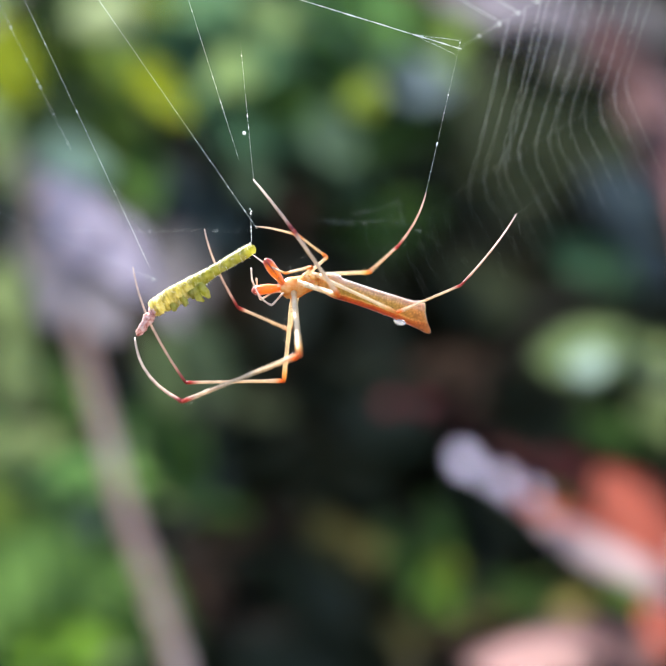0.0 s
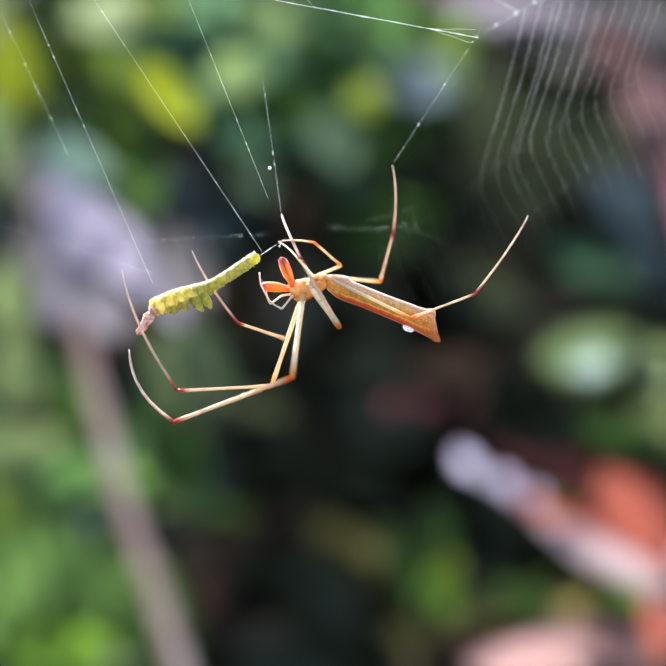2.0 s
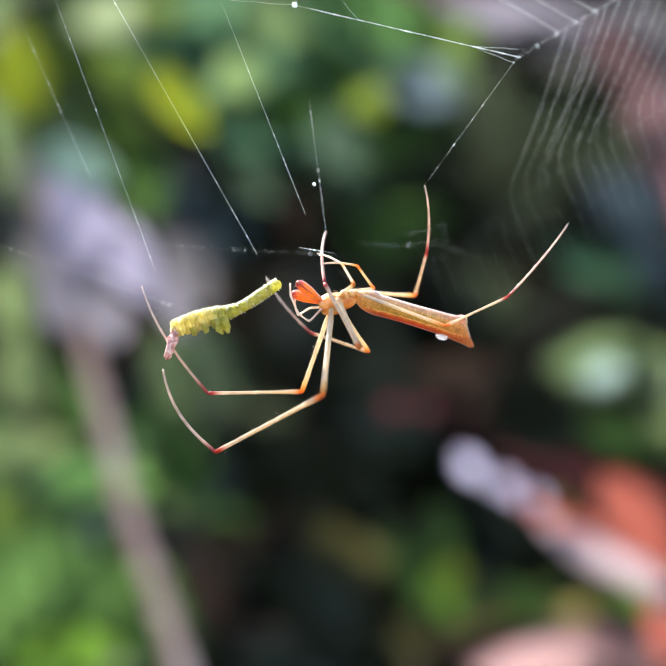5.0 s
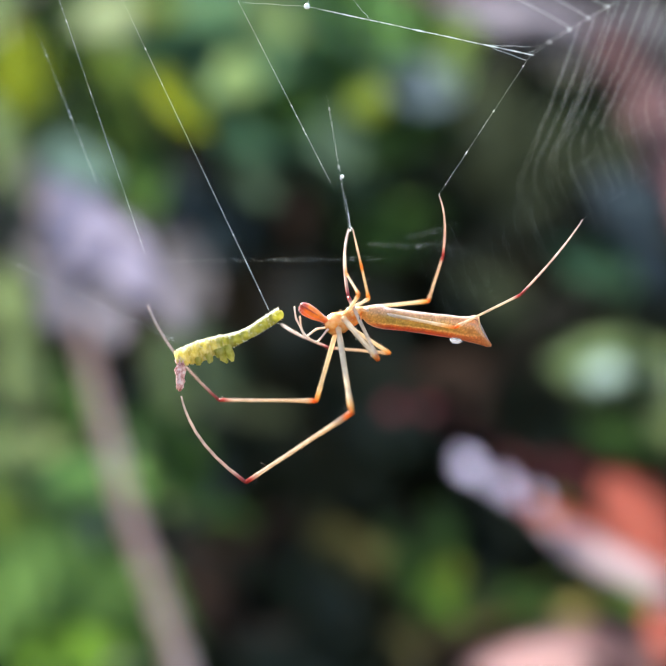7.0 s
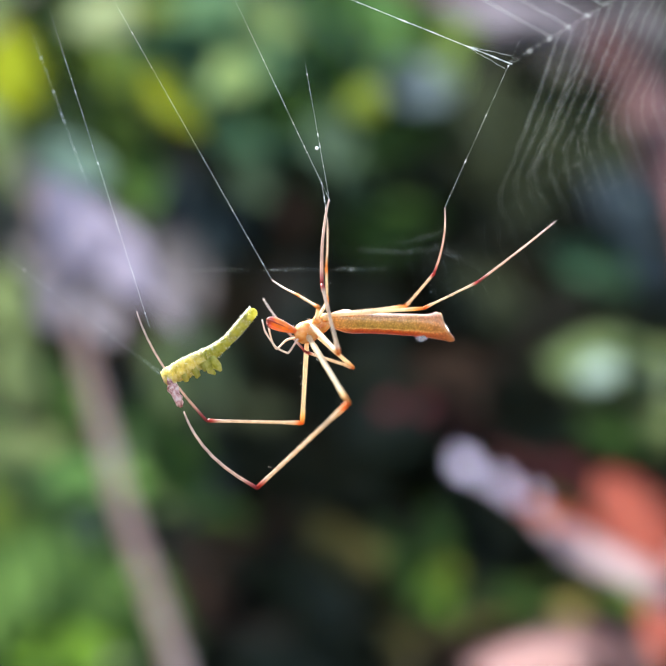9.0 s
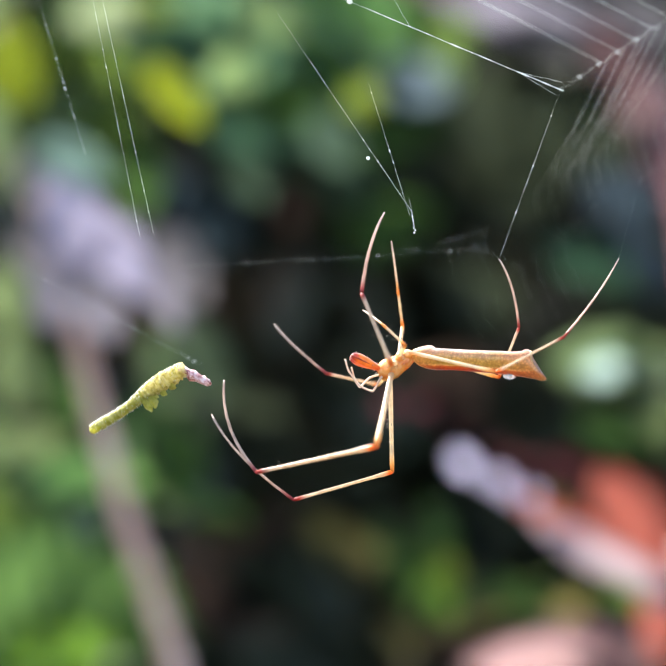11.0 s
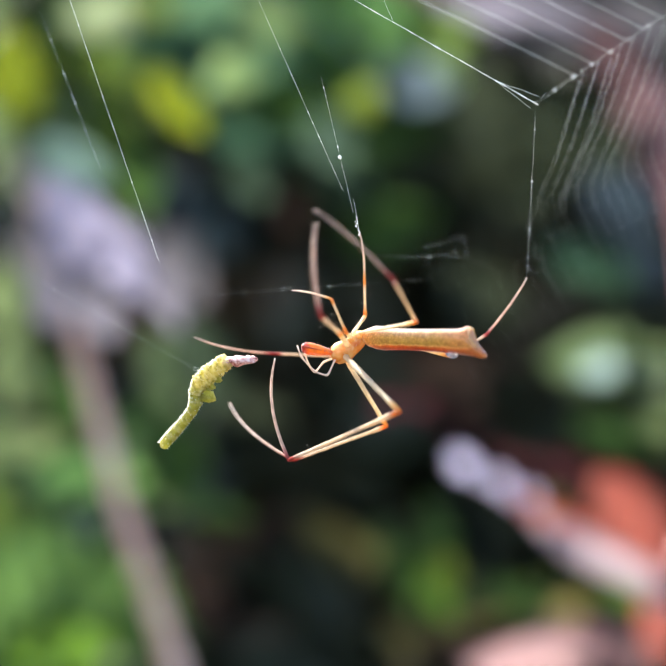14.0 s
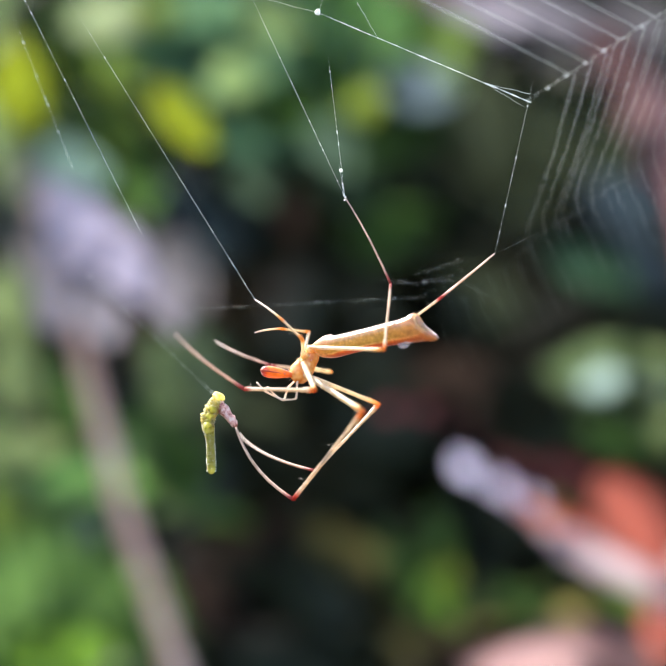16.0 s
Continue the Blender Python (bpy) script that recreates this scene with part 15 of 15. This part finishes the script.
    walk(part["guy_thread_d"], [
        (0, mm(-14.602, 4, 10.238, 26.2, 0, -90)), (0.5, mm(-14.816, 4, 10.262, 25.7, 0, -90)), (1, mm(-14.865, 4, 10.238, 25.3, 0, -90)),
        (1.5, mm(-14.956, 4, 10.096, 25.2, 0, -90)), (2, mm(-14.828, 4, 10.008, 25.4, 0, -90)), (2.5, mm(-14.612, 4, 9.739, 25.5, 0, -90)),
        (3, mm(-14.402, 4, 9.477, 25.5, 0, -90)), (3.5, mm(-14.201, 4, 9.365, 25.4, 0, -90)), (4, mm(-14.101, 4, 9.366, 25.2, 0, -90)),
        (4.5, mm(-13.972, 4, 9.233, 24.7, 0, -90)), (5, mm(-13.829, 4, 9.112, 24, 0, -90)), (5.5, mm(-13.687, 4, 9.002, 23.3, 0, -90)),
        (6, mm(-13.565, 4, 8.902, 22.6, 0, -90)), (6.5, mm(-13.478, 4, 8.812, 22, 0, -90)), (7, mm(-13.375, 4, 8.704, 21.6, 0, -90)),
        (7.5, mm(-13.251, 4, 8.646, 21.3, 0, -90)), (8, mm(-13.397, 4, 8.499, 20.8, 0, -90)), (8.5, mm(-13.532, 4, 8.49, 20.4, 0, -90)),
        (9, mm(-13.635, 4, 8.421, 20, 0, -90)), (9.5, mm(-13.67, 4, 8.542, 19.6, 0, -90)), (10, mm(-13.679, 4, 8.922, 19, 0, -90)),
        (10.5, mm(-13.671, 4, 9.454, 18.1, 0, -90)), (11, mm(-13.653, 4, 10.032, 17, 0, -90)), (11.5, mm(-13.632, 4, 10.549, 15.8, 0, -90)),
        (12, mm(-13.611, 4, 10.907, 14.8, 0, -90)), (12.5, mm(-13.611, 4, 11.04, 14.7, 0, -90)), (13, mm(-13.511, 4, 10.732, 16.2, 0, -90)),
        (13.5, mm(-13.163, 4, 9.978, 18.5, 0, -90)), (14, mm(-12.838, 4, 9.39, 21.1, 0, -90)), (14.5, mm(-12.644, 4, 9.2, 23.7, 0, -90)),
        (15, mm(-12.926, 4, 9.385, 24.4, 0, -90)), (15.5, mm(-13.693, 4, 9.505, 22.8, 0, -90)), (16, mm(-14.46, 4, 9.506, 21.5, 0, -90)),
    ])
    walk(part["tie_thread"], [
        (0, mm(-4.286, 0.3, 4.889, 1.6, 0, -90)), (0.5, mm(-4.666, 0.3, 4.041, -21.1, 0, -90)), (1, mm(-4.175, 0.3, 4.599, -36.1, 0, -90)),
        (1.5, mm(-4.219, 0.3, 4.532, -38.4, 0, -90)), (2, mm(-3.907, 0.3, 4.085, -56, 0, -90)), (2.5, mm(-3.259, 0.3, 4.554, -46.5, 0, -90)),
        (3, mm(-2.823, 0.3, 4.098, -47, 0, -90)), (3.5, mm(-2.49, 0.3, 3.381, -51.6, 0, -90)), (4, mm(-2.232, 0.3, 3.103, -53.6, 0, -90)),
        (4.5, mm(-2.004, 0.3, 3.569, -62.1, 0, -90)), (5, mm(-1.843, 0.3, 4.682, -99.5, 0, -90)), (5.5, mm(-1.638, 0.3, 6.055, -144.7, 0, -90)),
        (6, mm(-1.277, 0.3, 7.302, -164, 0, -90)), (6.5, mm(-0.268, 0.3, 5.916, 9.5, 0, -90)), (7, mm(0.737, 0.3, 5.782, 9.5, 0, -90)),
        (7.5, mm(0.246, 0.3, 6.586, 9.5, 0, -90)), (8, mm(-0.156, 0.3, 6.072, 9.5, 0, -90)), (8.5, mm(-0.223, 0.3, 6.452, 9.5, 0, -90)),
        (9, mm(-0.335, 0.3, 6.63, 9.5, 0, -90)), (9.5, mm(0.212, 0.3, 6.48, 9.5, 0, -90)), (10, mm(1.517, 0.3, 6.18, 9.5, 0, -90)),
        (10.5, mm(3.078, 0.3, 5.83, 9.5, 0, -90)), (11, mm(4.392, 0.3, 5.53, 9.5, 0, -90)), (11.5, mm(4.956, 0.3, 5.38, 9.5, 0, -90)),
        (12, mm(2.679, 0.3, 6.34, 9.5, 0, -90)), (12.5, mm(3.438, 0.3, 6.497, 9.5, 0, -90)), (13, mm(3.036, 0.3, 6.675, 9.5, 0, -90)),
        (13.5, mm(1.607, 0.3, 6.139, 9.5, 0, -90)), (14, mm(1.496, 0.3, 5.447, 9.5, 0, -90)), (14.5, mm(0.647, 0.3, 4.733, 9.5, 0, -90)),
        (15, mm(0.268, 0.3, 7.613, 9.5, 0, -90)), (15.5, mm(0.29, 0.3, 7.389, 9.5, 0, -90)), (16, mm(0.625, 0.3, 7.479, 9.5, 0, -90)),
    ])
    walk(part["hub_thread"], [
        (0, mm(-4.952, 6, 5.801, 90, 0, -90)), (0.5, mm(-4.765, 6, 5.85, 91.4, 0, -90)), (1, mm(-4.408, 6, 5.85, 93.1, 0, -90)),
        (1.5, mm(-4.102, 6, 5.777, 94.8, 0, -90)), (2, mm(-3.634, 6, 5.689, 93.4, 0, -90)), (2.5, mm(-3.142, 6, 5.272, 88.7, 0, -90)),
        (3, mm(-2.657, 6, 4.841, 84.1, 0, -90)), (3.5, mm(-2.112, 6, 4.66, 82.2, 0, -90)), (4, mm(-1.503, 6, 4.71, 83, 0, -90)),
        (4.5, mm(-0.704, 6, 4.658, 84.6, 0, -90)), (5, mm(0.186, 6, 4.638, 86.4, 0, -90)), (5.5, mm(1.062, 6, 4.631, 88, 0, -90)),
        (6, mm(1.818, 6, 4.617, 89.3, 0, -90)), (6.5, mm(2.348, 6, 4.576, 90.2, 0, -90)), (7, mm(2.621, 6, 4.466, 90.7, 0, -90)),
        (7.5, mm(2.816, 6, 4.331, 90.7, 0, -90)), (8, mm(2.816, 6, 4.057, 90.6, 0, -90)), (8.5, mm(2.84, 6, 3.933, 90.4, 0, -90)),
        (9, mm(2.84, 6, 3.811, 90.3, 0, -90)), (9.5, mm(2.983, 6, 3.852, 90.6, 0, -90)), (10, mm(3.352, 6, 4.028, 91.3, 0, -90)),
        (10.5, mm(3.856, 6, 4.281, 92.2, 0, -90)), (11, mm(4.405, 6, 4.556, 93.1, 0, -90)), (11.5, mm(4.907, 6, 4.794, 93.8, 0, -90)),
        (12, mm(5.278, 6, 4.946, 94.3, 0, -90)), (12.5, mm(5.413, 6, 5, 94.5, 0, -90)), (13, mm(5.364, 6, 4.681, 94.4, 0, -90)),
        (13.5, mm(5.389, 6, 3.865, 94.3, 0, -90)), (14, mm(5.389, 6, 3.131, 94, 0, -90)), (14.5, mm(5.437, 6, 2.67, 93.6, 0, -90)),
        (15, mm(5.461, 6, 2.593, 93.3, 0, -90)), (15.5, mm(5.364, 6, 2.546, 93.2, 0, -90)), (16, mm(5.267, 6, 2.379, 93.1, 0, -90)),
    ])
    walk(part["wrap_thread"], [
        (0, mm(-9.928, 6, 2.888, 66.9, 0, -90)), (0.5, mm(-10.197, 6, 3.135, 68.5, 0, -90)), (1, mm(-10.297, 6, 3.333, 70.2, 0, -90)),
        (1.5, mm(-10.413, 6, 3.35, 71.6, 0, -90)), (2, mm(-10.242, 6, 3.361, 72.3, 0, -90)), (2.5, mm(-9.933, 6, 3.15, 72.8, 0, -90)),
        (3, mm(-9.633, 6, 2.893, 72.9, 0, -90)), (3.5, mm(-9.394, 6, 2.719, 72.6, 0, -90)), (4, mm(-9.332, 6, 2.566, 72.2, 0, -90)),
        (4.5, mm(-9.289, 6, 2.182, 71.5, 0, -90)), (5, mm(-9.26, 6, 1.739, 70.6, 0, -90)), (5.5, mm(-9.241, 6, 1.255, 69.5, 0, -90)),
        (6, mm(-9.23, 6, 0.751, 68, 0, -90)), (6.5, mm(-9.225, 6, 0.245, 66.3, 0, -90)), (7, mm(-9.151, 6, -0.267, 64.3, 0, -90)),
        (7.5, mm(-9.07, 6, -0.812, 61.3, 0, -90)), (8, mm(-9.321, 6, -1.523, 57.5, 0, -90)), (8.5, mm(-9.547, 6, -1.994, 54.3, 0, -90)),
        (9, mm(-9.661, 6, -2.257, 53, 0, -90)), (9.5, mm(-9.412, 6, -2.267, 53.4, 0, -90)), (10, mm(-8.818, 6, -2.194, 54.7, 0, -90)),
        (10.5, mm(-8.105, 6, -2.021, 57.3, 0, -90)), (11, mm(-7.501, 6, -1.733, 61.3, 0, -90)), (11.5, mm(-7.233, 6, -1.311, 66.2, 0, -90)),
        (12, mm(-7.694, 6, -0.557, 65.4, 0, -90)), (12.5, mm(-8.18, 6, -0.049, 62.5, 0, -90)), (13, mm(-8.039, 6, -0.437, 62.4, 0, -90)),
        (13.5, mm(-7.577, 6, -1.411, 61.9, 0, -90)), (14, mm(-7.089, 6, -2.323, 60.5, 0, -90)), (14.5, mm(-6.699, 6, -2.913, 58.1, 0, -90)),
        (15, mm(-6.54, 6, -3.048, 54.8, 0, -90)), (15.5, mm(-6.583, 6, -3.126, 50.9, 0, -90)), (16, mm(-6.626, 6, -3.325, 46.5, 0, -90)),
    ])
    walk(part["hub_remnant"], [
        (0, mm(1.884, 7.5, 6.296, 0, 0, 0)), (0.5, mm(1.911, 7.5, 6.322, 0, 0, 0)), (1, mm(2.112, 7.5, 6.299, 0, 0, 0)),
        (1.5, mm(2.255, 7.5, 6.147, 0, 0, 0)), (2, mm(2.576, 7.5, 5.987, 0, 0, 0)), (2.5, mm(2.929, 7.5, 5.579, 0, 0, 0)),
        (3, mm(3.243, 7.5, 5.212, 0, 0, 0)), (3.5, mm(3.544, 7.5, 5.131, 0, 0, 0)), (4, mm(3.742, 7.5, 5.265, 0, 0, 0)),
        (4.5, mm(3.958, 7.5, 5.259, 0, 0, 0)), (5, mm(4.178, 7.5, 5.262, 0, 0, 0)), (5.5, mm(4.381, 7.5, 5.265, 0, 0, 0)),
        (6, mm(4.551, 7.5, 5.262, 0, 0, 0)), (6.5, mm(4.667, 7.5, 5.244, 0, 0, 0)), (7, mm(4.784, 7.5, 5.18, 0, 0, 0)),
        (7.5, mm(4.904, 7.5, 5.125, 0, 0, 0)), (8, mm(4.734, 7.5, 4.943, 0, 0, 0)), (8.5, mm(4.588, 7.5, 4.898, 0, 0, 0)),
        (9, mm(4.511, 7.5, 4.808, 0, 0, 0)), (9.5, mm(4.791, 7.5, 4.771, 0, 0, 0)), (10, mm(5.459, 7.5, 4.75, 0, 0, 0)),
        (10.5, mm(6.26, 7.5, 4.739, 0, 0, 0)), (11, mm(6.938, 7.5, 4.735, 0, 0, 0)), (11.5, mm(7.237, 7.5, 4.734, 0, 0, 0)),
        (12, mm(5.155, 7.5, 5.8, 0, 0, 0)), (12.5, mm(6.023, 7.5, 5.602, 0, 0, 0)), (13, mm(6.097, 7.5, 5.428, 0, 0, 0)),
        (13.5, mm(5.502, 7.5, 5.155, 0, 0, 0)), (14, mm(5.75, 7.5, 4.437, 0, 0, 0)), (14.5, mm(5.676, 7.5, 3.594, 0, 0, 0)),
        (15, mm(5.577, 7.5, 3.619, 0, 0, 0)), (15.5, mm(5.478, 7.5, 3.468, 0, 0, 0)), (16, mm(5.378, 7.5, 3.173, 0, 0, 0)),
    ])
    walk(part["web_panel"], [
        (0, mm(7.185, 6, 16.239, 0, 0, 0)), (0.5, mm(7.215, 6, 16.694, 0, 0, 0)), (1, mm(7.476, 6, 17.088, 0, 0, 0)),
        (1.5, mm(7.792, 6, 17.379, 0, 0, 0)), (2, mm(8.083, 6, 16.918, 0, 0, 0)), (2.5, mm(8.334, 6, 16.627, 0, 0, 0)),
        (3, mm(8.593, 6, 16.36, 0, 0, 0)), (3.5, mm(9.005, 6, 15.923, 0, 0, 0)), (4, mm(9.758, 6, 15.656, 0, 0, 0)),
        (4.5, mm(10.124, 6, 15.749, 0, -0.1, 0)), (5, mm(10.268, 6, 15.948, 0, -0.4, 0)), (5.5, mm(10.315, 6, 16.182, 0, -0.6, 0)),
        (6, mm(10.387, 6, 16.376, 0, -0.9, 0)), (6.5, mm(10.607, 6, 16.457, 0, -1, 0)), (7, mm(11.044, 6, 16.141, 0, -1, 0)),
        (7.5, mm(10.704, 6, 16.408, 0, -1, 0)), (8, mm(10.583, 6, 15.219, 0, -1, 0)), (8.5, mm(10.267, 6, 15.462, 0, -1, 0)),
        (9, mm(10.122, 6, 15.583, 0, -1, 0)), (9.5, mm(10.464, 6, 15.37, 0, -1.2, 0)), (10, mm(11.281, 6, 14.923, 0, -1.7, 0)),
        (10.5, mm(12.259, 6, 14.399, 0, -2.3, 0)), (11, mm(13.086, 6, 13.952, 0, -2.8, 0)), (11.5, mm(13.447, 6, 13.738, 0, -3, 0)),
        (12, mm(11.53, 6, 14.491, 0, -3, 0)), (12.5, mm(12.573, 6, 14.321, 0, -3, 0)), (13, mm(12.476, 6, 14.734, 0, -3, 0)),
        (13.5, mm(11.287, 6, 13.908, 0, -3, 0)), (14, mm(11.7, 6, 13.204, 0, -4, 0)), (14.5, mm(11.093, 6, 12.331, 0, -4, 0)),
        (15, mm(10.801, 6, 12.719, 0, -4, 0)), (15.5, mm(10.947, 6, 13.277, 0, -3, 0)), (16, mm(11.166, 6, 13.569, 0, -3, 0)),
    ])
    walk(part["knot_a"], [
        (0, mm(-4.311, 0, 6.422, 0, 0, 0)), (0.5, mm(-4.044, 0, 5.578, 0, 0, 0)), (1, mm(-3.378, 0, 5.644, 0, 0, 0)),
        (1.5, mm(-3.356, 0, 5.578, 0, 0, 0)), (2, mm(-2.867, 0, 4.756, 0, 0, 0)), (2.5, mm(-2.356, 0, 5.378, 0, 0, 0)),
        (3, mm(-2.244, 0, 5.067, 0, 0, 0)), (3.5, mm(-2.044, 0, 4.489, 0, 0, 0)), (4, mm(-1.378, 0, 3.711, 0, 0, 0)),
        (4.5, mm(-1, 0, 3.946, 0, 0, 0)), (5, mm(-0.912, 0, 4.487, 0, 0, 0)), (5.5, mm(-0.901, 0, 5.129, 0, 0, 0)),
        (6, mm(-0.757, 0, 5.665, 0, 0, 0)), (6.5, mm(-0.267, 0, 5.889, 0, 0, 0)), (7, mm(0.733, 0, 5.756, 0, 0, 0)),
        (7.5, mm(0.244, 0, 6.556, 0, 0, 0)), (8, mm(-0.156, 0, 6.044, 0, 0, 0)), (8.5, mm(-0.222, 0, 6.422, 0, 0, 0)),
        (9, mm(-0.333, 0, 6.6, 0, 0, 0)), (9.5, mm(0.211, 0, 6.451, 0, 0, 0)), (10, mm(1.51, 0, 6.152, 0, 0, 0)),
        (10.5, mm(3.063, 0, 5.804, 0, 0, 0)), (11, mm(4.371, 0, 5.505, 0, 0, 0)), (11.5, mm(4.933, 0, 5.356, 0, 0, 0)),
        (12, mm(2.667, 0, 6.311, 0, 0, 0)), (12.5, mm(3.422, 0, 6.467, 0, 0, 0)), (13, mm(3.022, 0, 6.644, 0, 0, 0)),
        (13.5, mm(1.6, 0, 6.111, 0, 0, 0)), (14, mm(1.489, 0, 5.422, 0, 0, 0)), (14.5, mm(0.644, 0, 4.711, 0, 0, 0)),
        (15, mm(0.267, 0, 7.578, 0, 0, 0)), (15.5, mm(0.289, 0, 7.356, 0, 0, 0)), (16, mm(0.622, 0, 7.444, 0, 0, 0)),
    ])
    walk(part["knot_b"], [
        (0, mm(-4.311, 0, 6.422, 0, 0, 0)), (0.5, mm(-4.044, 0, 5.578, 0, 0, 0)), (1, mm(-3.378, 0, 5.644, 0, 0, 0)),
        (1.5, mm(-3.356, 0, 5.578, 0, 0, 0)), (2, mm(-2.867, 0, 4.756, 0, 0, 0)), (2.5, mm(-2.356, 0, 5.378, 0, 0, 0)),
        (3, mm(-2.244, 0, 5.067, 0, 0, 0)), (3.5, mm(-2.044, 0, 4.489, 0, 0, 0)), (4, mm(-1.378, 0, 3.711, 0, 0, 0)),
        (4.5, mm(-1, 0, 3.946, 0, 0, 0)), (5, mm(-0.912, 0, 4.487, 0, 0, 0)), (5.5, mm(-0.901, 0, 5.129, 0, 0, 0)),
        (6, mm(-0.757, 0, 5.665, 0, 0, 0)), (6.5, mm(-0.267, 0, 5.889, 0, 0, 0)), (7, mm(0.733, 0, 5.756, 0, 0, 0)),
        (7.5, mm(0.244, 0, 6.556, 0, 0, 0)), (8, mm(-0.156, 0, 6.044, 0, 0, 0)), (8.5, mm(-0.222, 0, 6.422, 0, 0, 0)),
        (9, mm(-0.333, 0, 6.6, 0, 0, 0)), (9.5, mm(0.211, 0, 6.451, 0, 0, 0)), (10, mm(1.51, 0, 6.152, 0, 0, 0)),
        (10.5, mm(3.063, 0, 5.804, 0, 0, 0)), (11, mm(4.371, 0, 5.505, 0, 0, 0)), (11.5, mm(4.933, 0, 5.356, 0, 0, 0)),
        (12, mm(2.667, 0, 6.311, 0, 0, 0)), (12.5, mm(3.422, 0, 6.467, 0, 0, 0)), (13, mm(3.022, 0, 6.644, 0, 0, 0)),
        (13.5, mm(1.6, 0, 6.111, 0, 0, 0)), (14, mm(1.333, 0, 5.867, 0, 0, 0)), (14.5, mm(0.556, 0, 7.133, 0, 0, 0)),
        (15, mm(0.267, 0, 7.622, 0, 0, 0)), (15.5, mm(0.311, 0, 7.356, 0, 0, 0)), (16, mm(0.644, 0, 7.467, 0, 0, 0)),
    ])
    walk(part["bead"], [
        (0, mm(-4.662, 0.25, 10.462, 0, 0, 0)), (0.5, mm(-4.484, 0.25, 9.548, 0, 0, 0)), (1, mm(-3.882, 0.25, 9.615, 0, 0, 0)),
        (1.5, mm(-3.837, 0.25, 9.481, 0, 0, 0)), (2, mm(-3.391, 0.25, 8.678, 0, 0, 0)), (2.5, mm(-2.922, 0.25, 9.28, 0, 0, 0)),
        (3, mm(-2.9, 0.25, 8.722, 0, 0, 0)), (3.5, mm(-2.498, 0.25, 8.298, 0, 0, 0)), (4, mm(-1.695, 0.25, 7.495, 0, 0, 0)),
        (4.5, mm(-1.29, 0.25, 7.657, 0, 0, 0)), (5, mm(-1.202, 0.25, 8.023, 0, 0, 0)), (5.5, mm(-1.212, 0.25, 8.456, 0, 0, 0)),
        (6, mm(-1.1, 0.25, 8.817, 0, 0, 0)), (6.5, mm(-0.647, 0.25, 8.968, 0, 0, 0)), (7, mm(0.312, 0.25, 8.41, 0, 0, 0)),
        (7.5, mm(-0.268, 0.25, 8.856, 0, 0, 0)), (8, mm(-0.692, 0.25, 8.678, 0, 0, 0)), (8.5, mm(-0.625, 0.25, 9.503, 0, 0, 0)),
        (9, mm(-0.825, 0.25, 9.86, 0, 0, 0)), (9.5, mm(-0.313, 0.25, 9.758, 0, 0, 0)), (10, mm(0.652, 0.25, 9.606, 0, 0, 0)),
        (10.5, mm(2.036, 0.25, 9.425, 0, 0, 0)), (11, mm(1.951, 0.25, 9.223, 0, 0, 0)), (11.5, mm(3.725, 0.25, 9.124, 0, 0, 0)),
        (12, mm(1.562, 0.25, 10.105, 0, 0, 0)), (12.5, mm(2.298, 0.25, 10.328, 0, 0, 0)), (13, mm(1.941, 0.25, 10.574, 0, 0, 0)),
        (13.5, mm(0.625, 0.25, 9.994, 0, 0, 0)), (14, mm(0.491, 0.25, 9.302, 0, 0, 0)), (14.5, mm(0.156, 0.25, 8.588, 0, 0, 0)),
        (15, mm(0.045, 0.25, 8.945, 0, 0, 0)), (15.5, mm(0.112, 0.25, 8.7, 0, 0, 0)), (16, mm(0.446, 0.25, 8.812, 0, 0, 0)),
    ])
    # leaves stirred by the breeze
    for ob, rows in ((yellow, ((0, 0, 0), (1.5, 1, -1), (3.5, 2.6, -1.6), (7, 3.6, -2), (9, 3, -2), (12.5, 4.6, -0.4), (14.5, 4.2, -4), (16, 5.4, -5.6))),
                     (yellow_b, ((0, 0, 0), (3.5, 0.8, -1), (7, 1.6, -0.6), (9, 1.2, -0.8), (12.5, 2, 0.6), (14.5, 1.8, -3), (16, 2.6, -3.6))),
                     (pale, ((0, 0, 0), (2, 0.3, 0), (4, 2, -1.1), (6.5, 3.2, -1.3), (8, 2.5, -1), (9, 2.6, -1.1), (11.5, 4.5, -1.1), (12.5, 4.2, 0.7), (14, 3.8, -0.7), (14.5, 3, -2.8), (16, 3.4, -3.1))),
                     (pale_b, ((0, 0, 0), (2, 0.3, 0), (4, 2, -1.1), (6.5, 3.2, -1.3), (8, 2.5, -1), (9, 2.6, -1.1), (11.5, 4.5, -1.1), (12.5, 4.2, 0.7), (14, 3.8, -0.7), (14.5, 3, -2.8), (16, 3.4, -3.1)))):
        rest = ob.matrix_basis.copy()
        walk(ob, [(t, mm(dx, 0, dz) @ rest) for t, dx, dz in rows])
    # the hanging strands swing from the spoke as the web leans
    for k in range(13):
        ob = part["strand_%d" % k]
        rest = ob.matrix_basis.copy()
        walk(ob, [(t, rest @ pose(0, 0, 0, b, a, 0)) for t, a, b in ((0, 0, 0), (3.5, 3, 4), (7, 6, 12), (9, 6, 10), (11.5, 12, 26), (12.5, 11, 26), (15, 4, 8), (16, 4, 8))])


motions()
